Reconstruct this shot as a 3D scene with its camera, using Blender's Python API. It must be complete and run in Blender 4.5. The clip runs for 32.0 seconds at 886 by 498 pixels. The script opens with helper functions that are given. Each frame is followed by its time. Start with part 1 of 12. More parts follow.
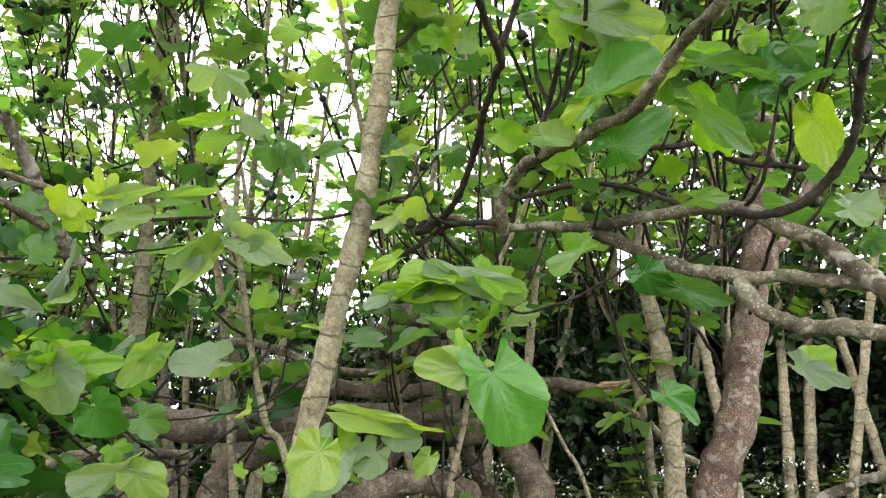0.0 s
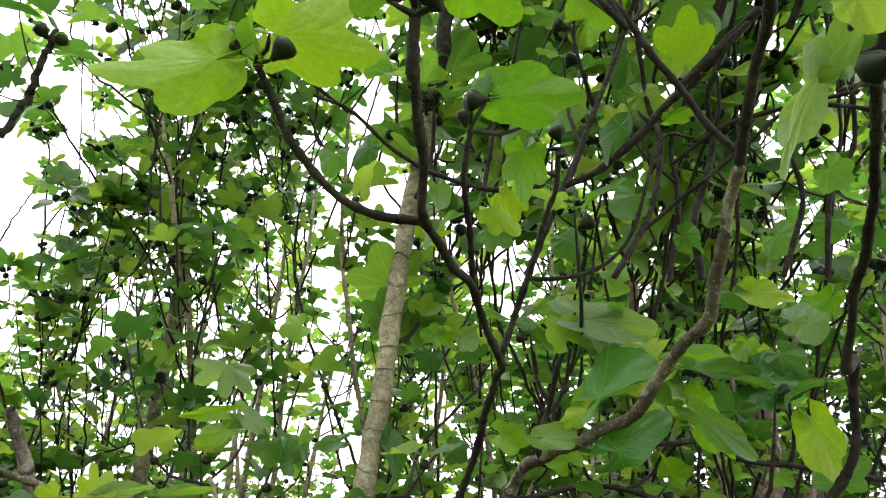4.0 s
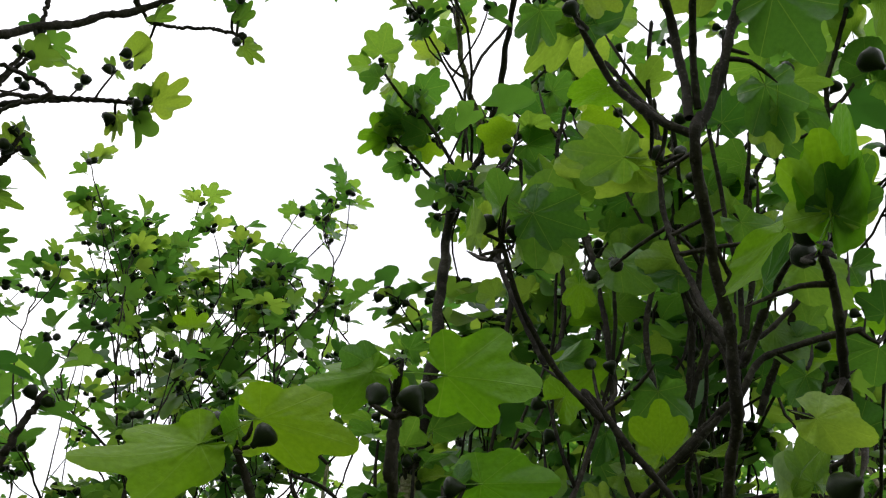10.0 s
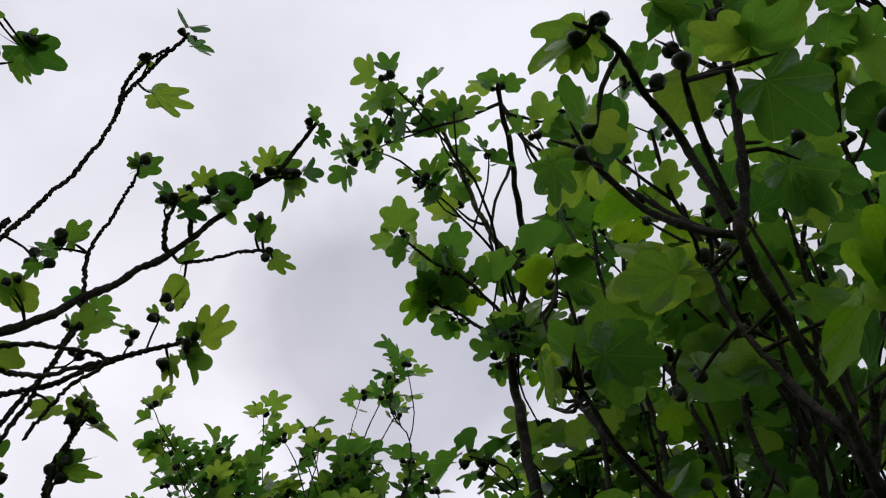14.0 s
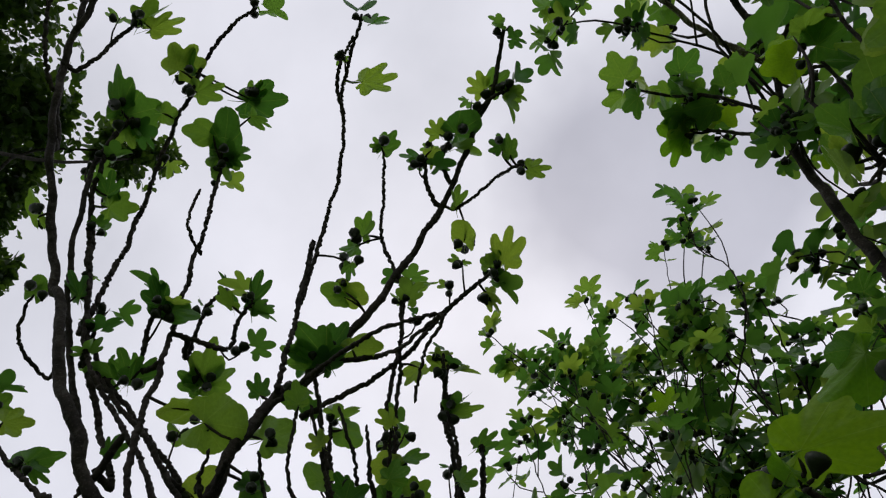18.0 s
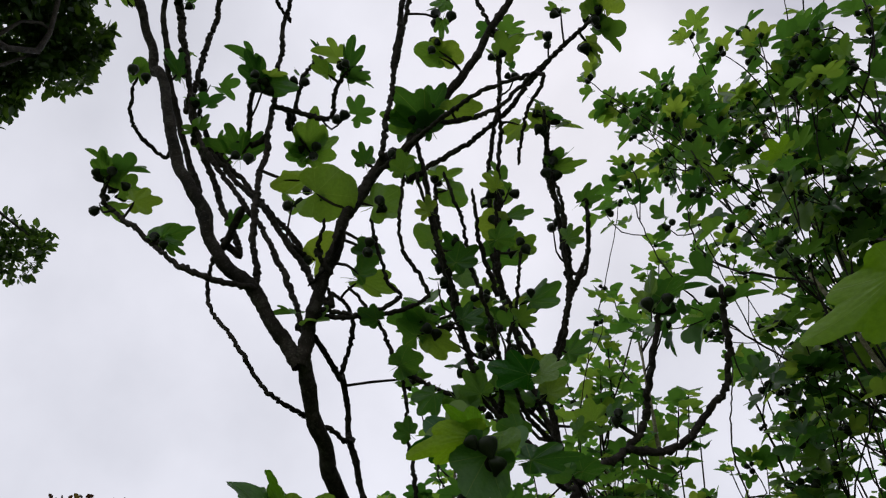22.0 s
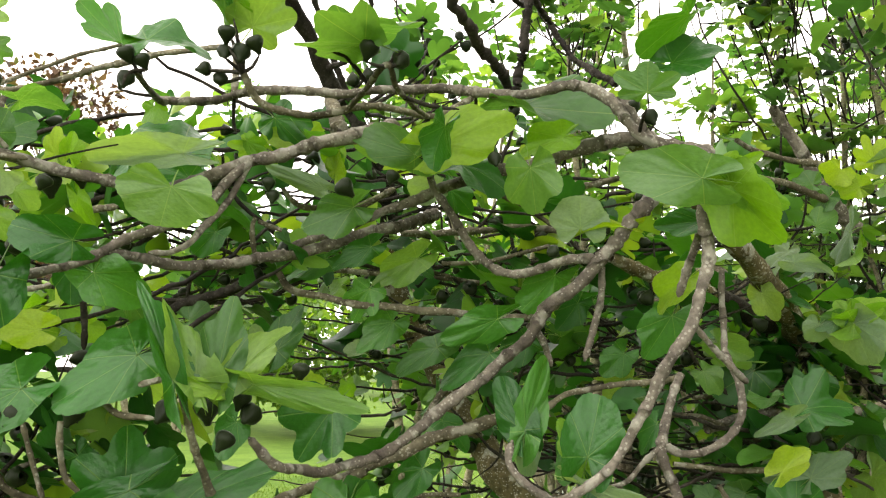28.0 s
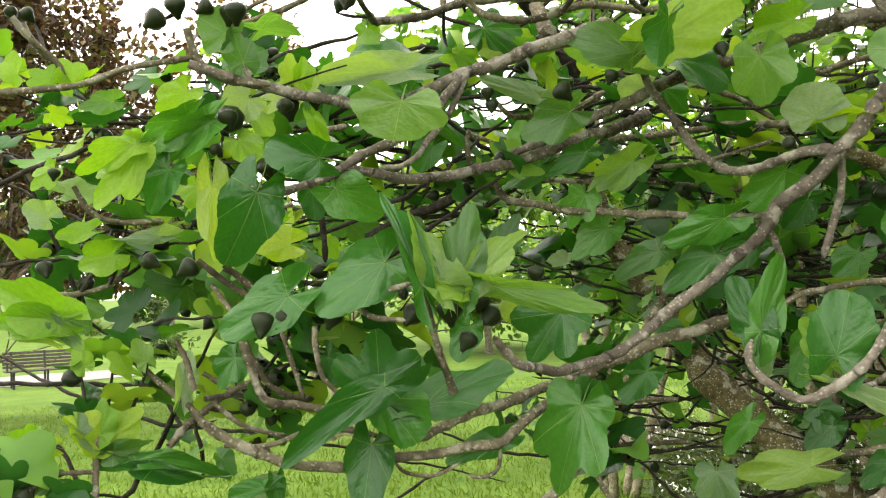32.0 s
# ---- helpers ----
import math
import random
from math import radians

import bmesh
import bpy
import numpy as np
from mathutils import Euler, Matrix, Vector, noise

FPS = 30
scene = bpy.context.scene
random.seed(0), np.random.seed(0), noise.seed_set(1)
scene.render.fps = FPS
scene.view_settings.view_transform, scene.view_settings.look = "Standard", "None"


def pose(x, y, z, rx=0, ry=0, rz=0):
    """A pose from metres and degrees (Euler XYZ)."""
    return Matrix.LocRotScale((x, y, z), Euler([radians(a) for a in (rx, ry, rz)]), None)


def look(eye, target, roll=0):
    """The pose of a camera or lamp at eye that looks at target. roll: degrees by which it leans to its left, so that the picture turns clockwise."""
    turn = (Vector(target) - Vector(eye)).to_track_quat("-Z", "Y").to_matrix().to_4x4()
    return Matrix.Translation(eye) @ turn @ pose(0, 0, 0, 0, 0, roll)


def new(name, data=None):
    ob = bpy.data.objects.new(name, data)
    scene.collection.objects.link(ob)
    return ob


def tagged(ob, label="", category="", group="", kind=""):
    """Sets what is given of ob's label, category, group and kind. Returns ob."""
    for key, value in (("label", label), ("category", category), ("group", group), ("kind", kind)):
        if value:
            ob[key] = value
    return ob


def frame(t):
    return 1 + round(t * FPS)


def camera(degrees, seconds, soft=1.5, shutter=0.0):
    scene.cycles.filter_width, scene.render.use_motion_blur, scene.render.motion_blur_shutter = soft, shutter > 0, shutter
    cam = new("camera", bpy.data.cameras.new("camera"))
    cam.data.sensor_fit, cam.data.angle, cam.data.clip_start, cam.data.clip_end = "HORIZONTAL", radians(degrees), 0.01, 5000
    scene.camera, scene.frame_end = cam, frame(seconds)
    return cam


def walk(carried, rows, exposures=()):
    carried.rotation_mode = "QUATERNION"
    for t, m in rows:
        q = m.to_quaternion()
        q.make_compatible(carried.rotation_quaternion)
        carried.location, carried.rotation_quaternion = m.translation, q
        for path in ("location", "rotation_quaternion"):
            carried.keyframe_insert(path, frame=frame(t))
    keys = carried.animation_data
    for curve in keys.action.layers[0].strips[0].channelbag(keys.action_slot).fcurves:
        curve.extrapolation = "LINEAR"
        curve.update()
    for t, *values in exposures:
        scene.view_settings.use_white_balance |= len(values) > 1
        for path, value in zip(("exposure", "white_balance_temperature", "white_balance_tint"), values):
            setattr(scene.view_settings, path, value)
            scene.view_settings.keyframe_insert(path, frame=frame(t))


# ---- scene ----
cam = camera(58.03, 32.0, soft=1.2)
PATH = [
    (0, look((0.006, 0.149, 1.508), (-0.014, 2.110, 1.900), -0.09)),
    (0.5, look((0.005, 0.157, 1.516), (-0.015, 2.094, 2.016), -0.30)),
    (1, look((0.009, 0.144, 1.517), (-0.013, 2.061, 2.088), -0.28)),
    (1.5, look((0.007, 0.142, 1.520), (-0.013, 2.041, 2.147), -0.26)),
    (2, look((0.006, 0.134, 1.526), (-0.013, 2.007, 2.226), -0.20)),
    (2.5, look((0.006, 0.126, 1.530), (-0.014, 1.972, 2.301), -0.16)),
    (3, look((0.003, 0.118, 1.537), (-0.016, 1.928, 2.389), 0.23)),
    (3.5, look((0.003, 0.115, 1.543), (-0.016, 1.882, 2.479), 0.34)),
    (4, look((0.002, 0.111, 1.544), (-0.017, 1.828, 2.570), 0.58)),
    (4.5, look((-0.000, 0.103, 1.548), (-0.018, 1.764, 2.662), 0.80)),
    (6.5, look((0.002, 0.090, 1.557), (-0.028, 1.664, 2.791), 0.90)),
    (7, look((-0.003, 0.084, 1.562), (-0.021, 1.608, 2.858), 0.88)),
    (7.5, look((-0.005, 0.075, 1.562), (-0.024, 1.545, 2.918), 1.21)),
    (8, look((-0.002, 0.071, 1.570), (-0.015, 1.484, 2.984), 1.13)),
    (8.5, look((-0.002, 0.065, 1.575), (-0.008, 1.412, 3.053), 1.21)),
    (9, look((-0.002, 0.058, 1.575), (-0.005, 1.335, 3.114), 1.67)),
    (9.5, look((0.002, 0.059, 1.581), (0.009, 1.271, 3.172), 2.02)),
    (10, look((0.006, 0.057, 1.581), (0.010, 1.209, 3.216), 2.13)),
    (10.5, look((0.008, 0.049, 1.584), (0.020, 1.131, 3.266), 0.42)),
    (11, look((0.007, 0.040, 1.591), (0.029, 1.052, 3.316), -1.46)),
    (11.5, look((0.004, 0.033, 1.595), (0.027, 0.984, 3.354), -1.59)),
    (12, look((0.002, 0.028, 1.599), (0.023, 0.919, 3.390), -2.49)),
    (12.5, look((-0.002, 0.025, 1.605), (0.020, 0.888, 3.410), -7.40)),
    (13, look((-0.003, 0.019, 1.605), (-0.008, 0.872, 3.414), -10.30)),
    (13.5, look((-0.007, 0.017, 1.606), (-0.044, 0.863, 3.418), -10.57)),
    (14, look((-0.012, 0.020, 1.610), (-0.077, 0.858, 3.425), -10.09)),
    (14.5, look((-0.031, 0.020, 1.621), (-0.155, 0.840, 3.442), -11.63)),
    (15, look((-0.053, 0.019, 1.636), (-0.292, 0.803, 3.460), -9.94)),
    (15.5, look((-0.060, 0.020, 1.653), (-0.447, 0.793, 3.456), -5.82)),
    (17.5, look((0.022, -0.046, 1.533), (-0.700, 0.721, 3.233), -0.01)),
    (18, look((0.009, -0.052, 1.538), (-0.739, 0.693, 3.237), -0.73)),
    (18.5, look((-0.001, -0.064, 1.540), (-0.802, 0.621, 3.239), -1.01)),
    (19, look((0.008, -0.053, 1.533), (-0.870, 0.587, 3.212), 0.38)),
    (19.5, look((0.014, -0.054, 1.523), (-0.919, 0.550, 3.186), 2.22)),
    (20, look((0.001, -0.065, 1.529), (-0.975, 0.555, 3.161), 2.39)),
    (20.5, look((-0.001, -0.068, 1.537), (-1.044, 0.600, 3.108), 2.71)),
    (21, look((0.001, -0.079, 1.564), (-1.171, 0.701, 2.984), 2.77)),
    (21.5, look((0.029, -0.099, 1.588), (-1.221, 0.780, 2.878), 3.35)),
    (22, look((0.018, -0.090, 1.590), (-1.239, 0.805, 2.863), 3.28)),
    (22.5, look((0.027, -0.094, 1.586), (-1.226, 0.806, 2.859), 3.33)),
    (23, look((0.030, -0.092, 1.584), (-1.217, 0.813, 2.860), 3.29)),
    (23.5, look((0.034, -0.094, 1.575), (-1.210, 0.813, 2.852), 3.07)),
    (24, look((0.025, -0.098, 1.575), (-1.217, 0.818, 2.847), 3.06)),
    (24.5, look((0.016, -0.084, 1.564), (-1.252, 0.851, 2.795), 2.98)),
    (25, look((0.013, -0.083, 1.552), (-1.322, 0.932, 2.642), 1.73)),
    (25.5, look((0.005, -0.082, 1.546), (-1.372, 1.006, 2.505), 1.06)),
    (26, look((0.002, -0.076, 1.537), (-1.422, 1.080, 2.333), 0.66)),
    (26.5, look((0.007, -0.071, 1.521), (-1.451, 1.121, 2.195), 0.29)),
    (28.5, look((0.003, -0.055, 1.479), (-1.537, 1.208, 1.660), 0.18)),
    (29, look((0.001, -0.062, 1.472), (-1.544, 1.204, 1.566), -0.08)),
    (29.5, look((-0.006, -0.061, 1.462), (-1.551, 1.207, 1.537), -0.12)),
    (30, look((-0.021, -0.077, 1.457), (-1.598, 1.150, 1.538), -0.48)),
    (30.5, look((-0.030, -0.096, 1.462), (-1.669, 1.046, 1.549), -1.08)),
    (31, look((-0.034, -0.109, 1.467), (-1.734, 0.941, 1.563), -1.26)),
    (31.5, look((-0.032, -0.116, 1.462), (-1.774, 0.861, 1.563), -1.11)),
    (32, look((-0.037, -0.130, 1.463), (-1.815, 0.780, 1.566), -1.17)),
]
EXPOSURES = [(0, 2.95, 6600, 22), (4, 2.35, 6600, 16), (8, 1.65, 6500, 9), (9.5, 1.35, 6500, 11), (10.5, 0.9, 6400, 12), (12, 0.22, 6300, 14), (20, 0.05, 6300, 14), (25, 0.2, 6300, 14), (26.5, 0.8, 6500, 12), (28.5, 2.85, 7400, 11), (32, 2.75, 7400, 11)]
walk(cam, PATH, EXPOSURES)
SKY_LEVEL = 0.9
CLOUD = (-0.118, 0.505, 0.855)

# ---- world, sun ----
world = bpy.data.worlds.new("overcast_sky")
scene.world = world
world.use_nodes = True
wn, wl = world.node_tree.nodes, world.node_tree.links
wn.clear()
w_out = wn.new("ShaderNodeOutputWorld")
w_bg = wn.new("ShaderNodeBackground")
w_sky = wn.new("ShaderNodeTexSky")
w_sky.sky_type, w_sky.sun_disc = "NISHITA", False
w_sky.sun_elevation, w_sky.sun_rotation = radians(52), radians(-40)
w_co = wn.new("ShaderNodeTexCoord")
w_map = wn.new("ShaderNodeMapping")
w_map.inputs["Location"].default_value = (0.31, 0.12, 0.4)
w_n1 = wn.new("ShaderNodeTexNoise")
w_n1.inputs["Scale"].default_value, w_n1.inputs["Detail"].default_value, w_n1.inputs["Roughness"].default_value = 2.2, 6.0, 0.5
w_ramp = wn.new("ShaderNodeValToRGB")
w_ramp.color_ramp.elements[0].position, w_ramp.color_ramp.elements[0].color = 0.34, (0.72, 0.725, 0.75, 1)
w_ramp.color_ramp.elements[1].position, w_ramp.color_ramp.elements[1].color = 0.62, (0.97, 0.97, 1.0, 1)
# one broad grey cloud bank with a soft edge
w_dir = wn.new("ShaderNodeVectorMath")
w_dir.operation = "DISTANCE"
w_n2 = wn.new("ShaderNodeTexNoise")
w_n2.inputs["Scale"].default_value, w_n2.inputs["Detail"].default_value = 3.2, 4.0
w_add = wn.new("ShaderNodeMath")
w_add.operation = "MULTIPLY_ADD"
w_add.inputs[1].default_value = 0.26
w_dir.inputs[1].default_value = CLOUD
w_edge = wn.new("ShaderNodeValToRGB")
w_edge.color_ramp.elements[0].position, w_edge.color_ramp.elements[0].color = 0.27, (0.70, 0.70, 0.73, 1)
w_edge.color_ramp.elements[1].position, w_edge.color_ramp.elements[1].color = 0.345, (1, 1, 1, 1)
w_heart = w_edge.color_ramp.elements.new(0.12)
w_heart.color = (0.80, 0.80, 0.83, 1)
w_mul = wn.new("ShaderNodeVectorMath")
w_mul.operation = "MULTIPLY"
wl.new(w_co.outputs["Generated"], w_dir.inputs[0])
wl.new(w_co.outputs["Generated"], w_n2.inputs["Vector"])
wl.new(w_n2.outputs["Fac"], w_add.inputs[0])
wl.new(w_dir.outputs["Value"], w_add.inputs[2])
wl.new(w_add.outputs[0], w_edge.inputs["Fac"])
w_cloud = wn.new("ShaderNodeBackground")
w_mix = wn.new("ShaderNodeMixShader")
w_mix.inputs["Fac"].default_value = 0.9
wl.new(w_co.outputs["Generated"], w_map.inputs["Vector"])
wl.new(w_map.outputs["Vector"], w_n1.inputs["Vector"])
wl.new(w_n1.outputs["Fac"], w_ramp.inputs["Fac"])
wl.new(w_ramp.outputs["Color"], w_mul.inputs[0])
wl.new(w_edge.outputs["Color"], w_mul.inputs[1])
wl.new(w_mul.outputs["Vector"], w_cloud.inputs["Color"])
w_cloud.inputs["Strength"].default_value = SKY_LEVEL
wl.new(w_sky.outputs["Color"], w_bg.inputs["Color"])
w_bg.inputs["Strength"].default_value = 0.1
wl.new(w_bg.outputs["Background"], w_mix.inputs[1])
wl.new(w_cloud.outputs["Background"], w_mix.inputs[2])
wl.new(w_mix.outputs["Shader"], w_out.inputs["Surface"])

sun = new("sun", bpy.data.lights.new("sun", "SUN"))
sun.data.energy, sun.data.angle, sun.data.color = 0.6, radians(30), (1.0, 0.97, 0.92)
sun.matrix_world = look((-6, -6, 14), (0, 0, 0))


# ---- materials ----
def material(name):
    m = bpy.data.materials.new(name)
    m.use_nodes = True
    t = m.node_tree
    t.nodes.clear()
    out = t.nodes.new("ShaderNodeOutputMaterial")
    return m, t, out


def node(t, kind, **values):
    n = t.nodes.new(kind)
    for key, value in values.items():
        n.inputs[key.replace("_", " ")].default_value = value
    return n


def ramp(t, fac, *stops):
    n = t.nodes.new("ShaderNodeValToRGB")
    while len(n.color_ramp.elements) < len(stops):
        n.color_ramp.elements.new(0.5)
    for e, (p, c) in zip(n.color_ramp.elements, stops):
        e.position, e.color = p, (*c, 1)
    t.links.new(fac, n.inputs["Fac"])
    return n.outputs["Color"]


def maths(t, op, a, b=None, c=None):
    n = t.nodes.new("ShaderNodeMath")
    n.operation = op
    for i, v in enumerate((a, b, c)):
        if v is None:
            continue
        if isinstance(v, (int, float)):
            n.inputs[i].default_value = v
        else:
            t.links.new(v, n.inputs[i])
    return n.outputs[0]


def mixed(t, fac, a, b, blend="MIX"):
    n = t.nodes.new("ShaderNodeMix")
    n.data_type, n.blend_type = "RGBA", blend
    for key, v in (("Factor", fac), ("A", a), ("B", b)):
        s = next(i for i in n.inputs if i.name == key and (i.type == "RGBA") == (key != "Factor") and (key != "Factor" or i.type == "VALUE"))
        if isinstance(v, (int, float)):
            s.default_value = v
        elif isinstance(v, tuple):
            s.default_value = (*v, 1)
        else:
            t.links.new(v, s)
    return next(o for o in n.outputs if o.type == "RGBA")


def leaf_material(name, stops, single, veins=True, shine=0.38, through_light=0.5, glow=(1.75, 1.9, 0.45), gloss=0.32):
    """Leaf blade: random tint, paler veins, gloss above, light passing through."""
    m, t, out = material(name)
    if single:
        rnd = t.nodes.new("ShaderNodeObjectInfo").outputs["Random"]
    else:
        rnd = t.nodes.new("ShaderNodeNewGeometry").outputs["Random Per Island"]
    col = ramp(t, rnd, *stops)
    bump_h = None
    pos = t.nodes.new("ShaderNodeTexCoord").outputs["Object"]
    blotch = node(t, "ShaderNodeTexNoise", Scale=14.0, Detail=4.0)
    t.links.new(pos, blotch.inputs["Vector"])
    col = mixed(t, 0.35, col, ramp(t, blotch.outputs["Fac"], (0.3, (0.55, 0.6, 0.5)), (0.7, (1.15, 1.12, 1.0))), "MULTIPLY")
    if veins:
        uv = t.nodes.new("ShaderNodeUVMap")
        sep = t.nodes.new("ShaderNodeSeparateXYZ")
        t.links.new(uv.outputs["UV"], sep.inputs[0])
        x, y = maths(t, "ABSOLUTE", sep.outputs["X"]), sep.outputs["Y"]
        line = None
        for deg in (0, 47, 97):
            d = maths(t, "ABSOLUTE", maths(t, "SUBTRACT", maths(t, "MULTIPLY", x, math.cos(radians(deg))), maths(t, "MULTIPLY", y, math.sin(radians(deg)))))
            line = d if line is None else maths(t, "MINIMUM", line, d)
        side = maths(t, "ABSOLUTE", maths(t, "SUBTRACT", maths(t, "FRACT", maths(t, "MULTIPLY", maths(t, "SUBTRACT", y, maths(t, "MULTIPLY", x, 0.7)), 10.0)), 0.5))
        fine = maths(t, "MULTIPLY", maths(t, "SUBTRACT", 0.09, side), 6.0)
        main = maths(t, "MULTIPLY", maths(t, "SUBTRACT", 0.009, line), 130.0)
        vein = maths(t, "MAXIMUM", maths(t, "MINIMUM", maths(t, "MAXIMUM", main, 0.0), 1.0), maths(t, "MULTIPLY", maths(t, "MINIMUM", maths(t, "MAXIMUM", fine, 0.0), 1.0), 0.12))
        col = mixed(t, maths(t, "MULTIPLY", vein, 0.26), col, (0.28, 0.38, 0.10))
        quilt = node(t, "ShaderNodeTexNoise", Scale=7.0, Detail=3.0)
        t.links.new(uv.outputs["UV"], quilt.inputs["Vector"])
        bump_h = maths(t, "ADD", maths(t, "MULTIPLY", vein, -0.3), maths(t, "ADD", maths(t, "MULTIPLY", side, 0.12), quilt.outputs["Fac"]))
    if bump_h is None:
        bump_h = maths(t, "MULTIPLY", blotch.outputs["Fac"], 3.0)
    bsdf = node(t, "ShaderNodeBsdfPrincipled", Roughness=shine)
    bsdf.inputs["Specular IOR Level"].default_value = gloss
    t.links.new(col, bsdf.inputs["Base Color"])
    if bump_h is not None:
        bump = node(t, "ShaderNodeBump", Strength=0.3, Distance=0.008)
        t.links.new(bump_h, bump.inputs["Height"])
        t.links.new(bump.outputs["Normal"], bsdf.inputs["Normal"])
    tr = t.nodes.new("ShaderNodeBsdfTranslucent")
    t.links.new(mixed(t, 1.0, col, glow, "MULTIPLY"), tr.inputs["Color"])
    mix = node(t, "ShaderNodeMixShader", Fac=through_light)
    t.links.new(bsdf.outputs[0], mix.inputs[1])
    t.links.new(tr.outputs[0], mix.inputs[2])
    t.links.new(mix.outputs[0], out.inputs["Surface"])
    return m


def bark_material(name, dark, light, lichen=(0.5, 0.5, 0.42), lichen_amount=0.5, rings=0.0, scale=1.0):
    """Smooth fig bark: mottled grey-brown with lichen spots and faint rings across the stem."""
    m, t, out = material(name)
    pos = t.nodes.new("ShaderNodeTexCoord").outputs["Object"]
    n1 = node(t, "ShaderNodeTexNoise", Scale=9.0 * scale, Detail=5.0)
    n2 = node(t, "ShaderNodeTexNoise", Scale=70.0 * scale, Detail=6.0, Roughness=0.65)
    n3 = node(t, "ShaderNodeTexNoise", Scale=28.0 * scale, Detail=4.0)
    for n in (n1, n2, n3):
        t.links.new(pos, n.inputs["Vector"])
    col = ramp(t, n1.outputs["Fac"], (0.32, dark), (0.68, light))
    col = mixed(t, 0.85, col, ramp(t, n2.outputs["Fac"], (0.32, (0.35, 0.35, 0.35)), (0.7, (1.3, 1.3, 1.3))), "MULTIPLY")
    spots = ramp(t, n3.outputs["Fac"], (0.56, (0, 0, 0)), (0.62, (1, 1, 1)))
    col = mixed(t, maths(t, "MULTIPLY", spots, lichen_amount), col, lichen)
    n4 = node(t, "ShaderNodeTexVoronoi", Scale=130.0 * scale)
    t.links.new(pos, n4.inputs["Vector"])
    fleck = maths(t, "LESS_THAN", n4.outputs["Distance"], maths(t, "MULTIPLY", n1.outputs["Fac"], 0.5))
    col = mixed(t, maths(t, "MULTIPLY", fleck, 0.85 * lichen_amount), col, tuple(1.3 * v for v in lichen))
    height = n2.outputs["Fac"]
    if rings:
        uv = t.nodes.new("ShaderNodeUVMap")
        sep = t.nodes.new("ShaderNodeSeparateXYZ")
        t.links.new(uv.outputs["UV"], sep.inputs[0])
        wob = maths(t, "ADD", maths(t, "MULTIPLY", sep.outputs["Y"], rings), maths(t, "MULTIPLY", n1.outputs["Fac"], 1.6))
        ring = maths(t, "MULTIPLY", maths(t, "SUBTRACT", 0.07, maths(t, "ABSOLUTE", maths(t, "SUBTRACT", maths(t, "FRACT", wob), 0.5))), 14.0)
        ring = maths(t, "MINIMUM", maths(t, "MAXIMUM", ring, 0.0), 1.0)
        if rings < 10:
            ring = maths(t, "MULTIPLY", ring, ramp(t, n3.outputs["Fac"], (0.4, (0, 0, 0)), (0.6, (1, 1, 1))))
        col = mixed(t, maths(t, "MULTIPLY", ring, 0.5), col, tuple(0.45 * v for v in dark))
        height = maths(t, "ADD", height, ring)
    bsdf = node(t, "ShaderNodeBsdfPrincipled", Roughness=0.75)
    bsdf.inputs["Specular IOR Level"].default_value = 0.14
    t.links.new(col, bsdf.inputs["Base Color"])
    bump = node(t, "ShaderNodeBump", Strength=0.7, Distance=0.006)
    t.links.new(height, bump.inputs["Height"])
    t.links.new(bump.outputs["Normal"], bsdf.inputs["Normal"])
    t.links.new(bsdf.outputs[0], out.inputs["Surface"])
    return m


def plain_material(name, a, b, scale=8.0, rough=0.8, bump=0.3, distance=0.01, spec=0.4):
    m, t, out = material(name)
    pos = t.nodes.new("ShaderNodeTexCoord").outputs["Object"]
    n1 = node(t, "ShaderNodeTexNoise", Scale=scale, Detail=6.0)
    n2 = node(t, "ShaderNodeTexNoise", Scale=scale * 9, Detail=5.0)
    t.links.new(pos, n1.inputs["Vector"])
    t.links.new(pos, n2.inputs["Vector"])
    col = ramp(t, n1.outputs["Fac"], (0.3, a), (0.7, b))
    col = mixed(t, 0.5, col, ramp(t, n2.outputs["Fac"], (0.3, (0.6, 0.6, 0.6)), (0.7, (1.2, 1.2, 1.2))), "MULTIPLY")
    bsdf = node(t, "ShaderNodeBsdfPrincipled", Roughness=rough)
    bsdf.inputs["Specular IOR Level"].default_value = spec
    t.links.new(col, bsdf.inputs["Base Color"])
    bp = node(t, "ShaderNodeBump", Strength=bump, Distance=distance)
    t.links.new(n2.outputs["Fac"], bp.inputs["Height"])
    t.links.new(bp.outputs["Normal"], bsdf.inputs["Normal"])
    t.links.new(bsdf.outputs[0], out.inputs["Surface"])
    return m


GREENS = ((0.0, (0.030, 0.10, 0.024)), (0.45, (0.066, 0.168, 0.036)), (0.8, (0.12, 0.232, 0.046)), (1.0, (0.19, 0.295, 0.056)))
YOUNG = ((0.0, (0.11, 0.25, 0.022)), (0.6, (0.17, 0.31, 0.026)), (1.0, (0.27, 0.38, 0.03)))
GREYISH = ((0.0, (0.10, 0.17, 0.095)), (1.0, (0.19, 0.27, 0.16)))
M_LEAF = leaf_material("fig_leaf", GREENS, True, shine=0.34, gloss=0.5, through_light=0.5, glow=(1.95, 1.8, 0.75))
# Young leaf colour; also paints backlight into the spreading tree's larger leaves.
M_YOUNG_LIT = leaf_material("young_backlit_fig_leaf", YOUNG, True, through_light=0.5, glow=(1.2, 1.4, 0.4))
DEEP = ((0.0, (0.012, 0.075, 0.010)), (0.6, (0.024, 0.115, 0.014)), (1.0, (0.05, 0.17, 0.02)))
# Deeper, less translucent green for the leaves with tone d.
M_DEEP = leaf_material("deep_green_fig_leaf", DEEP, True, shine=0.34, through_light=0.28, gloss=0.42)
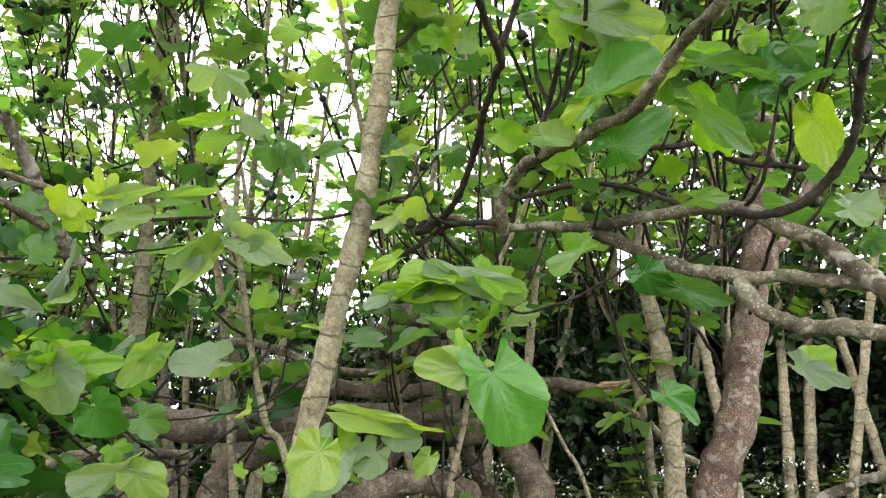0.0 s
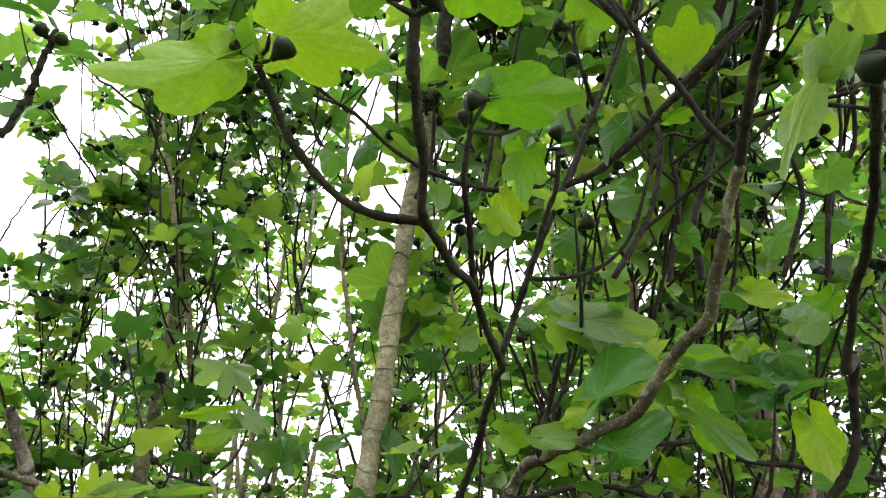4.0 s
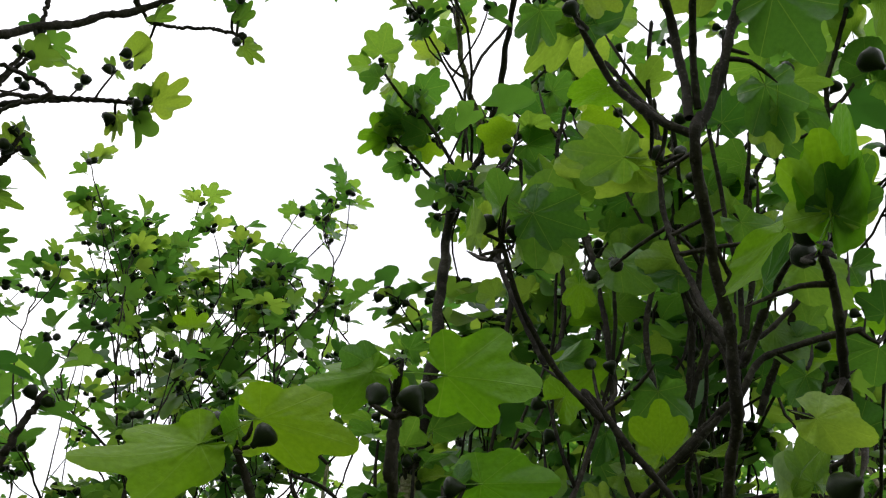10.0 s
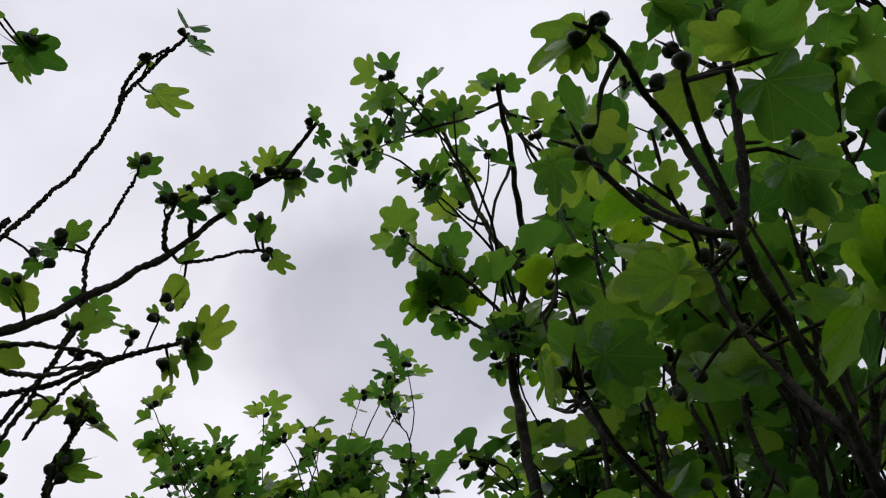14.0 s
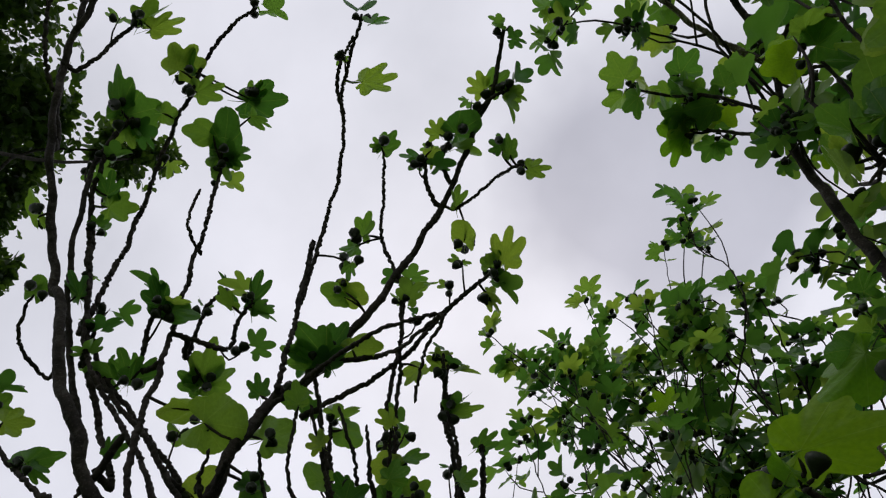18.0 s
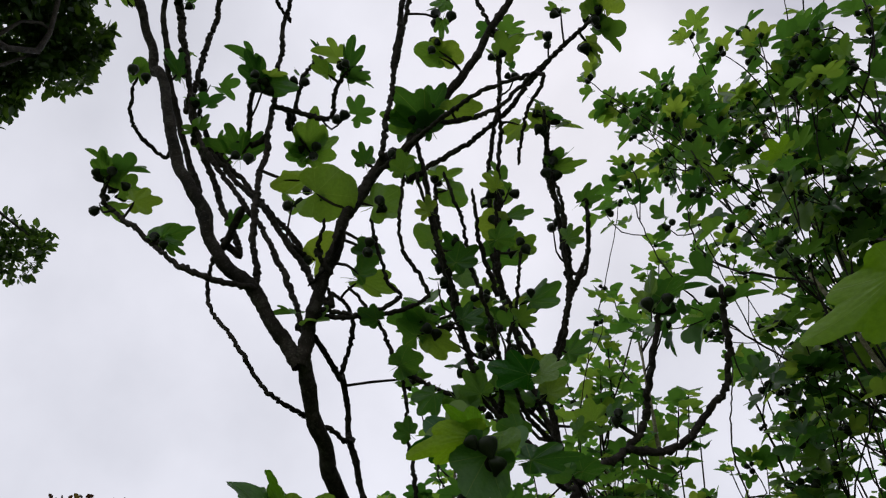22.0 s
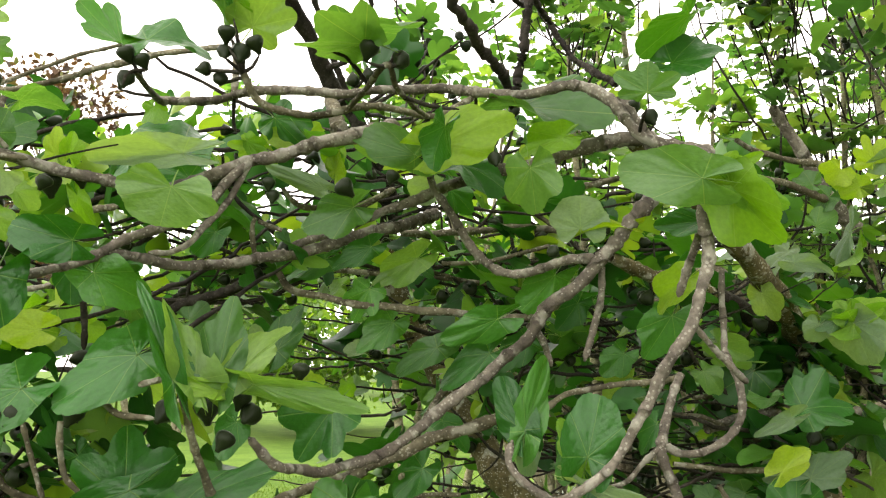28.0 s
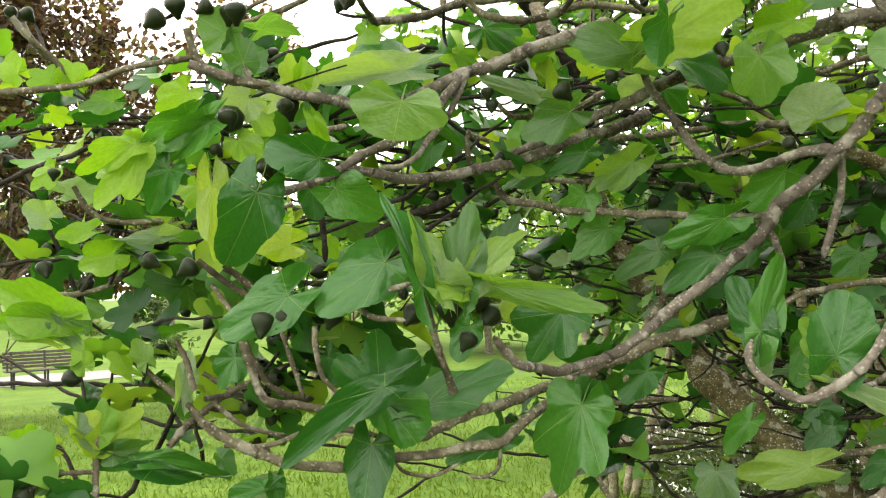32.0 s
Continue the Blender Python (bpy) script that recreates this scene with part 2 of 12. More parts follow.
# Greyish leaf tone; part of it paints the sky's sheen on glossy blades.
M_PALE = leaf_material("pale_sheen_fig_leaf", GREYISH, True, shine=0.3)
M_MASS = leaf_material("fig_foliage", GREENS, False, veins=False, gloss=0.55, shine=0.36, through_light=0.54, glow=(1.8, 1.7, 0.85))
# Mostly dark stops put the inner crown's shade into the leaf colour.
M_DENSE = leaf_material("shaded_fig_foliage", ((0.0, (0.010, 0.055, 0.010)), (0.5, (0.026, 0.12, 0.02)), (0.8, (0.09, 0.23, 0.032)), (1.0, (0.26, 0.38, 0.045))), False, veins=False, through_light=0.4, glow=(1.4, 1.5, 0.5))
M_OAK = leaf_material("oak_foliage", ((0.0, (0.022, 0.046, 0.022)), (1.0, (0.075, 0.125, 0.046))), False, veins=False, through_light=0.42)
M_COPPER = leaf_material("copper_foliage", ((0.0, (0.03, 0.02, 0.014)), (0.5, (0.085, 0.05, 0.028)), (0.75, (0.15, 0.10, 0.04)), (1.0, (0.10, 0.14, 0.035))), False, veins=False, through_light=0.3, glow=(1.2, 0.9, 0.6))
M_HEDGE = leaf_material("shrub_foliage", ((0.0, (0.035, 0.085, 0.018)), (0.6, (0.08, 0.16, 0.03)), (1.0, (0.17, 0.25, 0.05))), False, veins=False)
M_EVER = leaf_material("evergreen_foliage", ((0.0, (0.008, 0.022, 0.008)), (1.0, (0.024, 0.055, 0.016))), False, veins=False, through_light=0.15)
M_HERB = leaf_material("herb_foliage", ((0.0, (0.035, 0.06, 0.02)), (1.0, (0.085, 0.125, 0.045))), False, veins=False)
M_BLADE = leaf_material("grass_blades", ((0.0, (0.052, 0.105, 0.015)), (1.0, (0.12, 0.18, 0.03))), False, veins=False, shine=0.6, through_light=0.3, gloss=0.1)
M_STEM = bark_material("pale_fig_bark", (0.15, 0.135, 0.085), (0.30, 0.27, 0.17), lichen=(0.36, 0.36, 0.27), lichen_amount=0.35, rings=13.0)
M_LIMB = bark_material("lichened_fig_bark", (0.045, 0.038, 0.022), (0.175, 0.155, 0.105), lichen=(0.33, 0.32, 0.26), lichen_amount=0.42, rings=6.0)
# Brown twig bark, darkened further to stand in for backlight against the sky.
M_TWIG = bark_material("dark_shaded_twig_bark", (0.014, 0.011, 0.009), (0.042, 0.035, 0.028), lichen=(0.10, 0.09, 0.075), lichen_amount=0.2, rings=0.0)
M_GNARL = bark_material("gnarled_bark", (0.06, 0.048, 0.033), (0.17, 0.14, 0.10), lichen=(0.3, 0.27, 0.21), lichen_amount=0.4)
M_GREY = bark_material("grey_fig_bark", (0.065, 0.054, 0.042), (0.19, 0.165, 0.135), lichen=(0.33, 0.32, 0.27), lichen_amount=0.42, rings=10.0)
# Near-black copy of grey fig bark: backlight and inner-crown shade painted in.
M_SHADED = bark_material("shaded_fig_bark", (0.011, 0.009, 0.007), (0.034, 0.028, 0.021), lichen=(0.08, 0.075, 0.062), lichen_amount=0.3)
M_OLIVE = bark_material("olive_fig_bark", (0.075, 0.062, 0.028), (0.15, 0.125, 0.06), lichen=(0.5, 0.5, 0.44), lichen_amount=0.4)
M_PINE = bark_material("reddish_bark", (0.075, 0.052, 0.038), (0.17, 0.125, 0.09), lichen_amount=0.25)
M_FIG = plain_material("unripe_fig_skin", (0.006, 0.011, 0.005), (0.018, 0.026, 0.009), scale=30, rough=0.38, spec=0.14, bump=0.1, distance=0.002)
M_FIGEYE = plain_material("fig_eye", (0.10, 0.08, 0.05), (0.16, 0.13, 0.08), scale=60)
M_BREAK = plain_material("torn_wood", (0.35, 0.2, 0.12), (0.55, 0.4, 0.26), scale=40)
M_FLOWER = plain_material("white_umbels", (0.55, 0.58, 0.5), (0.75, 0.78, 0.7), scale=30)
M_SLAT = plain_material("dark_bench_wood", (0.02, 0.015, 0.012), (0.05, 0.035, 0.028), scale=12, rough=0.6)
M_IRON = plain_material("black_iron", (0.012, 0.012, 0.013), (0.025, 0.025, 0.025), scale=20, rough=0.5)
M_PATH = plain_material("pale_asphalt_path", (0.13, 0.125, 0.12), (0.20, 0.195, 0.185), scale=6, bump=0.4)
M_LAWN = plain_material("lawn_soil", (0.05, 0.10, 0.016), (0.095, 0.155, 0.028), scale=1.3, rough=0.95, bump=0.6, distance=0.03, spec=0.05)
M_SOIL = plain_material("leaf_litter", (0.035, 0.028, 0.018), (0.09, 0.07, 0.042), scale=3.0, rough=0.95, bump=0.8, distance=0.03)


# ---- mesh helpers ----
def mesh_of(name, verts, faces, mat, uvs=None, smooth=False):
    """A mesh from numpy vertices and faces of one length, quick for large counts."""
    me = bpy.data.meshes.new(name)
    verts, faces = np.asarray(verts, np.float32), np.asarray(faces, np.int32)
    n, k = faces.shape
    me.vertices.add(len(verts))
    me.vertices.foreach_set("co", verts.ravel())
    me.loops.add(n * k)
    me.loops.foreach_set("vertex_index", faces.ravel())
    me.polygons.add(n)
    me.polygons.foreach_set("loop_start", np.arange(0, n * k, k, dtype=np.int32))
    if uvs is not None:
        layer = me.uv_layers.new(name="UVMap")
        layer.data.foreach_set("uv", np.asarray(uvs, np.float32)[faces.ravel()].ravel())
    me.update(calc_edges=True)
    if smooth:
        me.polygons.foreach_set("use_smooth", np.ones(n, bool))
    me.materials.append(mat)
    me.validate()
    return me


def part(name, me, parent, label=""):
    """One mesh under a thing or a part."""
    ob = new(name, me)
    ob.parent = parent
    if label:
        ob["label"] = label
    return ob


def joined(pieces):
    """Vertices, faces and uvs of several pieces in one."""
    vs, fs, us, at = [], [], [], 0
    for v, f, u in pieces:
        vs.append(v)
        fs.append(f + at)
        us.append(u)
        at += len(v)
    return np.concatenate(vs), np.concatenate(fs), np.concatenate(us)


def spline(points, step):
    """Catmull-Rom through control points, sampled about every step metres."""
    p = np.asarray(points, float)
    p = np.vstack([2 * p[0] - p[1], p, 2 * p[-1] - p[-2]])
    out = []
    for i in range(1, len(p) - 2):
        n = max(2, int(np.linalg.norm(p[i + 1] - p[i]) / step))
        for s in np.arange(n) / n:
            out.append(0.5 * (2 * p[i] + (p[i + 1] - p[i - 1]) * s + (2 * p[i - 1] - 5 * p[i] + 4 * p[i + 1] - p[i + 2]) * s * s + (3 * p[i] - p[i - 1] - 3 * p[i + 1] + p[i + 2]) * s ** 3))
    out.append(p[-2])
    return np.array(out)


def tube(line, radii, sides=8, rng=None, knots=0.0, closed_end=True, uneven=0.12):
    """A swept stem along line: vertices, quads, uvs (round, metres along)."""
    line = np.asarray(line, float)
    n = len(line)
    r = np.interp(np.linspace(0, 1, n), np.linspace(0, 1, len(radii)), radii)
    tan = np.gradient(line, axis=0)
    tan /= np.linalg.norm(tan, axis=1)[:, None] + 1e-9
    ref = np.array([0.31, 0.17, 0.93]) if abs(tan[:, 2]).mean() < 0.8 else np.array([0.93, 0.31, 0.17])
    a = np.cross(tan, ref)
    a /= np.linalg.norm(a, axis=1)[:, None] + 1e-9
    b = np.cross(tan, a)
    along = np.concatenate([[0], np.cumsum(np.linalg.norm(np.diff(line, axis=0), axis=1))])
    ang = np.arange(sides) / sides * 2 * np.pi
    if rng is not None and knots:
        r = r * (1 + knots * (rng.random(n) - 0.4))
    if closed_end:
        r[-1] *= 0.35
    shape = 1.0 if rng is None else 1 + uneven * (rng.random((n, sides)) - 0.5)
    ring = (np.cos(ang)[None, :, None] * a[:, None] + np.sin(ang)[None, :, None] * b[:, None]) * (r[:, None] * shape)[:, :, None]
    verts = (line[:, None] + ring).reshape(-1, 3)
    uv = np.stack([np.tile(ang / 6.283, n), np.repeat(along, sides)], -1)
    i, j = np.meshgrid(np.arange(n - 1), np.arange(sides), indexing="ij")
    k = (j + 1) % sides
    quads = np.stack([i * sides + j, i * sides + k, (i + 1) * sides + k, (i + 1) * sides + j], -1).reshape(-1, 4)
    return verts, quads, uv


def lobed(phi, lobes, core):
    """Outline radius of a palmate leaf at the angles phi from its tip direction: rounded lobes that meet in narrow bays."""
    r = np.full(len(phi), core)
    for centre, length, width in lobes:
        mid, a = 0.67 * length, 0.33 * length
        c, s = np.cos(phi - centre), np.sin(phi - centre)
        qa, qb, qc = (c / a) ** 2 + (s / width) ** 2, c * mid / a ** 2, (mid / a) ** 2 - 1
        disc = qb * qb - qa * qc
        far = (qb + np.sqrt(np.maximum(disc, 0))) / qa
        r = np.maximum(r, np.where((disc > 0) & (c > 0), far, 0))
    return r


LEAF_KINDS = {
    "o": (((0, 1.0, 0.50), (0.85, 0.80, 0.42), (-0.85, 0.80, 0.42), (1.75, 0.60, 0.36), (-1.75, 0.60, 0.36)), 0.52),
    "h": (((0, 1.0, 0.34), (0.85, 0.88, 0.31), (-0.85, 0.86, 0.31), (1.72, 0.62, 0.26), (-1.72, 0.62, 0.26)), 0.50),
    "t": (((0, 1.0, 0.25), (0.80, 0.90, 0.23), (-0.80, 0.88, 0.23), (1.62, 0.62, 0.19), (-1.62, 0.60, 0.19)), 0.36),
    "p": (((0, 1.0, 0.21), (0.74, 0.92, 0.195), (-0.74, 0.90, 0.195), (1.46, 0.70, 0.165), (-1.46, 0.68, 0.165)), 0.25),
}


def leaf_shape(kind, rng, count=97, bend=0.25, fold=0.2, stalk=0.45):
    """One leaf: base at the origin, tip along +Y, upper side +Z, length 1; blade of two rings and a stalk behind."""
    lobes, core = LEAF_KINDS[kind]
    phi = np.linspace(-2.6, 2.6, count)
    r = lobed(phi, lobes, core)
    r = np.convolve(np.pad(r, 2, mode="edge"), np.array((1, 2, 2, 2, 1)) / 8, mode="valid")
    r *= 1 + 0.05 * np.sin(phi * 2.1 + rng.random() * 6) + 0.03 * np.sin(phi * 4.3 + rng.random() * 6)
    r *= 1 + 0.018 * np.where(np.arange(count) % 3 == 0, -1, 0.5) * rng.random(count)
    r[[0, -1]] *= 0.6
    xs, ys = r * np.sin(phi), r * np.cos(phi)
    wave = 0.13 * np.sin(phi * 3 + rng.random() * 6) + 0.035 * np.sin(phi * 8 + rng.random() * 6)
    curl = (rng.random() - 0.5) * 0.5
    rings = []
    for s in (0.33, 0.68, 1.0):
        x, y = xs * s, ys * s
        z = fold * np.abs(x) ** 1.2 - bend * (y * np.abs(y) + 0.6 * x * x) + wave * s * s + curl * x * y
        z += 0.016 * np.cos(np.abs(phi) * 7.5) * s + 0.01 * np.sin(phi * 17 + 9 * s) * s
        rings.append(np.stack([x, y, z], -1))
    verts = np.concatenate([[[0, 0, 0]], *rings])
    tris = [(0, 2 + i, 1 + i) for i in range(count - 1)]
    for k in range(2):
        for i in range(count - 1):
            a, b = 1 + k * count + i, 2 + k * count + i
            tris += [(a, b, b + count), (a, b + count, a + count)]
    uv = verts[:, :2].copy()
    if stalk:
        line = np.array([(0, 0.02, 0), (0, -stalk * 0.5, -0.03), (0, -stalk, -0.14)])
        v, q, u = tube(line, (0.016, 0.014, 0.018), 4)
        tris += [t for a, b, c, d in q + len(verts) for t in ((a, b, c), (a, c, d))]
        verts, uv = np.concatenate([verts, v]), np.concatenate([uv, u * 0 + (0.0, 0.3)])
    return verts, np.array(tris), uv


def mass_leaf(kind, rng, count=33):
    """A lighter leaf for the joined foliage: a fan from the base."""
    lobes, core = LEAF_KINDS[kind]
    tips = np.concatenate([np.linspace(-2.4, 2.4, count)])
    r = lobed(tips, lobes, core) * (1 + 0.08 * np.sin(tips * 2.3 + rng.random() * 6))
    x, y = r * np.sin(tips), r * np.cos(tips)
    z = (0.1 + 0.4 * rng.random()) * np.abs(x) - (0.1 + 0.5 * rng.random()) * y * np.abs(y) + 0.1 * np.sin(tips * 3 + rng.random() * 6) + (rng.random() - 0.5) * 0.3 * x * y
    verts = np.concatenate([[[0, 0.12, 0.0]], np.stack([x, y, z], -1)])
    tris = np.array([(0, i + 2, i + 1) for i in range(count - 1)])
    return verts, tris


def frames_of(dirs, normals):
    """Rotation matrices whose Y lies along dirs and whose Z is nearest to normals."""
    y = dirs / (np.linalg.norm(dirs, axis=1)[:, None] + 1e-9)
    x = np.cross(y, normals)
    x /= np.linalg.norm(x, axis=1)[:, None] + 1e-9
    z = np.cross(x, y)
    return np.stack([x, y, z], -1)


def scatter(shapes, places, dirs, normals, sizes, rng, widths=None):
    """Many copies of some light shapes joined into vertices and triangles."""
    rot = frames_of(np.asarray(dirs, float), np.asarray(normals, float))
    places, sizes = np.asarray(places, float), np.asarray(sizes, float)
    kind = rng.integers(0, len(shapes), len(places))
    vs, fs, at = [], [], 0
    for k, (v, f) in enumerate(shapes):
        mine = np.flatnonzero(kind == k)
        if not len(mine):
            continue
        local = v[None] * sizes[mine, None, None]
        if widths is not None:
            local = local * np.stack([widths[mine], np.ones(len(mine)), np.ones(len(mine))], -1)[:, None]
        w = np.einsum("nij,nkj->nki", rot[mine], local) + places[mine, None]
        vs.append(w.reshape(-1, 3))
        fs.append((f[None] + (np.arange(len(mine)) * len(v))[:, None, None]).reshape(-1, 3) + at)
        at += len(mine) * len(v)
    return np.concatenate(vs), np.concatenate(fs)


shape_rng = np.random.default_rng(5)
LEAF_MESHES = {}
for kind in "ohtp":
    for tone, mat in (("", M_LEAF), ("y", M_YOUNG_LIT), ("g", M_PALE), ("d", M_DEEP)):
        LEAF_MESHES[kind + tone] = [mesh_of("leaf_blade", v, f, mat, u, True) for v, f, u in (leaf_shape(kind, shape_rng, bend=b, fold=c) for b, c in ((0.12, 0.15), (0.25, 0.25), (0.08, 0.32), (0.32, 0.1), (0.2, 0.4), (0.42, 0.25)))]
MASS_SHAPES = [mass_leaf(k, shape_rng, 43) for k in "ohhhttttppp"]
PALM_SHAPES = [mass_leaf(k, shape_rng, 61) for k in "ttpppp"]


def fig_mesh(n=14, every=1):
    """A small pear-shaped fruit with ribs and a neck; stands on its neck along +Y."""
    prof = ((0.0, -1.0), (0.22, -0.98), (0.3, -0.7), (0.55, -0.35), (0.85, 0.05), (1.0, 0.45), (0.93, 0.8), (0.6, 1.05), (0.25, 1.12), (0.0, 1.1))
    prof, verts, quads = prof[::every], [], []
    for i, (r, y) in enumerate(prof):
        for j in range(n):
            a = j / n * 2 * math.pi
            rib = 1 + 0.035 * math.cos(a * 7)
            verts.append((r * rib * math.cos(a), y, r * rib * math.sin(a)))
    for i in range(len(prof) - 1):
        for j in range(n):
            k = (j + 1) % n
            quads.append((i * n + j, i * n + k, (i + 1) * n + k, (i + 1) * n + j))
    return np.array(verts), np.array(quads)


fv, ff = fig_mesh()
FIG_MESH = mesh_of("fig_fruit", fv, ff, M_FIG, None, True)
lv8, lf8 = fig_mesh(8, 2)
FIG_LIGHT = (lv8, np.concatenate([lf8[:, [0, 1, 2]], lf8[:, [0, 2, 3]]]))


def tree_thing(name, base, label, category="tree", group=""):
    """An empty at the foot of a tree."""
    ob = new(name)
    ob.location = base
    ob.empty_display_size = 0.1
    return tagged(ob, label, category, group)


class Tree:
    """A tree under construction: traced limbs, its own leaves and figs, and what is joined."""

    def __init__(self, name, base, label, seed, group="", category="tree"):
        self.base = Vector(base)
        self.ob = tree_thing(name, base, label, category, group)
        self.rng = np.random.default_rng(seed)
        self.tips, self.lines, self.wood = [], [], M_LIMB
        self.leaf_p, self.leaf_d, self.leaf_n, self.leaf_s = [], [], [], []
        self.fig_p, self.fig_d, self.fig_s = [], [], []
        self.twigs = []
        self.singles = 0

    def limb(self, *points, r=(0.02, 0.01), mat=None, name="branch", knots=0.18, sides=9, sway=0.0):
        pts = np.array(points, float)
        thin = max(r) < 0.0125
        noded = max(r) < 0.02 and mat is not M_STEM
        line = spline(pts, 0.0065 if noded else (0.02 if mat is not M_STEM else (0.035 if sides == 7 else 0.013)))
        if sway:
            line[1:-1] += (self.rng.random((len(line) - 2, 3)) - 0.5) * sway
        rr = np.interp(np.linspace(0, 1, len(line)), np.linspace(0, 1, len(r)), r)
        span = np.concatenate([[0], np.cumsum(np.linalg.norm(np.diff(line, axis=0), axis=1))])
        swell = np.zeros(len(line))
        at = 0.03
        while at < span[-1]:
            if noded:
                swell += (0.08 + 0.3 * self.rng.random()) * np.exp(-((span - at) / (0.0045 + 0.15 * r[0])) ** 2)
                at += 0.014 + 0.034 * self.rng.random()
            else:
                swell += (0.12 + 0.3 * self.rng.random()) * np.exp(-((span - at) / (0.007 + 0.9 * r[0] * self.rng.random())) ** 2)
                at += 0.02 + 0.07 * self.rng.random() + 0.9 * r[0]
        slow = 0.05 * np.sin(span * 23 + self.rng.random() * 6) + 0.04 * np.sin(span * 51 + self.rng.random() * 6)
        rr = rr * (1 + (1.0 if thin else (0.4 if mat is M_STEM else (0.8 if r[0] < 0.018 else 0.28))) * knots / 0.18 * swell + slow)
        drift = np.sin(span[:, None] * (19, 27, 15) + self.rng.random(3) * 6) + 0.6 * np.sin(span[:, None] * (47, 39, 55) + self.rng.random(3) * 6)
        line = line + drift * (0.0016 if mat is M_STEM else min(0.004, 0.3 * r[0])) * np.minimum(1, np.minimum(span, span[-1] - span) / 0.1)[:, None]
        if mat is M_STEM:
            along = np.concatenate([[0], np.cumsum(np.linalg.norm(np.diff(line, axis=0), axis=1))])
            rr = rr * (1 + 0.07 * np.exp(-(((along + 0.02 * np.sin(along * 9)) % 0.078 - 0.039) / 0.007) ** 2))
        v, q, u = tube(line, rr, sides, self.rng, 0.02, uneven=0.05 if mat in (M_STEM, M_PINE) else 0.12)
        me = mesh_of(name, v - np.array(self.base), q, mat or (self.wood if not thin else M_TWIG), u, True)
        part(name, me, self.ob)
        self.lines.append((line, r))
        self.tips.append((line[-1], line[-1] - line[-3], r[-1]))
        return line

    def leaf(self, kind, p, d, n, size, w=1.0):
        """A leaf of its own: base p, direction d, upper side n, length and width factor."""
        meshes = LEAF_MESHES[kind]
        ob = part("leaf", meshes[int(self.rng.integers(len(meshes)))], self.ob)
        m = Matrix(frames_of(np.array([d], float), np.array([n], float))[0].tolist()).to_4x4()
        ob.matrix_basis = Matrix.Translation(Vector(p) - self.base) @ m @ Matrix.Diagonal((size * w, size, size, 1))
        self.singles += 1
        return ob

    def fig(self, p, d, size):
        ob = part("fig", FIG_MESH, self.ob)
        m = Matrix(frames_of(np.array([d], float), np.array([(0.3, 0.2, 0.9)]))[0].tolist()).to_4x4()
        ob.matrix_basis = Matrix.Translation(Vector(p) - self.base) @ m @ Matrix.Diagonal((size, size, size, 1))
        return ob

    def stalk(self, p, q, r=0.003):
        """A thin shoot between a leaf or fruit and its branch."""
        p, q = np.array(p, float), np.array(q, float)
        mid = (p + q) / 2 + self.rng.normal(size=3) * 0.08 * np.linalg.norm(q - p)
        self.twigs.append(tube(spline([p, mid, q], 0.03), (r * 1.3, r), 5, self.rng, 0.2))

    def twig(self, line, r0, r1, sides=5):
        self.twigs.append(tube(line, (r0, r1), sides, self.rng, 0.2))

    def spray(self, p, d, count=5, size=0.11, figs=2, own=False, kinds="ttp"):
        """A rosette of leaves with figs below them at the end of a shoot."""
        rng = self.rng
        d = np.asarray(d, float) / (np.linalg.norm(d) + 1e-9)
        side = np.cross(d, (0.2, 0.3, 0.9))
        side /= np.linalg.norm(side) + 1e-9
        up = np.cross(side, d)
        for i in range(count):
            a = i * 2.4 + rng.random() * 0.8
            lift = 0.15 + 0.75 * rng.random()
            way = np.cos(a) * side + np.sin(a) * up + d * lift + np.array((0, 0, 0.1))
            way /= np.linalg.norm(way)
            s = size * (0.6 + 0.7 * rng.random())
            base = np.asarray(p) - d * 0.055 * i * rng.random() + way * s * 0.45
            nrm = d * 0.8 + np.array((0, 0, 0.7)) + (rng.random(3) - 0.5) * 0.9
            drop = way + np.array((0, 0, -0.25 * rng.random()))
            if own and self.singles < 290:
                tone = "y" if rng.random() < 0.12 else ""
                self.leaf(kinds[int(rng.integers(len(kinds)))] + tone, base, drop, nrm, s, 0.85 + 0.3 * rng.random())
            else:
                self.leaf_p.append(base), self.leaf_d.append(drop), self.leaf_n.append(nrm), self.leaf_s.append(s)
        for i in range(figs):
            a = rng.random() * 6.3
            way = np.cos(a) * side + np.sin(a) * up + 0.5 * d
            place = np.asarray(p) - d * (0.01 + 0.03 * rng.random()) + way * 0.018
            if own:
                self.fig(place, way, 0.0115 + 0.004 * rng.random())
            else:
                self.fig_p.append(place), self.fig_d.append(way), self.fig_s.append(0.013 + 0.006 * rng.random())

    def shoots(self, line, count, reach, r=0.0062, leaves=5, size=0.11, figs=2, up=0.7, own=False, start=0.3, kinds="ttp"):
        """Side shoots along a limb that turn upwards and end in sprays."""
        rng = self.rng
        for _ in range(count):
            i = int(len(line) * (start + (1 - start) * rng.random()))
            i = min(max(i, 1), len(line) - 2)
            p, tan = line[i], line[i + 1] - line[i - 1]
            tan = tan / (np.linalg.norm(tan) + 1e-9)
            out = rng.normal(size=3)
            out -= tan * (out @ tan)
            out /= np.linalg.norm(out) + 1e-9
            length = reach * (0.5 + 0.8 * rng.random())
            a = p + (out * 0.5 + tan * 0.4 + np.array((0, 0, 0.15 * up))) * length * 0.45
            b = a + (out * 0.25 + tan * 0.3 + np.array((0, 0, up))) * length * 0.6
            b += rng.normal(size=3) * 0.05 * length
            curve = spline([p, a, b], 0.06)
            self.twig(curve, r, r * 0.7)
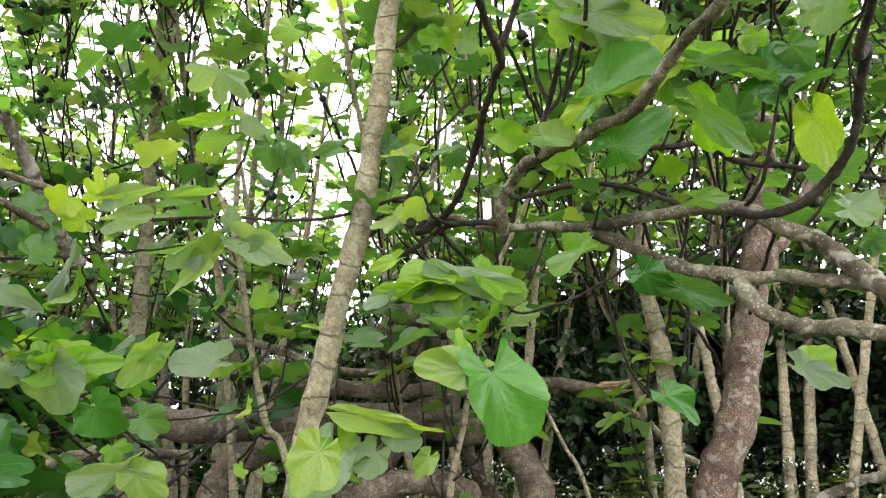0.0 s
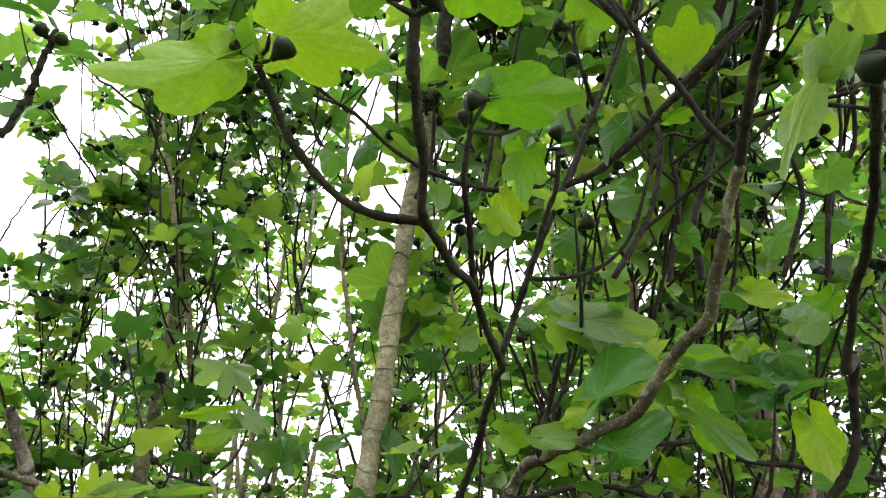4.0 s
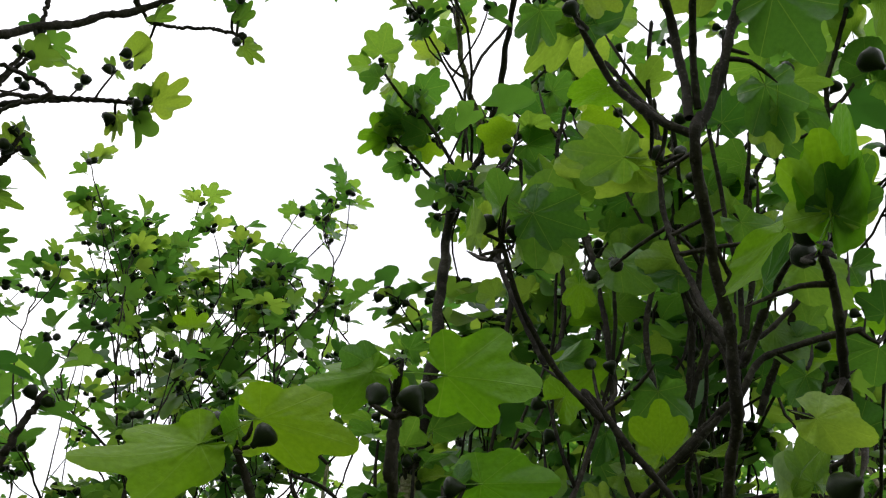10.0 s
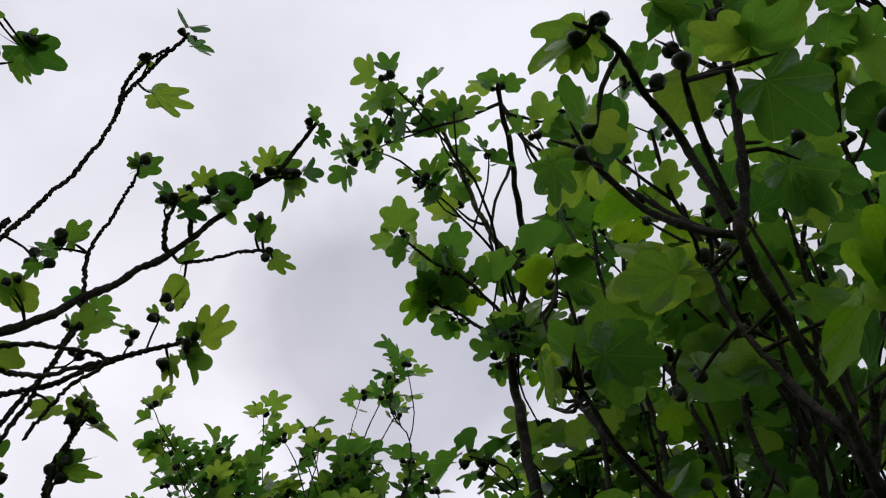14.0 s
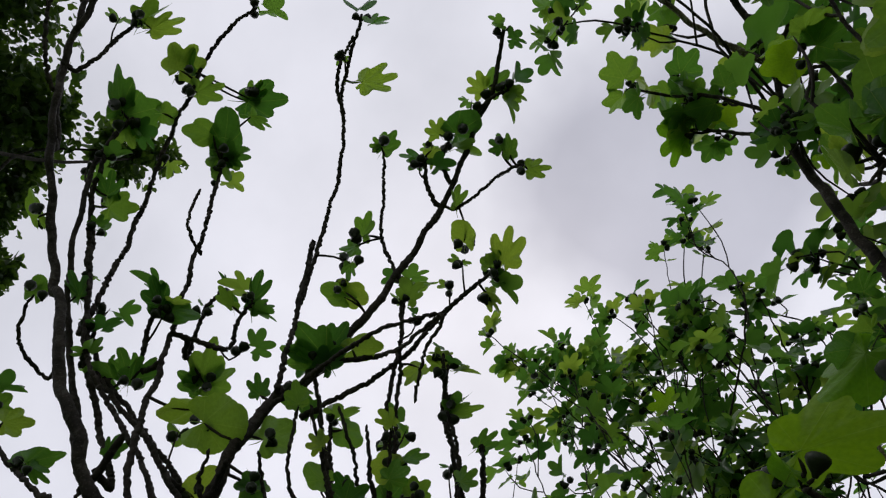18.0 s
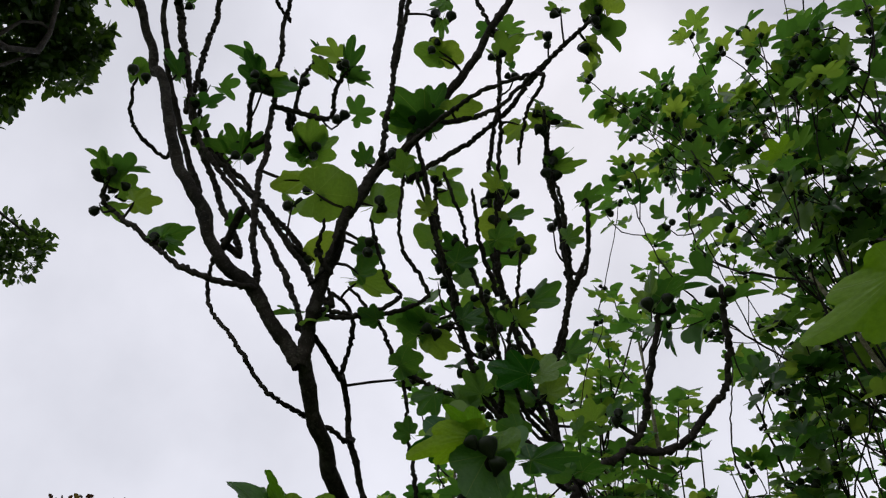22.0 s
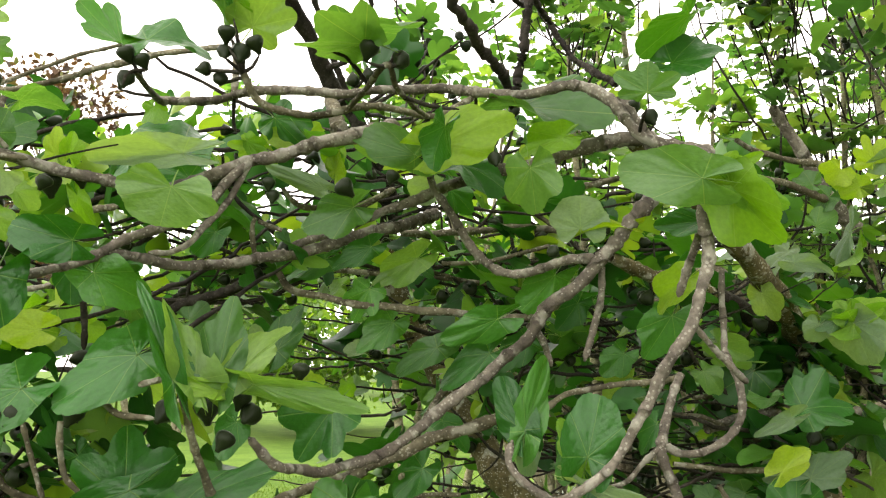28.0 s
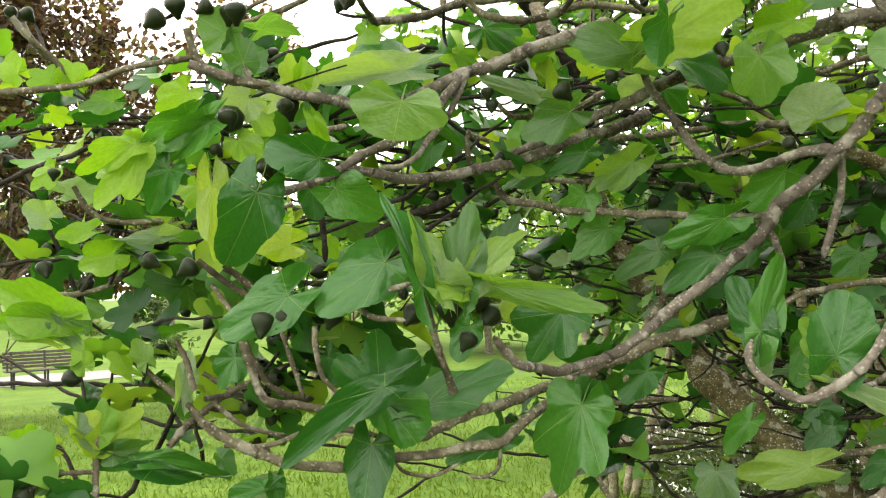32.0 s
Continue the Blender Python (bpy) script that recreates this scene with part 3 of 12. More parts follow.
            self.spray(b, b - a, leaves, size, figs, own, kinds)
            if rng.random() < 0.6 and leaves > 2:
                self.spray(a, b - p, 2, size * 0.9, 1, own, kinds)

    def close(self, mat=None, shapes=None, bark=None):
        """Join what was gathered."""
        rng = self.rng
        if self.twigs:
            v, q, u = joined(self.twigs)
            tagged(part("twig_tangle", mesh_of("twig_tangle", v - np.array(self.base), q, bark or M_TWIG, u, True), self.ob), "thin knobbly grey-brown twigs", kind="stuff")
        if self.leaf_p:
            v, f = scatter(shapes or MASS_SHAPES, self.leaf_p, self.leaf_d, self.leaf_n, self.leaf_s, rng)
            tagged(part("foliage", mesh_of("foliage", v - np.array(self.base), f, mat or M_MASS, None, True), self.ob), "green lobed fig leaves", kind="stuff")
        if self.fig_p:
            v, f = scatter([FIG_LIGHT], self.fig_p, self.fig_d, np.tile((0.3, 0.2, 0.9), (len(self.fig_p), 1)), self.fig_s, rng)
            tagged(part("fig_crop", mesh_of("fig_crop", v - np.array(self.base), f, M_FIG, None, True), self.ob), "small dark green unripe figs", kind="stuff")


# ---- trees by the camera ----
t = Tree('fig_tree', (-0.444, 1.915, 0.000), 'tall slender fig tree with pale ringed bark and a leaning stem', 20, 'fig trees of the thicket')
stem_main = t
t.limb((-0.444, 1.915, -0.050), (-0.387, 1.938, 0.647), (-0.329, 1.961, 1.343), (-0.298, 1.974, 1.538), (-0.252, 1.976, 1.743), (-0.202, 1.964, 1.954), (-0.166, 1.934, 2.194), (-0.137, 1.900, 2.465), (-0.111, 1.837, 2.645), (-0.050, 1.782, 2.974), r=(0.03363, 0.02129), mat=M_STEM, knots=0.1, name='trunk')
# Same trunk higher up; backlight against the sky is put into its darker bark.
t.limb((-0.050, 1.782, 2.974), (-0.005, 1.711, 3.333), (-0.001, 1.759, 3.407), (0.019, 1.642, 3.822), (0.045, 1.558, 3.998), (0.046, 1.643, 4.127), (0.168, 1.523, 4.425), (0.233, 1.246, 4.660), (0.263, 0.843, 4.842), r=(0.02129, 0.01032), mat=M_SHADED, knots=0.1)
t.limb((0.168, 1.523, 4.425), (0.097, 1.399, 4.546), (0.045, 1.216, 4.680), (0.001, 0.964, 4.767), (-0.074, 0.810, 4.778), r=(0.013, 0.007), knots=0.15)
t.limb((0.168, 1.523, 4.425), (0.308, 1.449, 4.451), (0.460, 1.302, 4.500), r=(0.01, 0.006), knots=0.15)
t.limb((0.063, 1.626, 4.170), (0.072, 1.575, 4.169), (-0.044, 1.453, 4.353), (-0.162, 1.396, 4.490), (-0.278, 1.289, 4.585), r=(0.008, 0.005), knots=0.15)
t.limb((0.046, 1.643, 4.127), (-0.054, 1.606, 4.268), (-0.150, 1.562, 4.405), (-0.234, 1.529, 4.474), r=(0.008, 0.005), knots=0.15)

t = Tree('fig_tree', (-1.433, 3.724, 0.000), 'slender pale fig stem with ringed bark in the thicket', 12, 'fig trees of the thicket')
stem_l1 = t
t.limb((-1.433, 3.724, -0.050), (-1.432, 3.740, 0.542), (-1.431, 3.756, 1.133), (-1.429, 3.775, 1.569), (-1.407, 3.740, 2.076), (-1.360, 3.641, 2.582), (-1.302, 3.511, 2.992), (-1.254, 3.385, 3.284), (-1.281, 3.515, 3.084), (-1.267, 3.473, 3.300), (-1.284, 3.396, 3.633), (-1.286, 3.231, 4.208), (-1.331, 3.064, 4.516), (-1.323, 2.919, 4.936), r=(0.046, 0.014), mat=M_STEM, knots=0.1, name='trunk')

t = Tree('fig_tree', (-0.676, 3.052, 0.000), 'slender pale fig stem with ringed bark in the thicket', 13, 'fig trees of the thicket')
stem_l2 = t
t.limb((-0.676, 3.052, -0.050), (-0.718, 3.046, 0.607), (-0.759, 3.040, 1.264), (-0.803, 3.033, 1.676), (-0.837, 2.987, 1.997), (-0.881, 2.917, 2.253), (-0.916, 2.813, 2.535), (-0.941, 2.645, 2.878), (-0.992, 2.694, 2.940), (-1.060, 2.538, 3.340), (-1.148, 2.544, 3.622), r=(0.0184, 0.008), mat=M_STEM, knots=0.1, name='trunk')

t = Tree('fig_tree', (-0.234, 2.728, 0.000), 'slender pale fig stem with ringed bark in the thicket', 14, 'fig trees of the thicket')
stem_l3 = t
t.limb((-0.234, 2.728, -0.050), (-0.366, 2.711, 0.639), (-0.498, 2.694, 1.327), (-0.571, 2.684, 1.464), (-0.621, 2.666, 1.690), (-0.659, 2.627, 1.935), (-0.683, 2.592, 2.073), (-0.758, 2.640, 2.216), r=(0.0184, 0.008), mat=M_STEM, knots=0.1, name='trunk')

t = Tree('fig_tree', (0.028, 3.101, 0.000), 'slender pale fig stem with ringed bark in the thicket', 15, 'fig trees of the thicket')
stem_l4 = t
t.limb((0.028, 3.101, -0.050), (-0.048, 3.115, 0.574), (-0.124, 3.130, 1.198), (-0.189, 3.143, 1.516), (-0.222, 3.121, 1.847), (-0.254, 3.075, 2.118), (-0.303, 2.990, 2.422), (-0.358, 2.875, 2.708), (-0.395, 2.802, 2.959), (-0.431, 2.821, 3.191), (-0.424, 2.675, 3.736), r=(0.01725, 0.007), mat=M_STEM, knots=0.1, name='trunk')

t = Tree('fig_tree', (-0.143, 2.886, 0.000), 'slender pale fig stem with ringed bark in the thicket', 16, 'fig trees of the thicket')
stem_l5 = t
t.limb((-0.143, 2.886, -0.050), (-0.072, 2.910, 0.582), (-0.002, 2.934, 1.215), (0.037, 2.947, 1.402), (0.088, 2.943, 1.669), (0.168, 2.904, 1.980), (0.252, 2.907, 2.183), (0.326, 2.912, 2.330), r=(0.0161, 0.007), mat=M_STEM, knots=0.1, name='trunk')

t = Tree('fig_tree', (0.718, 2.914, 0.000), 'slender pale fig stem with ringed bark in the thicket', 17, 'fig trees of the thicket')
stem_l6 = t
t.limb((0.718, 2.914, -0.050), (0.594, 2.955, 0.581), (0.471, 2.996, 1.211), (0.402, 3.019, 1.379), (0.309, 3.033, 1.554), r=(0.0115, 0.006), mat=M_STEM, knots=0.1, name='trunk')

t = Tree('fig_tree', (0.792, 3.195, 0.000), 'slender pale fig stem with ringed bark in the thicket', 18, 'fig trees of the thicket')
stem_l7 = t
t.limb((0.792, 3.195, -0.050), (0.773, 3.221, 0.578), (0.754, 3.246, 1.205), (0.740, 3.264, 1.473), (0.668, 3.270, 1.752), (0.587, 3.265, 1.950), (0.535, 3.248, 2.105), (0.472, 3.293, 2.396), r=(0.026, 0.016, 0.011), mat=M_STEM, knots=0.1, name='trunk')

t = Tree('fig_tree', (0.761, 2.921, 0.000), 'slender pale fig stem with ringed bark in the thicket', 19, 'fig trees of the thicket')
stem_l8 = t
t.limb((0.761, 2.921, -0.050), (0.761, 2.943, 0.582), (0.761, 2.965, 1.215), (0.761, 2.980, 1.476), (0.741, 2.996, 1.750), (0.710, 3.027, 1.978), (0.710, 3.012, 2.468), (0.723, 3.045, 2.600), (0.734, 2.938, 3.082), r=(0.043, 0.034, 0.02), mat=M_STEM, knots=0.1, name='trunk')

t = Tree('brown_trunk_tree', (0.614, 3.042, 0.000), 'thick brown trunk with rough reddish bark among the fig stems', 20, '')
stem_l9 = t
t.limb((0.614, 3.042, -0.050), (0.756, 3.020, 0.581), (0.899, 2.998, 1.211), (0.983, 2.984, 1.437), (1.051, 3.007, 1.710), (1.103, 3.007, 1.995), (1.155, 3.019, 2.337), (1.172, 2.984, 2.589), r=(0.064, 0.066, 0.04), mat=M_PINE, sides=14, name='trunk')
t.limb((1.112, 3.004, 1.994), (1.219, 2.992, 2.116), (1.289, 2.982, 2.261), (1.412, 2.994, 2.415), r=(0.022, 0.01), mat=M_PINE, sides=14)
t.limb((1.155, 3.019, 2.337), (1.152, 3.025, 2.317), (1.119, 3.088, 2.515), (1.123, 3.109, 2.754), r=(0.016, 0.008), mat=M_PINE, sides=14)

t = Tree('fig_tree', (0.981, 3.243, 0.000), 'slender pale fig stem with ringed bark in the thicket', 21, 'fig trees of the thicket')
stem_l10 = t
t.limb((0.981, 3.243, -0.050), (1.011, 3.254, 0.567), (1.041, 3.265, 1.183), (1.065, 3.274, 1.472), (1.071, 3.261, 1.772), (1.081, 3.256, 2.151), (1.045, 3.233, 2.494), (1.019, 3.153, 2.992), r=(0.0235, 0.018, 0.009), mat=M_STEM, knots=0.1, name='trunk')

t = Tree('fig_tree', (-1.018, 4.479, 0.000), 'slender pale fig stem with ringed bark in the thicket', 22, 'fig trees of the thicket')
stem_l11 = t
t.limb((-1.018, 4.479, -0.050), (-1.017, 4.494, 0.502), (-1.015, 4.508, 1.054), (-1.014, 4.532, 1.580), (-0.997, 4.483, 2.191), (-0.955, 4.477, 2.737), (-0.943, 4.399, 3.278), (-0.861, 4.251, 4.019), (-0.827, 4.134, 4.395), r=(0.0253, 0.01), mat=M_STEM, knots=0.1, name='trunk')

t = Tree('fig_tree', (-1.496, 4.876, 0.000), 'slender pale fig stem with ringed bark in the thicket', 23, 'fig trees of the thicket')
stem_l14 = t
t.limb((-1.496, 4.876, -0.050), (-1.510, 4.880, 0.483), (-1.524, 4.884, 1.016), (-1.556, 4.893, 1.751), (-1.538, 4.847, 2.250), (-1.576, 4.784, 2.933), (-1.529, 4.596, 3.724), r=(0.0253, 0.012), mat=M_STEM, knots=0.1, name='trunk')

t = Tree('fig_tree', (-1.343, 4.064, 0.000), 'slender pale fig stem with ringed bark in the thicket', 24, 'fig trees of the thicket')
stem_l15 = t
t.limb((-1.343, 4.064, -0.050), (-1.441, 3.945, 0.888), (-1.539, 3.825, 1.826), (-1.601, 3.750, 2.183), (-1.654, 3.683, 2.381), (-1.758, 3.646, 2.721), (-1.869, 3.607, 2.982), (-1.989, 3.534, 3.257), r=(0.01495, 0.007), mat=M_STEM, knots=0.1, name='trunk')

t = Tree('fig_tree', (0.415, 3.837, 0.000), 'slender pale fig stem with ringed bark in the thicket', 25, 'fig trees of the thicket')
stem_l16 = t
t.limb((0.415, 3.837, -0.050), (0.345, 3.785, 0.832), (0.274, 3.733, 1.714), (0.227, 3.699, 2.064), (0.190, 3.609, 2.486), (0.114, 3.482, 2.865), (0.015, 3.420, 3.239), (0.009, 3.451, 3.356), (-0.077, 3.373, 3.858), r=(0.01955, 0.008), mat=M_STEM, knots=0.1, name='trunk')

t = Tree('gnarled_fig_trunk', (-0.699, 3.342, 0.000), 'old gnarled fig trunk lying bent and looped near the ground', 26, '')
gnarled = t
t.limb((-2.021, 3.462, 1.867), (-1.782, 3.453, 1.679), (-1.495, 3.366, 1.529), (-1.209, 3.335, 1.474), (-0.945, 3.350, 1.435), (-0.699, 3.342, 1.456), (-0.528, 3.375, 1.462), (-0.329, 3.402, 1.472), (-0.082, 3.418, 1.450), (0.147, 3.485, 1.426), r=(0.05964, 0.06532), mat=M_GNARL, knots=0.06, sides=14, sway=0.004)
t.limb((-0.213, 3.331, 1.582), (-0.246, 3.251, 1.731), (-0.209, 3.243, 1.850), (-0.111, 3.247, 1.861), (-0.023, 3.256, 1.796), (0.009, 3.265, 1.666), (-0.013, 3.339, 1.494), r=(0.04544, 0.04828), mat=M_GNARL, knots=0.06, sides=14, sway=0.004)
t.limb((-0.122, 3.255, 1.774), (-0.129, 3.332, 1.669), (-0.059, 3.418, 1.583), r=(0.02556, 0.02556), mat=M_GNARL, knots=0.06, sides=14, sway=0.004)
t.limb((-0.590, 3.211, 1.586), (-0.380, 3.245, 1.580), (-0.165, 3.264, 1.576), (0.142, 3.335, 1.581), (0.394, 3.395, 1.604), (0.603, 3.434, 1.583), (0.680, 3.420, 1.582), r=(0.03408, 0.02272), mat=M_GNARL, knots=0.06, sides=14, sway=0.004)
t.limb((-0.918, 3.277, 1.751), (-0.794, 3.310, 1.765), (-0.621, 3.352, 1.712), (-0.444, 3.385, 1.657), (-0.264, 3.405, 1.640), r=(0.01846, 0.01704))
t.limb((-0.891, 3.190, 1.152), (-0.832, 3.177, 1.283), (-0.721, 3.179, 1.347), (-0.532, 3.220, 1.388), r=(0.05112, 0.0497), mat=M_GNARL, knots=0.06, sides=14, sway=0.004)
t.limb((-1.432, 2.590, 1.303), (-1.224, 2.705, 1.352), (-1.130, 2.901, 1.368), (-0.933, 3.120, 1.346), r=(0.01988, 0.01704))
t.limb((-1.268, 2.516, 1.247), (-1.188, 2.565, 1.337), (-1.106, 2.758, 1.361), r=(0.01704, 0.01562))
t.limb((-0.411, 3.082, 1.184), (-0.234, 3.107, 1.235), (-0.073, 3.117, 1.248), (0.108, 3.111, 1.200), r=(0.04828, 0.0426), mat=M_GNARL, knots=0.06, sides=14, sway=0.004)
t.limb((0.009, 3.269, 1.516), (-0.121, 3.267, 1.495), (-0.206, 3.259, 1.369), (-0.322, 3.171, 1.253), r=(0.04828, 0.0426), mat=M_GNARL, knots=0.06, sides=14, sway=0.004)
t.limb((0.616, 3.788, 1.566), (0.806, 3.751, 1.491), (0.982, 3.703, 1.324), (1.172, 3.639, 1.235), r=(0.01988, 0.0142))
t.limb((0.211, 3.412, 1.428), (0.290, 3.318, 1.282), (0.342, 3.232, 1.167), r=(0.0568, 0.0639), mat=M_GNARL, knots=0.06, sides=14, sway=0.004)
t.limb((0.056, 3.556, 1.378), (0.124, 3.545, 1.221), (0.214, 3.530, 1.112), r=(0.0284, 0.0284), mat=M_GNARL, knots=0.06, sides=14, sway=0.004)
t.limb((1.128, 2.742, 1.221), (1.250, 2.693, 1.292), (1.359, 2.638, 1.310), r=(0.01704, 0.0142))
t.limb((-0.549, 3.442, -0.050), (-0.599, 3.392, 0.500), (-0.528, 3.375, 1.462), r=(0.06, 0.05), mat=M_GNARL, knots=0.06, sides=14, sway=0.004)
t.limb((-3.221, 3.962, -0.050), (-2.921, 3.762, 1.467), (-2.371, 3.562, 1.967), (-2.021, 3.462, 1.867), r=(0.05, 0.045), mat=M_GNARL, knots=0.06, sides=14, sway=0.004)
t.leaf('od', (0.075, 1.496, 1.565), (0.308, -0.021, -0.951), (0.340, -0.931, 0.131), 0.123, 0.78)
t.leaf('o', (0.035, 1.497, 1.569), (-0.982, -0.021, 0.185), (0.034, -0.997, 0.070), 0.091, 0.57)
t.leaf('hy', (0.031, 1.497, 1.576), (-0.362, -0.064, 0.930), (-0.498, -0.830, -0.251), 0.065, 0.45)
t.leaf('o', (0.040, 1.497, 1.567), (0.701, -0.062, 0.710), (0.434, -0.753, -0.494), 0.037, 0.62)
t.leaf('hy', (-0.013, 1.632, 1.732), (-0.998, -0.047, -0.040), (0.054, -0.976, -0.211), 0.118, 0.33)
t.leaf('o', (-0.003, 1.632, 1.730), (0.497, 0.110, -0.860), (-0.056, -0.986, -0.159), 0.063, 0.87)
t.leaf('og', (0.018, 1.630, 1.749), (0.971, -0.016, -0.237), (0.023, -0.987, 0.161), 0.139, 0.28)
t.leaf('h', (-0.033, 1.634, 1.719), (-0.624, 0.079, -0.778), (0.373, -0.845, -0.385), 0.046, 0.86)
t.leaf('og', (-0.019, 1.631, 1.740), (-0.214, -0.171, 0.962), (0.214, -0.969, -0.125), 0.049, 0.92)
t.leaf('hy', (-0.098, 1.620, 1.782), (-0.926, -0.013, -0.377), (-0.121, -0.937, 0.327), 0.051, 0.43)
t.leaf('h', (-0.109, 1.632, 1.698), (-0.992, -0.086, -0.092), (0.043, -0.918, 0.394), 0.063, 0.30)
t.leaf('og', (-0.119, 1.629, 1.719), (-0.844, -0.012, -0.536), (-0.066, -0.990, 0.125), 0.049, 0.54)
t.leaf('hy', (-0.684, 1.535, 1.579), (0.908, 0.405, 0.106), (0.419, -0.886, -0.200), 0.114, 0.42)
t.leaf('og', (-0.686, 1.534, 1.577), (0.206, 0.121, -0.971), (-0.030, -0.991, -0.130), 0.085, 0.95)
t.leaf('hy', (-0.686, 1.534, 1.584), (-0.523, -0.323, 0.789), (0.410, -0.907, -0.100), 0.051, 0.79)
t.leaf('hy', (-0.682, 1.536, 1.584), (0.657, 0.263, 0.706), (0.175, -0.965, 0.197), 0.067, 0.61)
t.leaf('o', (-0.535, 1.598, 1.611), (-0.562, -0.182, -0.807), (0.441, -0.891, -0.106), 0.085, 0.49)
t.leaf('hy', (-0.539, 1.596, 1.608), (-0.845, -0.357, 0.399), (0.493, -0.809, 0.320), 0.031, 1.06)
t.leaf('hy', (-0.538, 1.597, 1.608), (0.854, 0.281, 0.437), (0.209, -0.956, 0.206), 0.029, 1.13)
t.leaf('og', (-0.434, 1.633, 1.594), (-0.951, -0.308, -0.016), (0.236, -0.762, 0.603), 0.079, 0.72)
t.leaf('od', (-0.617, 1.568, 1.512), (0.628, 0.254, -0.736), (-0.003, -0.944, -0.329), 0.066, 1.05)
t.leaf('h', (-0.547, 1.597, 1.493), (0.882, 0.313, -0.351), (0.326, -0.945, -0.023), 0.057, 0.78)
t.leaf('og', (-0.570, 1.584, 1.406), (-0.847, -0.399, -0.351), (0.531, -0.647, -0.547), 0.097, 0.48)
t.leaf('h', (-0.548, 1.592, 1.396), (0.774, 0.228, -0.591), (0.319, -0.946, 0.054), 0.067, 0.78)
t.leaf('ty', (-0.586, 1.580, 1.444), (0.461, 0.140, -0.876), (0.590, -0.786, 0.184), 0.033, 1.14)
t.leaf('hy', (-0.374, 1.648, 1.401), (-0.797, -0.247, -0.552), (-0.152, -0.802, 0.578), 0.017, 1.73)
t.leaf('h', (-0.334, 1.657, 1.396), (0.797, 0.127, -0.590), (0.366, -0.879, 0.306), 0.026, 0.87)
t.leaf('og', (-0.739, 1.506, 1.578), (-0.304, -0.133, -0.943), (0.596, -0.799, -0.079), 0.040, 0.96)
t.leaf('h', (-0.709, 1.522, 1.588), (-0.801, -0.408, -0.438), (0.478, -0.876, -0.058), 0.045, 0.66)
t.leaf('og', (-0.198, 1.532, 1.437), (-0.491, -0.154, -0.858), (0.054, -0.988, 0.146), 0.104, 0.66)
t.leaf('hy', (-0.208, 1.531, 1.446), (-0.982, -0.162, 0.099), (0.185, -0.934, 0.306), 0.041, 0.57)
t.leaf('h', (-0.148, 1.541, 1.497), (0.976, 0.050, -0.214), (0.008, -0.981, -0.191), 0.156, 0.17)
t.leaf('hy', (-0.173, 1.536, 1.453), (-0.025, 0.018, 1.000), (0.236, -0.972, 0.023), 0.051, 0.43)
t.leaf('og', (-0.123, 1.541, 1.436), (-0.564, -0.111, -0.818), (-0.003, -0.991, 0.136), 0.047, 0.95)
t.leaf('og', (-0.090, 1.545, 1.464), (0.917, 0.033, -0.398), (0.028, -0.999, -0.018), 0.047, 0.74)
t.leaf('h', (-0.032, 1.546, 1.427), (-0.540, -0.079, -0.838), (-0.118, -0.979, 0.168), 0.044, 0.62)
t.leaf('h', (-0.146, 1.538, 1.423), (-0.891, -0.139, -0.433), (-0.392, -0.248, 0.886), 0.041, 0.59)
t.leaf('py', (-0.674, 1.653, 1.914), (-0.110, -0.324, 0.940), (0.526, -0.821, -0.222), 0.064, 0.81)
t.leaf('og', (-0.652, 1.661, 1.921), (0.928, 0.327, 0.178), (0.350, -0.604, -0.716), 0.088, 0.41)
t.leaf('og', (-0.653, 1.672, 1.875), (0.914, 0.308, 0.265), (0.406, -0.707, -0.578), 0.072, 0.50)
t.leaf('hg', (-0.423, 1.758, 1.850), (0.878, 0.281, -0.387), (0.265, -0.959, -0.096), 0.114, 0.43)
t.leaf('hg', (-0.496, 1.735, 1.857), (-0.671, -0.084, -0.737), (0.661, -0.517, -0.543), 0.108, 0.41)
t.leaf('h', (-0.486, 1.746, 1.818), (-0.654, -0.092, -0.750), (0.038, -0.995, 0.089), 0.116, 0.31)
t.leaf('o', (-0.377, 1.789, 1.743), (-0.688, -0.071, -0.722), (0.565, -0.678, -0.471), 0.046, 0.88)
t.leaf('og', (-0.833, 1.613, 1.719), (0.861, 0.486, -0.150), (0.497, -0.742, 0.450), 0.085, 0.36)
t.leaf('hy', (-0.731, 1.628, 1.907), (-0.669, -0.150, -0.728), (0.455, -0.857, -0.242), 0.040, 1.23)
t.leaf('hy', (-0.705, 1.651, 1.868), (-0.836, -0.478, 0.269), (0.432, -0.876, -0.214), 0.053, 0.78)
t.leaf('h', (-0.783, 1.608, 1.880), (-0.762, -0.524, 0.380), (0.643, -0.678, 0.356), 0.043, 0.96)
t.leaf('h', (-0.559, 1.697, 1.925), (0.939, 0.246, 0.240), (0.310, -0.907, -0.283), 0.100, 0.25)
t.leaf('hg', (-0.445, 1.746, 1.877), (0.014, -0.234, 0.972), (0.587, -0.785, -0.197), 0.041, 0.81)
t.leaf('h', (-0.412, 1.762, 1.845), (0.742, 0.039, 0.670), (0.149, -0.983, -0.108), 0.045, 0.73)
t.leaf('h', (-0.758, 1.628, 1.852), (-0.684, -0.208, -0.699), (0.059, -0.971, 0.231), 0.050, 0.82)
t.leaf('pg', (-0.509, 1.820, 2.252), (-0.131, 0.349, -0.928), (0.001, -0.936, -0.352), 0.079, 1.33)
t.leaf('hy', (-0.508, 1.861, 2.154), (-0.953, -0.251, -0.170), (0.295, -0.893, -0.339), 0.098, 0.26)
t.leaf('og', (-0.467, 1.873, 2.151), (0.901, 0.331, -0.280), (0.387, -0.905, 0.178), 0.072, 0.55)
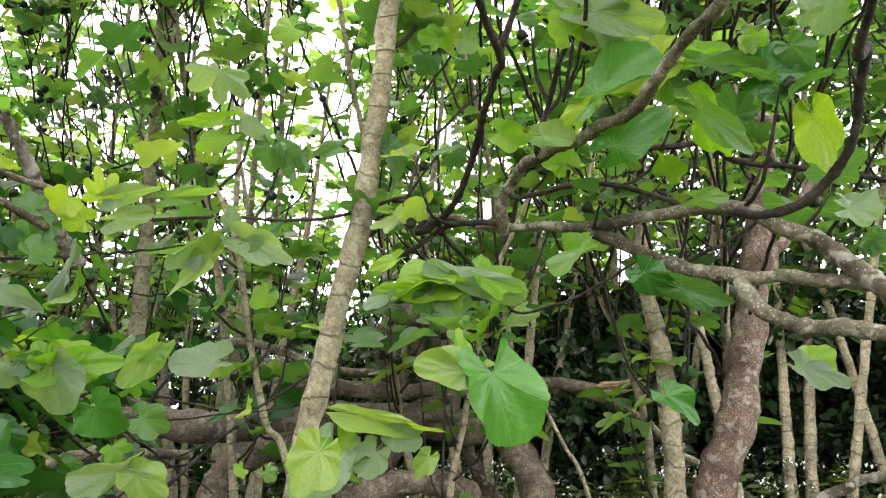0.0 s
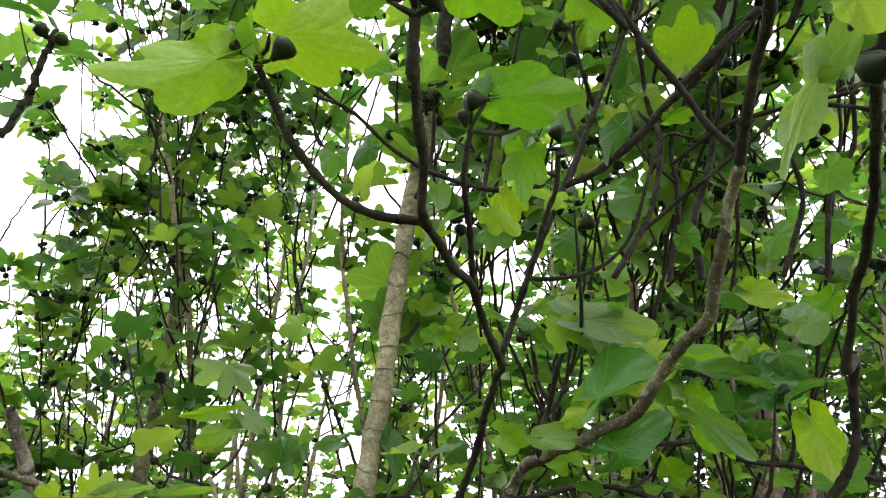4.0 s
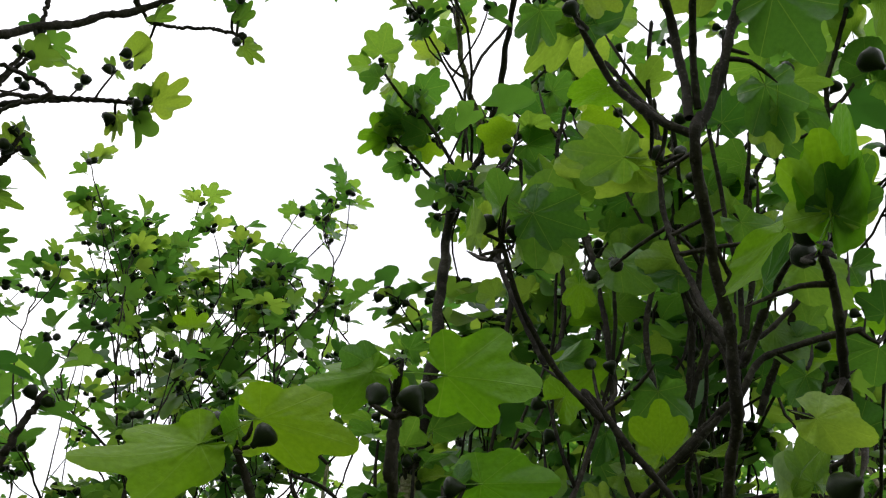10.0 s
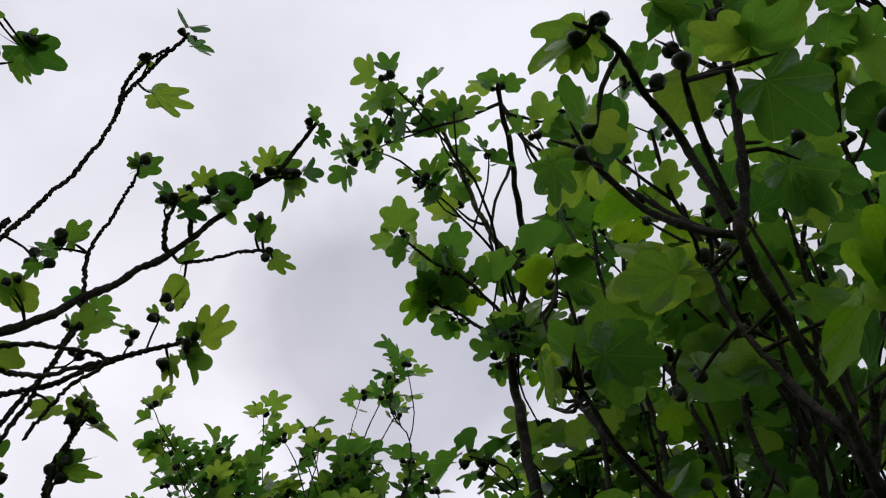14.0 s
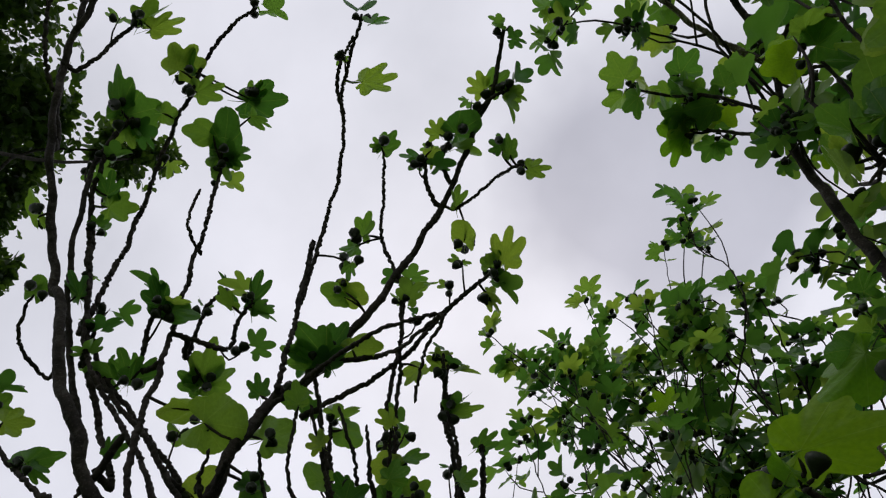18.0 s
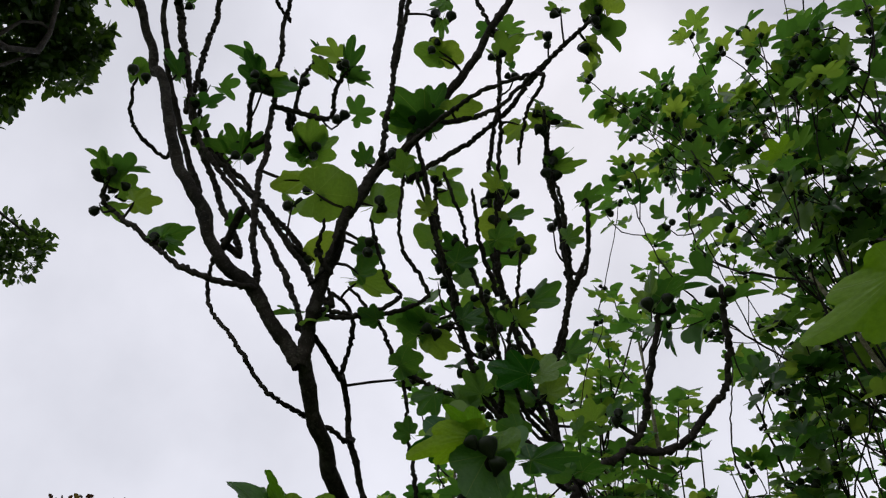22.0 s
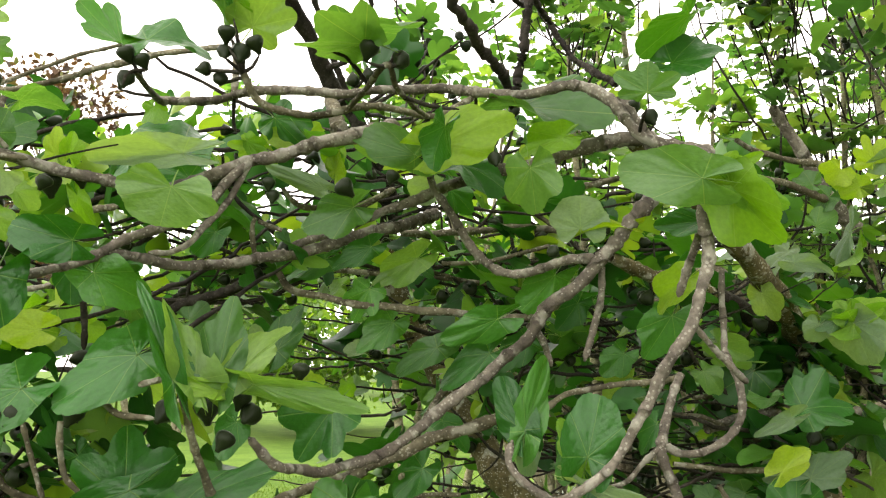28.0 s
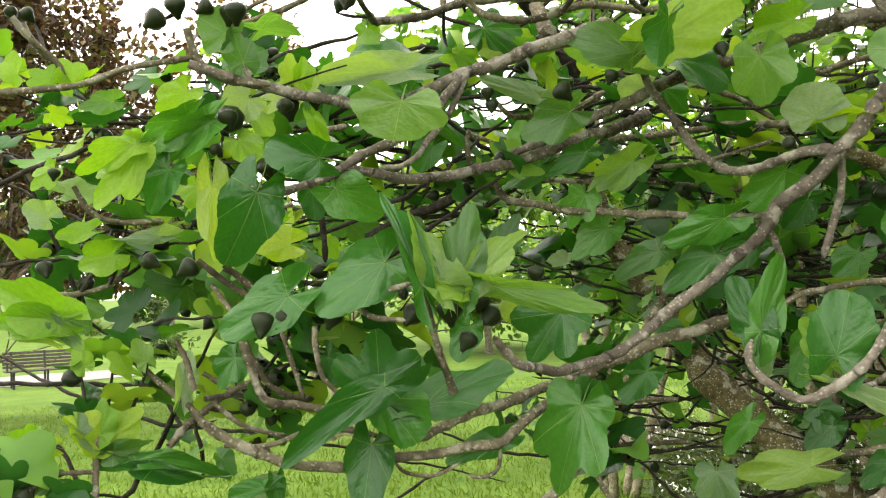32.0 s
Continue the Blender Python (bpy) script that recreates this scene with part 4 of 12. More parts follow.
t.leaf('hy', (-0.505, 1.874, 2.118), (-0.857, -0.096, -0.506), (0.153, -0.986, -0.072), 0.073, 0.55)
t.leaf('h', (-0.408, 1.906, 2.101), (-0.239, 0.244, -0.940), (-0.071, -0.970, -0.234), 0.059, 1.00)
t.leaf('h', (-0.359, 1.929, 2.065), (-0.282, -0.359, 0.890), (0.727, -0.686, -0.046), 0.082, 0.61)
t.leaf('h', (-0.253, 1.933, 2.110), (-0.970, -0.082, -0.229), (0.134, -0.967, -0.219), 0.067, 0.41)
t.leaf('h', (-0.345, 1.922, 2.093), (-0.329, 0.226, -0.917), (0.129, -0.951, -0.280), 0.042, 0.89)
t.leaf('h', (-0.137, 1.944, 2.113), (0.343, 0.296, -0.892), (0.841, -0.519, 0.151), 0.113, 0.36)
t.leaf('hy', (-0.347, 1.815, 2.351), (-0.954, -0.070, -0.292), (0.050, -0.996, 0.074), 0.052, 1.06)
t.leaf('hy', (-0.029, 1.856, 2.341), (-0.949, -0.163, 0.269), (0.065, -0.939, -0.339), 0.041, 1.13)
t.leaf('h', (-0.042, 1.872, 2.307), (-0.514, 0.336, -0.789), (0.161, -0.866, -0.474), 0.052, 0.89)
t.leaf('hy', (-0.016, 1.851, 2.352), (0.377, 0.408, -0.832), (-0.102, -0.874, -0.474), 0.034, 1.08)
t.leaf('o', (0.036, 1.856, 2.341), (0.862, 0.201, -0.465), (0.142, -0.977, -0.158), 0.038, 1.25)
t.leaf('od', (0.275, 1.516, 2.063), (0.785, -0.395, 0.477), (-0.584, -0.729, 0.356), 0.128, 0.57)
t.leaf('og', (0.260, 1.456, 2.198), (0.960, -0.100, -0.260), (-0.186, -0.925, -0.330), 0.134, 0.36)
t.leaf('od', (0.307, 1.542, 1.977), (0.834, -0.360, 0.419), (-0.193, -0.901, -0.389), 0.107, 0.53)
t.leaf('h', (0.176, 1.555, 2.002), (0.988, -0.151, 0.004), (-0.145, -0.935, 0.324), 0.086, 0.40)
t.leaf('h', (0.438, 1.457, 2.101), (0.944, -0.263, -0.200), (-0.271, -0.962, -0.014), 0.110, 0.22)
t.leaf('od', (0.541, 1.433, 2.069), (0.924, -0.348, -0.158), (-0.368, -0.921, -0.129), 0.081, 0.87)
t.leaf('h', (0.447, 1.487, 2.024), (0.727, -0.019, -0.686), (-0.337, -0.881, -0.332), 0.118, 0.33)
t.leaf('hy', (0.618, 1.432, 1.988), (0.317, 0.161, -0.935), (-0.231, -0.943, -0.241), 0.097, 0.56)
t.leaf('o', (0.248, 1.602, 1.793), (-0.868, 0.207, -0.450), (-0.468, -0.642, 0.607), 0.076, 0.43)
t.leaf('od', (0.357, 1.587, 1.751), (0.764, -0.102, -0.637), (-0.384, -0.865, -0.322), 0.067, 0.72)
t.leaf('h', (0.419, 1.575, 1.720), (0.896, -0.237, -0.374), (-0.331, -0.921, -0.208), 0.096, 0.41)
t.leaf('hy', (0.097, 1.560, 2.010), (0.950, 0.028, -0.310), (-0.073, -0.948, -0.310), 0.059, 0.66)
t.leaf('hy', (0.252, 1.527, 2.046), (-0.862, 0.295, -0.413), (-0.313, -0.949, -0.023), 0.056, 0.58)
t.leaf('hy', (0.217, 1.480, 2.167), (-0.578, -0.304, 0.758), (0.088, -0.946, -0.312), 0.054, 0.86)
t.leaf('h', (0.519, 1.417, 2.123), (-0.627, 0.524, -0.577), (-0.696, -0.709, 0.113), 0.025, 1.46)
t.leaf('hy', (0.526, 1.411, 2.130), (-0.177, 0.483, -0.858), (-0.232, -0.867, -0.440), 0.033, 0.88)
t.leaf('h', (0.297, 1.441, 2.211), (0.716, 0.193, -0.671), (-0.647, -0.176, -0.742), 0.028, 1.81)
t.leaf('h', (0.577, 1.401, 2.105), (0.659, 0.037, -0.752), (-0.343, -0.875, -0.343), 0.053, 0.82)
t.leaf('hg', (0.670, 1.454, 1.835), (0.888, -0.445, -0.116), (-0.357, -0.827, 0.435), 0.056, 0.65)
t.leaf('h', (0.443, 1.536, 1.877), (0.951, -0.298, -0.084), (-0.300, -0.825, -0.478), 0.057, 0.51)
t.leaf('o', (0.715, 1.442, 1.784), (-0.449, 0.404, -0.797), (-0.097, -0.909, -0.406), 0.032, 1.15)
t.leaf('og', (0.619, 1.361, 2.145), (0.658, 0.046, -0.752), (-0.320, -0.887, -0.334), 0.039, 1.15)
t.leaf('hg', (0.602, 1.524, 1.576), (0.871, -0.389, -0.299), (-0.078, -0.711, 0.699), 0.073, 0.63)
t.leaf('hd', (0.389, 1.599, 1.531), (0.784, -0.221, -0.580), (0.066, -0.899, 0.432), 0.068, 0.64)

t = Tree('fig_tree', (1.052, 1.277, 0.000), 'spreading fig tree with lichened arching limbs and unripe figs', 22, 'fig trees of the thicket')
spread = t
t.limb((1.052, 1.277, 0.000), (1.002, 1.277, 0.600), (1.032, 1.277, 1.100), (0.822, 1.347, 1.544), (0.702, 1.377, 1.664), r=(0.07, 0.028), name='trunk')
t.limb((-0.076, 1.947, 1.936), (0.009, 1.918, 1.935), (0.085, 1.903, 1.905), (0.206, 1.854, 1.898), (0.304, 1.780, 1.883), (0.352, 1.729, 1.882), (0.442, 1.644, 1.875), (0.526, 1.575, 1.869), (0.583, 1.520, 1.822), (0.632, 1.483, 1.788), (0.667, 1.432, 1.726), (0.702, 1.377, 1.664), r=(0.00749, 0.01622))
t.limb((0.304, 1.784, 1.869), (0.374, 1.736, 1.826), (0.448, 1.684, 1.781), (0.526, 1.600, 1.748), (0.607, 1.506, 1.722), (0.713, 1.390, 1.695), r=(0.0144, 0.0104))
t.limb((0.532, 1.589, 1.738), (0.550, 1.568, 1.684), (0.589, 1.523, 1.653), (0.631, 1.451, 1.638), (0.690, 1.366, 1.615), r=(0.0152, 0.0128))
t.limb((0.120, 1.889, 1.903), (0.121, 1.873, 1.892), (0.119, 1.830, 1.945), (0.143, 1.773, 1.992), (0.187, 1.661, 1.999), (0.267, 1.539, 2.007), (0.326, 1.438, 2.011), (0.353, 1.350, 2.044), (0.379, 1.281, 2.077), (0.387, 1.197, 2.078), (0.398, 1.109, 2.144), (0.400, 0.997, 2.213), r=(0.0126, 0.00822))
# Higher limbs switch to the shaded bark, a painted stand-in for backlight.
t.limb((0.400, 0.997, 2.213), (0.392, 0.877, 2.277), (0.386, 0.792, 2.296), (0.373, 0.702, 2.357), (0.340, 0.611, 2.412), (0.311, 0.498, 2.476), (0.355, 0.491, 2.556), (0.392, 0.428, 2.662), (0.430, 0.340, 2.788), (0.468, 0.244, 2.904), r=(0.00758, 0.00562), mat=M_SHADED)
t.limb((0.310, 0.502, 2.483), (0.276, 0.498, 2.509), (0.235, 0.489, 2.571), (0.209, 0.463, 2.611), (0.179, 0.423, 2.634), r=(0.00624, 0.00374), mat=M_SHADED)
t.limb((0.310, 0.490, 2.502), (0.312, 0.454, 2.588), (0.301, 0.412, 2.642), (0.256, 0.328, 2.629), (0.224, 0.267, 2.600), (0.195, 0.232, 2.583), r=(0.00624, 0.00437), mat=M_SHADED)
t.limb((0.325, 0.486, 2.522), (0.317, 0.426, 2.576), (0.311, 0.355, 2.604), (0.309, 0.320, 2.616), r=(0.00499, 0.00374), mat=M_SHADED)
t.limb((0.187, 1.661, 1.999), (0.174, 1.641, 2.000), (0.187, 1.596, 2.062), (0.206, 1.557, 2.126), (0.225, 1.501, 2.167), (0.256, 1.466, 2.182), r=(0.00562, 0.00437))
t.limb((-0.052, 1.939, 1.936), (-0.067, 1.905, 1.897), (-0.003, 1.849, 1.925), (0.039, 1.759, 1.988), (0.065, 1.654, 2.050), (0.087, 1.525, 2.101), (0.088, 1.398, 2.088), (0.060, 1.303, 2.107), (0.038, 1.204, 2.128), (0.004, 1.119, 2.119), (-0.030, 1.000, 2.120), (-0.032, 0.905, 2.151), (-0.043, 0.811, 2.185), (-0.037, 0.719, 2.207), r=(0.00749, 0.00587))
t.limb((-0.037, 0.719, 2.207), (-0.040, 0.725, 2.117), (-0.035, 0.678, 2.155), r=(0.00587, 0.00562))
t.limb((-0.035, 1.002, 2.118), (-0.107, 0.982, 2.121), (-0.163, 0.944, 2.144), (-0.199, 0.905, 2.168), (-0.213, 0.864, 2.197), (-0.237, 0.822, 2.236), r=(0.00624, 0.00437))
t.limb((0.038, 1.204, 2.128), (0.030, 1.105, 2.179), (0.021, 1.026, 2.224), (0.031, 0.972, 2.260), r=(0.00499, 0.00374))
t.limb((0.088, 1.398, 2.088), (0.129, 1.301, 2.191), (0.161, 1.205, 2.265), (0.172, 1.162, 2.291), (0.173, 1.126, 2.338), r=(0.00624, 0.00374))
t.limb((0.185, 1.160, 2.290), (0.254, 1.129, 2.312), (0.335, 1.060, 2.369), (0.394, 1.001, 2.407), (0.448, 0.936, 2.445), (0.347, 1.023, 2.373), (0.435, 0.938, 2.426), r=(0.00624, 0.00499), mat=M_SHADED)
t.limb((0.401, 0.990, 2.222), (0.354, 0.987, 2.285), (0.298, 0.946, 2.353), (0.228, 0.910, 2.438), (0.244, 0.911, 2.382), (0.179, 0.868, 2.442), (0.125, 0.791, 2.491), (0.093, 0.714, 2.539), r=(0.00562, 0.00374), mat=M_SHADED)
t.limb((0.189, 1.160, 2.289), (0.225, 1.132, 2.383), (0.264, 1.097, 2.474), (0.291, 1.056, 2.536), r=(0.00437, 0.00312), mat=M_SHADED)
t.limb((0.133, 1.287, 2.201), (0.148, 1.297, 2.194), (0.248, 1.312, 2.220), (0.317, 1.283, 2.282), (0.366, 1.207, 2.420), (0.420, 1.193, 2.415), r=(0.00374, 0.00312), mat=M_SHADED)
t.limb((0.523, 1.568, 1.859), (0.565, 1.522, 1.843), (0.615, 1.474, 1.860), (0.652, 1.421, 1.904), (0.657, 1.363, 1.961), (0.633, 1.283, 2.039), (0.594, 1.231, 2.011), (0.584, 1.154, 2.058), (0.555, 1.020, 2.100), (0.522, 0.919, 2.120), (0.475, 0.789, 2.142), (0.446, 0.651, 2.214), r=(0.00811, 0.00547))
t.limb((0.446, 0.651, 2.214), (0.430, 0.577, 2.258), (0.411, 0.537, 2.284), r=(0.00547, 0.00499), mat=M_SHADED)
t.limb((0.121, 1.861, 1.902), (0.071, 1.862, 1.909), (-0.004, 1.885, 1.902), (-0.068, 1.911, 1.869), (-0.135, 1.963, 1.843), r=(0.00624, 0.00499))
t.limb((0.129, 1.806, 1.965), (0.148, 1.805, 1.951), (0.246, 1.769, 1.965), (0.311, 1.738, 1.962), (0.403, 1.695, 1.926), (0.462, 1.636, 1.882), r=(0.00562, 0.00499))
t.limb((-0.761, 1.893, 1.926), (-0.643, 1.937, 1.939), (-0.518, 1.955, 1.946), (-0.390, 1.977, 1.944), (-0.283, 1.974, 1.950), (-0.189, 1.962, 1.967), (-0.096, 1.943, 1.989), (-0.062, 1.937, 1.940), r=(0.00374, 0.00374))
t.limb((0.463, 2.192, 2.186), (0.576, 2.165, 2.181), (0.670, 2.137, 2.177), (0.737, 2.128, 2.133), (0.862, 2.086, 2.104), (1.085, 1.993, 2.032), r=(0.00749, 0.00624))
t.limb((-0.122, 1.949, 1.983), (-0.103, 2.078, 2.025), (-0.071, 2.143, 2.164), (0.011, 2.162, 2.264), (0.095, 2.180, 2.351), r=(0.00437, 0.00374))
t.limb((0.102, 1.896, 1.904), (0.142, 2.030, 1.742), (0.248, 2.019, 1.747), (0.338, 1.999, 1.784), (0.440, 1.968, 1.845), r=(0.00312, 0.00312))
t.limb((-0.027, 1.931, 1.936), (-0.004, 2.008, 1.902), (0.064, 2.070, 1.837), (0.107, 2.132, 1.748), (0.128, 2.138, 1.678), (0.092, 2.144, 1.623), r=(0.00562, 0.00437))
t.limb((0.379, 0.740, 2.331), (0.394, 0.748, 2.334), (0.412, 0.705, 2.362), (0.426, 0.643, 2.376), (0.413, 0.557, 2.336), r=(0.00562, 0.00374), mat=M_SHADED)
t.limb((0.375, 0.715, 2.348), (0.374, 0.726, 2.363), (0.371, 0.752, 2.480), (0.357, 0.734, 2.626), (0.354, 0.683, 2.729), r=(0.00499, 0.00374), mat=M_SHADED)
t.limb((0.311, 0.498, 2.476), (0.292, 0.514, 2.532), (0.267, 0.510, 2.598), (0.228, 0.486, 2.672), r=(0.00437, 0.00312), mat=M_SHADED)
t.limb((0.314, 0.497, 2.475), (0.336, 0.477, 2.511), (0.352, 0.441, 2.566), r=(0.00562, 0.00374), mat=M_SHADED)
t.stalk((0.222, 1.509, 2.161), (0.219, 1.568, 2.239), 0.0029)
t.stalk((0.243, 1.481, 2.175), (0.249, 1.526, 2.260), 0.0029)
t.stalk((0.304, 1.784, 1.869), (0.368, 1.878, 1.884), 0.0030)
t.stalk((0.440, 1.968, 1.845), (0.476, 2.053, 1.861), 0.0029)
t.stalk((0.440, 1.968, 1.845), (0.503, 2.077, 1.810), 0.0030)
t.stalk((-0.096, 1.943, 1.989), (-0.004, 1.939, 2.112), 0.0031)
t.stalk((0.647, 1.461, 1.762), (0.688, 1.454, 1.798), 0.0027)
t.stalk((-0.237, 0.822, 2.236), (-0.211, 0.781, 2.236), 0.0027)
t.stalk((-0.237, 0.822, 2.236), (-0.282, 0.808, 2.279), 0.0028)
t.stalk((-0.234, 0.828, 2.230), (-0.220, 0.809, 2.212), 0.0026)
t.stalk((0.031, 0.972, 2.260), (0.020, 0.965, 2.298), 0.0027)
t.stalk((0.030, 0.979, 2.255), (0.113, 1.021, 2.299), 0.0029)
t.stalk((0.172, 1.152, 2.304), (0.090, 1.109, 2.272), 0.0029)
t.stalk((0.031, 0.972, 2.260), (0.034, 0.969, 2.299), 0.0027)
t.stalk((0.458, 0.710, 2.183), (0.414, 0.693, 2.155), 0.0027)
t.stalk((0.467, 0.749, 2.163), (0.415, 0.743, 2.110), 0.0028)
t.stalk((0.312, 1.080, 2.352), (0.292, 1.070, 2.371), 0.0026)
t.stalk((0.225, 1.501, 2.167), (0.243, 1.544, 2.209), 0.0027)
t.stalk((0.225, 1.501, 2.167), (0.168, 1.536, 2.238), 0.0029)
t.stalk((-0.037, 0.719, 2.207), (-0.031, 0.664, 2.230), 0.0027)
t.stalk((-0.037, 0.719, 2.207), (-0.049, 0.695, 2.233), 0.0026)
t.stalk((-0.037, 0.719, 2.207), (-0.036, 0.675, 2.220), 0.0027)
t.stalk((-0.038, 0.720, 2.194), (-0.031, 0.704, 2.198), 0.0026)
t.stalk((0.093, 0.714, 2.539), (0.097, 0.641, 2.548), 0.0028)
t.stalk((0.093, 0.714, 2.539), (0.110, 0.690, 2.578), 0.0027)
t.stalk((0.274, 0.511, 2.579), (0.298, 0.595, 2.590), 0.0029)
t.stalk((0.093, 0.714, 2.539), (0.089, 0.683, 2.527), 0.0026)
t.stalk((0.097, 0.725, 2.532), (0.061, 0.716, 2.505), 0.0027)
t.stalk((0.411, 0.537, 2.284), (0.377, 0.484, 2.197), 0.0029)
t.stalk((0.411, 0.537, 2.284), (0.361, 0.476, 2.211), 0.0029)
t.stalk((0.446, 0.651, 2.214), (0.359, 0.638, 2.150), 0.0029)
t.stalk((0.291, 1.056, 2.536), (0.366, 0.961, 2.558), 0.0030)
t.stalk((0.419, 0.594, 2.353), (0.448, 0.554, 2.444), 0.0029)
t.stalk((0.376, 0.455, 2.617), (0.448, 0.477, 2.596), 0.0028)
t.stalk((0.355, 0.690, 2.715), (0.403, 0.606, 2.674), 0.0029)
t.stalk((0.357, 0.734, 2.626), (0.431, 0.820, 2.655), 0.0030)
t.stalk((0.359, 0.736, 2.605), (0.431, 0.687, 2.613), 0.0029)
t.stalk((0.291, 1.056, 2.536), (0.198, 1.066, 2.652), 0.0031)
t.stalk((0.363, 0.742, 2.563), (0.507, 0.711, 2.566), 0.0031)
t.stalk((0.471, 0.769, 2.152), (0.416, 0.764, 2.135), 0.0027)
t.stalk((0.463, 0.730, 2.173), (0.425, 0.742, 2.162), 0.0027)
t.stalk((0.292, 0.514, 2.532), (0.283, 0.557, 2.513), 0.0027)
t.stalk((0.093, 0.714, 2.539), (0.091, 0.625, 2.502), 0.0029)
t.stalk((0.310, 0.335, 2.611), (0.344, 0.314, 2.545), 0.0028)
t.stalk((0.310, 0.335, 2.611), (0.394, 0.303, 2.525), 0.0030)
t.stalk((0.179, 0.423, 2.634), (0.118, 0.348, 2.553), 0.0030)
t.stalk((0.195, 0.232, 2.583), (0.200, 0.224, 2.576), 0.0025)
t.stalk((0.195, 0.232, 2.583), (0.174, 0.219, 2.581), 0.0026)
t.stalk((0.179, 0.423, 2.634), (0.159, 0.357, 2.637), 0.0028)
t.stalk((0.408, 0.390, 2.716), (0.376, 0.333, 2.686), 0.0028)
t.stalk((0.408, 0.390, 2.716), (0.401, 0.340, 2.678), 0.0028)
t.stalk((0.381, 0.446, 2.632), (0.416, 0.455, 2.636), 0.0026)
t.stalk((0.411, 0.537, 2.284), (0.358, 0.490, 2.199), 0.0029)
t.stalk((0.411, 0.537, 2.284), (0.435, 0.431, 2.263), 0.0029)
t.stalk((0.424, 0.565, 2.265), (0.340, 0.602, 2.266), 0.0029)
t.stalk((0.102, 0.736, 2.525), (0.090, 0.805, 2.631), 0.0030)
t.stalk((0.093, 0.714, 2.539), (0.047, 0.801, 2.634), 0.0030)
t.stalk((0.357, 0.734, 2.626), (0.434, 0.838, 2.648), 0.0030)
t.stalk((-0.237, 0.822, 2.236), (-0.257, 0.797, 2.231), 0.0026)
t.stalk((-0.234, 0.828, 2.230), (-0.212, 0.810, 2.222), 0.0026)
t.stalk((0.031, 0.972, 2.260), (0.052, 0.950, 2.285), 0.0027)
t.stalk((0.173, 1.126, 2.338), (0.135, 1.124, 2.333), 0.0027)
t.stalk((-0.035, 0.678, 2.155), (-0.060, 0.661, 2.157), 0.0026)
t.stalk((-0.035, 0.678, 2.155), (-0.009, 0.666, 2.149), 0.0026)
t.stalk((-0.035, 0.678, 2.155), (-0.005, 0.669, 2.170), 0.0026)
t.stalk((0.093, 0.714, 2.539), (0.066, 0.703, 2.541), 0.0026)
t.stalk((0.093, 0.714, 2.539), (0.113, 0.712, 2.536), 0.0026)
t.stalk((0.354, 0.683, 2.729), (0.388, 0.654, 2.721), 0.0027)
t.stalk((0.411, 0.537, 2.284), (0.402, 0.506, 2.267), 0.0026)
t.stalk((0.454, 0.690, 2.193), (0.407, 0.651, 2.076), 0.0030)
t.stalk((0.291, 1.056, 2.536), (0.288, 1.056, 2.643), 0.0029)
t.stalk((0.291, 1.056, 2.536), (0.325, 1.066, 2.638), 0.0029)
t.stalk((0.229, 0.276, 2.604), (0.174, 0.336, 2.532), 0.0029)
t.stalk((0.179, 0.423, 2.634), (0.157, 0.379, 2.538), 0.0029)
t.stalk((0.195, 0.232, 2.583), (0.172, 0.251, 2.579), 0.0026)
t.stalk((0.195, 0.232, 2.583), (0.204, 0.213, 2.555), 0.0026)
t.stalk((0.263, 0.340, 2.631), (0.279, 0.336, 2.610), 0.0026)
t.stalk((0.357, 0.734, 2.626), (0.296, 0.853, 2.675), 0.0031)
# Larger leaves below 2.5 m mostly take the y tone, painting in backlight.
t.leaf('ty', (0.061, 1.628, 1.756), (1.041, -0.021, -0.486), (0.318, -0.699, 0.639), 0.082, 0.97)
t.leaf('hy', (-0.024, 1.629, 1.751), (-1.133, 0.047, -0.188), (-0.148, -0.526, 0.837), 0.092, 0.97)
t.leaf('h', (-0.003, 1.633, 1.730), (0.495, -0.150, -1.027), (-0.019, 0.990, 0.141), 0.053, 0.92)
t.leaf('h', (-0.169, 1.234, 1.453), (-0.519, -0.211, -1.004), (0.012, -0.992, 0.129), 0.063, 0.83)
t.leaf('hy', (0.417, 1.643, 2.208), (-0.902, 0.331, -0.632), (0.280, 0.889, 0.362), 0.118, 0.78)
t.leaf('hg', (0.277, 1.548, 2.235), (1.115, -0.115, -0.255), (0.050, -0.837, 0.544), 0.121, 0.97)
t.leaf('hy', (0.235, 1.549, 2.248), (-0.685, 0.672, -0.633), (0.253, 0.895, 0.367), 0.057, 0.92)
t.leaf('hy', (0.499, 1.632, 2.178), (1.042, -0.411, -0.260), (0.137, -0.156, 0.969), 0.104, 0.97)
t.leaf('hy', (0.834, 1.998, 2.366), (0.258, 0.554, -0.973), (0.565, 0.731, 0.382), 0.074, 1.10)
t.leaf('hy', (0.533, 1.755, 2.128), (0.785, -0.122, -0.830), (0.674, 0.032, 0.727), 0.116, 0.97)
t.leaf('ty', (0.740, 1.687, 2.088), (0.369, 0.359, -1.027), (-0.372, 0.919, 0.105), 0.094, 0.97)
t.leaf('hy', (0.476, 1.777, 2.115), (-1.044, 0.462, -0.131), (-0.345, -0.744, 0.568), 0.110, 0.97)
t.leaf('hy', (0.322, 1.884, 1.868), (-0.934, 0.336, -0.580), (-0.563, -0.524, 0.639), 0.099, 0.97)
t.leaf('h', (0.488, 2.062, 1.837), (0.438, 0.061, -1.061), (0.228, 0.961, 0.159), 0.057, 1.20)
t.leaf('hy', (0.551, 2.051, 1.798), (0.995, -0.318, -0.480), (0.137, -0.740, 0.655), 0.109, 0.97)
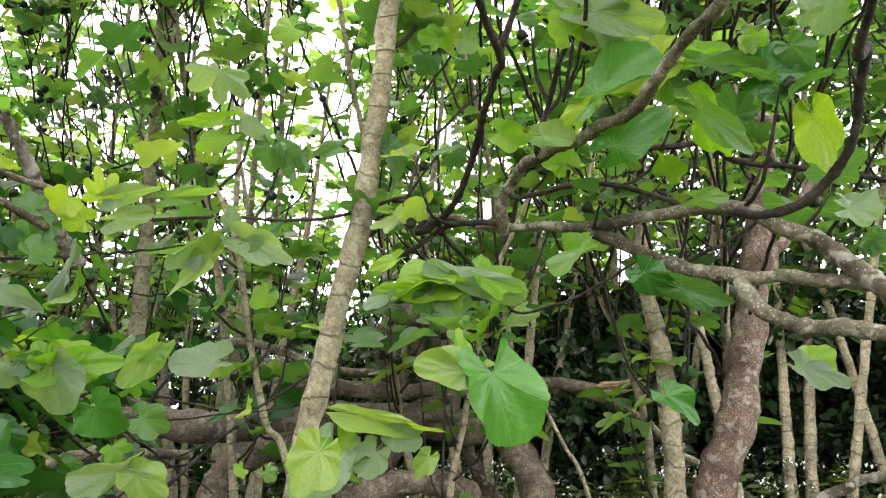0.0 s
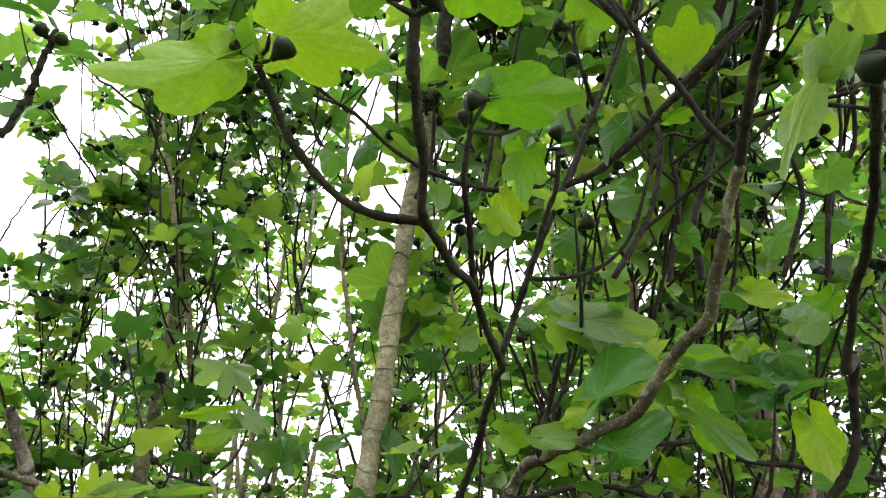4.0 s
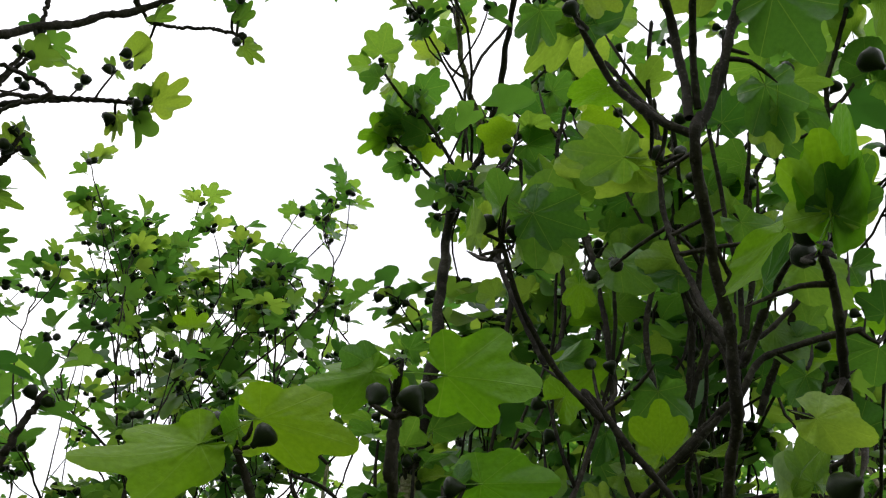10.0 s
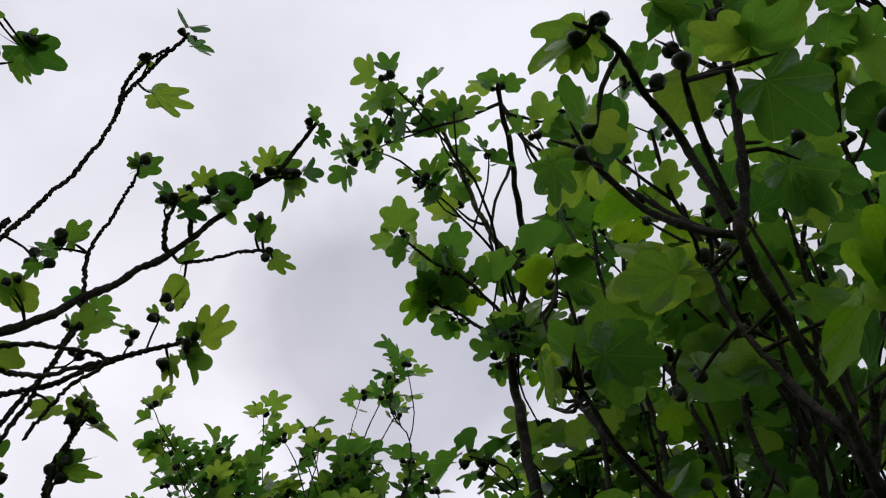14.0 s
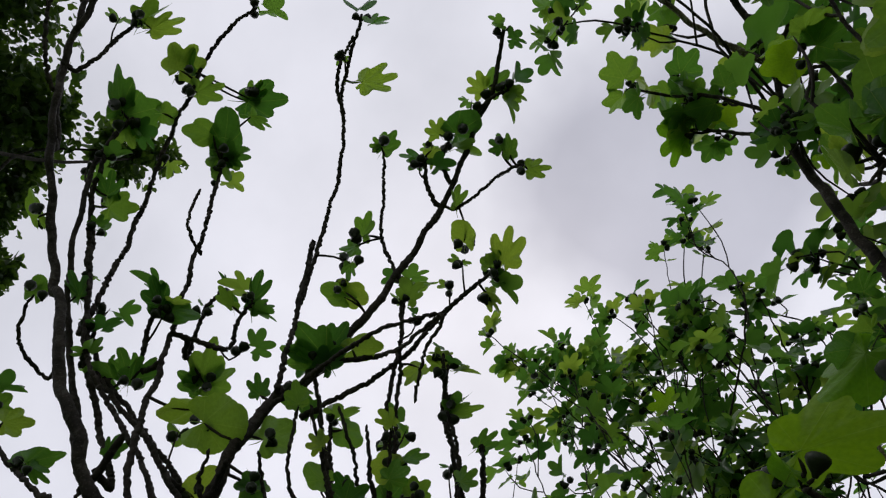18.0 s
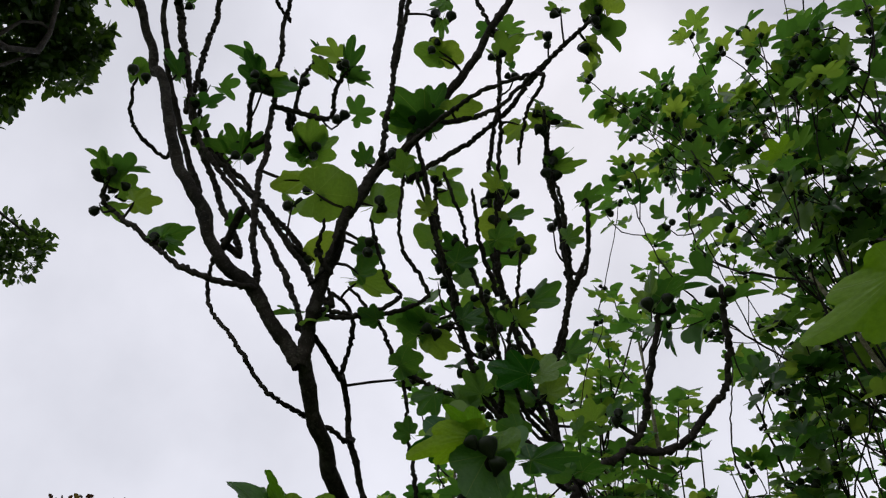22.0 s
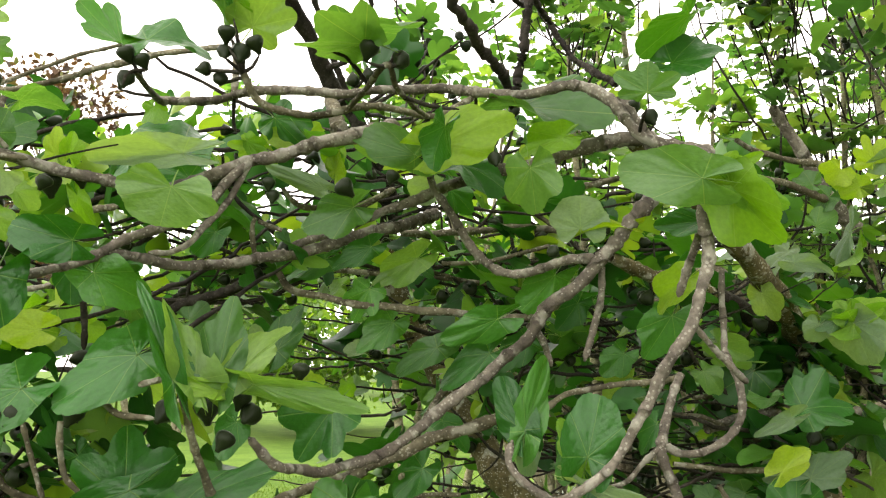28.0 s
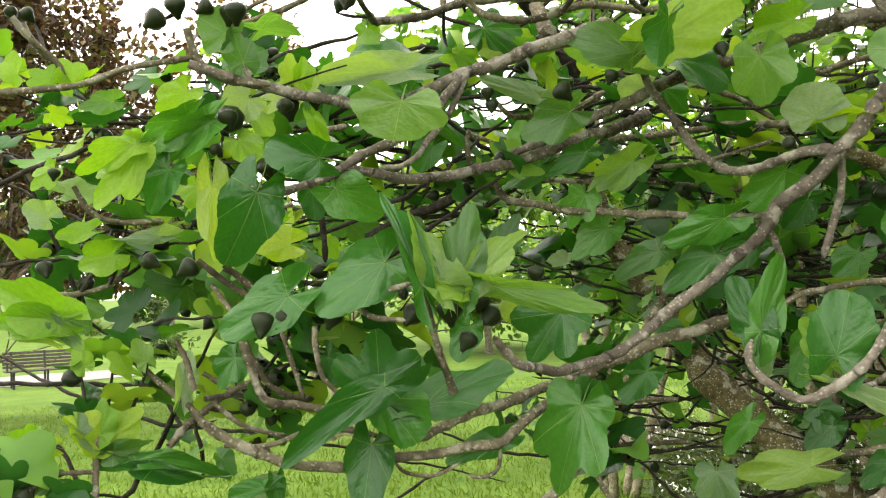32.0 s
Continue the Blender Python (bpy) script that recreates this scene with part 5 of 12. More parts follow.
t.leaf('hy', (0.335, 1.883, 2.213), (-0.900, 0.414, -0.583), (-0.442, 0.257, 0.860), 0.083, 0.97)
t.leaf('h', (0.142, 1.930, 2.156), (0.984, 0.022, -0.594), (0.100, 0.917, 0.385), 0.047, 0.92)
t.leaf('h', (0.631, 1.663, 2.255), (-0.263, 0.394, -1.047), (0.427, 0.818, 0.385), 0.035, 1.10)
t.leaf('hy', (0.274, 1.944, 2.070), (-0.730, -0.342, 0.819), (0.056, 0.971, 0.232), 0.074, 0.83)
t.leaf('h', (0.010, 1.954, 2.102), (0.784, 0.534, -0.650), (-0.070, 0.967, 0.243), 0.043, 1.10)
t.leaf('hg', (0.759, 1.625, 1.889), (0.891, -0.646, -0.332), (-0.053, -0.610, 0.767), 0.067, 0.97)
t.leaf('hg', (0.635, 1.451, 2.193), (1.108, -0.304, 0.024), (0.397, 0.824, 0.405), 0.055, 0.74)
t.leaf('t', (0.700, 1.449, 1.786), (0.560, -0.552, -0.839), (0.535, 0.798, 0.274), 0.039, 0.92)
t.leaf('hy', (0.893, 2.159, 1.622), (0.995, -0.263, -0.511), (0.025, -0.776, 0.624), 0.083, 0.97)
t.leaf('ty', (-0.271, 0.800, 2.215), (-1.107, 0.033, -0.510), (-0.100, 0.946, 0.308), 0.125, 0.58)
t.leaf('ty', (-0.219, 0.833, 2.288), (1.196, 0.221, -0.095), (-0.199, 0.646, 0.737), 0.132, 0.64)
t.leaf('hy', (-0.230, 0.798, 2.233), (-0.243, -0.762, 0.920), (-0.721, 0.550, 0.415), 0.047, 0.41)
t.leaf('hy', (0.075, 0.968, 2.307), (1.209, -0.154, -0.035), (0.058, 0.686, 0.725), 0.106, 0.64)
t.leaf('ty', (0.112, 1.054, 2.278), (-0.031, 0.820, -0.903), (0.043, 0.788, 0.614), 0.072, 0.72)
t.leaf('ty', (0.096, 1.132, 2.259), (0.262, 0.842, -0.843), (0.005, 0.828, 0.561), 0.049, 0.68)
t.leaf('h', (0.043, 0.966, 2.312), (0.583, -0.545, 0.922), (0.384, 0.798, 0.458), 0.030, 0.65)
t.leaf('hg', (0.391, 0.742, 2.138), (-0.447, 0.917, -0.668), (-0.179, 0.526, 0.832), 0.105, 0.30)
t.leaf('t', (0.410, 0.732, 2.137), (-0.236, -0.757, 0.927), (0.032, 0.779, 0.626), 0.056, 0.65)
t.leaf('ty', (0.359, 1.010, 2.413), (-0.120, -0.851, 0.865), (0.188, 0.712, 0.676), 0.082, 0.81)
t.leaf('ty', (0.336, 1.072, 2.354), (1.137, -0.407, 0.168), (0.062, 0.356, 0.932), 0.049, 0.49)
t.leaf('h', (0.269, 1.091, 2.355), (-0.698, 0.575, -0.819), (-0.274, 0.505, 0.812), 0.068, 0.41)
t.leaf('ty', (0.219, 1.544, 2.222), (-1.158, -0.214, 0.316), (0.262, 0.592, 0.758), 0.052, 0.58)
t.leaf('hg', (0.239, 1.537, 2.231), (1.137, -0.174, -0.406), (0.248, 0.536, 0.804), 0.138, 0.49)
t.leaf('hy', (0.420, 1.628, 2.187), (-1.052, 0.338, -0.517), (0.295, 0.911, 0.289), 0.114, 0.68)
t.leaf('hy', (0.512, 1.700, 2.217), (1.170, -0.105, -0.329), (0.350, 0.492, 0.795), 0.109, 0.41)
t.leaf('h', (-0.176, 1.411, 2.460), (0.353, -0.667, 0.958), (-0.582, 0.569, 0.581), 0.064, 0.49)
t.leaf('ty', (0.083, 1.439, 2.432), (0.939, 0.385, -0.676), (0.111, 0.783, 0.612), 0.072, 0.85)
t.leaf('h', (0.357, 1.298, 2.709), (-0.370, 0.994, -0.602), (0.109, 0.683, 0.722), 0.071, 0.68)
t.leaf('h', (0.360, 1.274, 2.583), (1.105, -0.008, -0.516), (0.186, 0.804, 0.565), 0.055, 0.77)
t.leaf('h', (0.334, 1.564, 2.361), (1.035, -0.030, -0.645), (0.151, 0.902, 0.405), 0.042, 0.85)
t.leaf('hy', (0.634, 1.602, 2.330), (1.173, -0.136, -0.305), (-0.238, -0.969, 0.000), 0.082, 0.58)
t.leaf('hy', (0.771, 1.555, 2.293), (-0.621, 0.815, -0.661), (0.049, 0.721, 0.690), 0.073, 0.58)
t.leaf('h', (0.602, 1.612, 2.335), (0.530, 0.504, -0.976), (0.337, 0.832, 0.440), 0.043, 1.02)
t.leaf('h', (0.857, 1.626, 2.530), (0.213, 0.770, -0.921), (0.343, 0.793, 0.504), 0.054, 1.10)
t.leaf('ty', (-0.066, 0.679, 2.223), (-1.147, 0.163, -0.381), (0.062, 0.916, 0.396), 0.075, 0.65)
t.leaf('h', (-0.068, 0.688, 2.242), (-1.041, -0.592, 0.234), (-0.020, 0.616, 0.787), 0.041, 0.77)
t.leaf('ty', (0.016, 0.681, 2.224), (1.202, -0.083, -0.187), (0.025, 0.621, 0.783), 0.103, 0.81)
t.leaf('ty', (-0.032, 0.695, 2.209), (-0.191, -0.947, 0.744), (0.424, 0.587, 0.688), 0.028, 0.58)
t.leaf('t', (0.133, 0.668, 2.540), (0.963, 0.558, -0.498), (0.149, 0.492, 0.858), 0.086, 0.94)
t.leaf('h', (0.151, 0.685, 2.587), (1.206, -0.154, -0.091), (0.075, 0.017, 0.997), 0.080, 0.49)
t.leaf('t', (0.261, 0.607, 2.609), (-1.173, 0.209, 0.259), (0.218, 0.447, 0.868), 0.082, 0.77)
t.leaf('h', (0.089, 0.662, 2.549), (-0.141, -1.022, 0.651), (0.476, 0.422, 0.771), 0.059, 0.65)
t.leaf('hg', (0.053, 0.699, 2.528), (-0.180, -0.923, 0.777), (-0.528, 0.543, 0.650), 0.055, 0.36)
t.leaf('ty', (0.373, 0.452, 2.228), (-0.260, -1.038, 0.586), (0.470, 0.452, 0.758), 0.085, 0.77)
t.leaf('t', (0.376, 0.453, 2.226), (0.433, -1.087, 0.344), (0.392, 0.455, 0.800), 0.061, 0.77)
t.leaf('h', (0.386, 0.640, 2.141), (1.042, -0.113, -0.623), (0.456, 0.567, 0.686), 0.054, 0.77)
t.leaf('t', (0.375, 1.002, 2.537), (0.153, 0.907, -0.801), (0.306, 0.664, 0.682), 0.087, 0.85)
t.leaf('hy', (0.434, 0.604, 2.425), (-0.582, 0.934, -0.526), (0.788, 0.520, 0.319), 0.107, 0.36)
t.leaf('t', (0.454, 0.512, 2.588), (0.055, 1.080, -0.564), (0.431, 0.367, 0.825), 0.070, 0.68)
t.leaf('t', (0.422, 0.582, 2.687), (0.612, -1.042, 0.165), (0.259, 0.370, 0.892), 0.064, 0.77)
t.leaf('h', (0.401, 0.830, 2.672), (-1.167, 0.172, 0.308), (0.289, 0.497, 0.819), 0.068, 0.68)
t.leaf('h', (0.458, 0.706, 2.604), (0.908, 0.524, -0.623), (0.284, 0.582, 0.762), 0.063, 0.68)
t.leaf('hy', (0.271, 0.944, 2.754), (-0.229, 1.030, -0.612), (0.173, 0.590, 0.788), 0.053, 0.77)
t.leaf('h', (0.234, 1.061, 2.665), (1.087, -0.459, 0.309), (0.362, 0.886, 0.289), 0.070, 0.49)
t.leaf('h', (0.628, 0.986, 2.571), (-0.430, 1.022, -0.507), (0.356, 0.612, 0.706), 0.058, 0.77)
t.leaf('h', (0.540, 0.734, 2.544), (0.785, 0.411, -0.838), (0.340, 0.609, 0.717), 0.086, 0.68)
t.leaf('t', (0.416, 0.755, 2.157), (-0.179, -0.701, 0.982), (0.433, 0.690, 0.580), 0.044, 0.68)
t.leaf('hg', (0.404, 0.771, 2.146), (-0.601, 0.729, -0.771), (-0.126, 0.568, 0.809), 0.076, 0.36)
t.leaf('py', (-0.636, 1.449, 3.157), (-0.291, -0.633, 1.001), (-0.206, 0.636, 0.743), 0.050, 1.36)
t.leaf('py', (-0.872, 1.551, 3.240), (-0.163, -0.309, 1.168), (-0.306, 0.639, 0.705), 0.035, 1.19)
t.leaf('t', (0.245, 0.563, 2.529), (-1.204, -0.010, 0.192), (0.226, 0.496, 0.839), 0.080, 0.77)
t.leaf('t', (0.129, 0.641, 2.503), (1.162, 0.275, -0.247), (0.099, 0.622, 0.777), 0.076, 0.85)
t.leaf('t', (0.372, 0.292, 2.547), (0.851, -0.834, -0.258), (0.304, 0.193, 0.933), 0.069, 0.77)
t.leaf('t', (0.369, 0.290, 2.549), (-0.973, -0.537, 0.501), (0.352, 0.263, 0.898), 0.069, 0.68)
t.leaf('p', (0.115, 0.378, 2.553), (-0.172, 1.168, -0.304), (0.189, 0.358, 0.914), 0.055, 0.77)
t.leaf('p', (0.177, 0.241, 2.585), (-1.107, 0.501, 0.105), (0.314, 0.560, 0.766), 0.057, 0.65)
t.leaf('p', (0.180, 0.243, 2.583), (0.257, 1.171, -0.221), (0.119, 0.234, 0.965), 0.047, 0.77)
t.leaf('t', (0.184, 0.370, 2.631), (0.985, 0.439, -0.569), (0.152, 0.349, 0.925), 0.056, 0.77)
t.leaf('h', (0.354, 0.364, 2.698), (-0.820, 0.901, 0.061), (0.336, 0.324, 0.885), 0.074, 0.85)
t.leaf('t', (0.437, 0.379, 2.662), (0.674, 0.780, -0.653), (0.386, 0.281, 0.878), 0.106, 0.85)
t.leaf('t', (0.441, 0.490, 2.616), (0.492, 0.785, -0.793), (0.425, 0.350, 0.834), 0.092, 0.68)
t.leaf('hy', (0.376, 0.454, 2.229), (0.166, -1.044, 0.608), (0.821, 0.387, 0.421), 0.095, 0.54)
t.leaf('h', (0.416, 0.447, 2.277), (-0.962, 0.694, 0.283), (0.268, 0.099, 0.958), 0.053, 0.58)
t.leaf('h', (0.360, 0.581, 2.280), (0.501, -1.012, 0.460), (0.802, 0.556, 0.213), 0.061, 0.27)
t.leaf('h', (0.283, 0.947, 2.749), (-0.636, 0.790, -0.677), (0.516, 0.684, 0.514), 0.054, 0.65)
t.leaf('h', (0.088, 0.777, 2.658), (0.049, -1.075, 0.574), (-0.339, 0.532, 0.774), 0.074, 0.65)
t.leaf('h', (0.050, 0.780, 2.658), (0.312, -0.960, 0.685), (-0.524, 0.372, 0.766), 0.059, 0.36)
t.leaf('h', (0.403, 0.848, 2.658), (-1.200, 0.050, 0.211), (0.235, 0.863, 0.444), 0.066, 0.65)
t.leaf('h', (0.537, 0.753, 2.668), (-0.958, 0.738, -0.159), (0.137, 0.256, 0.956), 0.062, 0.65)
t.fig((-0.260, 0.804, 2.245), (-0.172, 0.409, 0.896), 0.0166)
t.fig((-0.202, 0.807, 2.233), (0.667, -0.205, 0.716), 0.0156)
t.fig((-0.229, 0.845, 2.214), (-0.694, -0.191, 0.694), 0.0073)
t.fig((0.038, 0.950, 2.285), (-0.999, 0.029, -0.025), 0.0146)
t.fig((0.021, 0.968, 2.265), (-0.102, -0.253, 0.962), 0.0124)
t.fig((0.172, 1.113, 2.355), (-0.323, -0.479, 0.816), 0.0144)
t.fig((0.135, 1.127, 2.344), (-0.035, 0.261, 0.965), 0.0118)
t.fig((0.177, 1.130, 2.332), (0.215, 0.597, 0.773), 0.0102)
t.fig((-0.057, 0.663, 2.169), (0.263, 0.192, 0.945), 0.0127)
t.fig((-0.016, 0.660, 2.160), (-0.497, -0.380, 0.780), 0.0153)
t.fig((-0.003, 0.668, 2.181), (0.162, -0.120, 0.980), 0.0112)
t.fig((0.072, 0.697, 2.552), (0.368, -0.480, 0.796), 0.0145)
t.fig((0.111, 0.704, 2.544), (-0.153, -0.680, 0.717), 0.0122)
t.fig((0.352, 0.669, 2.737), (-0.288, -0.267, 0.920), 0.0142)
t.fig((0.387, 0.659, 2.732), (-0.063, 0.427, 0.902), 0.0115)
t.fig((0.403, 0.551, 2.293), (-0.066, 0.228, 0.971), 0.0150)
t.fig((0.396, 0.511, 2.283), (-0.359, 0.294, 0.886), 0.0182)
t.fig((0.404, 0.667, 2.081), (-0.149, 0.935, 0.322), 0.0174)
t.fig((0.343, 0.970, 2.843), (-0.020, -0.135, 0.991), 0.0146)
t.fig((0.300, 0.998, 2.834), (-0.019, -0.480, 0.877), 0.0146)
t.fig((0.350, 0.994, 2.824), (-0.309, 0.430, 0.848), 0.0125)
t.fig((0.287, 1.059, 2.654), (-0.100, 0.286, 0.953), 0.0117)
t.fig((0.321, 1.057, 2.646), (-0.350, -0.688, 0.636), 0.0127)
t.fig((0.513, 0.589, 2.763), (-0.323, -0.479, 0.816), 0.0128)
t.fig((0.526, 0.560, 2.770), (0.014, 0.952, 0.306), 0.0109)
t.fig((0.166, 0.341, 2.537), (-0.769, 0.459, 0.446), 0.0104)
t.fig((0.154, 0.376, 2.548), (-0.288, -0.267, 0.920), 0.0113)
t.fig((0.174, 0.243, 2.585), (0.250, -0.829, 0.500), 0.0106)
t.fig((0.205, 0.218, 2.563), (0.155, 0.604, 0.782), 0.0098)
t.fig((0.311, 0.314, 2.617), (0.147, -0.535, 0.832), 0.0136)
t.fig((0.279, 0.333, 2.621), (-0.018, -0.235, 0.972), 0.0122)
t.fig((0.303, 0.856, 2.685), (0.546, 0.245, 0.801), 0.0128)
t.fig((0.264, 0.878, 2.678), (0.455, 0.305, 0.837), 0.0128)
t.fig((0.466, 0.374, 2.414), (-0.440, -0.057, 0.896), 0.0143)
t.limb((0.472, 0.934, 2.494), (0.468, 0.909, 2.561), (0.425, 0.881, 2.642), (0.396, 0.812, 2.739), (0.381, 0.726, 2.829), (0.373, 0.643, 2.905), r=(0.00445, 0.00328), mat=M_SHADED)
t.limb((0.466, 0.834, 2.513), (0.468, 0.782, 2.584), (0.453, 0.729, 2.657), (0.441, 0.671, 2.725), (0.428, 0.610, 2.789), r=(0.00429, 0.00312), mat=M_SHADED)
t.limb((0.470, 1.191, 2.610), (0.506, 1.121, 2.694), (0.536, 1.047, 2.773), (0.578, 0.946, 2.855), (0.598, 0.847, 2.934), (0.600, 0.749, 3.008), r=(0.00616, 0.00374), mat=M_SHADED)
t.limb((0.510, 1.235, 2.698), (0.529, 1.131, 2.823), (0.503, 1.034, 2.941), (0.509, 0.913, 3.046), (0.488, 0.811, 3.136), r=(0.00562, 0.00398), mat=M_SHADED)
t.limb((0.478, 0.892, 2.528), (0.540, 0.874, 2.563), (0.610, 0.816, 2.619), (0.653, 0.746, 2.690), (0.689, 0.697, 2.745), r=(0.00445, 0.00328), mat=M_SHADED)
t.limb((0.142, 1.396, 2.259), (0.175, 1.374, 2.326), (0.220, 1.326, 2.422), (0.265, 1.262, 2.526), (0.310, 1.190, 2.621), (0.343, 1.112, 2.712), (0.345, 0.979, 2.841), r=(0.00577, 0.00351), mat=M_SHADED)
t.limb((0.297, 1.378, 2.242), (0.369, 1.342, 2.356), (0.393, 1.302, 2.478), (0.373, 1.271, 2.591), (0.360, 1.212, 2.720), (0.355, 1.147, 2.837), r=(0.00577, 0.00374), mat=M_SHADED)
t.limb((0.349, 1.326, 2.312), (0.426, 1.272, 2.360), (0.500, 1.213, 2.403), (0.571, 1.149, 2.441), (0.666, 1.097, 2.437), r=(0.00413, 0.00328), mat=M_SHADED)
t.limb((0.417, 1.332, 2.461), (0.517, 1.262, 2.504), (0.661, 1.197, 2.494), (0.763, 1.169, 2.448), r=(0.00445, 0.00351), mat=M_SHADED)
t.limb((0.256, 1.321, 2.693), (0.247, 1.240, 2.814), (0.259, 1.164, 2.912), (0.261, 1.063, 3.018), (0.279, 0.954, 3.113), r=(0.00374, 0.00296), mat=M_SHADED)
t.limb((0.065, 1.410, 2.443), (0.088, 1.352, 2.566), (0.123, 1.296, 2.668), (0.136, 1.240, 2.761), (0.130, 1.170, 2.860), r=(0.00445, 0.00281), mat=M_SHADED)
t.limb((-0.195, 0.985, 2.323), (-0.150, 1.034, 2.337), (-0.082, 1.109, 2.315), (-0.020, 1.162, 2.313), (0.064, 1.206, 2.316), (0.162, 1.229, 2.339), r=(0.00265, 0.00460), mat=M_SHADED)
t.limb((0.607, 1.385, 2.250), (0.646, 1.326, 2.374), (0.636, 1.281, 2.493), (0.693, 1.200, 2.593), (0.685, 1.131, 2.708), r=(0.00530, 0.00374), mat=M_SHADED)
t.limb((0.503, 1.513, 2.314), (0.497, 1.470, 2.437), (0.535, 1.402, 2.554), (0.528, 1.348, 2.659), (0.566, 1.257, 2.770), (0.578, 1.144, 2.894), r=(0.00749, 0.00398), mat=M_SHADED)
t.limb((0.495, 1.701, 2.410), (0.523, 1.632, 2.566), (0.511, 1.569, 2.708), (0.556, 1.478, 2.839), (0.537, 1.387, 2.976), r=(0.00632, 0.00445), mat=M_SHADED)
t.limb((0.758, 1.519, 2.321), (0.773, 1.461, 2.462), (0.820, 1.388, 2.577), (0.806, 1.308, 2.724), (0.834, 1.216, 2.835), r=(0.00593, 0.00421), mat=M_SHADED)
t.limb((0.519, 1.034, 2.578), (0.522, 1.023, 2.663), (0.484, 0.982, 2.786), (0.443, 0.897, 2.929), (0.442, 0.803, 3.046), (0.421, 0.715, 3.154), (0.430, 0.619, 3.246), r=(0.00663, 0.00398), mat=M_SHADED)
t.limb((0.531, 1.033, 2.573), (0.583, 0.997, 2.630), (0.677, 0.968, 2.650), (0.753, 0.953, 2.662), r=(0.00663, 0.00530), mat=M_SHADED)
t.limb((0.221, 1.139, 2.725), (0.170, 1.108, 2.866), (0.137, 1.090, 2.982), (0.116, 1.040, 3.113), (0.115, 0.991, 3.233), r=(0.00616, 0.00421), mat=M_SHADED)
t.limb((0.257, 1.209, 2.791), (0.277, 1.124, 2.966), (0.267, 1.068, 3.105), (0.271, 0.974, 3.254), (0.294, 0.887, 3.382), r=(0.00562, 0.00445), mat=M_SHADED)
t.limb((0.349, 1.139, 2.692), (0.329, 1.044, 2.920), (0.317, 1.002, 3.078), (0.323, 0.943, 3.233), (0.379, 0.869, 3.374), r=(0.00616, 0.00445), mat=M_SHADED)
t.limb((0.423, 1.135, 2.669), (0.422, 1.113, 2.800), (0.463, 1.019, 2.964), (0.464, 0.959, 3.098), (0.525, 0.862, 3.224), r=(0.00616, 0.00421), mat=M_SHADED)
t.limb((0.507, 1.200, 2.716), (0.530, 1.118, 2.844), (0.560, 1.015, 2.968), (0.577, 0.936, 3.066), (0.656, 0.848, 3.134), (0.721, 0.765, 3.196), r=(0.00655, 0.00421), mat=M_SHADED)
t.limb((0.556, 1.095, 2.649), (0.609, 1.020, 2.800), (0.634, 0.939, 2.951), (0.665, 0.875, 3.071), (0.760, 0.777, 3.171), r=(0.00616, 0.00421), mat=M_SHADED)
t.limb((0.632, 1.184, 2.668), (0.704, 1.052, 2.814), (0.730, 0.949, 2.934), (0.788, 0.828, 3.031), (0.790, 0.717, 3.136), (0.820, 0.563, 3.229), r=(0.00749, 0.00421), mat=M_SHADED)
t.limb((0.146, 1.274, 2.887), (0.171, 1.218, 3.036), (0.148, 1.179, 3.165), (0.195, 1.112, 3.298), (0.202, 1.024, 3.437), r=(0.00593, 0.00460), mat=M_SHADED)
t.limb((0.339, 1.280, 2.843), (0.373, 1.236, 2.981), (0.369, 1.184, 3.124), (0.451, 1.118, 3.244), (0.472, 1.022, 3.388), r=(0.00593, 0.00460), mat=M_SHADED)
t.limb((0.818, 0.407, 3.387), (0.847, 0.437, 3.367), (0.924, 0.477, 3.317), (0.968, 0.521, 3.280), (1.026, 0.588, 3.223), r=(0.00445, 0.00663), mat=M_SHADED)
t.limb((0.891, 0.380, 3.357), (0.944, 0.467, 3.309), (0.981, 0.534, 3.268), (1.025, 0.599, 3.220), r=(0.00445, 0.00663), mat=M_SHADED)
t.limb((0.998, 0.495, 3.270), (0.945, 0.456, 3.311), (0.902, 0.370, 3.354), r=(0.00445, 0.00445), mat=M_SHADED)
t.leaf('p', (0.269, 0.323, 2.997), (-0.952, 0.296, 0.081), (0.001, -0.259, 0.966), 0.114, 0.52)
t.leaf('t', (0.273, 0.328, 2.995), (-0.069, 0.970, -0.233), (0.012, 0.234, 0.972), 0.086, 0.64)
t.leaf('h', (0.242, 0.491, 2.954), (-0.245, -0.914, 0.323), (-0.496, 0.405, 0.768), 0.111, 0.34)
t.leaf('o', (0.245, 0.529, 2.939), (0.669, -0.734, 0.120), (0.574, 0.612, 0.545), 0.096, 0.71)
t.leaf('t', (0.211, 0.527, 2.946), (-0.630, 0.743, -0.225), (0.035, 0.317, 0.948), 0.118, 0.50)
t.leaf('t', (0.211, 0.527, 2.946), (-0.993, 0.030, 0.112), (0.112, 0.501, 0.858), 0.093, 0.41)
t.leaf('h', (0.341, 0.734, 2.819), (-0.982, 0.089, 0.168), (0.190, 0.449, 0.873), 0.140, 0.58)
t.leaf('h', (0.332, 0.730, 2.824), (-0.814, -0.407, 0.415), (0.241, 0.414, 0.878), 0.113, 0.40)
t.leaf('h', (0.170, 0.838, 2.789), (0.825, -0.530, 0.196), (0.072, 0.442, 0.894), 0.120, 0.79)
t.leaf('h', (0.170, 0.838, 2.789), (0.430, 0.689, -0.583), (0.140, 0.587, 0.797), 0.102, 0.65)
t.leaf('h', (0.483, 0.361, 2.928), (-0.855, -0.358, 0.375), (0.307, 0.233, 0.923), 0.085, 0.86)
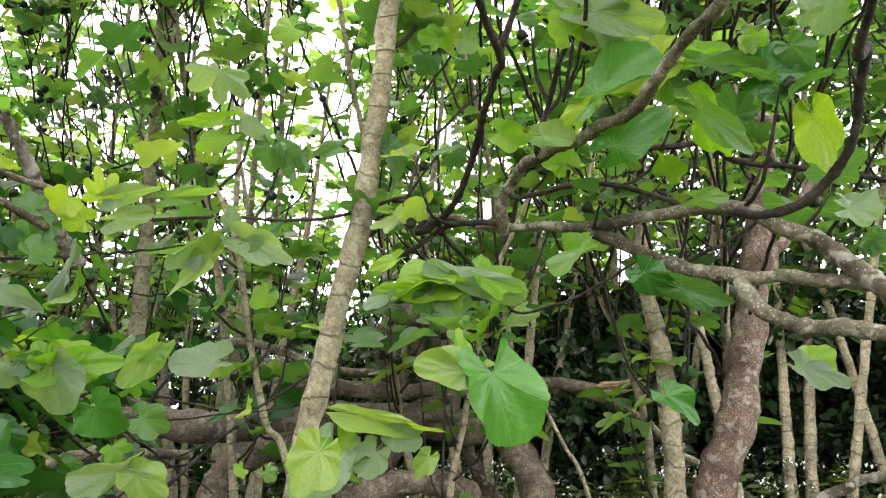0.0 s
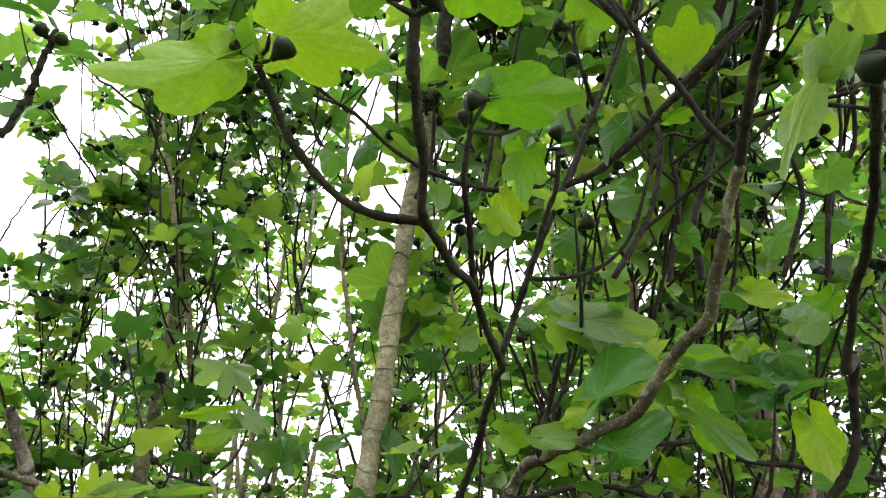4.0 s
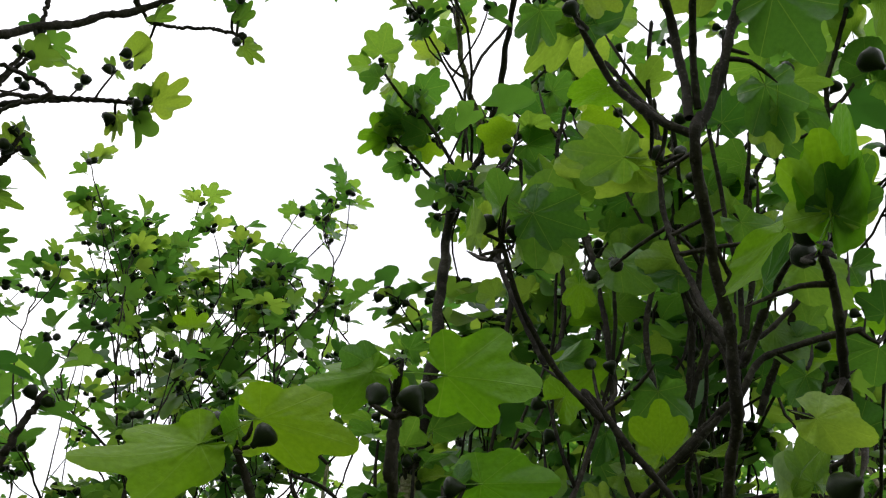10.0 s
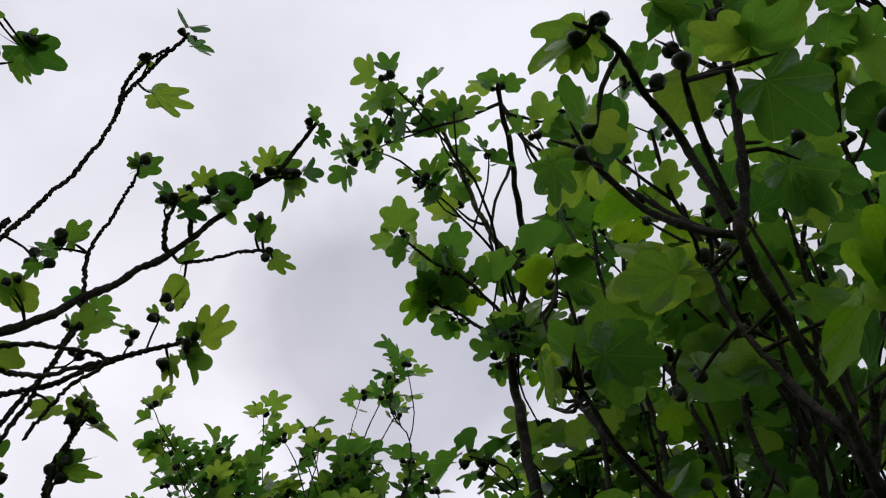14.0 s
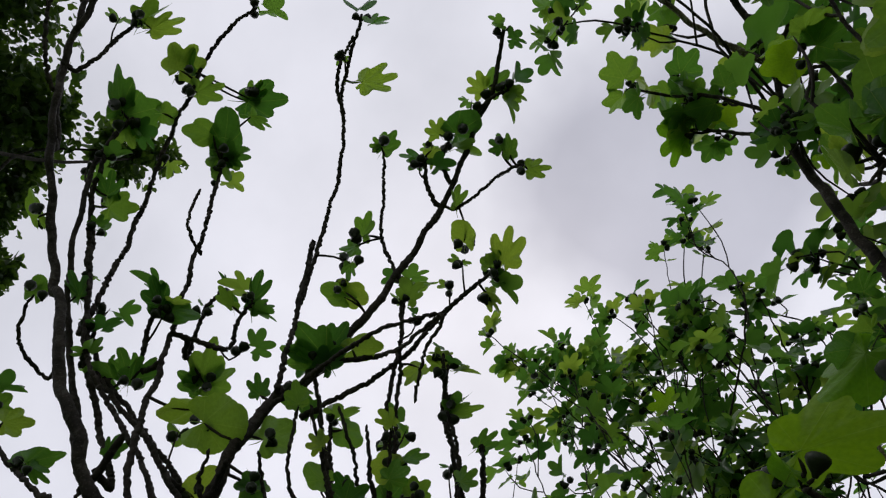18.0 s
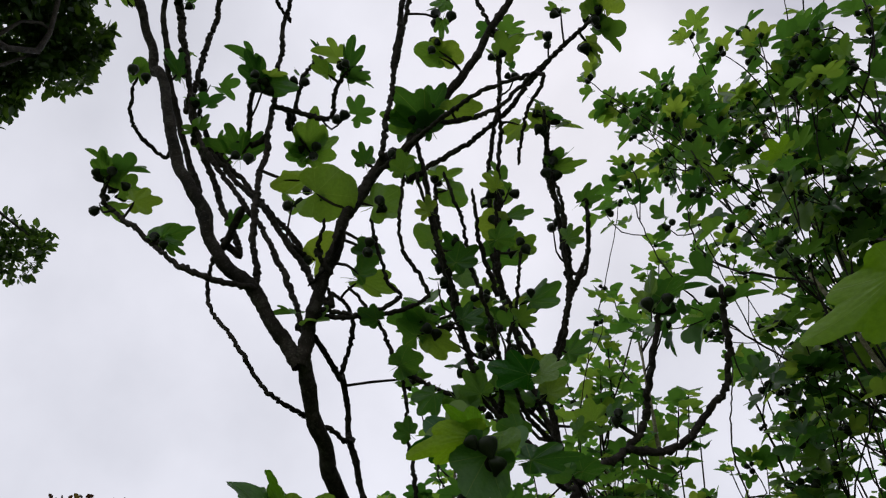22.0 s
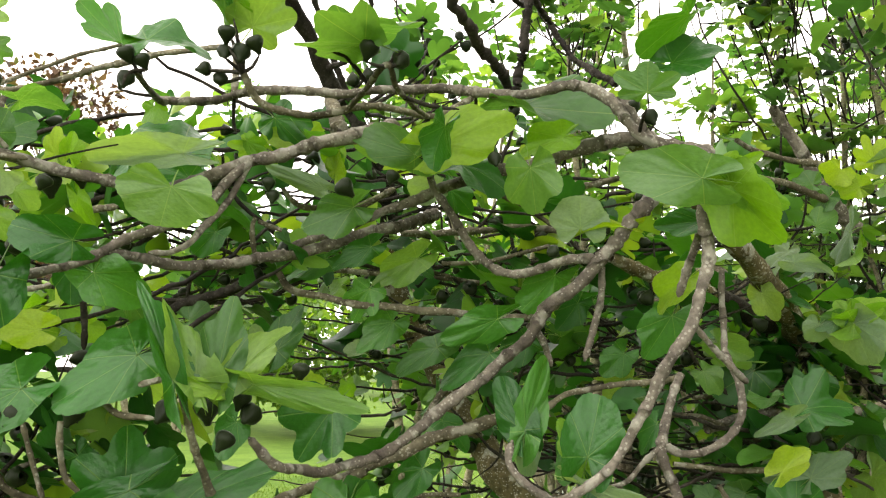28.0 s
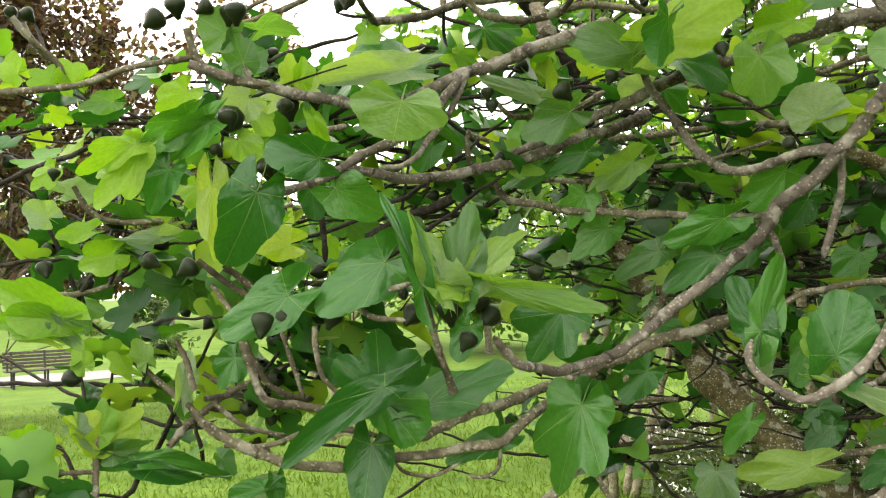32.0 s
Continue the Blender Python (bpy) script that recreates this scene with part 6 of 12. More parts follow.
t.leaf('h', (0.514, 0.389, 2.908), (0.784, -0.591, -0.190), (0.399, 0.244, 0.884), 0.124, 0.65)
t.leaf('h', (0.515, 0.380, 2.910), (0.409, -0.911, 0.052), (-0.313, -0.087, 0.946), 0.100, 0.66)
t.leaf('t', (0.519, 0.622, 2.816), (0.682, 0.458, -0.571), (0.164, 0.664, 0.729), 0.118, 0.56)
t.leaf('o', (0.579, 0.597, 2.800), (0.620, 0.524, -0.584), (0.531, 0.267, 0.804), 0.068, 0.58)
t.leaf('o', (0.321, 0.878, 2.727), (0.732, 0.399, -0.552), (0.142, 0.704, 0.696), 0.079, 0.77)
t.leaf('ty', (0.254, 0.919, 2.712), (-0.038, 0.767, -0.641), (0.209, 0.633, 0.745), 0.059, 0.77)
t.leaf('o', (0.107, 0.849, 2.789), (0.011, -0.832, 0.555), (-0.160, 0.546, 0.822), 0.065, 0.71)
t.leaf('h', (0.486, 0.621, 2.830), (0.774, -0.632, -0.026), (0.224, 0.234, 0.946), 0.070, 0.64)
t.leaf('h', (0.814, 0.528, 3.243), (0.805, -0.534, -0.258), (0.348, 0.073, 0.934), 0.076, 0.97)
t.leaf('o', (0.834, 0.609, 3.205), (-0.264, -0.863, 0.431), (-0.092, 0.467, 0.879), 0.081, 0.82)
t.leaf('h', (0.870, 0.543, 3.209), (0.543, 0.648, -0.535), (0.815, -0.253, 0.521), 0.089, 0.82)
t.leaf('t', (0.890, 0.522, 3.205), (-0.332, -0.840, 0.428), (0.696, 0.089, 0.713), 0.068, 0.81)
t.leaf('o', (0.872, 0.677, 3.157), (-0.300, -0.817, 0.493), (0.326, 0.398, 0.857), 0.069, 1.10)
t.leaf('h', (0.889, 0.689, 3.143), (0.736, -0.658, -0.162), (0.452, 0.299, 0.840), 0.066, 1.12)
t.leaf('t', (0.789, 0.572, 3.241), (0.789, -0.580, -0.203), (0.503, 0.421, 0.755), 0.054, 1.03)
t.leaf('h', (0.719, 0.637, 3.250), (-0.519, -0.711, 0.474), (0.482, 0.215, 0.850), 0.070, 0.79)
t.leaf('o', (0.754, 0.685, 3.215), (0.491, 0.687, -0.536), (0.406, 0.364, 0.838), 0.068, 1.12)
t.leaf('t', (0.788, 0.843, 3.123), (0.724, -0.690, -0.024), (0.487, 0.486, 0.726), 0.065, 0.86)
t.leaf('h', (0.619, 0.955, 3.137), (0.685, -0.715, 0.139), (0.553, 0.635, 0.539), 0.062, 0.89)
t.leaf('h', (0.668, 1.018, 3.075), (0.892, -0.433, -0.130), (0.315, 0.388, 0.866), 0.052, 1.23)
t.leaf('o', (0.708, 1.097, 2.999), (0.760, -0.645, 0.087), (0.582, 0.733, 0.351), 0.067, 1.13)
t.leaf('h', (0.536, 1.020, 3.127), (-0.225, -0.785, 0.577), (0.177, 0.550, 0.816), 0.056, 0.98)
t.leaf('t', (0.390, 1.081, 3.130), (0.808, -0.565, 0.167), (0.180, 0.506, 0.843), 0.055, 1.02)
t.leaf('h', (0.307, 1.162, 3.091), (-0.784, -0.414, 0.463), (-0.043, 0.780, 0.625), 0.056, 0.98)
t.leaf('o', (0.570, 1.143, 3.025), (0.912, -0.405, -0.067), (0.285, 0.507, 0.813), 0.054, 1.41)
t.leaf('h', (0.638, 1.196, 2.951), (0.901, -0.428, -0.073), (0.377, 0.686, 0.623), 0.052, 1.24)
t.leaf('o', (0.713, 1.257, 2.855), (0.832, -0.553, 0.048), (0.349, 0.589, 0.729), 0.057, 1.33)
t.leaf('h', (0.428, 1.243, 2.993), (-0.769, -0.355, 0.532), (-0.242, 0.932, 0.271), 0.053, 1.04)
t.leaf('t', (0.217, 1.217, 3.063), (-0.711, -0.496, 0.499), (0.032, 0.686, 0.727), 0.045, 1.23)
t.leaf('h', (0.484, 1.278, 2.942), (0.928, -0.372, -0.008), (0.180, 0.431, 0.884), 0.054, 1.19)
t.leaf('h', (0.136, 1.231, 3.062), (-0.719, -0.508, 0.475), (-0.063, 0.728, 0.683), 0.046, 1.21)
t.leaf('t', (0.783, 0.434, 3.284), (-0.536, -0.734, 0.417), (0.426, 0.191, 0.884), 0.051, 1.10)
t.leaf('h', (0.950, 0.439, 3.194), (-0.499, -0.724, 0.476), (0.473, 0.232, 0.850), 0.048, 1.34)
t.leaf('t', (0.830, 0.461, 3.254), (0.696, -0.694, -0.183), (0.261, 0.008, 0.965), 0.059, 0.94)
t.leaf('h', (0.402, 0.984, 2.946), (0.703, 0.465, -0.538), (0.364, 0.415, 0.834), 0.064, 1.02)
t.leaf('h', (0.382, 1.015, 2.931), (0.584, -0.745, 0.321), (0.415, 0.614, 0.671), 0.085, 0.87)
t.leaf('o', (0.446, 1.257, 2.702), (0.793, 0.212, -0.571), (0.113, 0.870, 0.479), 0.080, 1.06)
t.leaf('h', (0.311, 1.171, 2.828), (-0.908, 0.393, -0.143), (0.144, 0.615, 0.776), 0.063, 0.79)
t.leaf('t', (0.423, 1.179, 2.787), (0.926, 0.022, -0.376), (0.238, 0.741, 0.628), 0.081, 0.61)
t.leaf('h', (0.503, 0.931, 2.947), (0.730, -0.671, 0.133), (0.340, 0.524, 0.781), 0.051, 0.97)
t.leaf('o', (0.663, 1.064, 2.780), (0.504, 0.490, -0.711), (0.133, 0.769, 0.625), 0.078, 0.76)
t.leaf('h', (0.426, 0.887, 2.999), (0.790, 0.385, -0.476), (0.191, 0.584, 0.789), 0.056, 1.18)
t.leaf('t', (0.347, 1.383, 2.594), (-0.583, -0.413, 0.700), (0.016, 0.855, 0.518), 0.057, 0.87)
t.leaf('o', (0.245, 1.361, 2.649), (-0.366, 0.624, -0.691), (0.081, 0.761, 0.644), 0.064, 0.93)
t.leaf('h', (0.468, 1.482, 2.393), (0.755, 0.107, -0.647), (0.626, 0.173, 0.760), 0.051, 1.13)
t.leaf('h', (0.635, 1.431, 2.366), (0.711, 0.060, -0.701), (0.399, 0.786, 0.473), 0.047, 1.21)
t.leaf('o', (0.377, 1.457, 2.479), (-0.599, 0.534, -0.596), (0.366, 0.845, 0.390), 0.057, 1.04)
t.leaf('h', (0.715, 1.333, 2.454), (0.687, 0.095, -0.720), (0.575, 0.535, 0.619), 0.047, 1.22)
t.leaf('h', (0.151, 1.407, 2.610), (-0.315, 0.588, -0.745), (0.092, 0.800, 0.593), 0.074, 0.66)
t.leaf('t', (0.081, 1.529, 2.440), (0.812, 0.249, -0.527), (0.020, 0.892, 0.451), 0.057, 1.02)
t.leaf('h', (0.241, 1.526, 2.415), (0.434, 0.384, -0.815), (0.111, 0.875, 0.471), 0.049, 1.02)
t.leaf('o', (-0.238, 1.431, 2.562), (-0.414, 0.475, -0.776), (-0.238, 0.766, 0.597), 0.051, 0.83)
t.leaf('o', (-0.168, 1.430, 2.577), (-0.508, 0.458, -0.729), (0.091, 0.871, 0.483), 0.055, 0.62)
t.leaf('h', (0.700, 1.061, 2.760), (0.765, 0.173, -0.620), (0.468, 0.511, 0.721), 0.059, 0.83)
t.leaf('o', (0.790, 1.156, 2.612), (-0.463, -0.437, 0.771), (0.253, 0.769, 0.588), 0.074, 1.03)
t.leaf('o', (-0.025, 1.483, 2.517), (0.263, 0.529, -0.807), (0.080, 0.822, 0.564), 0.048, 0.71)

t = Tree('fig_tree', (-1.282, 1.633, 0.000), 'open-crowned fig tree with bare upright branches and fig clusters', 20, 'fig trees of the thicket')
open_fig = t
# Upper wood painted near black for backlight; the low trunk stays olive.
t.wood = M_SHADED
t.limb((-1.282, 1.633, -0.050), (-1.282, 1.633, 0.428), (-1.282, 1.633, 0.906), (-1.332, 1.606, 0.944), (-1.480, 1.579, 1.055), (-1.640, 1.522, 1.181), (-1.790, 1.528, 1.317), (-1.958, 1.489, 1.539), (-1.996, 1.429, 1.671), (-1.965, 1.342, 1.880), r=(0.05175, 0.03614), mat=M_OLIVE, name='trunk')
t.limb((-1.965, 1.342, 1.880), (-1.901, 1.296, 2.018), (-1.881, 1.152, 2.219), (-1.856, 1.053, 2.286), (-1.765, 0.886, 2.426), (-1.662, 0.741, 2.523), (-1.574, 0.634, 2.638), (-1.584, 0.636, 2.612), r=(0.02682, 0.01780))
t.limb((-1.584, 0.636, 2.612), (-1.547, 0.629, 2.762), (-1.479, 0.628, 2.928), (-1.443, 0.653, 3.105), (-1.391, 0.715, 3.265), (-1.437, 0.727, 3.283), (-1.409, 0.801, 3.407), (-1.247, 0.876, 3.674), (-1.120, 0.903, 3.852), (-0.960, 0.913, 4.033), (-0.752, 0.867, 4.231), (-0.564, 0.803, 4.351), (-0.433, 0.719, 4.451), r=(0.01780, 0.00712))
t.limb((-1.584, 0.636, 2.612), (-1.614, 0.560, 2.711), (-1.634, 0.483, 2.812), (-1.669, 0.383, 2.893), (-1.684, 0.280, 3.067), (-1.718, 0.201, 3.197), (-1.744, 0.101, 3.469), (-1.786, 0.068, 3.547), (-1.725, -0.087, 3.795), (-1.616, -0.258, 4.047), (-1.443, -0.425, 4.474), (-1.320, -0.440, 4.694), r=(0.01929, 0.00891))
t.limb((-1.563, 0.632, 2.698), (-1.586, 0.642, 2.700), (-1.594, 0.577, 2.817), (-1.661, 0.485, 3.026), (-1.754, 0.290, 3.288), (-1.762, 0.208, 3.438), (-1.704, 0.065, 3.771), r=(0.00806, 0.00576), sway=0.006)
t.limb((-1.881, 1.152, 2.219), (-1.912, 1.192, 2.235), (-1.917, 1.129, 2.328), (-1.898, 1.046, 2.481), (-1.823, 0.931, 2.621), (-1.738, 0.843, 2.726), (-1.698, 0.810, 2.700), (-1.618, 0.687, 2.718), (-1.572, 0.618, 2.735), r=(0.00912, 0.00730))
t.limb((-1.698, 0.810, 2.700), (-1.646, 0.802, 2.782), (-1.612, 0.759, 2.859), (-1.584, 0.648, 2.876), r=(0.00672, 0.0048), sway=0.006)
t.limb((-1.823, 0.931, 2.621), (-1.785, 0.912, 2.571), (-1.702, 0.723, 2.557), (-1.686, 0.595, 2.575), (-1.674, 0.508, 2.650), (-1.702, 0.420, 2.745), (-1.712, 0.395, 2.831), (-1.672, 0.377, 2.892), r=(0.00672, 0.0048), sway=0.006)
t.limb((-1.631, 0.494, 2.797), (-1.611, 0.475, 2.795), (-1.664, 0.403, 2.807), (-1.723, 0.308, 2.848), (-1.795, 0.198, 2.950), (-1.863, 0.101, 3.042), (-1.817, 0.080, 3.103), r=(0.00784, 0.006), sway=0.006)
t.limb((-1.634, 0.483, 2.812), (-1.621, 0.490, 2.826), (-1.611, 0.433, 3.025), (-1.617, 0.423, 3.246), (-1.581, 0.391, 3.494), (-1.596, 0.386, 3.596), (-1.453, 0.306, 3.895), (-1.382, 0.254, 4.060), r=(0.00896, 0.006), sway=0.006)
t.limb((-1.406, 0.697, 3.219), (-1.384, 0.675, 3.220), (-1.334, 0.653, 3.470), (-1.234, 0.596, 3.741), (-1.371, 0.673, 3.614), (-1.224, 0.618, 3.898), (-1.067, 0.532, 4.107), (-0.959, 0.417, 4.248), (-0.740, 0.306, 4.385), r=(0.00806, 0.00576), sway=0.006)
t.limb((-0.996, 0.466, 4.182), (-0.937, 0.373, 4.242), (-0.809, 0.327, 4.342), r=(0.00672, 0.0048), sway=0.006)
t.limb((-1.596, 0.696, 2.868), (-1.600, 0.683, 2.835), (-1.675, 0.538, 3.067), (-1.765, 0.397, 3.248), (-1.812, 0.275, 3.376), r=(0.00896, 0.0072), sway=0.006)
t.limb((-1.578, 1.549, 2.557), (-1.553, 1.497, 2.676), (-1.515, 1.410, 2.840), (-1.544, 1.334, 2.986), (-1.535, 1.230, 3.176), (-1.436, 1.116, 3.493), (-1.302, 1.049, 3.757), (-1.217, 0.962, 3.910), r=(0.00986, 0.00576), sway=0.006)
t.limb((-1.515, 1.410, 2.840), (-1.472, 1.381, 2.829), (-1.374, 1.380, 3.027), (-1.291, 1.301, 3.252), (-1.261, 1.207, 3.419), (-1.167, 1.135, 3.529), r=(0.00896, 0.006), sway=0.006)
t.limb((-1.352, 1.373, 3.054), (-1.250, 1.353, 3.162), (-1.197, 1.312, 3.313), r=(0.00672, 0.0048), sway=0.006)
t.limb((-1.472, 1.381, 2.829), (-1.577, 1.226, 2.775), (-1.554, 1.115, 2.914), (-1.511, 1.009, 3.049), (-1.446, 0.880, 3.272), (-1.401, 0.790, 3.426), r=(0.00896, 0.006), sway=0.006)
t.limb((-1.575, 1.542, 2.574), (-1.526, 1.463, 2.532), (-1.578, 1.249, 2.746), (-1.577, 1.226, 2.775), r=(0.00806, 0.00768), sway=0.006)
t.limb((-0.985, 0.964, 2.217), (-0.932, 1.041, 2.288), (-0.907, 1.089, 2.357), (-0.853, 1.061, 2.455), (-0.805, 1.037, 2.530), (-0.792, 1.026, 2.554), r=(0.00784, 0.006), sway=0.006)
t.limb((-0.924, 1.048, 2.288), (-0.872, 1.143, 2.313), (-0.814, 1.197, 2.399), (-0.759, 1.189, 2.464), (-0.696, 1.124, 2.600), r=(0.00784, 0.006), sway=0.006)
t.limb((-1.386, 0.812, 3.445), (-1.366, 0.806, 3.445), (-1.284, 0.941, 3.501), (-1.182, 1.017, 3.590), (-1.070, 1.063, 3.690), (-0.896, 1.125, 3.799), r=(0.00806, 0.00480), sway=0.006)
t.limb((-1.433, 0.854, 3.316), (-1.489, 0.840, 3.325), (-1.361, 0.983, 3.486), (-1.227, 1.047, 3.603), (-1.073, 1.076, 3.710), (-0.908, 1.119, 3.787), r=(0.00896, 0.006), sway=0.006)
t.limb((-1.174, 0.892, 3.776), (-1.162, 0.908, 3.768), (-1.159, 0.811, 3.927), (-1.088, 0.746, 4.040), (-1.007, 0.668, 4.152), r=(0.00672, 0.0048), sway=0.006)
t.limb((-1.762, 0.208, 3.438), (-1.793, 0.206, 3.460), (-1.704, 0.179, 3.736), (-1.607, 0.137, 3.934), (-1.488, 0.083, 4.072), (-1.349, 0.042, 4.207), (-1.179, -0.003, 4.397), (-1.018, 0.026, 4.510), r=(0.00896, 0.006), sway=0.006)
t.limb((-1.542, -0.330, 4.230), (-1.521, -0.289, 4.220), (-1.398, -0.262, 4.400), (-1.265, -0.270, 4.516), (-1.169, -0.274, 4.608), r=(0.00806, 0.00576), sway=0.006)
t.limb((-1.443, -0.425, 4.474), (-1.402, -0.554, 4.531), r=(0.00784, 0.006), sway=0.006)
t.limb((-0.960, 0.913, 4.033), (-0.923, 0.960, 4.029), (-0.736, 0.951, 3.983), (-0.621, 0.935, 3.899), r=(0.0056, 0.0048), sway=0.006)
t.limb((-1.338, 1.346, 3.123), (-1.353, 1.370, 3.153), (-1.286, 1.261, 3.365), (-1.214, 1.167, 3.477), (-1.158, 1.105, 3.547), r=(0.00784, 0.006), sway=0.006)
t.limb((-1.353, 1.370, 3.153), (-1.313, 1.413, 3.148), (-1.226, 1.347, 3.343), r=(0.0056, 0.0048), sway=0.006)
t.limb((-1.514, 0.340, 3.767), (-1.540, 0.360, 3.768), (-1.498, 0.273, 3.811), (-1.431, 0.244, 3.917), r=(0.0056, 0.0048), sway=0.006)
t.limb((-1.722, 0.187, 3.236), (-1.806, 0.195, 3.236), (-1.777, 0.079, 3.278), (-1.711, 0.034, 3.346), r=(0.0056, 0.0048), sway=0.006)
t.limb((-0.985, 0.964, 2.217), (-1.003, 0.940, 1.976), (-0.974, 0.884, 2.000), (-0.893, 0.718, 2.028), (-0.813, 0.604, 2.080), (-0.784, 0.575, 2.091), r=(0.00896, 0.00768), sway=0.006)
t.limb((-1.157, 1.427, 2.166), (-1.354, 1.453, 2.351), (-1.498, 1.389, 2.704), (-1.501, 1.237, 3.042), r=(0.00806, 0.00672), sway=0.006)
t.limb((-1.688, 0.429, 3.101), (-1.824, 0.415, 3.011), (-1.831, 0.286, 3.267), (-1.792, 0.122, 3.538), (-1.689, -0.011, 3.822), (-1.590, -0.068, 4.013), (-1.490, -0.056, 4.133), r=(0.01040, 0.00768))
t.limb((-1.785, 0.419, 3.037), (-1.794, 0.482, 3.025), (-1.812, 0.329, 3.278), (-1.783, 0.241, 3.395), (-1.735, 0.116, 3.653), (-1.678, 0.012, 3.830), (-1.559, -0.060, 3.974), r=(0.00960, 0.00768), sway=0.006)
t.limb((-1.665, 0.559, 3.033), (-1.713, 0.646, 3.053), (-1.761, 0.488, 3.215), (-1.803, 0.318, 3.361), (-1.772, 0.220, 3.477), r=(0.00896, 0.00672), sway=0.006)
t.limb((-1.648, -0.209, 3.975), (-1.681, -0.195, 4.009), (-1.561, -0.326, 4.193), (-1.390, -0.398, 4.391), (-1.225, -0.401, 4.574), r=(0.01366, 0.00937))
t.limb((-1.595, -0.289, 4.140), (-1.577, -0.325, 4.125), (-1.498, -0.437, 4.216), (-1.424, -0.492, 4.304), (-1.370, -0.513, 4.384), r=(0.00806, 0.00576), sway=0.006)
t.limb((-1.535, 1.230, 3.176), (-1.468, 1.176, 3.133), (-1.359, 1.094, 3.424), (-1.236, 0.989, 3.628), (-1.194, 0.944, 3.736), r=(0.00806, 0.00576), sway=0.006)
t.limb((-1.502, 0.991, 3.081), (-1.574, 1.035, 3.134), (-1.525, 0.978, 3.291), (-1.503, 0.943, 3.400), r=(0.00896, 0.006), sway=0.006)
t.limb((-0.960, 0.913, 4.033), (-0.972, 0.898, 4.035), (-0.947, 0.816, 4.074), (-0.905, 0.774, 4.136), r=(0.00896, 0.006), sway=0.006)
t.limb((-0.901, 0.896, 4.096), (-0.874, 0.827, 4.152), (-0.819, 0.808, 4.198), r=(0.00896, 0.006), sway=0.006)
t.limb((-0.752, 0.867, 4.231), (-0.773, 0.870, 4.224), (-0.646, 0.822, 4.274), (-0.543, 0.855, 4.285), r=(0.00806, 0.00576), sway=0.006)
t.limb((-1.592, 0.400, 3.423), (-1.520, 0.551, 3.417), (-1.454, 0.532, 3.474), (-1.393, 0.528, 3.521), r=(0.00784, 0.006), sway=0.006)
t.limb((-1.607, 0.414, 3.316), (-1.680, 0.388, 3.324), (-1.607, 0.339, 3.401), (-1.546, 0.328, 3.454), r=(0.00784, 0.006), sway=0.006)
t.limb((-1.571, 0.443, 3.421), (-1.658, 0.494, 3.453), (-1.555, 0.456, 3.548), (-1.483, 0.466, 3.599), r=(0.00784, 0.006), sway=0.006)
t.leaf('p', (-1.328, -0.237, 4.435), (0.895, 0.195, 0.401), (-0.080, -0.814, 0.575), 0.125, 0.72)
t.stalk((-1.341, -0.265, 4.450), (-1.328, -0.237, 4.435), 0.0035)
t.leaf('p', (-1.329, -0.202, 4.436), (0.780, 0.512, 0.360), (-0.385, -0.061, 0.921), 0.134, 0.47)
t.stalk((-1.341, -0.265, 4.450), (-1.329, -0.202, 4.436), 0.0035)
t.leaf('t', (-1.304, -0.041, 4.261), (0.901, -0.141, 0.411), (-0.432, -0.204, 0.878), 0.117, 0.86)
t.stalk((-1.300, 0.029, 4.261), (-1.304, -0.041, 4.261), 0.0035)
t.leaf('p', (-1.290, -0.008, 4.282), (0.414, -0.891, 0.188), (0.656, 0.435, 0.617), 0.109, 0.55)
t.stalk((-1.276, 0.023, 4.288), (-1.290, -0.008, 4.282), 0.0035)
t.leaf('p', (-1.317, 0.052, 4.237), (0.781, 0.523, 0.340), (-0.375, -0.042, 0.926), 0.109, 0.67)
t.stalk((-1.325, 0.036, 4.234), (-1.317, 0.052, 4.237), 0.0035)
t.leaf('t', (-1.248, 0.202, 4.291), (0.632, 0.751, 0.189), (-0.554, 0.268, 0.788), 0.146, 0.69)
t.stalk((-1.276, 0.023, 4.288), (-1.248, 0.202, 4.291), 0.0035)
t.leaf('p', (-1.234, 0.206, 4.296), (0.907, -0.123, 0.402), (-0.398, 0.056, 0.916), 0.090, 0.63)
t.stalk((-1.276, 0.023, 4.288), (-1.234, 0.206, 4.296), 0.0035)
t.leaf('p', (-1.216, 0.233, 4.147), (0.328, 0.944, 0.033), (0.101, -0.069, 0.992), 0.085, 0.52)
t.stalk((-1.382, 0.254, 4.060), (-1.216, 0.233, 4.147), 0.0035)
t.leaf('o', (-1.350, 0.231, 4.080), (0.774, -0.460, 0.435), (-0.376, 0.219, 0.900), 0.137, 0.62)
t.stalk((-1.382, 0.254, 4.060), (-1.350, 0.231, 4.080), 0.0035)
t.leaf('h', (-1.336, 0.175, 4.093), (-0.434, -0.885, -0.171), (-0.393, 0.015, 0.919), 0.103, 0.67)
t.stalk((-1.382, 0.254, 4.060), (-1.336, 0.175, 4.093), 0.0035)
t.leaf('p', (-1.372, 0.235, 4.068), (-0.385, 0.862, -0.329), (-0.588, 0.046, 0.808), 0.100, 0.81)
t.stalk((-1.382, 0.254, 4.060), (-1.372, 0.235, 4.068), 0.0035)
t.leaf('t', (-1.360, 0.239, 4.074), (0.189, 0.982, -0.028), (-0.213, 0.068, 0.975), 0.078, 0.70)
t.stalk((-1.382, 0.254, 4.060), (-1.360, 0.239, 4.074), 0.0035)
t.leaf('t', (-1.493, -0.106, 4.122), (0.640, -0.697, 0.324), (-0.682, -0.321, 0.657), 0.155, 0.50)
t.stalk((-1.504, -0.058, 4.116), (-1.493, -0.106, 4.122), 0.0035)
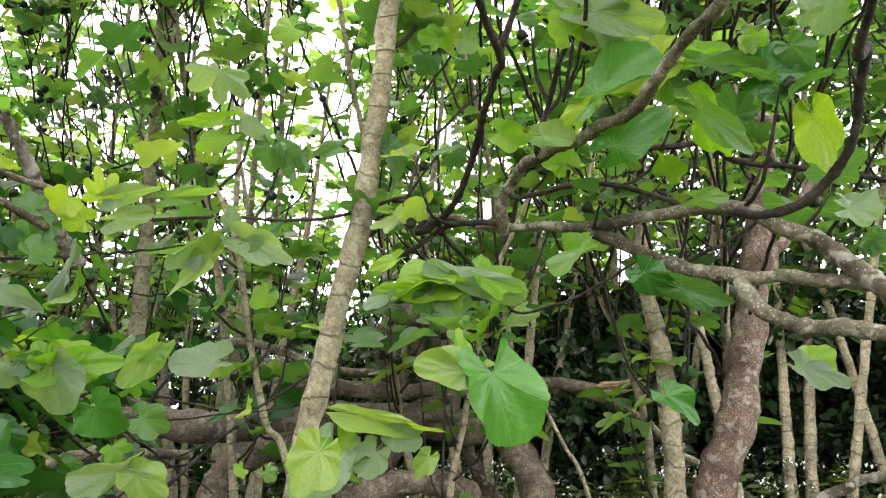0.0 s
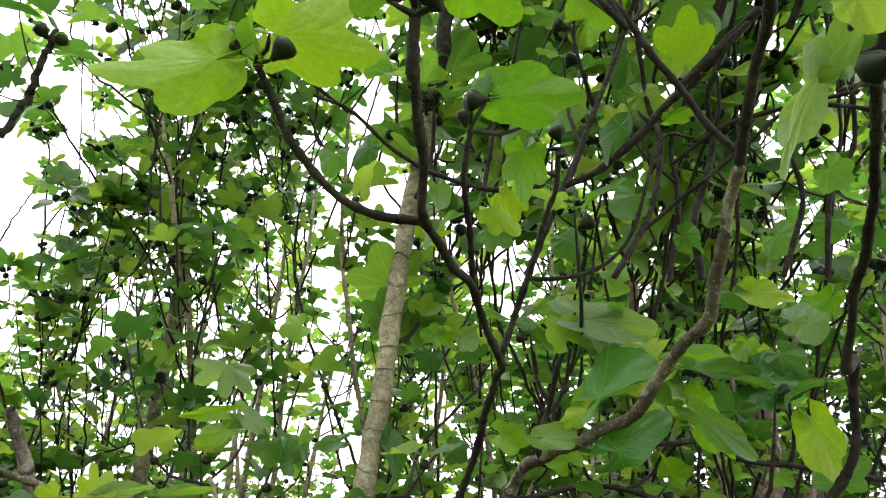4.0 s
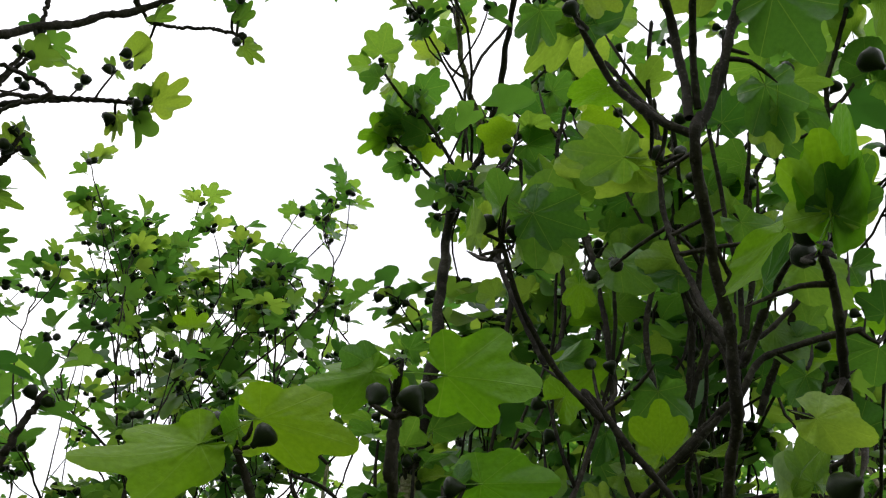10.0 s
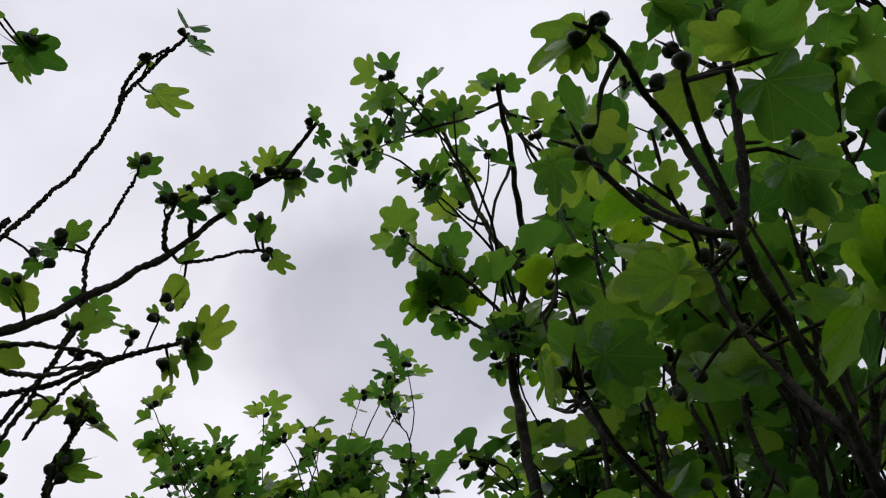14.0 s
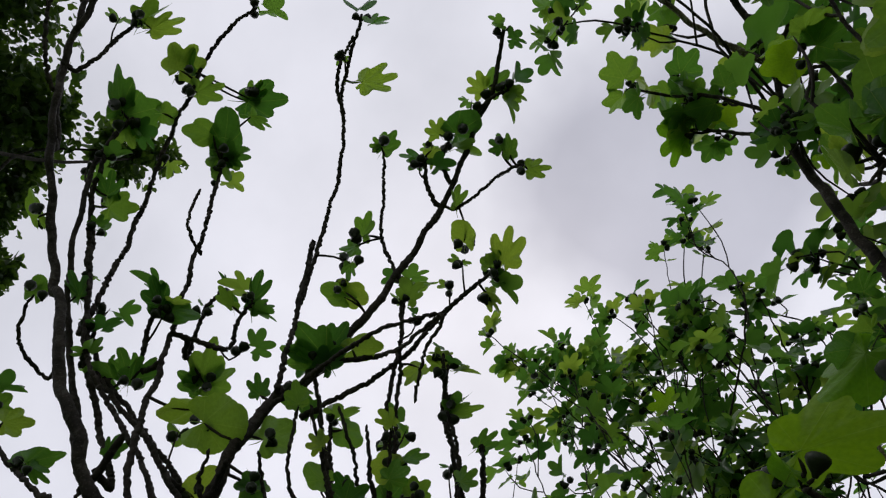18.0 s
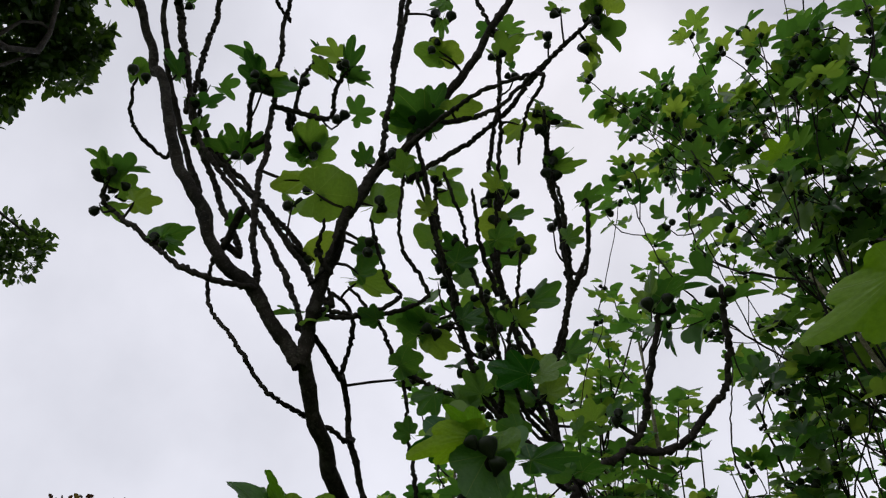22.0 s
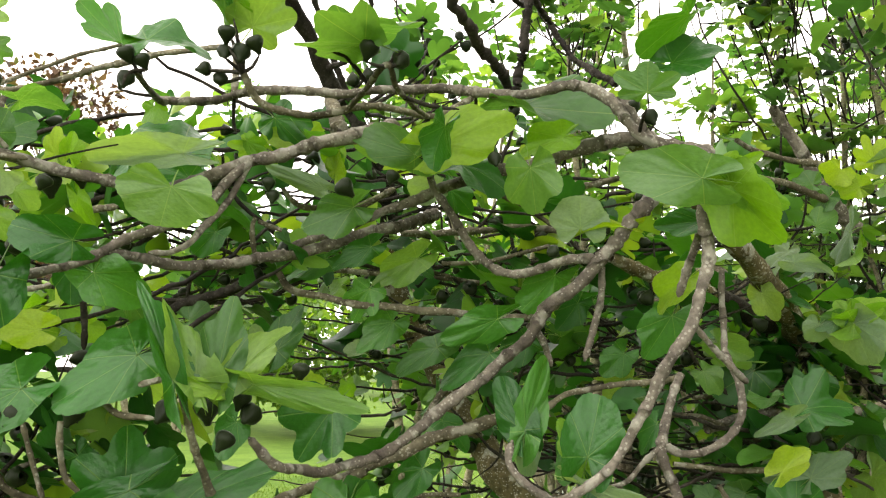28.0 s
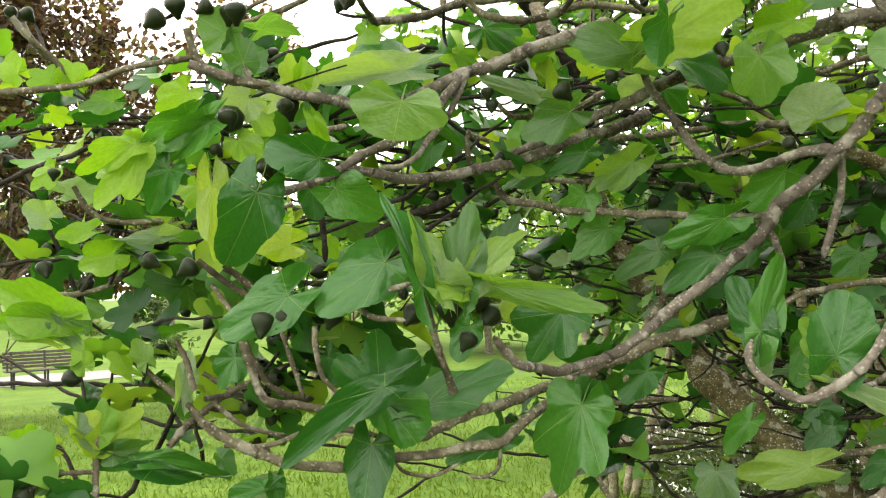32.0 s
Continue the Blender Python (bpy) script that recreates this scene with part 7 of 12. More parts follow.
t.leaf('h', (-1.499, -0.080, 4.119), (0.722, 0.564, 0.400), (-0.580, 0.179, 0.794), 0.127, 0.91)
t.stalk((-1.504, -0.058, 4.116), (-1.499, -0.080, 4.119), 0.0035)
t.leaf('t', (-1.510, -0.070, 4.104), (-0.515, 0.795, -0.320), (-0.712, -0.189, 0.676), 0.101, 0.71)
t.stalk((-1.519, -0.059, 4.099), (-1.510, -0.070, 4.104), 0.0035)
t.leaf('h', (-1.419, 0.005, 4.145), (0.633, 0.705, 0.319), (-0.602, 0.189, 0.775), 0.052, 1.16)
t.stalk((-1.409, 0.060, 4.149), (-1.419, 0.005, 4.145), 0.0035)
t.leaf('p', (-1.640, 0.032, 3.873), (0.774, -0.339, 0.535), (-0.382, 0.425, 0.821), 0.094, 0.74)
t.stalk((-1.644, -0.009, 3.871), (-1.640, 0.032, 3.873), 0.0035)
t.leaf('t', (-1.655, 0.059, 3.845), (0.495, 0.817, 0.295), (-0.683, 0.156, 0.714), 0.092, 0.81)
t.stalk((-1.678, 0.012, 3.830), (-1.655, 0.059, 3.845), 0.0035)
t.leaf('h', (-1.763, -0.088, 3.736), (0.495, -0.791, 0.361), (-0.714, -0.132, 0.688), 0.095, 0.35)
t.stalk((-1.734, -0.065, 3.760), (-1.763, -0.088, 3.736), 0.0035)
t.leaf('p', (-0.892, 0.451, 4.271), (0.742, 0.664, 0.094), (-0.524, 0.486, 0.700), 0.139, 0.57)
t.stalk((-0.928, 0.401, 4.268), (-0.892, 0.451, 4.271), 0.0035)
t.leaf('t', (-0.995, 0.652, 4.161), (0.924, -0.112, 0.365), (-0.337, 0.209, 0.918), 0.089, 0.64)
t.stalk((-1.007, 0.668, 4.152), (-0.995, 0.652, 4.161), 0.0035)
t.leaf('p', (-0.994, 0.639, 4.165), (0.098, -0.955, 0.279), (-0.294, 0.240, 0.925), 0.047, 1.05)
t.stalk((-1.007, 0.668, 4.152), (-0.994, 0.639, 4.165), 0.0035)
t.leaf('p', (-0.622, 0.796, 4.324), (-0.265, -0.941, 0.211), (-0.436, 0.312, 0.844), 0.078, 0.92)
t.stalk((-0.618, 0.821, 4.317), (-0.622, 0.796, 4.324), 0.0035)
t.leaf('t', (-0.604, 0.808, 4.332), (0.978, 0.146, 0.150), (-0.205, 0.517, 0.831), 0.098, 0.83)
t.stalk((-0.591, 0.812, 4.334), (-0.604, 0.808, 4.332), 0.0035)
t.leaf('t', (-0.559, 0.856, 4.281), (0.502, 0.844, -0.191), (0.434, -0.054, 0.899), 0.080, 0.72)
t.leaf('p', (-0.827, 0.768, 4.208), (0.138, -0.938, 0.317), (-0.482, 0.216, 0.849), 0.067, 0.94)
t.stalk((-0.819, 0.808, 4.198), (-0.827, 0.768, 4.208), 0.0035)
t.leaf('o', (-0.782, 0.810, 4.209), (0.953, 0.242, 0.182), (-0.133, -0.204, 0.970), 0.105, 0.94)
t.stalk((-0.819, 0.808, 4.198), (-0.782, 0.810, 4.209), 0.0035)
t.leaf('p', (-0.871, 0.773, 4.148), (-0.637, 0.639, -0.431), (-0.093, 0.491, 0.866), 0.073, 0.68)
t.stalk((-0.905, 0.774, 4.136), (-0.871, 0.773, 4.148), 0.0035)
t.leaf('p', (-0.637, 0.873, 3.954), (-0.305, -0.917, 0.257), (-0.120, 0.305, 0.945), 0.053, 0.99)
t.stalk((-0.654, 0.940, 3.923), (-0.637, 0.873, 3.954), 0.0035)
t.leaf('t', (-0.629, 0.899, 3.929), (0.556, -0.719, 0.417), (-0.132, 0.418, 0.899), 0.074, 0.55)
t.stalk((-0.637, 0.937, 3.911), (-0.629, 0.899, 3.929), 0.0035)
t.leaf('p', (-0.614, 0.964, 3.889), (0.786, 0.613, -0.075), (-0.228, 0.401, 0.887), 0.078, 0.66)
t.stalk((-0.621, 0.935, 3.899), (-0.614, 0.964, 3.889), 0.0035)
t.leaf('p', (-0.929, 0.952, 4.030), (0.708, -0.535, 0.462), (-0.695, -0.407, 0.593), 0.087, 0.64)
t.leaf('o', (-0.987, 1.046, 3.967), (0.528, -0.682, 0.506), (-0.168, 0.500, 0.850), 0.079, 0.82)
t.stalk((-0.923, 0.960, 4.029), (-0.987, 1.046, 3.967), 0.0035)
t.leaf('p', (-0.886, 1.127, 3.802), (0.728, -0.470, 0.499), (-0.348, 0.373, 0.860), 0.136, 0.68)
t.leaf('h', (-0.926, 1.098, 3.790), (0.681, -0.507, 0.529), (-0.177, 0.587, 0.790), 0.049, 1.02)
t.stalk((-0.921, 1.116, 3.783), (-0.926, 1.098, 3.790), 0.0035)
t.leaf('t', (-0.921, 1.129, 3.777), (0.183, 0.894, -0.409), (-0.232, 0.443, 0.866), 0.057, 0.72)
t.stalk((-0.921, 1.116, 3.783), (-0.921, 1.129, 3.777), 0.0035)
t.leaf('p', (-0.979, 1.136, 3.735), (-0.086, 0.850, -0.519), (-0.117, 0.509, 0.853), 0.087, 0.52)
t.stalk((-0.979, 1.101, 3.754), (-0.979, 1.136, 3.735), 0.0035)
t.leaf('h', (-1.213, 1.002, 3.875), (0.824, 0.542, 0.162), (0.193, -0.538, 0.820), 0.099, 0.63)
t.stalk((-1.241, 0.987, 3.866), (-1.213, 1.002, 3.875), 0.0035)
t.leaf('t', (-1.200, 0.756, 3.926), (0.820, -0.293, 0.492), (-0.183, 0.680, 0.710), 0.094, 0.59)
t.stalk((-1.159, 0.811, 3.927), (-1.200, 0.756, 3.926), 0.0035)
t.leaf('p', (-1.238, 0.760, 3.905), (-0.883, -0.255, -0.393), (-0.378, 0.885, 0.273), 0.072, 0.84)
t.stalk((-1.159, 0.811, 3.927), (-1.238, 0.760, 3.905), 0.0035)
t.leaf('p', (-1.230, 0.746, 3.774), (-0.743, 0.371, -0.557), (-0.619, -0.065, 0.782), 0.060, 0.68)
t.stalk((-1.287, 0.642, 3.776), (-1.230, 0.746, 3.774), 0.0035)
t.leaf('o', (-1.283, 0.777, 3.664), (-0.240, -0.949, 0.203), (-0.420, 0.291, 0.860), 0.081, 0.71)
t.stalk((-1.270, 0.865, 3.636), (-1.283, 0.777, 3.664), 0.0035)
t.leaf('h', (-1.271, 0.768, 3.675), (0.405, 0.905, -0.126), (-0.134, 0.195, 0.972), 0.083, 0.84)
t.stalk((-1.270, 0.865, 3.636), (-1.271, 0.768, 3.675), 0.0035)
t.leaf('t', (-1.366, 0.801, 3.447), (0.092, -0.899, 0.428), (-0.267, 0.392, 0.880), 0.139, 0.77)
t.leaf('t', (-1.392, 0.788, 3.434), (-0.305, -0.940, 0.154), (-0.355, 0.263, 0.897), 0.127, 0.56)
t.stalk((-1.401, 0.790, 3.426), (-1.392, 0.788, 3.434), 0.0035)
t.leaf('h', (-1.313, 0.860, 3.492), (0.732, 0.663, 0.158), (-0.443, 0.287, 0.849), 0.098, 0.64)
t.stalk((-1.319, 0.883, 3.477), (-1.313, 0.860, 3.492), 0.0035)
t.leaf('t', (-1.369, 0.812, 3.484), (0.819, -0.059, 0.571), (-0.564, 0.107, 0.819), 0.119, 0.57)
t.stalk((-1.363, 0.822, 3.483), (-1.369, 0.812, 3.484), 0.0035)
t.leaf('t', (-1.440, 0.490, 3.497), (0.284, -0.859, 0.427), (-0.126, 0.408, 0.904), 0.070, 0.55)
t.stalk((-1.437, 0.531, 3.487), (-1.440, 0.490, 3.497), 0.0035)
t.leaf('p', (-1.404, 0.537, 3.510), (0.716, -0.373, 0.590), (-0.696, -0.444, 0.564), 0.119, 0.42)
t.leaf('p', (-1.409, 0.541, 3.505), (0.634, 0.744, 0.212), (-0.607, 0.309, 0.732), 0.071, 0.54)
t.stalk((-1.410, 0.529, 3.508), (-1.409, 0.541, 3.505), 0.0035)
t.leaf('t', (-1.553, 0.328, 3.448), (0.431, -0.767, 0.476), (-0.515, 0.224, 0.827), 0.098, 0.61)
t.leaf('h', (-1.550, 0.335, 3.449), (0.364, 0.928, 0.077), (-0.764, 0.250, 0.595), 0.109, 0.50)
t.leaf('t', (-1.675, 0.573, 3.414), (0.650, -0.367, 0.665), (-0.737, -0.092, 0.670), 0.134, 0.66)
t.stalk((-1.658, 0.494, 3.453), (-1.675, 0.573, 3.414), 0.0035)
t.leaf('t', (-1.675, 0.585, 3.409), (0.740, 0.480, 0.471), (-0.672, 0.536, 0.511), 0.105, 0.71)
t.stalk((-1.658, 0.494, 3.453), (-1.675, 0.585, 3.409), 0.0035)
t.leaf('t', (-1.689, 0.573, 3.401), (-0.087, -0.971, 0.223), (-0.564, 0.232, 0.793), 0.083, 0.76)
t.stalk((-1.658, 0.494, 3.453), (-1.689, 0.573, 3.401), 0.0035)
t.leaf('h', (-1.570, 0.546, 3.188), (-0.506, -0.835, -0.214), (0.121, -0.314, 0.942), 0.102, 1.00)
t.stalk((-1.615, 0.426, 3.183), (-1.570, 0.546, 3.188), 0.0035)
t.leaf('o', (-1.481, 0.543, 3.071), (0.485, 0.870, 0.094), (-0.611, 0.260, 0.748), 0.110, 1.06)
t.stalk((-1.453, 0.646, 3.054), (-1.481, 0.543, 3.071), 0.0035)
t.leaf('p', (-1.761, 0.388, 3.344), (0.453, -0.680, 0.576), (-0.223, 0.540, 0.812), 0.105, 0.59)
t.stalk((-1.791, 0.367, 3.319), (-1.761, 0.388, 3.344), 0.0035)
t.leaf('p', (-1.709, 0.383, 3.297), (0.741, 0.196, 0.642), (-0.650, -0.031, 0.760), 0.102, 0.60)
t.stalk((-1.680, 0.388, 3.324), (-1.709, 0.383, 3.297), 0.0035)
t.leaf('o', (-1.788, 0.354, 3.346), (-0.035, -0.986, 0.163), (-0.231, 0.166, 0.959), 0.081, 0.56)
t.stalk((-1.797, 0.342, 3.340), (-1.788, 0.354, 3.346), 0.0035)
t.leaf('h', (-1.428, 0.696, 3.077), (0.767, 0.435, 0.471), (-0.603, 0.741, 0.296), 0.087, 0.99)
t.stalk((-1.448, 0.649, 3.080), (-1.428, 0.696, 3.077), 0.0035)
t.leaf('p', (-1.421, 0.648, 3.207), (0.447, -0.637, 0.628), (-0.600, 0.307, 0.739), 0.064, 0.77)
t.stalk((-1.413, 0.688, 3.196), (-1.421, 0.648, 3.207), 0.0035)
t.leaf('t', (-1.820, 0.067, 3.101), (0.540, -0.536, 0.649), (-0.739, 0.068, 0.671), 0.062, 0.78)
t.stalk((-1.817, 0.080, 3.103), (-1.820, 0.067, 3.101), 0.0035)
t.leaf('p', (-1.823, 0.087, 3.094), (0.656, 0.211, 0.725), (-0.621, -0.395, 0.677), 0.074, 0.65)
t.leaf('t', (-1.832, 0.121, 3.079), (0.628, 0.372, 0.683), (-0.697, -0.121, 0.707), 0.065, 1.06)
t.stalk((-1.837, 0.089, 3.077), (-1.832, 0.121, 3.079), 0.0035)
t.leaf('t', (-1.790, 0.162, 3.030), (0.383, 0.870, 0.310), (-0.756, 0.102, 0.647), 0.069, 0.82)
t.stalk((-1.824, 0.156, 2.989), (-1.790, 0.162, 3.030), 0.0035)
t.leaf('h', (-1.749, 0.253, 2.924), (0.524, 0.710, 0.470), (-0.685, 0.022, 0.729), 0.088, 0.51)
t.stalk((-1.764, 0.245, 2.906), (-1.749, 0.253, 2.924), 0.0035)
t.leaf('p', (-1.738, 0.261, 2.912), (0.007, 0.971, -0.238), (-0.778, 0.154, 0.609), 0.064, 0.54)
t.stalk((-1.754, 0.261, 2.892), (-1.738, 0.261, 2.912), 0.0035)
t.leaf('o', (-1.691, 0.035, 3.365), (0.717, -0.226, 0.660), (-0.651, 0.121, 0.749), 0.053, 0.82)
t.stalk((-1.711, 0.034, 3.346), (-1.691, 0.035, 3.365), 0.0035)
t.leaf('p', (-1.767, 0.151, 3.534), (0.439, -0.781, 0.444), (-0.434, 0.249, 0.866), 0.092, 0.57)
t.stalk((-1.756, 0.170, 3.542), (-1.767, 0.151, 3.534), 0.0035)
t.leaf('h', (-1.418, 1.145, 3.257), (-0.612, -0.791, 0.018), (-0.434, 0.355, 0.828), 0.078, 0.95)
t.leaf('o', (-1.485, 0.986, 3.360), (0.055, 0.877, -0.477), (-0.708, 0.371, 0.601), 0.075, 0.84)
t.stalk((-1.512, 0.958, 3.353), (-1.485, 0.986, 3.360), 0.0035)
t.leaf('p', (-1.186, 1.126, 3.518), (0.352, -0.707, 0.613), (-0.600, 0.332, 0.728), 0.068, 0.93)
t.leaf('p', (-1.239, 1.218, 3.426), (0.876, 0.128, 0.466), (-0.394, -0.369, 0.842), 0.088, 0.63)
t.stalk((-1.245, 1.207, 3.429), (-1.239, 1.218, 3.426), 0.0035)
t.leaf('t', (-1.244, 1.222, 3.420), (0.808, 0.577, 0.117), (-0.487, 0.544, 0.683), 0.102, 0.39)
t.stalk((-1.255, 1.221, 3.413), (-1.244, 1.222, 3.420), 0.0035)
t.leaf('p', (-1.212, 1.306, 3.308), (0.885, 0.230, 0.406), (-0.461, 0.557, 0.690), 0.086, 0.58)
t.stalk((-1.197, 1.312, 3.313), (-1.212, 1.306, 3.308), 0.0035)
t.leaf('p', (-1.454, 0.701, 2.960), (-0.204, 0.750, -0.630), (-0.805, 0.237, 0.543), 0.065, 0.96)
t.stalk((-1.469, 0.635, 2.979), (-1.454, 0.701, 2.960), 0.0035)
t.leaf('o', (-1.494, 0.947, 3.139), (-0.269, -0.916, 0.297), (-0.857, 0.368, 0.360), 0.066, 0.90)
t.stalk((-1.483, 0.954, 3.145), (-1.494, 0.947, 3.139), 0.0035)
t.leaf('t', (-1.538, 1.030, 3.107), (0.716, -0.033, 0.697), (-0.698, -0.043, 0.715), 0.084, 0.84)
t.stalk((-1.543, 1.016, 3.111), (-1.538, 1.030, 3.107), 0.0035)
t.leaf('t', (-1.518, 1.210, 3.227), (0.780, 0.583, 0.226), (-0.414, 0.211, 0.885), 0.132, 0.65)
t.leaf('o', (-1.706, 0.680, 3.045), (0.684, 0.024, 0.729), (-0.729, 0.047, 0.683), 0.098, 0.72)
t.stalk((-1.713, 0.646, 3.053), (-1.706, 0.680, 3.045), 0.0035)
t.leaf('p', (-1.744, 0.429, 3.063), (0.642, -0.131, 0.755), (-0.752, -0.296, 0.589), 0.063, 0.75)
t.leaf('t', (-1.467, 1.155, 3.396), (0.843, 0.267, 0.467), (-0.450, 0.825, 0.341), 0.096, 0.62)
t.leaf('t', (-1.473, 0.851, 3.318), (0.422, -0.632, 0.650), (-0.467, 0.464, 0.753), 0.064, 0.86)
t.leaf('h', (-1.436, 0.746, 3.294), (0.758, 0.549, 0.352), (-0.223, -0.289, 0.931), 0.068, 0.81)
t.stalk((-1.433, 0.738, 3.301), (-1.436, 0.746, 3.294), 0.0035)
t.leaf('t', (-1.250, 1.085, 3.537), (-0.825, 0.045, -0.564), (-0.295, 0.816, 0.497), 0.075, 0.78)
t.stalk((-1.289, 1.034, 3.541), (-1.250, 1.085, 3.537), 0.0035)
t.leaf('t', (-1.608, 1.029, 2.922), (-0.453, -0.882, 0.134), (-0.174, 0.235, 0.956), 0.134, 0.67)
t.stalk((-1.542, 1.085, 2.953), (-1.608, 1.029, 2.922), 0.0035)
t.leaf('t', (-1.642, 1.014, 2.893), (0.153, -0.678, 0.719), (-0.853, 0.276, 0.442), 0.115, 0.65)
t.stalk((-1.548, 1.100, 2.933), (-1.642, 1.014, 2.893), 0.0035)
t.leaf('t', (-1.623, 1.042, 2.895), (0.456, 0.862, -0.220), (-0.336, 0.396, 0.855), 0.108, 0.73)
t.stalk((-1.554, 1.115, 2.914), (-1.623, 1.042, 2.895), 0.0035)
t.leaf('t', (-1.550, 0.749, 2.916), (0.412, 0.901, -0.131), (-0.404, 0.310, 0.861), 0.114, 0.56)
t.stalk((-1.604, 0.727, 2.864), (-1.550, 0.749, 2.916), 0.0035)
t.leaf('h', (-1.649, 0.992, 2.742), (0.651, 0.728, 0.215), (-0.589, 0.304, 0.749), 0.082, 0.49)
t.stalk((-1.750, 0.856, 2.711), (-1.649, 0.992, 2.742), 0.0035)
t.leaf('t', (-1.543, 1.240, 2.965), (-0.185, -0.818, 0.544), (-0.232, 0.575, 0.785), 0.087, 0.94)
t.stalk((-1.501, 1.259, 2.994), (-1.543, 1.240, 2.965), 0.0035)
t.leaf('t', (-1.485, 1.331, 3.085), (0.822, 0.443, 0.358), (-0.539, 0.809, 0.237), 0.124, 0.59)
t.stalk((-1.540, 1.289, 3.067), (-1.485, 1.331, 3.085), 0.0035)
t.leaf('t', (-1.561, 1.257, 2.761), (0.548, 0.802, -0.238), (-0.452, 0.523, 0.722), 0.121, 0.75)
t.stalk((-1.578, 1.246, 2.750), (-1.561, 1.257, 2.761), 0.0035)
t.leaf('h', (-1.502, 1.360, 2.757), (0.773, 0.601, 0.203), (-0.587, 0.557, 0.587), 0.118, 0.32)
t.leaf('t', (-1.455, 1.548, 2.732), (0.165, -0.480, 0.862), (-0.528, 0.695, 0.488), 0.068, 1.05)
t.stalk((-1.542, 1.472, 2.723), (-1.455, 1.548, 2.732), 0.0035)
t.leaf('p', (-0.941, 1.027, 2.361), (0.828, 0.475, 0.297), (-0.486, 0.873, -0.041), 0.057, 0.71)
t.stalk((-0.918, 1.068, 2.327), (-0.941, 1.027, 2.361), 0.0035)
t.leaf('p', (-1.415, 1.412, 2.895), (0.825, 0.418, 0.381), (-0.493, 0.862, 0.122), 0.100, 0.60)
t.stalk((-1.430, 1.381, 2.914), (-1.415, 1.412, 2.895), 0.0035)
t.leaf('t', (-1.465, 1.014, 3.110), (0.161, -0.733, 0.661), (0.054, 0.676, 0.735), 0.070, 0.92)
t.stalk((-1.492, 0.972, 3.113), (-1.465, 1.014, 3.110), 0.0035)
t.leaf('h', (-1.479, 1.049, 3.050), (0.273, 0.867, -0.416), (-0.899, 0.385, 0.211), 0.056, 0.98)
t.stalk((-1.517, 1.024, 3.030), (-1.479, 1.049, 3.050), 0.0035)
t.leaf('t', (-1.404, 1.211, 3.180), (0.820, 0.219, 0.528), (-0.571, 0.357, 0.739), 0.069, 0.98)
t.stalk((-1.452, 1.164, 3.175), (-1.404, 1.211, 3.180), 0.0035)
t.leaf('t', (-1.396, 1.158, 3.286), (0.689, 0.725, 0.014), (-0.725, 0.689, -0.015), 0.083, 0.47)
t.stalk((-1.406, 1.129, 3.299), (-1.396, 1.158, 3.286), 0.0035)
t.leaf('t', (-1.447, 0.715, 2.936), (0.102, -0.811, 0.575), (-0.759, 0.310, 0.573), 0.051, 1.15)
t.stalk((-1.474, 0.632, 2.953), (-1.447, 0.715, 2.936), 0.0035)
t.leaf('t', (-1.471, 0.704, 2.867), (0.724, 0.411, 0.554), (-0.636, 0.708, 0.306), 0.069, 0.69)
t.stalk((-1.498, 0.628, 2.881), (-1.471, 0.704, 2.867), 0.0035)
t.fig((-1.348, -0.254, 4.423), (0.325, 0.099, 0.940), 0.0216)
t.fig((-1.311, -0.262, 4.408), (-0.233, -0.923, 0.306), 0.0170)
t.fig((-1.292, -0.258, 4.382), (0.135, -0.022, 0.991), 0.0170)
t.fig((-1.324, -0.068, 4.303), (0.112, -0.214, 0.970), 0.0222)
t.fig((-1.346, -0.025, 4.294), (-0.294, 0.707, 0.643), 0.0203)
t.fig((-1.257, -0.023, 4.211), (0.079, 0.564, 0.822), 0.0162)
t.fig((-1.333, 0.027, 4.287), (-0.291, 0.221, 0.931), 0.0212)
t.fig((-1.310, 0.031, 4.180), (0.302, -0.163, 0.939), 0.0174)
t.fig((-1.313, 0.027, 4.196), (-0.033, -0.917, 0.399), 0.0210)
t.fig((-1.199, 0.183, 4.268), (-0.475, 0.226, 0.850), 0.0178)
t.fig((-1.234, 0.235, 4.311), (0.195, -0.166, 0.967), 0.0224)
t.fig((-1.197, 0.194, 4.279), (-0.126, 0.441, 0.889), 0.0202)
t.fig((-1.384, 0.267, 4.147), (0.991, -0.077, 0.110), 0.0163)
t.fig((-1.378, 0.240, 4.075), (0.313, -0.266, 0.912), 0.0177)
t.fig((-1.370, 0.252, 4.077), (-0.211, -0.572, 0.793), 0.0198)
t.fig((-1.369, 0.250, 4.019), (0.397, 0.397, 0.828), 0.0161)
t.fig((-1.375, 0.215, 4.104), (0.211, -0.213, 0.954), 0.0206)
t.fig((-1.294, 0.215, 3.977), (0.344, 0.479, 0.808), 0.0170)
t.fig((-1.524, -0.084, 4.144), (-0.176, -0.046, 0.983), 0.0216)
t.fig((-1.479, -0.126, 4.135), (0.141, 0.732, 0.667), 0.0183)
t.fig((-1.461, -0.130, 4.063), (-0.230, 0.034, 0.973), 0.0211)
t.fig((-1.500, -0.075, 4.035), (0.250, -0.554, 0.794), 0.0205)
t.fig((-1.526, -0.097, 4.139), (-0.227, -0.444, 0.867), 0.0180)
t.fig((-1.503, -0.044, 4.106), (0.530, -0.360, 0.768), 0.0167)
t.fig((-1.693, 0.044, 3.904), (0.572, -0.015, 0.820), 0.0199)
t.fig((-1.649, 0.048, 3.924), (0.335, -0.323, 0.885), 0.0158)
t.fig((-1.716, 0.012, 4.001), (-0.334, 0.047, -0.941), 0.0167)
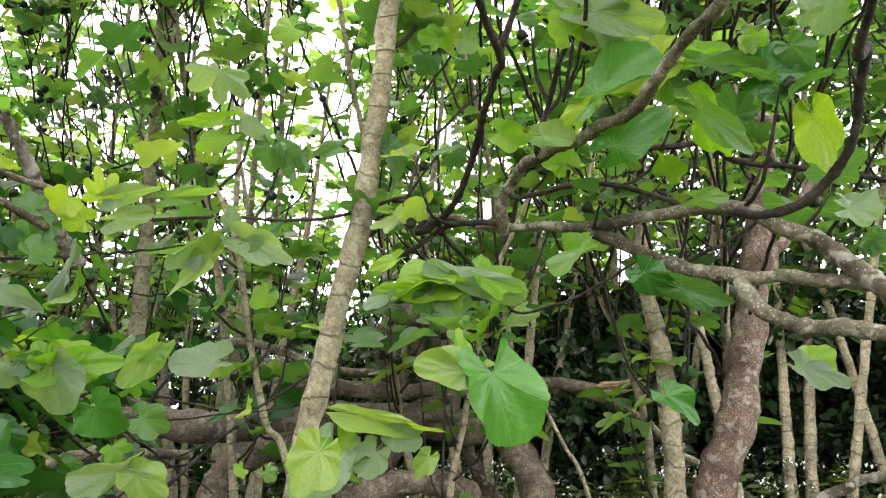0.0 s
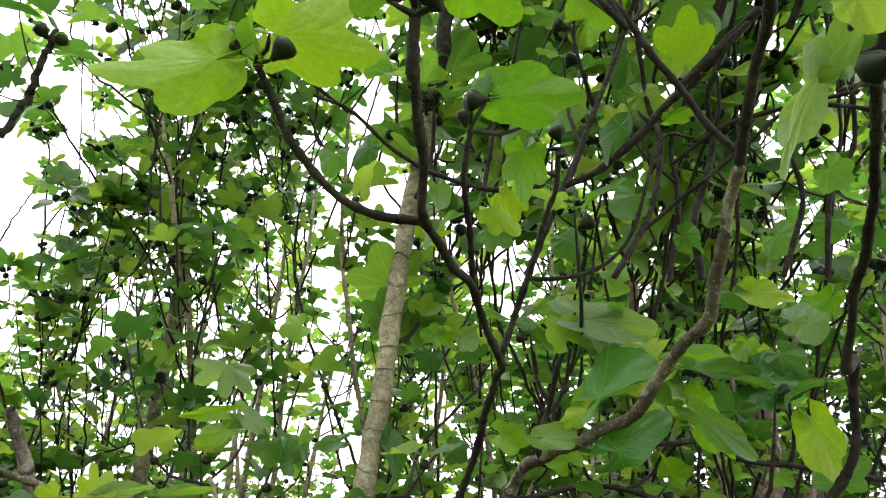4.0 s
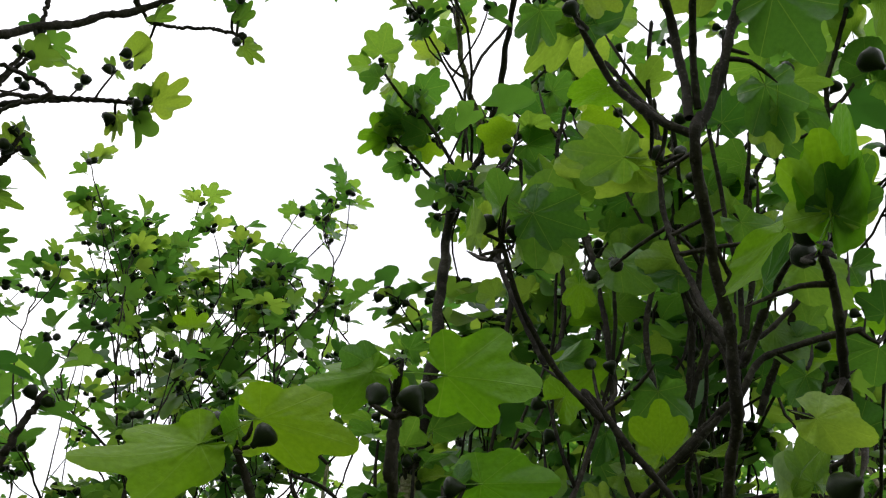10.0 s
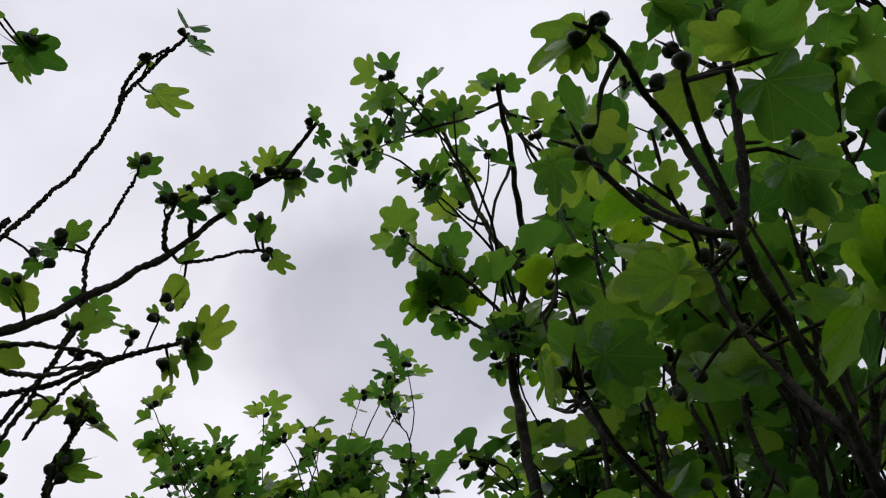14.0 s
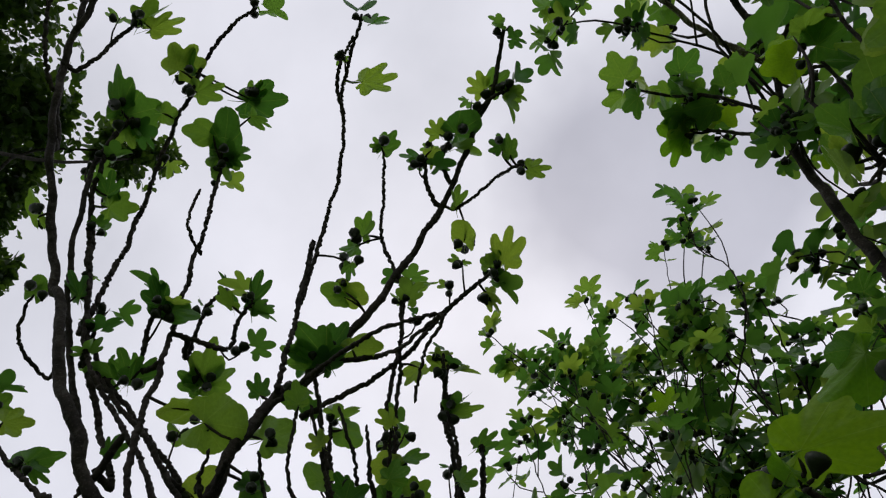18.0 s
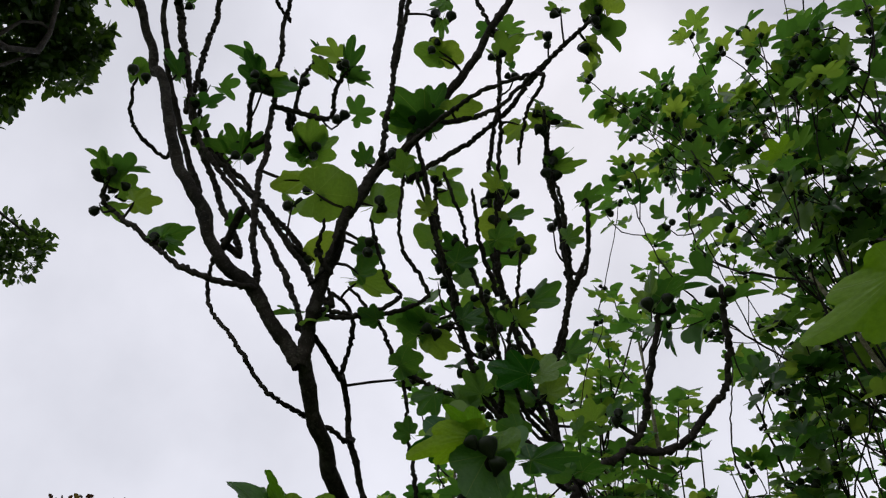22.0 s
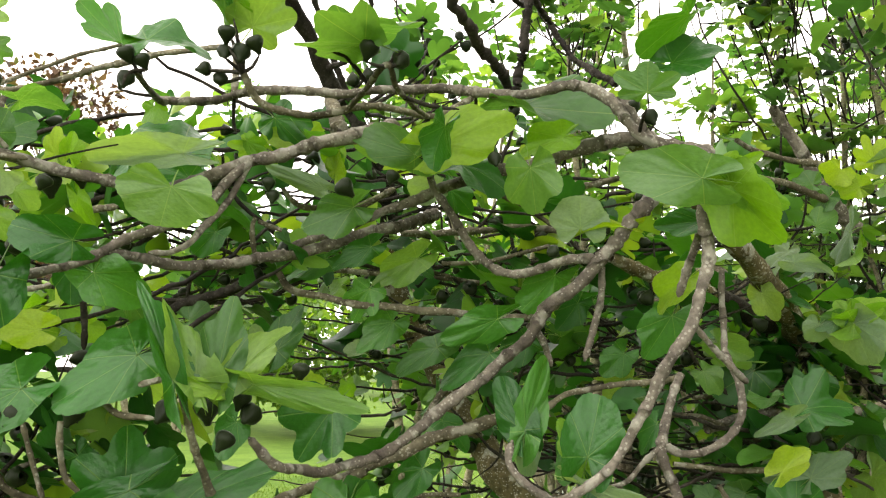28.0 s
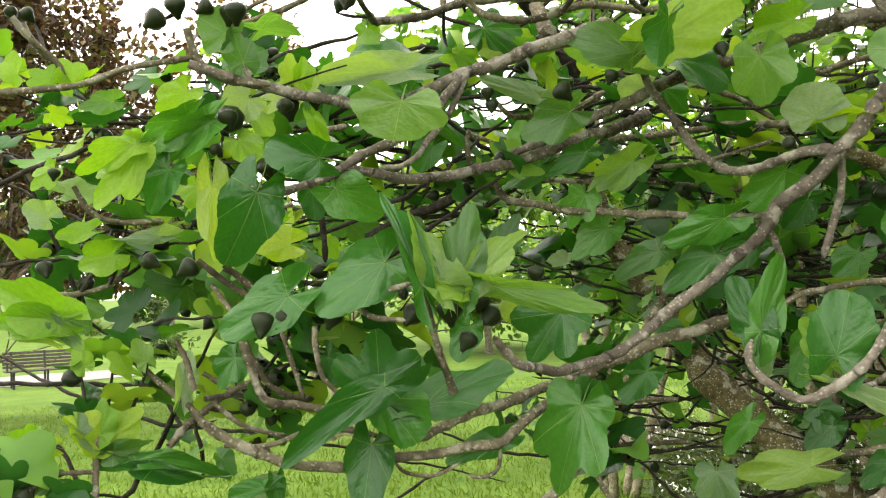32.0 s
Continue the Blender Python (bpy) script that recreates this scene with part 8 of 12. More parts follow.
t.fig((-1.707, -0.099, 3.703), (0.314, -0.626, 0.714), 0.0169)
t.fig((-1.803, -0.067, 3.766), (0.574, -0.753, 0.322), 0.0159)
t.fig((-1.709, -0.108, 3.691), (-0.157, -0.057, 0.986), 0.0190)
t.fig((-1.015, 0.656, 4.265), (0.400, 0.197, 0.895), 0.0210)
t.fig((-0.952, 0.618, 4.108), (0.231, 0.019, 0.973), 0.0206)
t.fig((-1.018, 0.633, 4.178), (0.695, 0.073, 0.715), 0.0177)
t.fig((-0.630, 0.825, 4.323), (-0.002, 0.069, 0.998), 0.0170)
t.fig((-0.631, 0.816, 4.303), (0.357, -0.626, 0.693), 0.0197)
t.fig((-0.625, 0.822, 4.312), (-0.185, -0.321, 0.929), 0.0189)
t.fig((-0.539, 0.877, 4.290), (0.224, -0.475, 0.851), 0.0190)
t.fig((-0.553, 0.829, 4.289), (-0.301, 0.278, 0.912), 0.0160)
t.fig((-0.575, 0.836, 4.301), (0.197, -0.372, 0.907), 0.0207)
t.fig((-0.757, 0.807, 4.222), (-0.133, -0.048, 0.990), 0.0192)
t.fig((-0.798, 0.787, 4.180), (-0.511, 0.387, 0.768), 0.0193)
t.fig((-0.741, 0.798, 4.163), (-0.021, 0.501, 0.865), 0.0203)
t.fig((-0.645, 0.908, 3.971), (-0.487, 0.498, 0.717), 0.0186)
t.fig((-0.619, 0.834, 3.921), (0.082, 0.305, 0.949), 0.0152)
t.fig((-0.667, 0.873, 3.976), (-0.090, 0.273, 0.958), 0.0147)
t.fig((-0.631, 0.944, 3.867), (0.115, 0.321, 0.940), 0.0150)
t.fig((-0.605, 0.989, 3.955), (-0.465, 0.464, 0.754), 0.0190)
t.fig((-0.629, 0.956, 3.934), (0.312, -0.376, 0.873), 0.0145)
t.fig((-0.993, 1.095, 4.025), (-0.183, -0.480, 0.858), 0.0181)
t.fig((-0.995, 1.018, 3.922), (0.542, 0.136, 0.829), 0.0188)
t.fig((-1.016, 1.080, 3.986), (-0.418, 0.282, 0.864), 0.0171)
t.fig((-0.994, 1.163, 3.886), (0.492, -0.359, 0.793), 0.0160)
t.fig((-0.884, 1.066, 3.672), (0.318, -0.268, 0.909), 0.0137)
t.fig((-0.923, 1.114, 3.764), (-0.225, 0.151, 0.963), 0.0176)
t.fig((-0.989, 1.164, 3.733), (-0.266, 0.762, 0.590), 0.0191)
t.fig((-1.012, 1.148, 3.743), (-0.362, -0.246, 0.899), 0.0147)
t.fig((-0.990, 1.135, 3.701), (0.261, -0.817, 0.514), 0.0191)
t.fig((-1.197, 0.721, 3.893), (-0.040, -0.077, 0.996), 0.0202)
t.fig((-1.255, 0.777, 3.972), (-0.038, -0.678, 0.734), 0.0171)
t.fig((-1.209, 0.734, 3.890), (0.221, 0.468, 0.856), 0.0204)
t.fig((-1.190, 0.749, 3.744), (0.276, -0.037, 0.960), 0.0176)
t.fig((-1.312, 0.778, 3.866), (0.053, -0.098, 0.994), 0.0204)
t.fig((-1.233, 0.722, 3.785), (-0.444, -0.062, 0.894), 0.0173)
t.fig((-1.249, 0.724, 3.614), (0.134, 0.291, 0.947), 0.0139)
t.fig((-1.312, 0.773, 3.762), (-0.021, -0.053, 0.998), 0.0179)
t.fig((-1.254, 0.749, 3.684), (0.131, 0.474, 0.871), 0.0146)
t.fig((-1.377, 0.797, 3.454), (0.110, -0.961, 0.252), 0.0148)
t.fig((-1.372, 0.801, 3.441), (-0.655, 0.674, -0.342), 0.0164)
t.fig((-1.382, 0.765, 3.440), (0.065, -0.331, 0.942), 0.0139)
t.fig((-1.393, 0.810, 3.476), (-0.703, 0.594, 0.391), 0.0177)
t.fig((-1.377, 0.806, 3.453), (0.234, 0.463, 0.855), 0.0180)
t.fig((-1.340, 0.800, 3.485), (0.318, -0.085, 0.944), 0.0137)
t.fig((-1.425, 0.524, 3.553), (-0.285, 0.002, 0.958), 0.0182)
t.fig((-1.347, 0.502, 3.461), (-0.224, -0.657, 0.720), 0.0129)
t.fig((-1.438, 0.578, 3.573), (0.136, 0.317, 0.939), 0.0185)
t.fig((-1.492, 0.293, 3.387), (0.023, 0.549, 0.835), 0.0138)
t.fig((-1.557, 0.331, 3.416), (-0.361, -0.708, 0.606), 0.0162)
t.fig((-1.564, 0.331, 3.425), (-0.482, -0.283, 0.830), 0.0170)
t.fig((-1.710, 0.561, 3.436), (0.326, 0.610, 0.722), 0.0161)
t.fig((-1.693, 0.587, 3.472), (-0.603, 0.081, 0.793), 0.0147)
t.fig((-1.641, 0.581, 3.405), (0.099, 0.080, 0.992), 0.0164)
t.fig((-1.650, 0.584, 3.376), (-0.514, 0.079, 0.854), 0.0155)
t.fig((-1.686, 0.553, 3.415), (0.361, -0.226, 0.905), 0.0140)
t.fig((-1.739, 0.567, 3.463), (-0.449, 0.590, 0.671), 0.0143)
t.fig((-1.501, 0.528, 3.086), (-0.736, 0.041, 0.676), 0.0146)
t.fig((-1.485, 0.566, 3.072), (0.364, 0.124, 0.923), 0.0128)
t.fig((-1.510, 0.568, 3.129), (-0.074, -0.609, 0.790), 0.0144)
t.fig((-1.684, 0.357, 3.252), (0.893, 0.400, 0.204), 0.0151)
t.fig((-1.643, 0.388, 3.224), (-0.089, -0.035, 0.995), 0.0174)
t.fig((-1.749, 0.378, 3.360), (0.464, 0.011, 0.886), 0.0153)
t.fig((-1.386, 0.696, 3.053), (0.412, -0.699, 0.584), 0.0118)
t.fig((-1.371, 0.681, 3.044), (-0.234, 0.059, 0.971), 0.0149)
t.fig((-1.414, 0.712, 3.065), (0.848, 0.337, 0.408), 0.0154)
t.fig((-1.876, 0.066, 3.123), (0.099, 0.501, 0.860), 0.0132)
t.fig((-1.832, 0.053, 3.095), (0.256, -0.517, 0.817), 0.0146)
t.fig((-1.791, 0.082, 3.090), (-0.180, -0.174, 0.968), 0.0143)
t.fig((-1.782, 0.123, 3.061), (-0.578, 0.810, 0.103), 0.0136)
t.fig((-1.883, 0.108, 3.109), (-0.052, 0.273, 0.961), 0.0161)
t.fig((-1.903, 0.139, 3.116), (0.119, 0.854, 0.506), 0.0165)
t.fig((-1.705, 0.256, 2.870), (0.198, -0.301, 0.933), 0.0121)
t.fig((-1.757, 0.237, 2.920), (-0.350, 0.069, 0.934), 0.0142)
t.fig((-1.812, 0.279, 2.993), (0.526, 0.023, 0.850), 0.0129)
t.fig((-1.582, 0.011, 3.263), (-0.154, -0.258, 0.954), 0.0155)
t.fig((-1.648, 0.053, 3.328), (0.318, -0.439, 0.841), 0.0146)
t.fig((-1.682, 0.024, 3.385), (0.045, 0.341, 0.939), 0.0168)
t.fig((-1.406, 1.166, 3.268), (0.467, -0.237, 0.852), 0.0169)
t.fig((-1.425, 1.179, 3.297), (0.310, -0.409, 0.859), 0.0158)
t.fig((-1.417, 1.117, 3.258), (-0.207, -0.079, 0.975), 0.0157)
t.fig((-1.192, 1.131, 3.489), (0.050, -0.195, 0.979), 0.0190)
t.fig((-1.206, 1.175, 3.601), (-0.099, 0.406, 0.909), 0.0193)
t.fig((-1.189, 1.107, 3.475), (0.464, 0.153, 0.873), 0.0176)
t.fig((-1.239, 1.227, 3.386), (0.526, 0.018, 0.850), 0.0182)
t.fig((-1.218, 1.197, 3.418), (-0.196, 0.238, 0.951), 0.0158)
t.fig((-1.230, 1.177, 3.357), (-0.142, -0.189, 0.972), 0.0185)
t.fig((-1.561, 0.752, 3.036), (-0.265, 0.135, 0.955), 0.0159)
t.fig((-1.378, 0.669, 2.866), (-0.594, 0.470, 0.653), 0.0143)
t.fig((-1.497, 0.734, 2.983), (0.257, -0.393, 0.883), 0.0130)
t.fig((-1.548, 1.016, 3.088), (0.086, 0.174, 0.981), 0.0179)
t.fig((-1.539, 1.032, 3.138), (-0.176, -0.356, 0.918), 0.0134)
t.fig((-1.547, 1.065, 3.125), (-0.391, 0.238, 0.889), 0.0152)
t.fig((-1.690, 0.650, 3.021), (-0.887, -0.107, 0.449), 0.0166)
t.fig((-1.681, 0.694, 3.027), (0.019, 0.399, 0.917), 0.0140)
t.fig((-1.684, 0.672, 3.054), (-0.057, 0.304, 0.951), 0.0154)
t.fig((-1.405, 1.135, 3.332), (-0.447, -0.112, 0.888), 0.0188)
t.fig((-1.415, 1.100, 3.355), (0.709, 0.420, 0.567), 0.0170)
t.fig((-1.527, 1.171, 3.440), (0.141, 0.358, 0.923), 0.0198)
t.fig((-1.401, 0.750, 3.278), (0.612, -0.711, 0.348), 0.0165)
t.fig((-1.471, 0.792, 3.341), (0.486, -0.656, 0.578), 0.0155)
t.fig((-1.367, 0.696, 3.232), (0.002, 0.263, 0.965), 0.0135)
t.fig((-1.612, 1.011, 2.937), (0.376, 0.361, 0.853), 0.0144)
t.fig((-1.631, 1.067, 2.969), (-0.162, -0.242, 0.957), 0.0178)
t.fig((-1.659, 1.037, 2.944), (0.031, 0.040, 0.999), 0.0164)
t.fig((-1.576, 0.998, 2.878), (0.957, 0.287, -0.048), 0.0172)
t.fig((-1.576, 1.037, 2.873), (0.190, 0.037, 0.981), 0.0169)
t.fig((-1.695, 1.065, 2.957), (-0.230, 0.395, 0.889), 0.0169)
t.fig((-1.600, 0.987, 2.712), (-0.266, 0.244, 0.933), 0.0132)
t.fig((-1.683, 1.027, 2.746), (-0.161, -0.463, 0.871), 0.0140)
t.fig((-1.584, 0.973, 2.715), (-0.187, -0.547, 0.816), 0.0155)
t.fig((-1.503, 1.355, 3.075), (0.097, 0.831, 0.548), 0.0147)
t.fig((-1.547, 1.354, 3.126), (0.491, 0.105, 0.865), 0.0194)
t.fig((-1.456, 1.307, 3.088), (0.131, -0.137, 0.982), 0.0145)
t.fig((-1.526, 1.412, 2.775), (-0.408, -0.780, 0.475), 0.0137)
t.fig((-1.530, 1.373, 2.749), (0.185, -0.164, 0.969), 0.0181)
t.fig((-1.475, 1.366, 2.742), (0.101, 0.518, 0.850), 0.0143)
t.fig((-0.913, 1.018, 2.353), (-0.412, 0.347, 0.843), 0.0095)
t.fig((-0.931, 1.031, 2.345), (0.190, -0.104, 0.976), 0.0116)
t.fig((-0.935, 1.042, 2.357), (-0.200, 0.337, 0.920), 0.0123)
t.fig((-1.436, 0.997, 3.113), (-0.677, -0.489, 0.550), 0.0159)
t.fig((-1.498, 1.052, 3.122), (0.154, 0.475, 0.866), 0.0177)
t.fig((-1.500, 1.061, 3.134), (-0.129, 0.112, 0.985), 0.0136)
t.fig((-1.437, 1.211, 3.186), (0.294, -0.107, 0.950), 0.0159)
t.fig((-1.344, 1.161, 3.146), (0.129, 0.439, 0.889), 0.0145)
t.fig((-1.365, 1.209, 3.154), (-0.377, -0.150, 0.914), 0.0173)
t.fig((-1.463, 0.746, 2.972), (-0.580, -0.281, 0.764), 0.0143)
t.fig((-1.377, 0.670, 2.894), (0.436, 0.016, 0.900), 0.0146)
t.fig((-1.464, 0.720, 2.923), (0.154, -0.310, 0.938), 0.0124)
t.leaf('ty', (-0.670, 0.462, 2.027), (-0.649, -0.740, -0.175), (-0.655, 0.426, 0.624), 0.078, 0.51)
t.leaf('ty', (-0.669, 0.461, 2.030), (-0.125, -0.740, 0.661), (-0.430, 0.641, 0.636), 0.048, 0.71)
t.leaf('h', (-0.666, 0.480, 2.009), (-0.586, -0.155, -0.795), (-0.733, 0.521, 0.438), 0.055, 1.04)
t.leaf('o', (-0.657, 0.487, 2.014), (0.730, 0.406, 0.550), (-0.617, 0.738, 0.274), 0.035, 0.72)
t.leaf('t', (-0.634, 0.520, 2.004), (0.733, 0.675, 0.080), (-0.595, 0.580, 0.556), 0.059, 0.48)
t.leaf('h', (-0.446, 0.564, 2.159), (0.852, 0.122, 0.509), (-0.523, 0.212, 0.825), 0.044, 0.46)
t.leaf('og', (-0.462, 0.556, 2.154), (-0.101, -0.709, 0.698), (-0.318, 0.688, 0.652), 0.019, 0.82)
t.leaf('hg', (-0.458, 0.555, 2.159), (0.511, -0.355, 0.783), (-0.483, 0.635, 0.603), 0.038, 0.27)
t.fig((-0.660, 0.451, 2.011), (-0.329, -0.458, 0.826), 0.0090)
t.fig((-0.649, 0.467, 2.006), (-0.247, -0.187, 0.951), 0.0132)
t.fig((-0.650, 0.480, 1.988), (0.570, -0.252, 0.782), 0.0111)
t.fig((-0.453, 0.543, 2.142), (-0.015, -0.333, 0.943), 0.0083)
t.fig((-0.434, 0.555, 2.144), (0.066, 0.060, 0.996), 0.0076)
t.limb((-0.710, 0.539, 1.971), (-0.686, 0.506, 1.987), (-0.660, 0.475, 2.002), r=(0.0067, 0.0042), mat=M_SHADED)
t.limb((-1.436, 1.416, 2.553), (-1.422, 1.261, 2.547), (-1.390, 1.057, 2.612), (-1.357, 0.964, 2.747), (-1.305, 0.859, 2.888), (-1.270, 0.779, 2.976), (-1.230, 0.697, 3.059), r=(0.0070, 0.0040), mat=M_SHADED, sway=0.006)
t.limb((-1.369, 0.975, 2.722), (-1.328, 0.919, 2.819), (-1.279, 0.800, 2.955), (-1.214, 0.718, 3.061), r=(0.0070, 0.0040), mat=M_SHADED, sway=0.006)
t.limb((-1.375, 1.444, 2.401), (-1.344, 1.358, 2.421), (-1.303, 1.248, 2.487), (-1.280, 1.189, 2.600), (-1.253, 1.108, 2.724), (-1.237, 1.000, 2.845), (-1.176, 0.927, 2.960), (-1.100, 0.860, 3.067), r=(0.0070, 0.0040), mat=M_SHADED, sway=0.006)
t.limb((-1.290, 1.178, 2.601), (-1.240, 1.178, 2.662), (-1.140, 1.142, 2.806), (-1.054, 1.060, 2.955), (-1.006, 0.965, 3.064), r=(0.0070, 0.0040), mat=M_SHADED, sway=0.006)
t.limb((-1.130, 1.140, 2.818), (-1.044, 1.123, 2.908), (-0.988, 1.070, 2.996), r=(0.0070, 0.0040), mat=M_SHADED, sway=0.006)
t.limb((-1.260, 1.001, 2.821), (-1.219, 0.906, 2.937), (-1.163, 0.833, 3.035), r=(0.0070, 0.0040), mat=M_SHADED, sway=0.006)
t.limb((-1.398, 1.079, 2.575), (-1.459, 0.958, 2.620), (-1.489, 0.867, 2.664), (-1.475, 0.775, 2.757), (-1.477, 0.679, 2.820), r=(0.0070, 0.0040), mat=M_SHADED, sway=0.006)
t.limb((-1.843, 1.029, 2.306), (-1.718, 1.030, 2.304), (-1.579, 1.007, 2.360), (-1.546, 0.953, 2.490), (-1.521, 0.921, 2.566), (-1.480, 0.854, 2.688), r=(0.0070, 0.0040), mat=M_SHADED, sway=0.006)
t.limb((-1.552, 0.630, 2.741), (-1.486, 0.737, 2.759), (-1.417, 0.800, 2.810), (-1.415, 0.756, 2.842), (-1.391, 0.710, 2.898), (-1.360, 0.654, 2.963), r=(0.0070, 0.0040), mat=M_SHADED, sway=0.006)
t.limb((-1.498, 0.628, 2.881), (-1.449, 0.616, 2.915), (-1.415, 0.606, 2.932), (-1.487, 0.612, 2.848), (-1.529, 0.593, 2.807), r=(0.0070, 0.0040), mat=M_SHADED, sway=0.006)
t.limb((-1.571, 1.280, 2.715), (-1.444, 1.174, 2.709), (-1.297, 1.010, 2.773), (-1.260, 0.902, 2.902), (-1.220, 0.843, 2.980), (-1.186, 0.755, 3.064), r=(0.0070, 0.0040), mat=M_SHADED, sway=0.006)
t.limb((-1.547, 0.629, 2.762), (-1.465, 0.770, 2.765), (-1.373, 0.860, 2.815), (-1.353, 0.764, 2.904), (-1.318, 0.714, 2.970), (-1.248, 0.673, 3.057), r=(0.0070, 0.0040), mat=M_SHADED, sway=0.006)
t.limb((-1.457, 1.407, 2.603), (-1.408, 1.257, 2.604), (-1.316, 1.085, 2.675), (-1.240, 1.048, 2.797), (-1.163, 1.000, 2.914), r=(0.0070, 0.0040), mat=M_SHADED, sway=0.006)
t.limb((-1.486, 0.631, 2.838), (-1.474, 0.582, 2.880), (-1.423, 0.556, 2.948), r=(0.0070, 0.0040), mat=M_SHADED, sway=0.006)
t.limb((-1.421, 0.680, 3.174), (-1.102, 0.737, 3.240), (-0.887, 0.824, 3.227), (-0.968, 0.848, 3.165), (-1.055, 0.896, 3.077), r=(0.0070, 0.0040), mat=M_SHADED, sway=0.006)
t.leaf('t', (-1.235, 0.666, 3.043), (0.384, -0.655, 0.651), (-0.751, 0.189, 0.633), 0.057, 0.89)
t.leaf('p', (-1.250, 0.764, 2.974), (-0.146, -0.902, 0.407), (-0.787, 0.355, 0.505), 0.047, 1.00)
t.leaf('t', (-1.275, 0.873, 2.877), (0.792, 0.369, 0.487), (-0.608, 0.559, 0.565), 0.074, 0.75)
t.leaf('p', (-1.331, 0.943, 2.760), (0.762, 0.519, 0.388), (-0.645, 0.662, 0.381), 0.066, 0.81)
t.leaf('t', (-1.262, 1.172, 2.603), (0.777, 0.327, 0.537), (-0.585, 0.690, 0.426), 0.066, 0.76)
t.leaf('p', (-1.058, 1.062, 2.920), (0.860, 0.345, 0.376), (-0.504, 0.690, 0.520), 0.052, 0.90)
t.leaf('t', (-1.179, 0.930, 2.924), (0.814, 0.463, 0.350), (-0.541, 0.386, 0.747), 0.063, 0.81)
t.leaf('p', (-1.112, 0.872, 3.022), (0.044, -0.823, 0.567), (0.105, 0.568, 0.816), 0.054, 0.86)
t.leaf('t', (-1.461, 0.767, 2.746), (-0.218, -0.904, 0.368), (-0.459, 0.428, 0.779), 0.053, 0.97)
t.leaf('h', (-1.475, 0.858, 2.654), (0.698, 0.566, 0.439), (-0.659, 0.268, 0.703), 0.065, 0.93)
t.leaf('t', (-1.376, 1.046, 2.602), (-0.108, -0.750, 0.652), (-0.730, 0.505, 0.461), 0.074, 0.83)
t.leaf('p', (-1.245, 1.138, 2.664), (-0.397, -0.811, 0.430), (-0.358, 0.569, 0.741), 0.058, 0.81)
t.leaf('t', (-1.450, 0.953, 2.598), (-0.643, -0.223, -0.733), (-0.682, 0.602, 0.415), 0.071, 0.86)
t.leaf('h', (-1.420, 1.003, 2.588), (0.205, 0.778, -0.594), (-0.785, 0.493, 0.375), 0.081, 0.75)
t.leaf('p', (-1.236, 1.054, 2.762), (0.803, 0.400, 0.442), (-0.565, 0.272, 0.779), 0.053, 0.89)
t.leaf('t', (-1.522, 0.934, 2.507), (-0.260, -0.841, 0.475), (-0.581, 0.529, 0.618), 0.047, 1.08)
t.leaf('h', (-1.347, 1.150, 2.516), (-0.448, -0.807, 0.383), (-0.665, 0.588, 0.460), 0.063, 0.95)
t.leaf('p', (-1.248, 1.252, 2.515), (0.790, 0.410, 0.455), (-0.607, 0.623, 0.493), 0.051, 0.92)

t = Tree('fig_tree', (-1.065, 2.192, 0.000), 'low fig tree with tangled horizontal limbs and large leaves', 29, 'fig trees of the thicket')
low = t
t.limb((-1.065, 2.192, 0.000), (-1.065, 2.192, 0.675), (-1.065, 2.192, 1.351), (-0.980, 1.957, 1.517), (-0.908, 1.708, 1.619), (-0.867, 1.554, 1.674), (-0.829, 1.396, 1.718), (-0.821, 1.268, 1.788), (-0.865, 1.217, 1.874), (-0.935, 1.173, 1.933), r=(0.045, 0.018), mat=M_OLIVE, name='trunk')
t.limb((-1.393, 0.425, 1.965), (-1.319, 0.481, 1.956), (-1.245, 0.575, 1.976), (-1.167, 0.671, 1.973), (-1.098, 0.748, 1.981), (-1.028, 0.836, 1.977), (-0.948, 0.885, 1.956), (-0.860, 0.935, 1.965), (-0.803, 0.968, 1.933), (-0.763, 0.998, 1.861), (-0.677, 1.063, 1.831), r=(0.00726, 0.00924), mat=M_GREY)
t.limb((-1.064, 0.433, 1.922), (-1.080, 0.473, 1.889), (-1.075, 0.551, 1.886), (-1.052, 0.667, 1.917), (-1.041, 0.768, 1.918), (-1.017, 0.854, 1.967), r=(0.00594, 0.00528), mat=M_LIMB)
t.limb((-1.062, 0.617, 1.904), (-0.911, 0.587, 1.925), (-0.949, 0.637, 1.905), (-1.027, 0.756, 1.911), r=(0.00462, 0.00396), mat=M_LIMB)
t.limb((-1.214, 0.323, 1.942), (-1.348, 0.409, 1.950), (-1.372, 0.441, 1.962), r=(0.00396, 0.00594), mat=M_LIMB)
t.limb((-1.614, 0.158, 1.980), (-1.548, 0.229, 1.984), (-1.475, 0.341, 2.029), (-1.409, 0.442, 2.062), (-1.343, 0.537, 2.072), (-1.287, 0.521, 1.964), r=(0.00528, 0.00594), mat=M_LIMB)
t.limb((-1.614, 0.158, 1.980), (-1.690, 0.233, 2.039), (-1.645, 0.340, 2.106), (-1.584, 0.476, 2.161), r=(0.00396, 0.00396), mat=M_LIMB)
t.limb((-0.807, 0.989, 1.938), (-0.774, 1.013, 1.866), (-0.740, 1.023, 1.830), (-0.677, 1.063, 1.831), r=(0.01188, 0.0132), mat=M_GREY)
t.limb((-1.374, -0.148, 1.878), (-1.404, -0.125, 1.846), (-1.440, -0.084, 1.824), (-1.484, -0.013, 1.838), r=(0.00396, 0.00396), mat=M_LIMB)
t.stalk((-1.064, 0.433, 1.922), (-1.084, 0.424, 2.011), 0.0029)
t.stalk((-1.064, 0.433, 1.922), (-1.096, 0.436, 1.970), 0.0027)
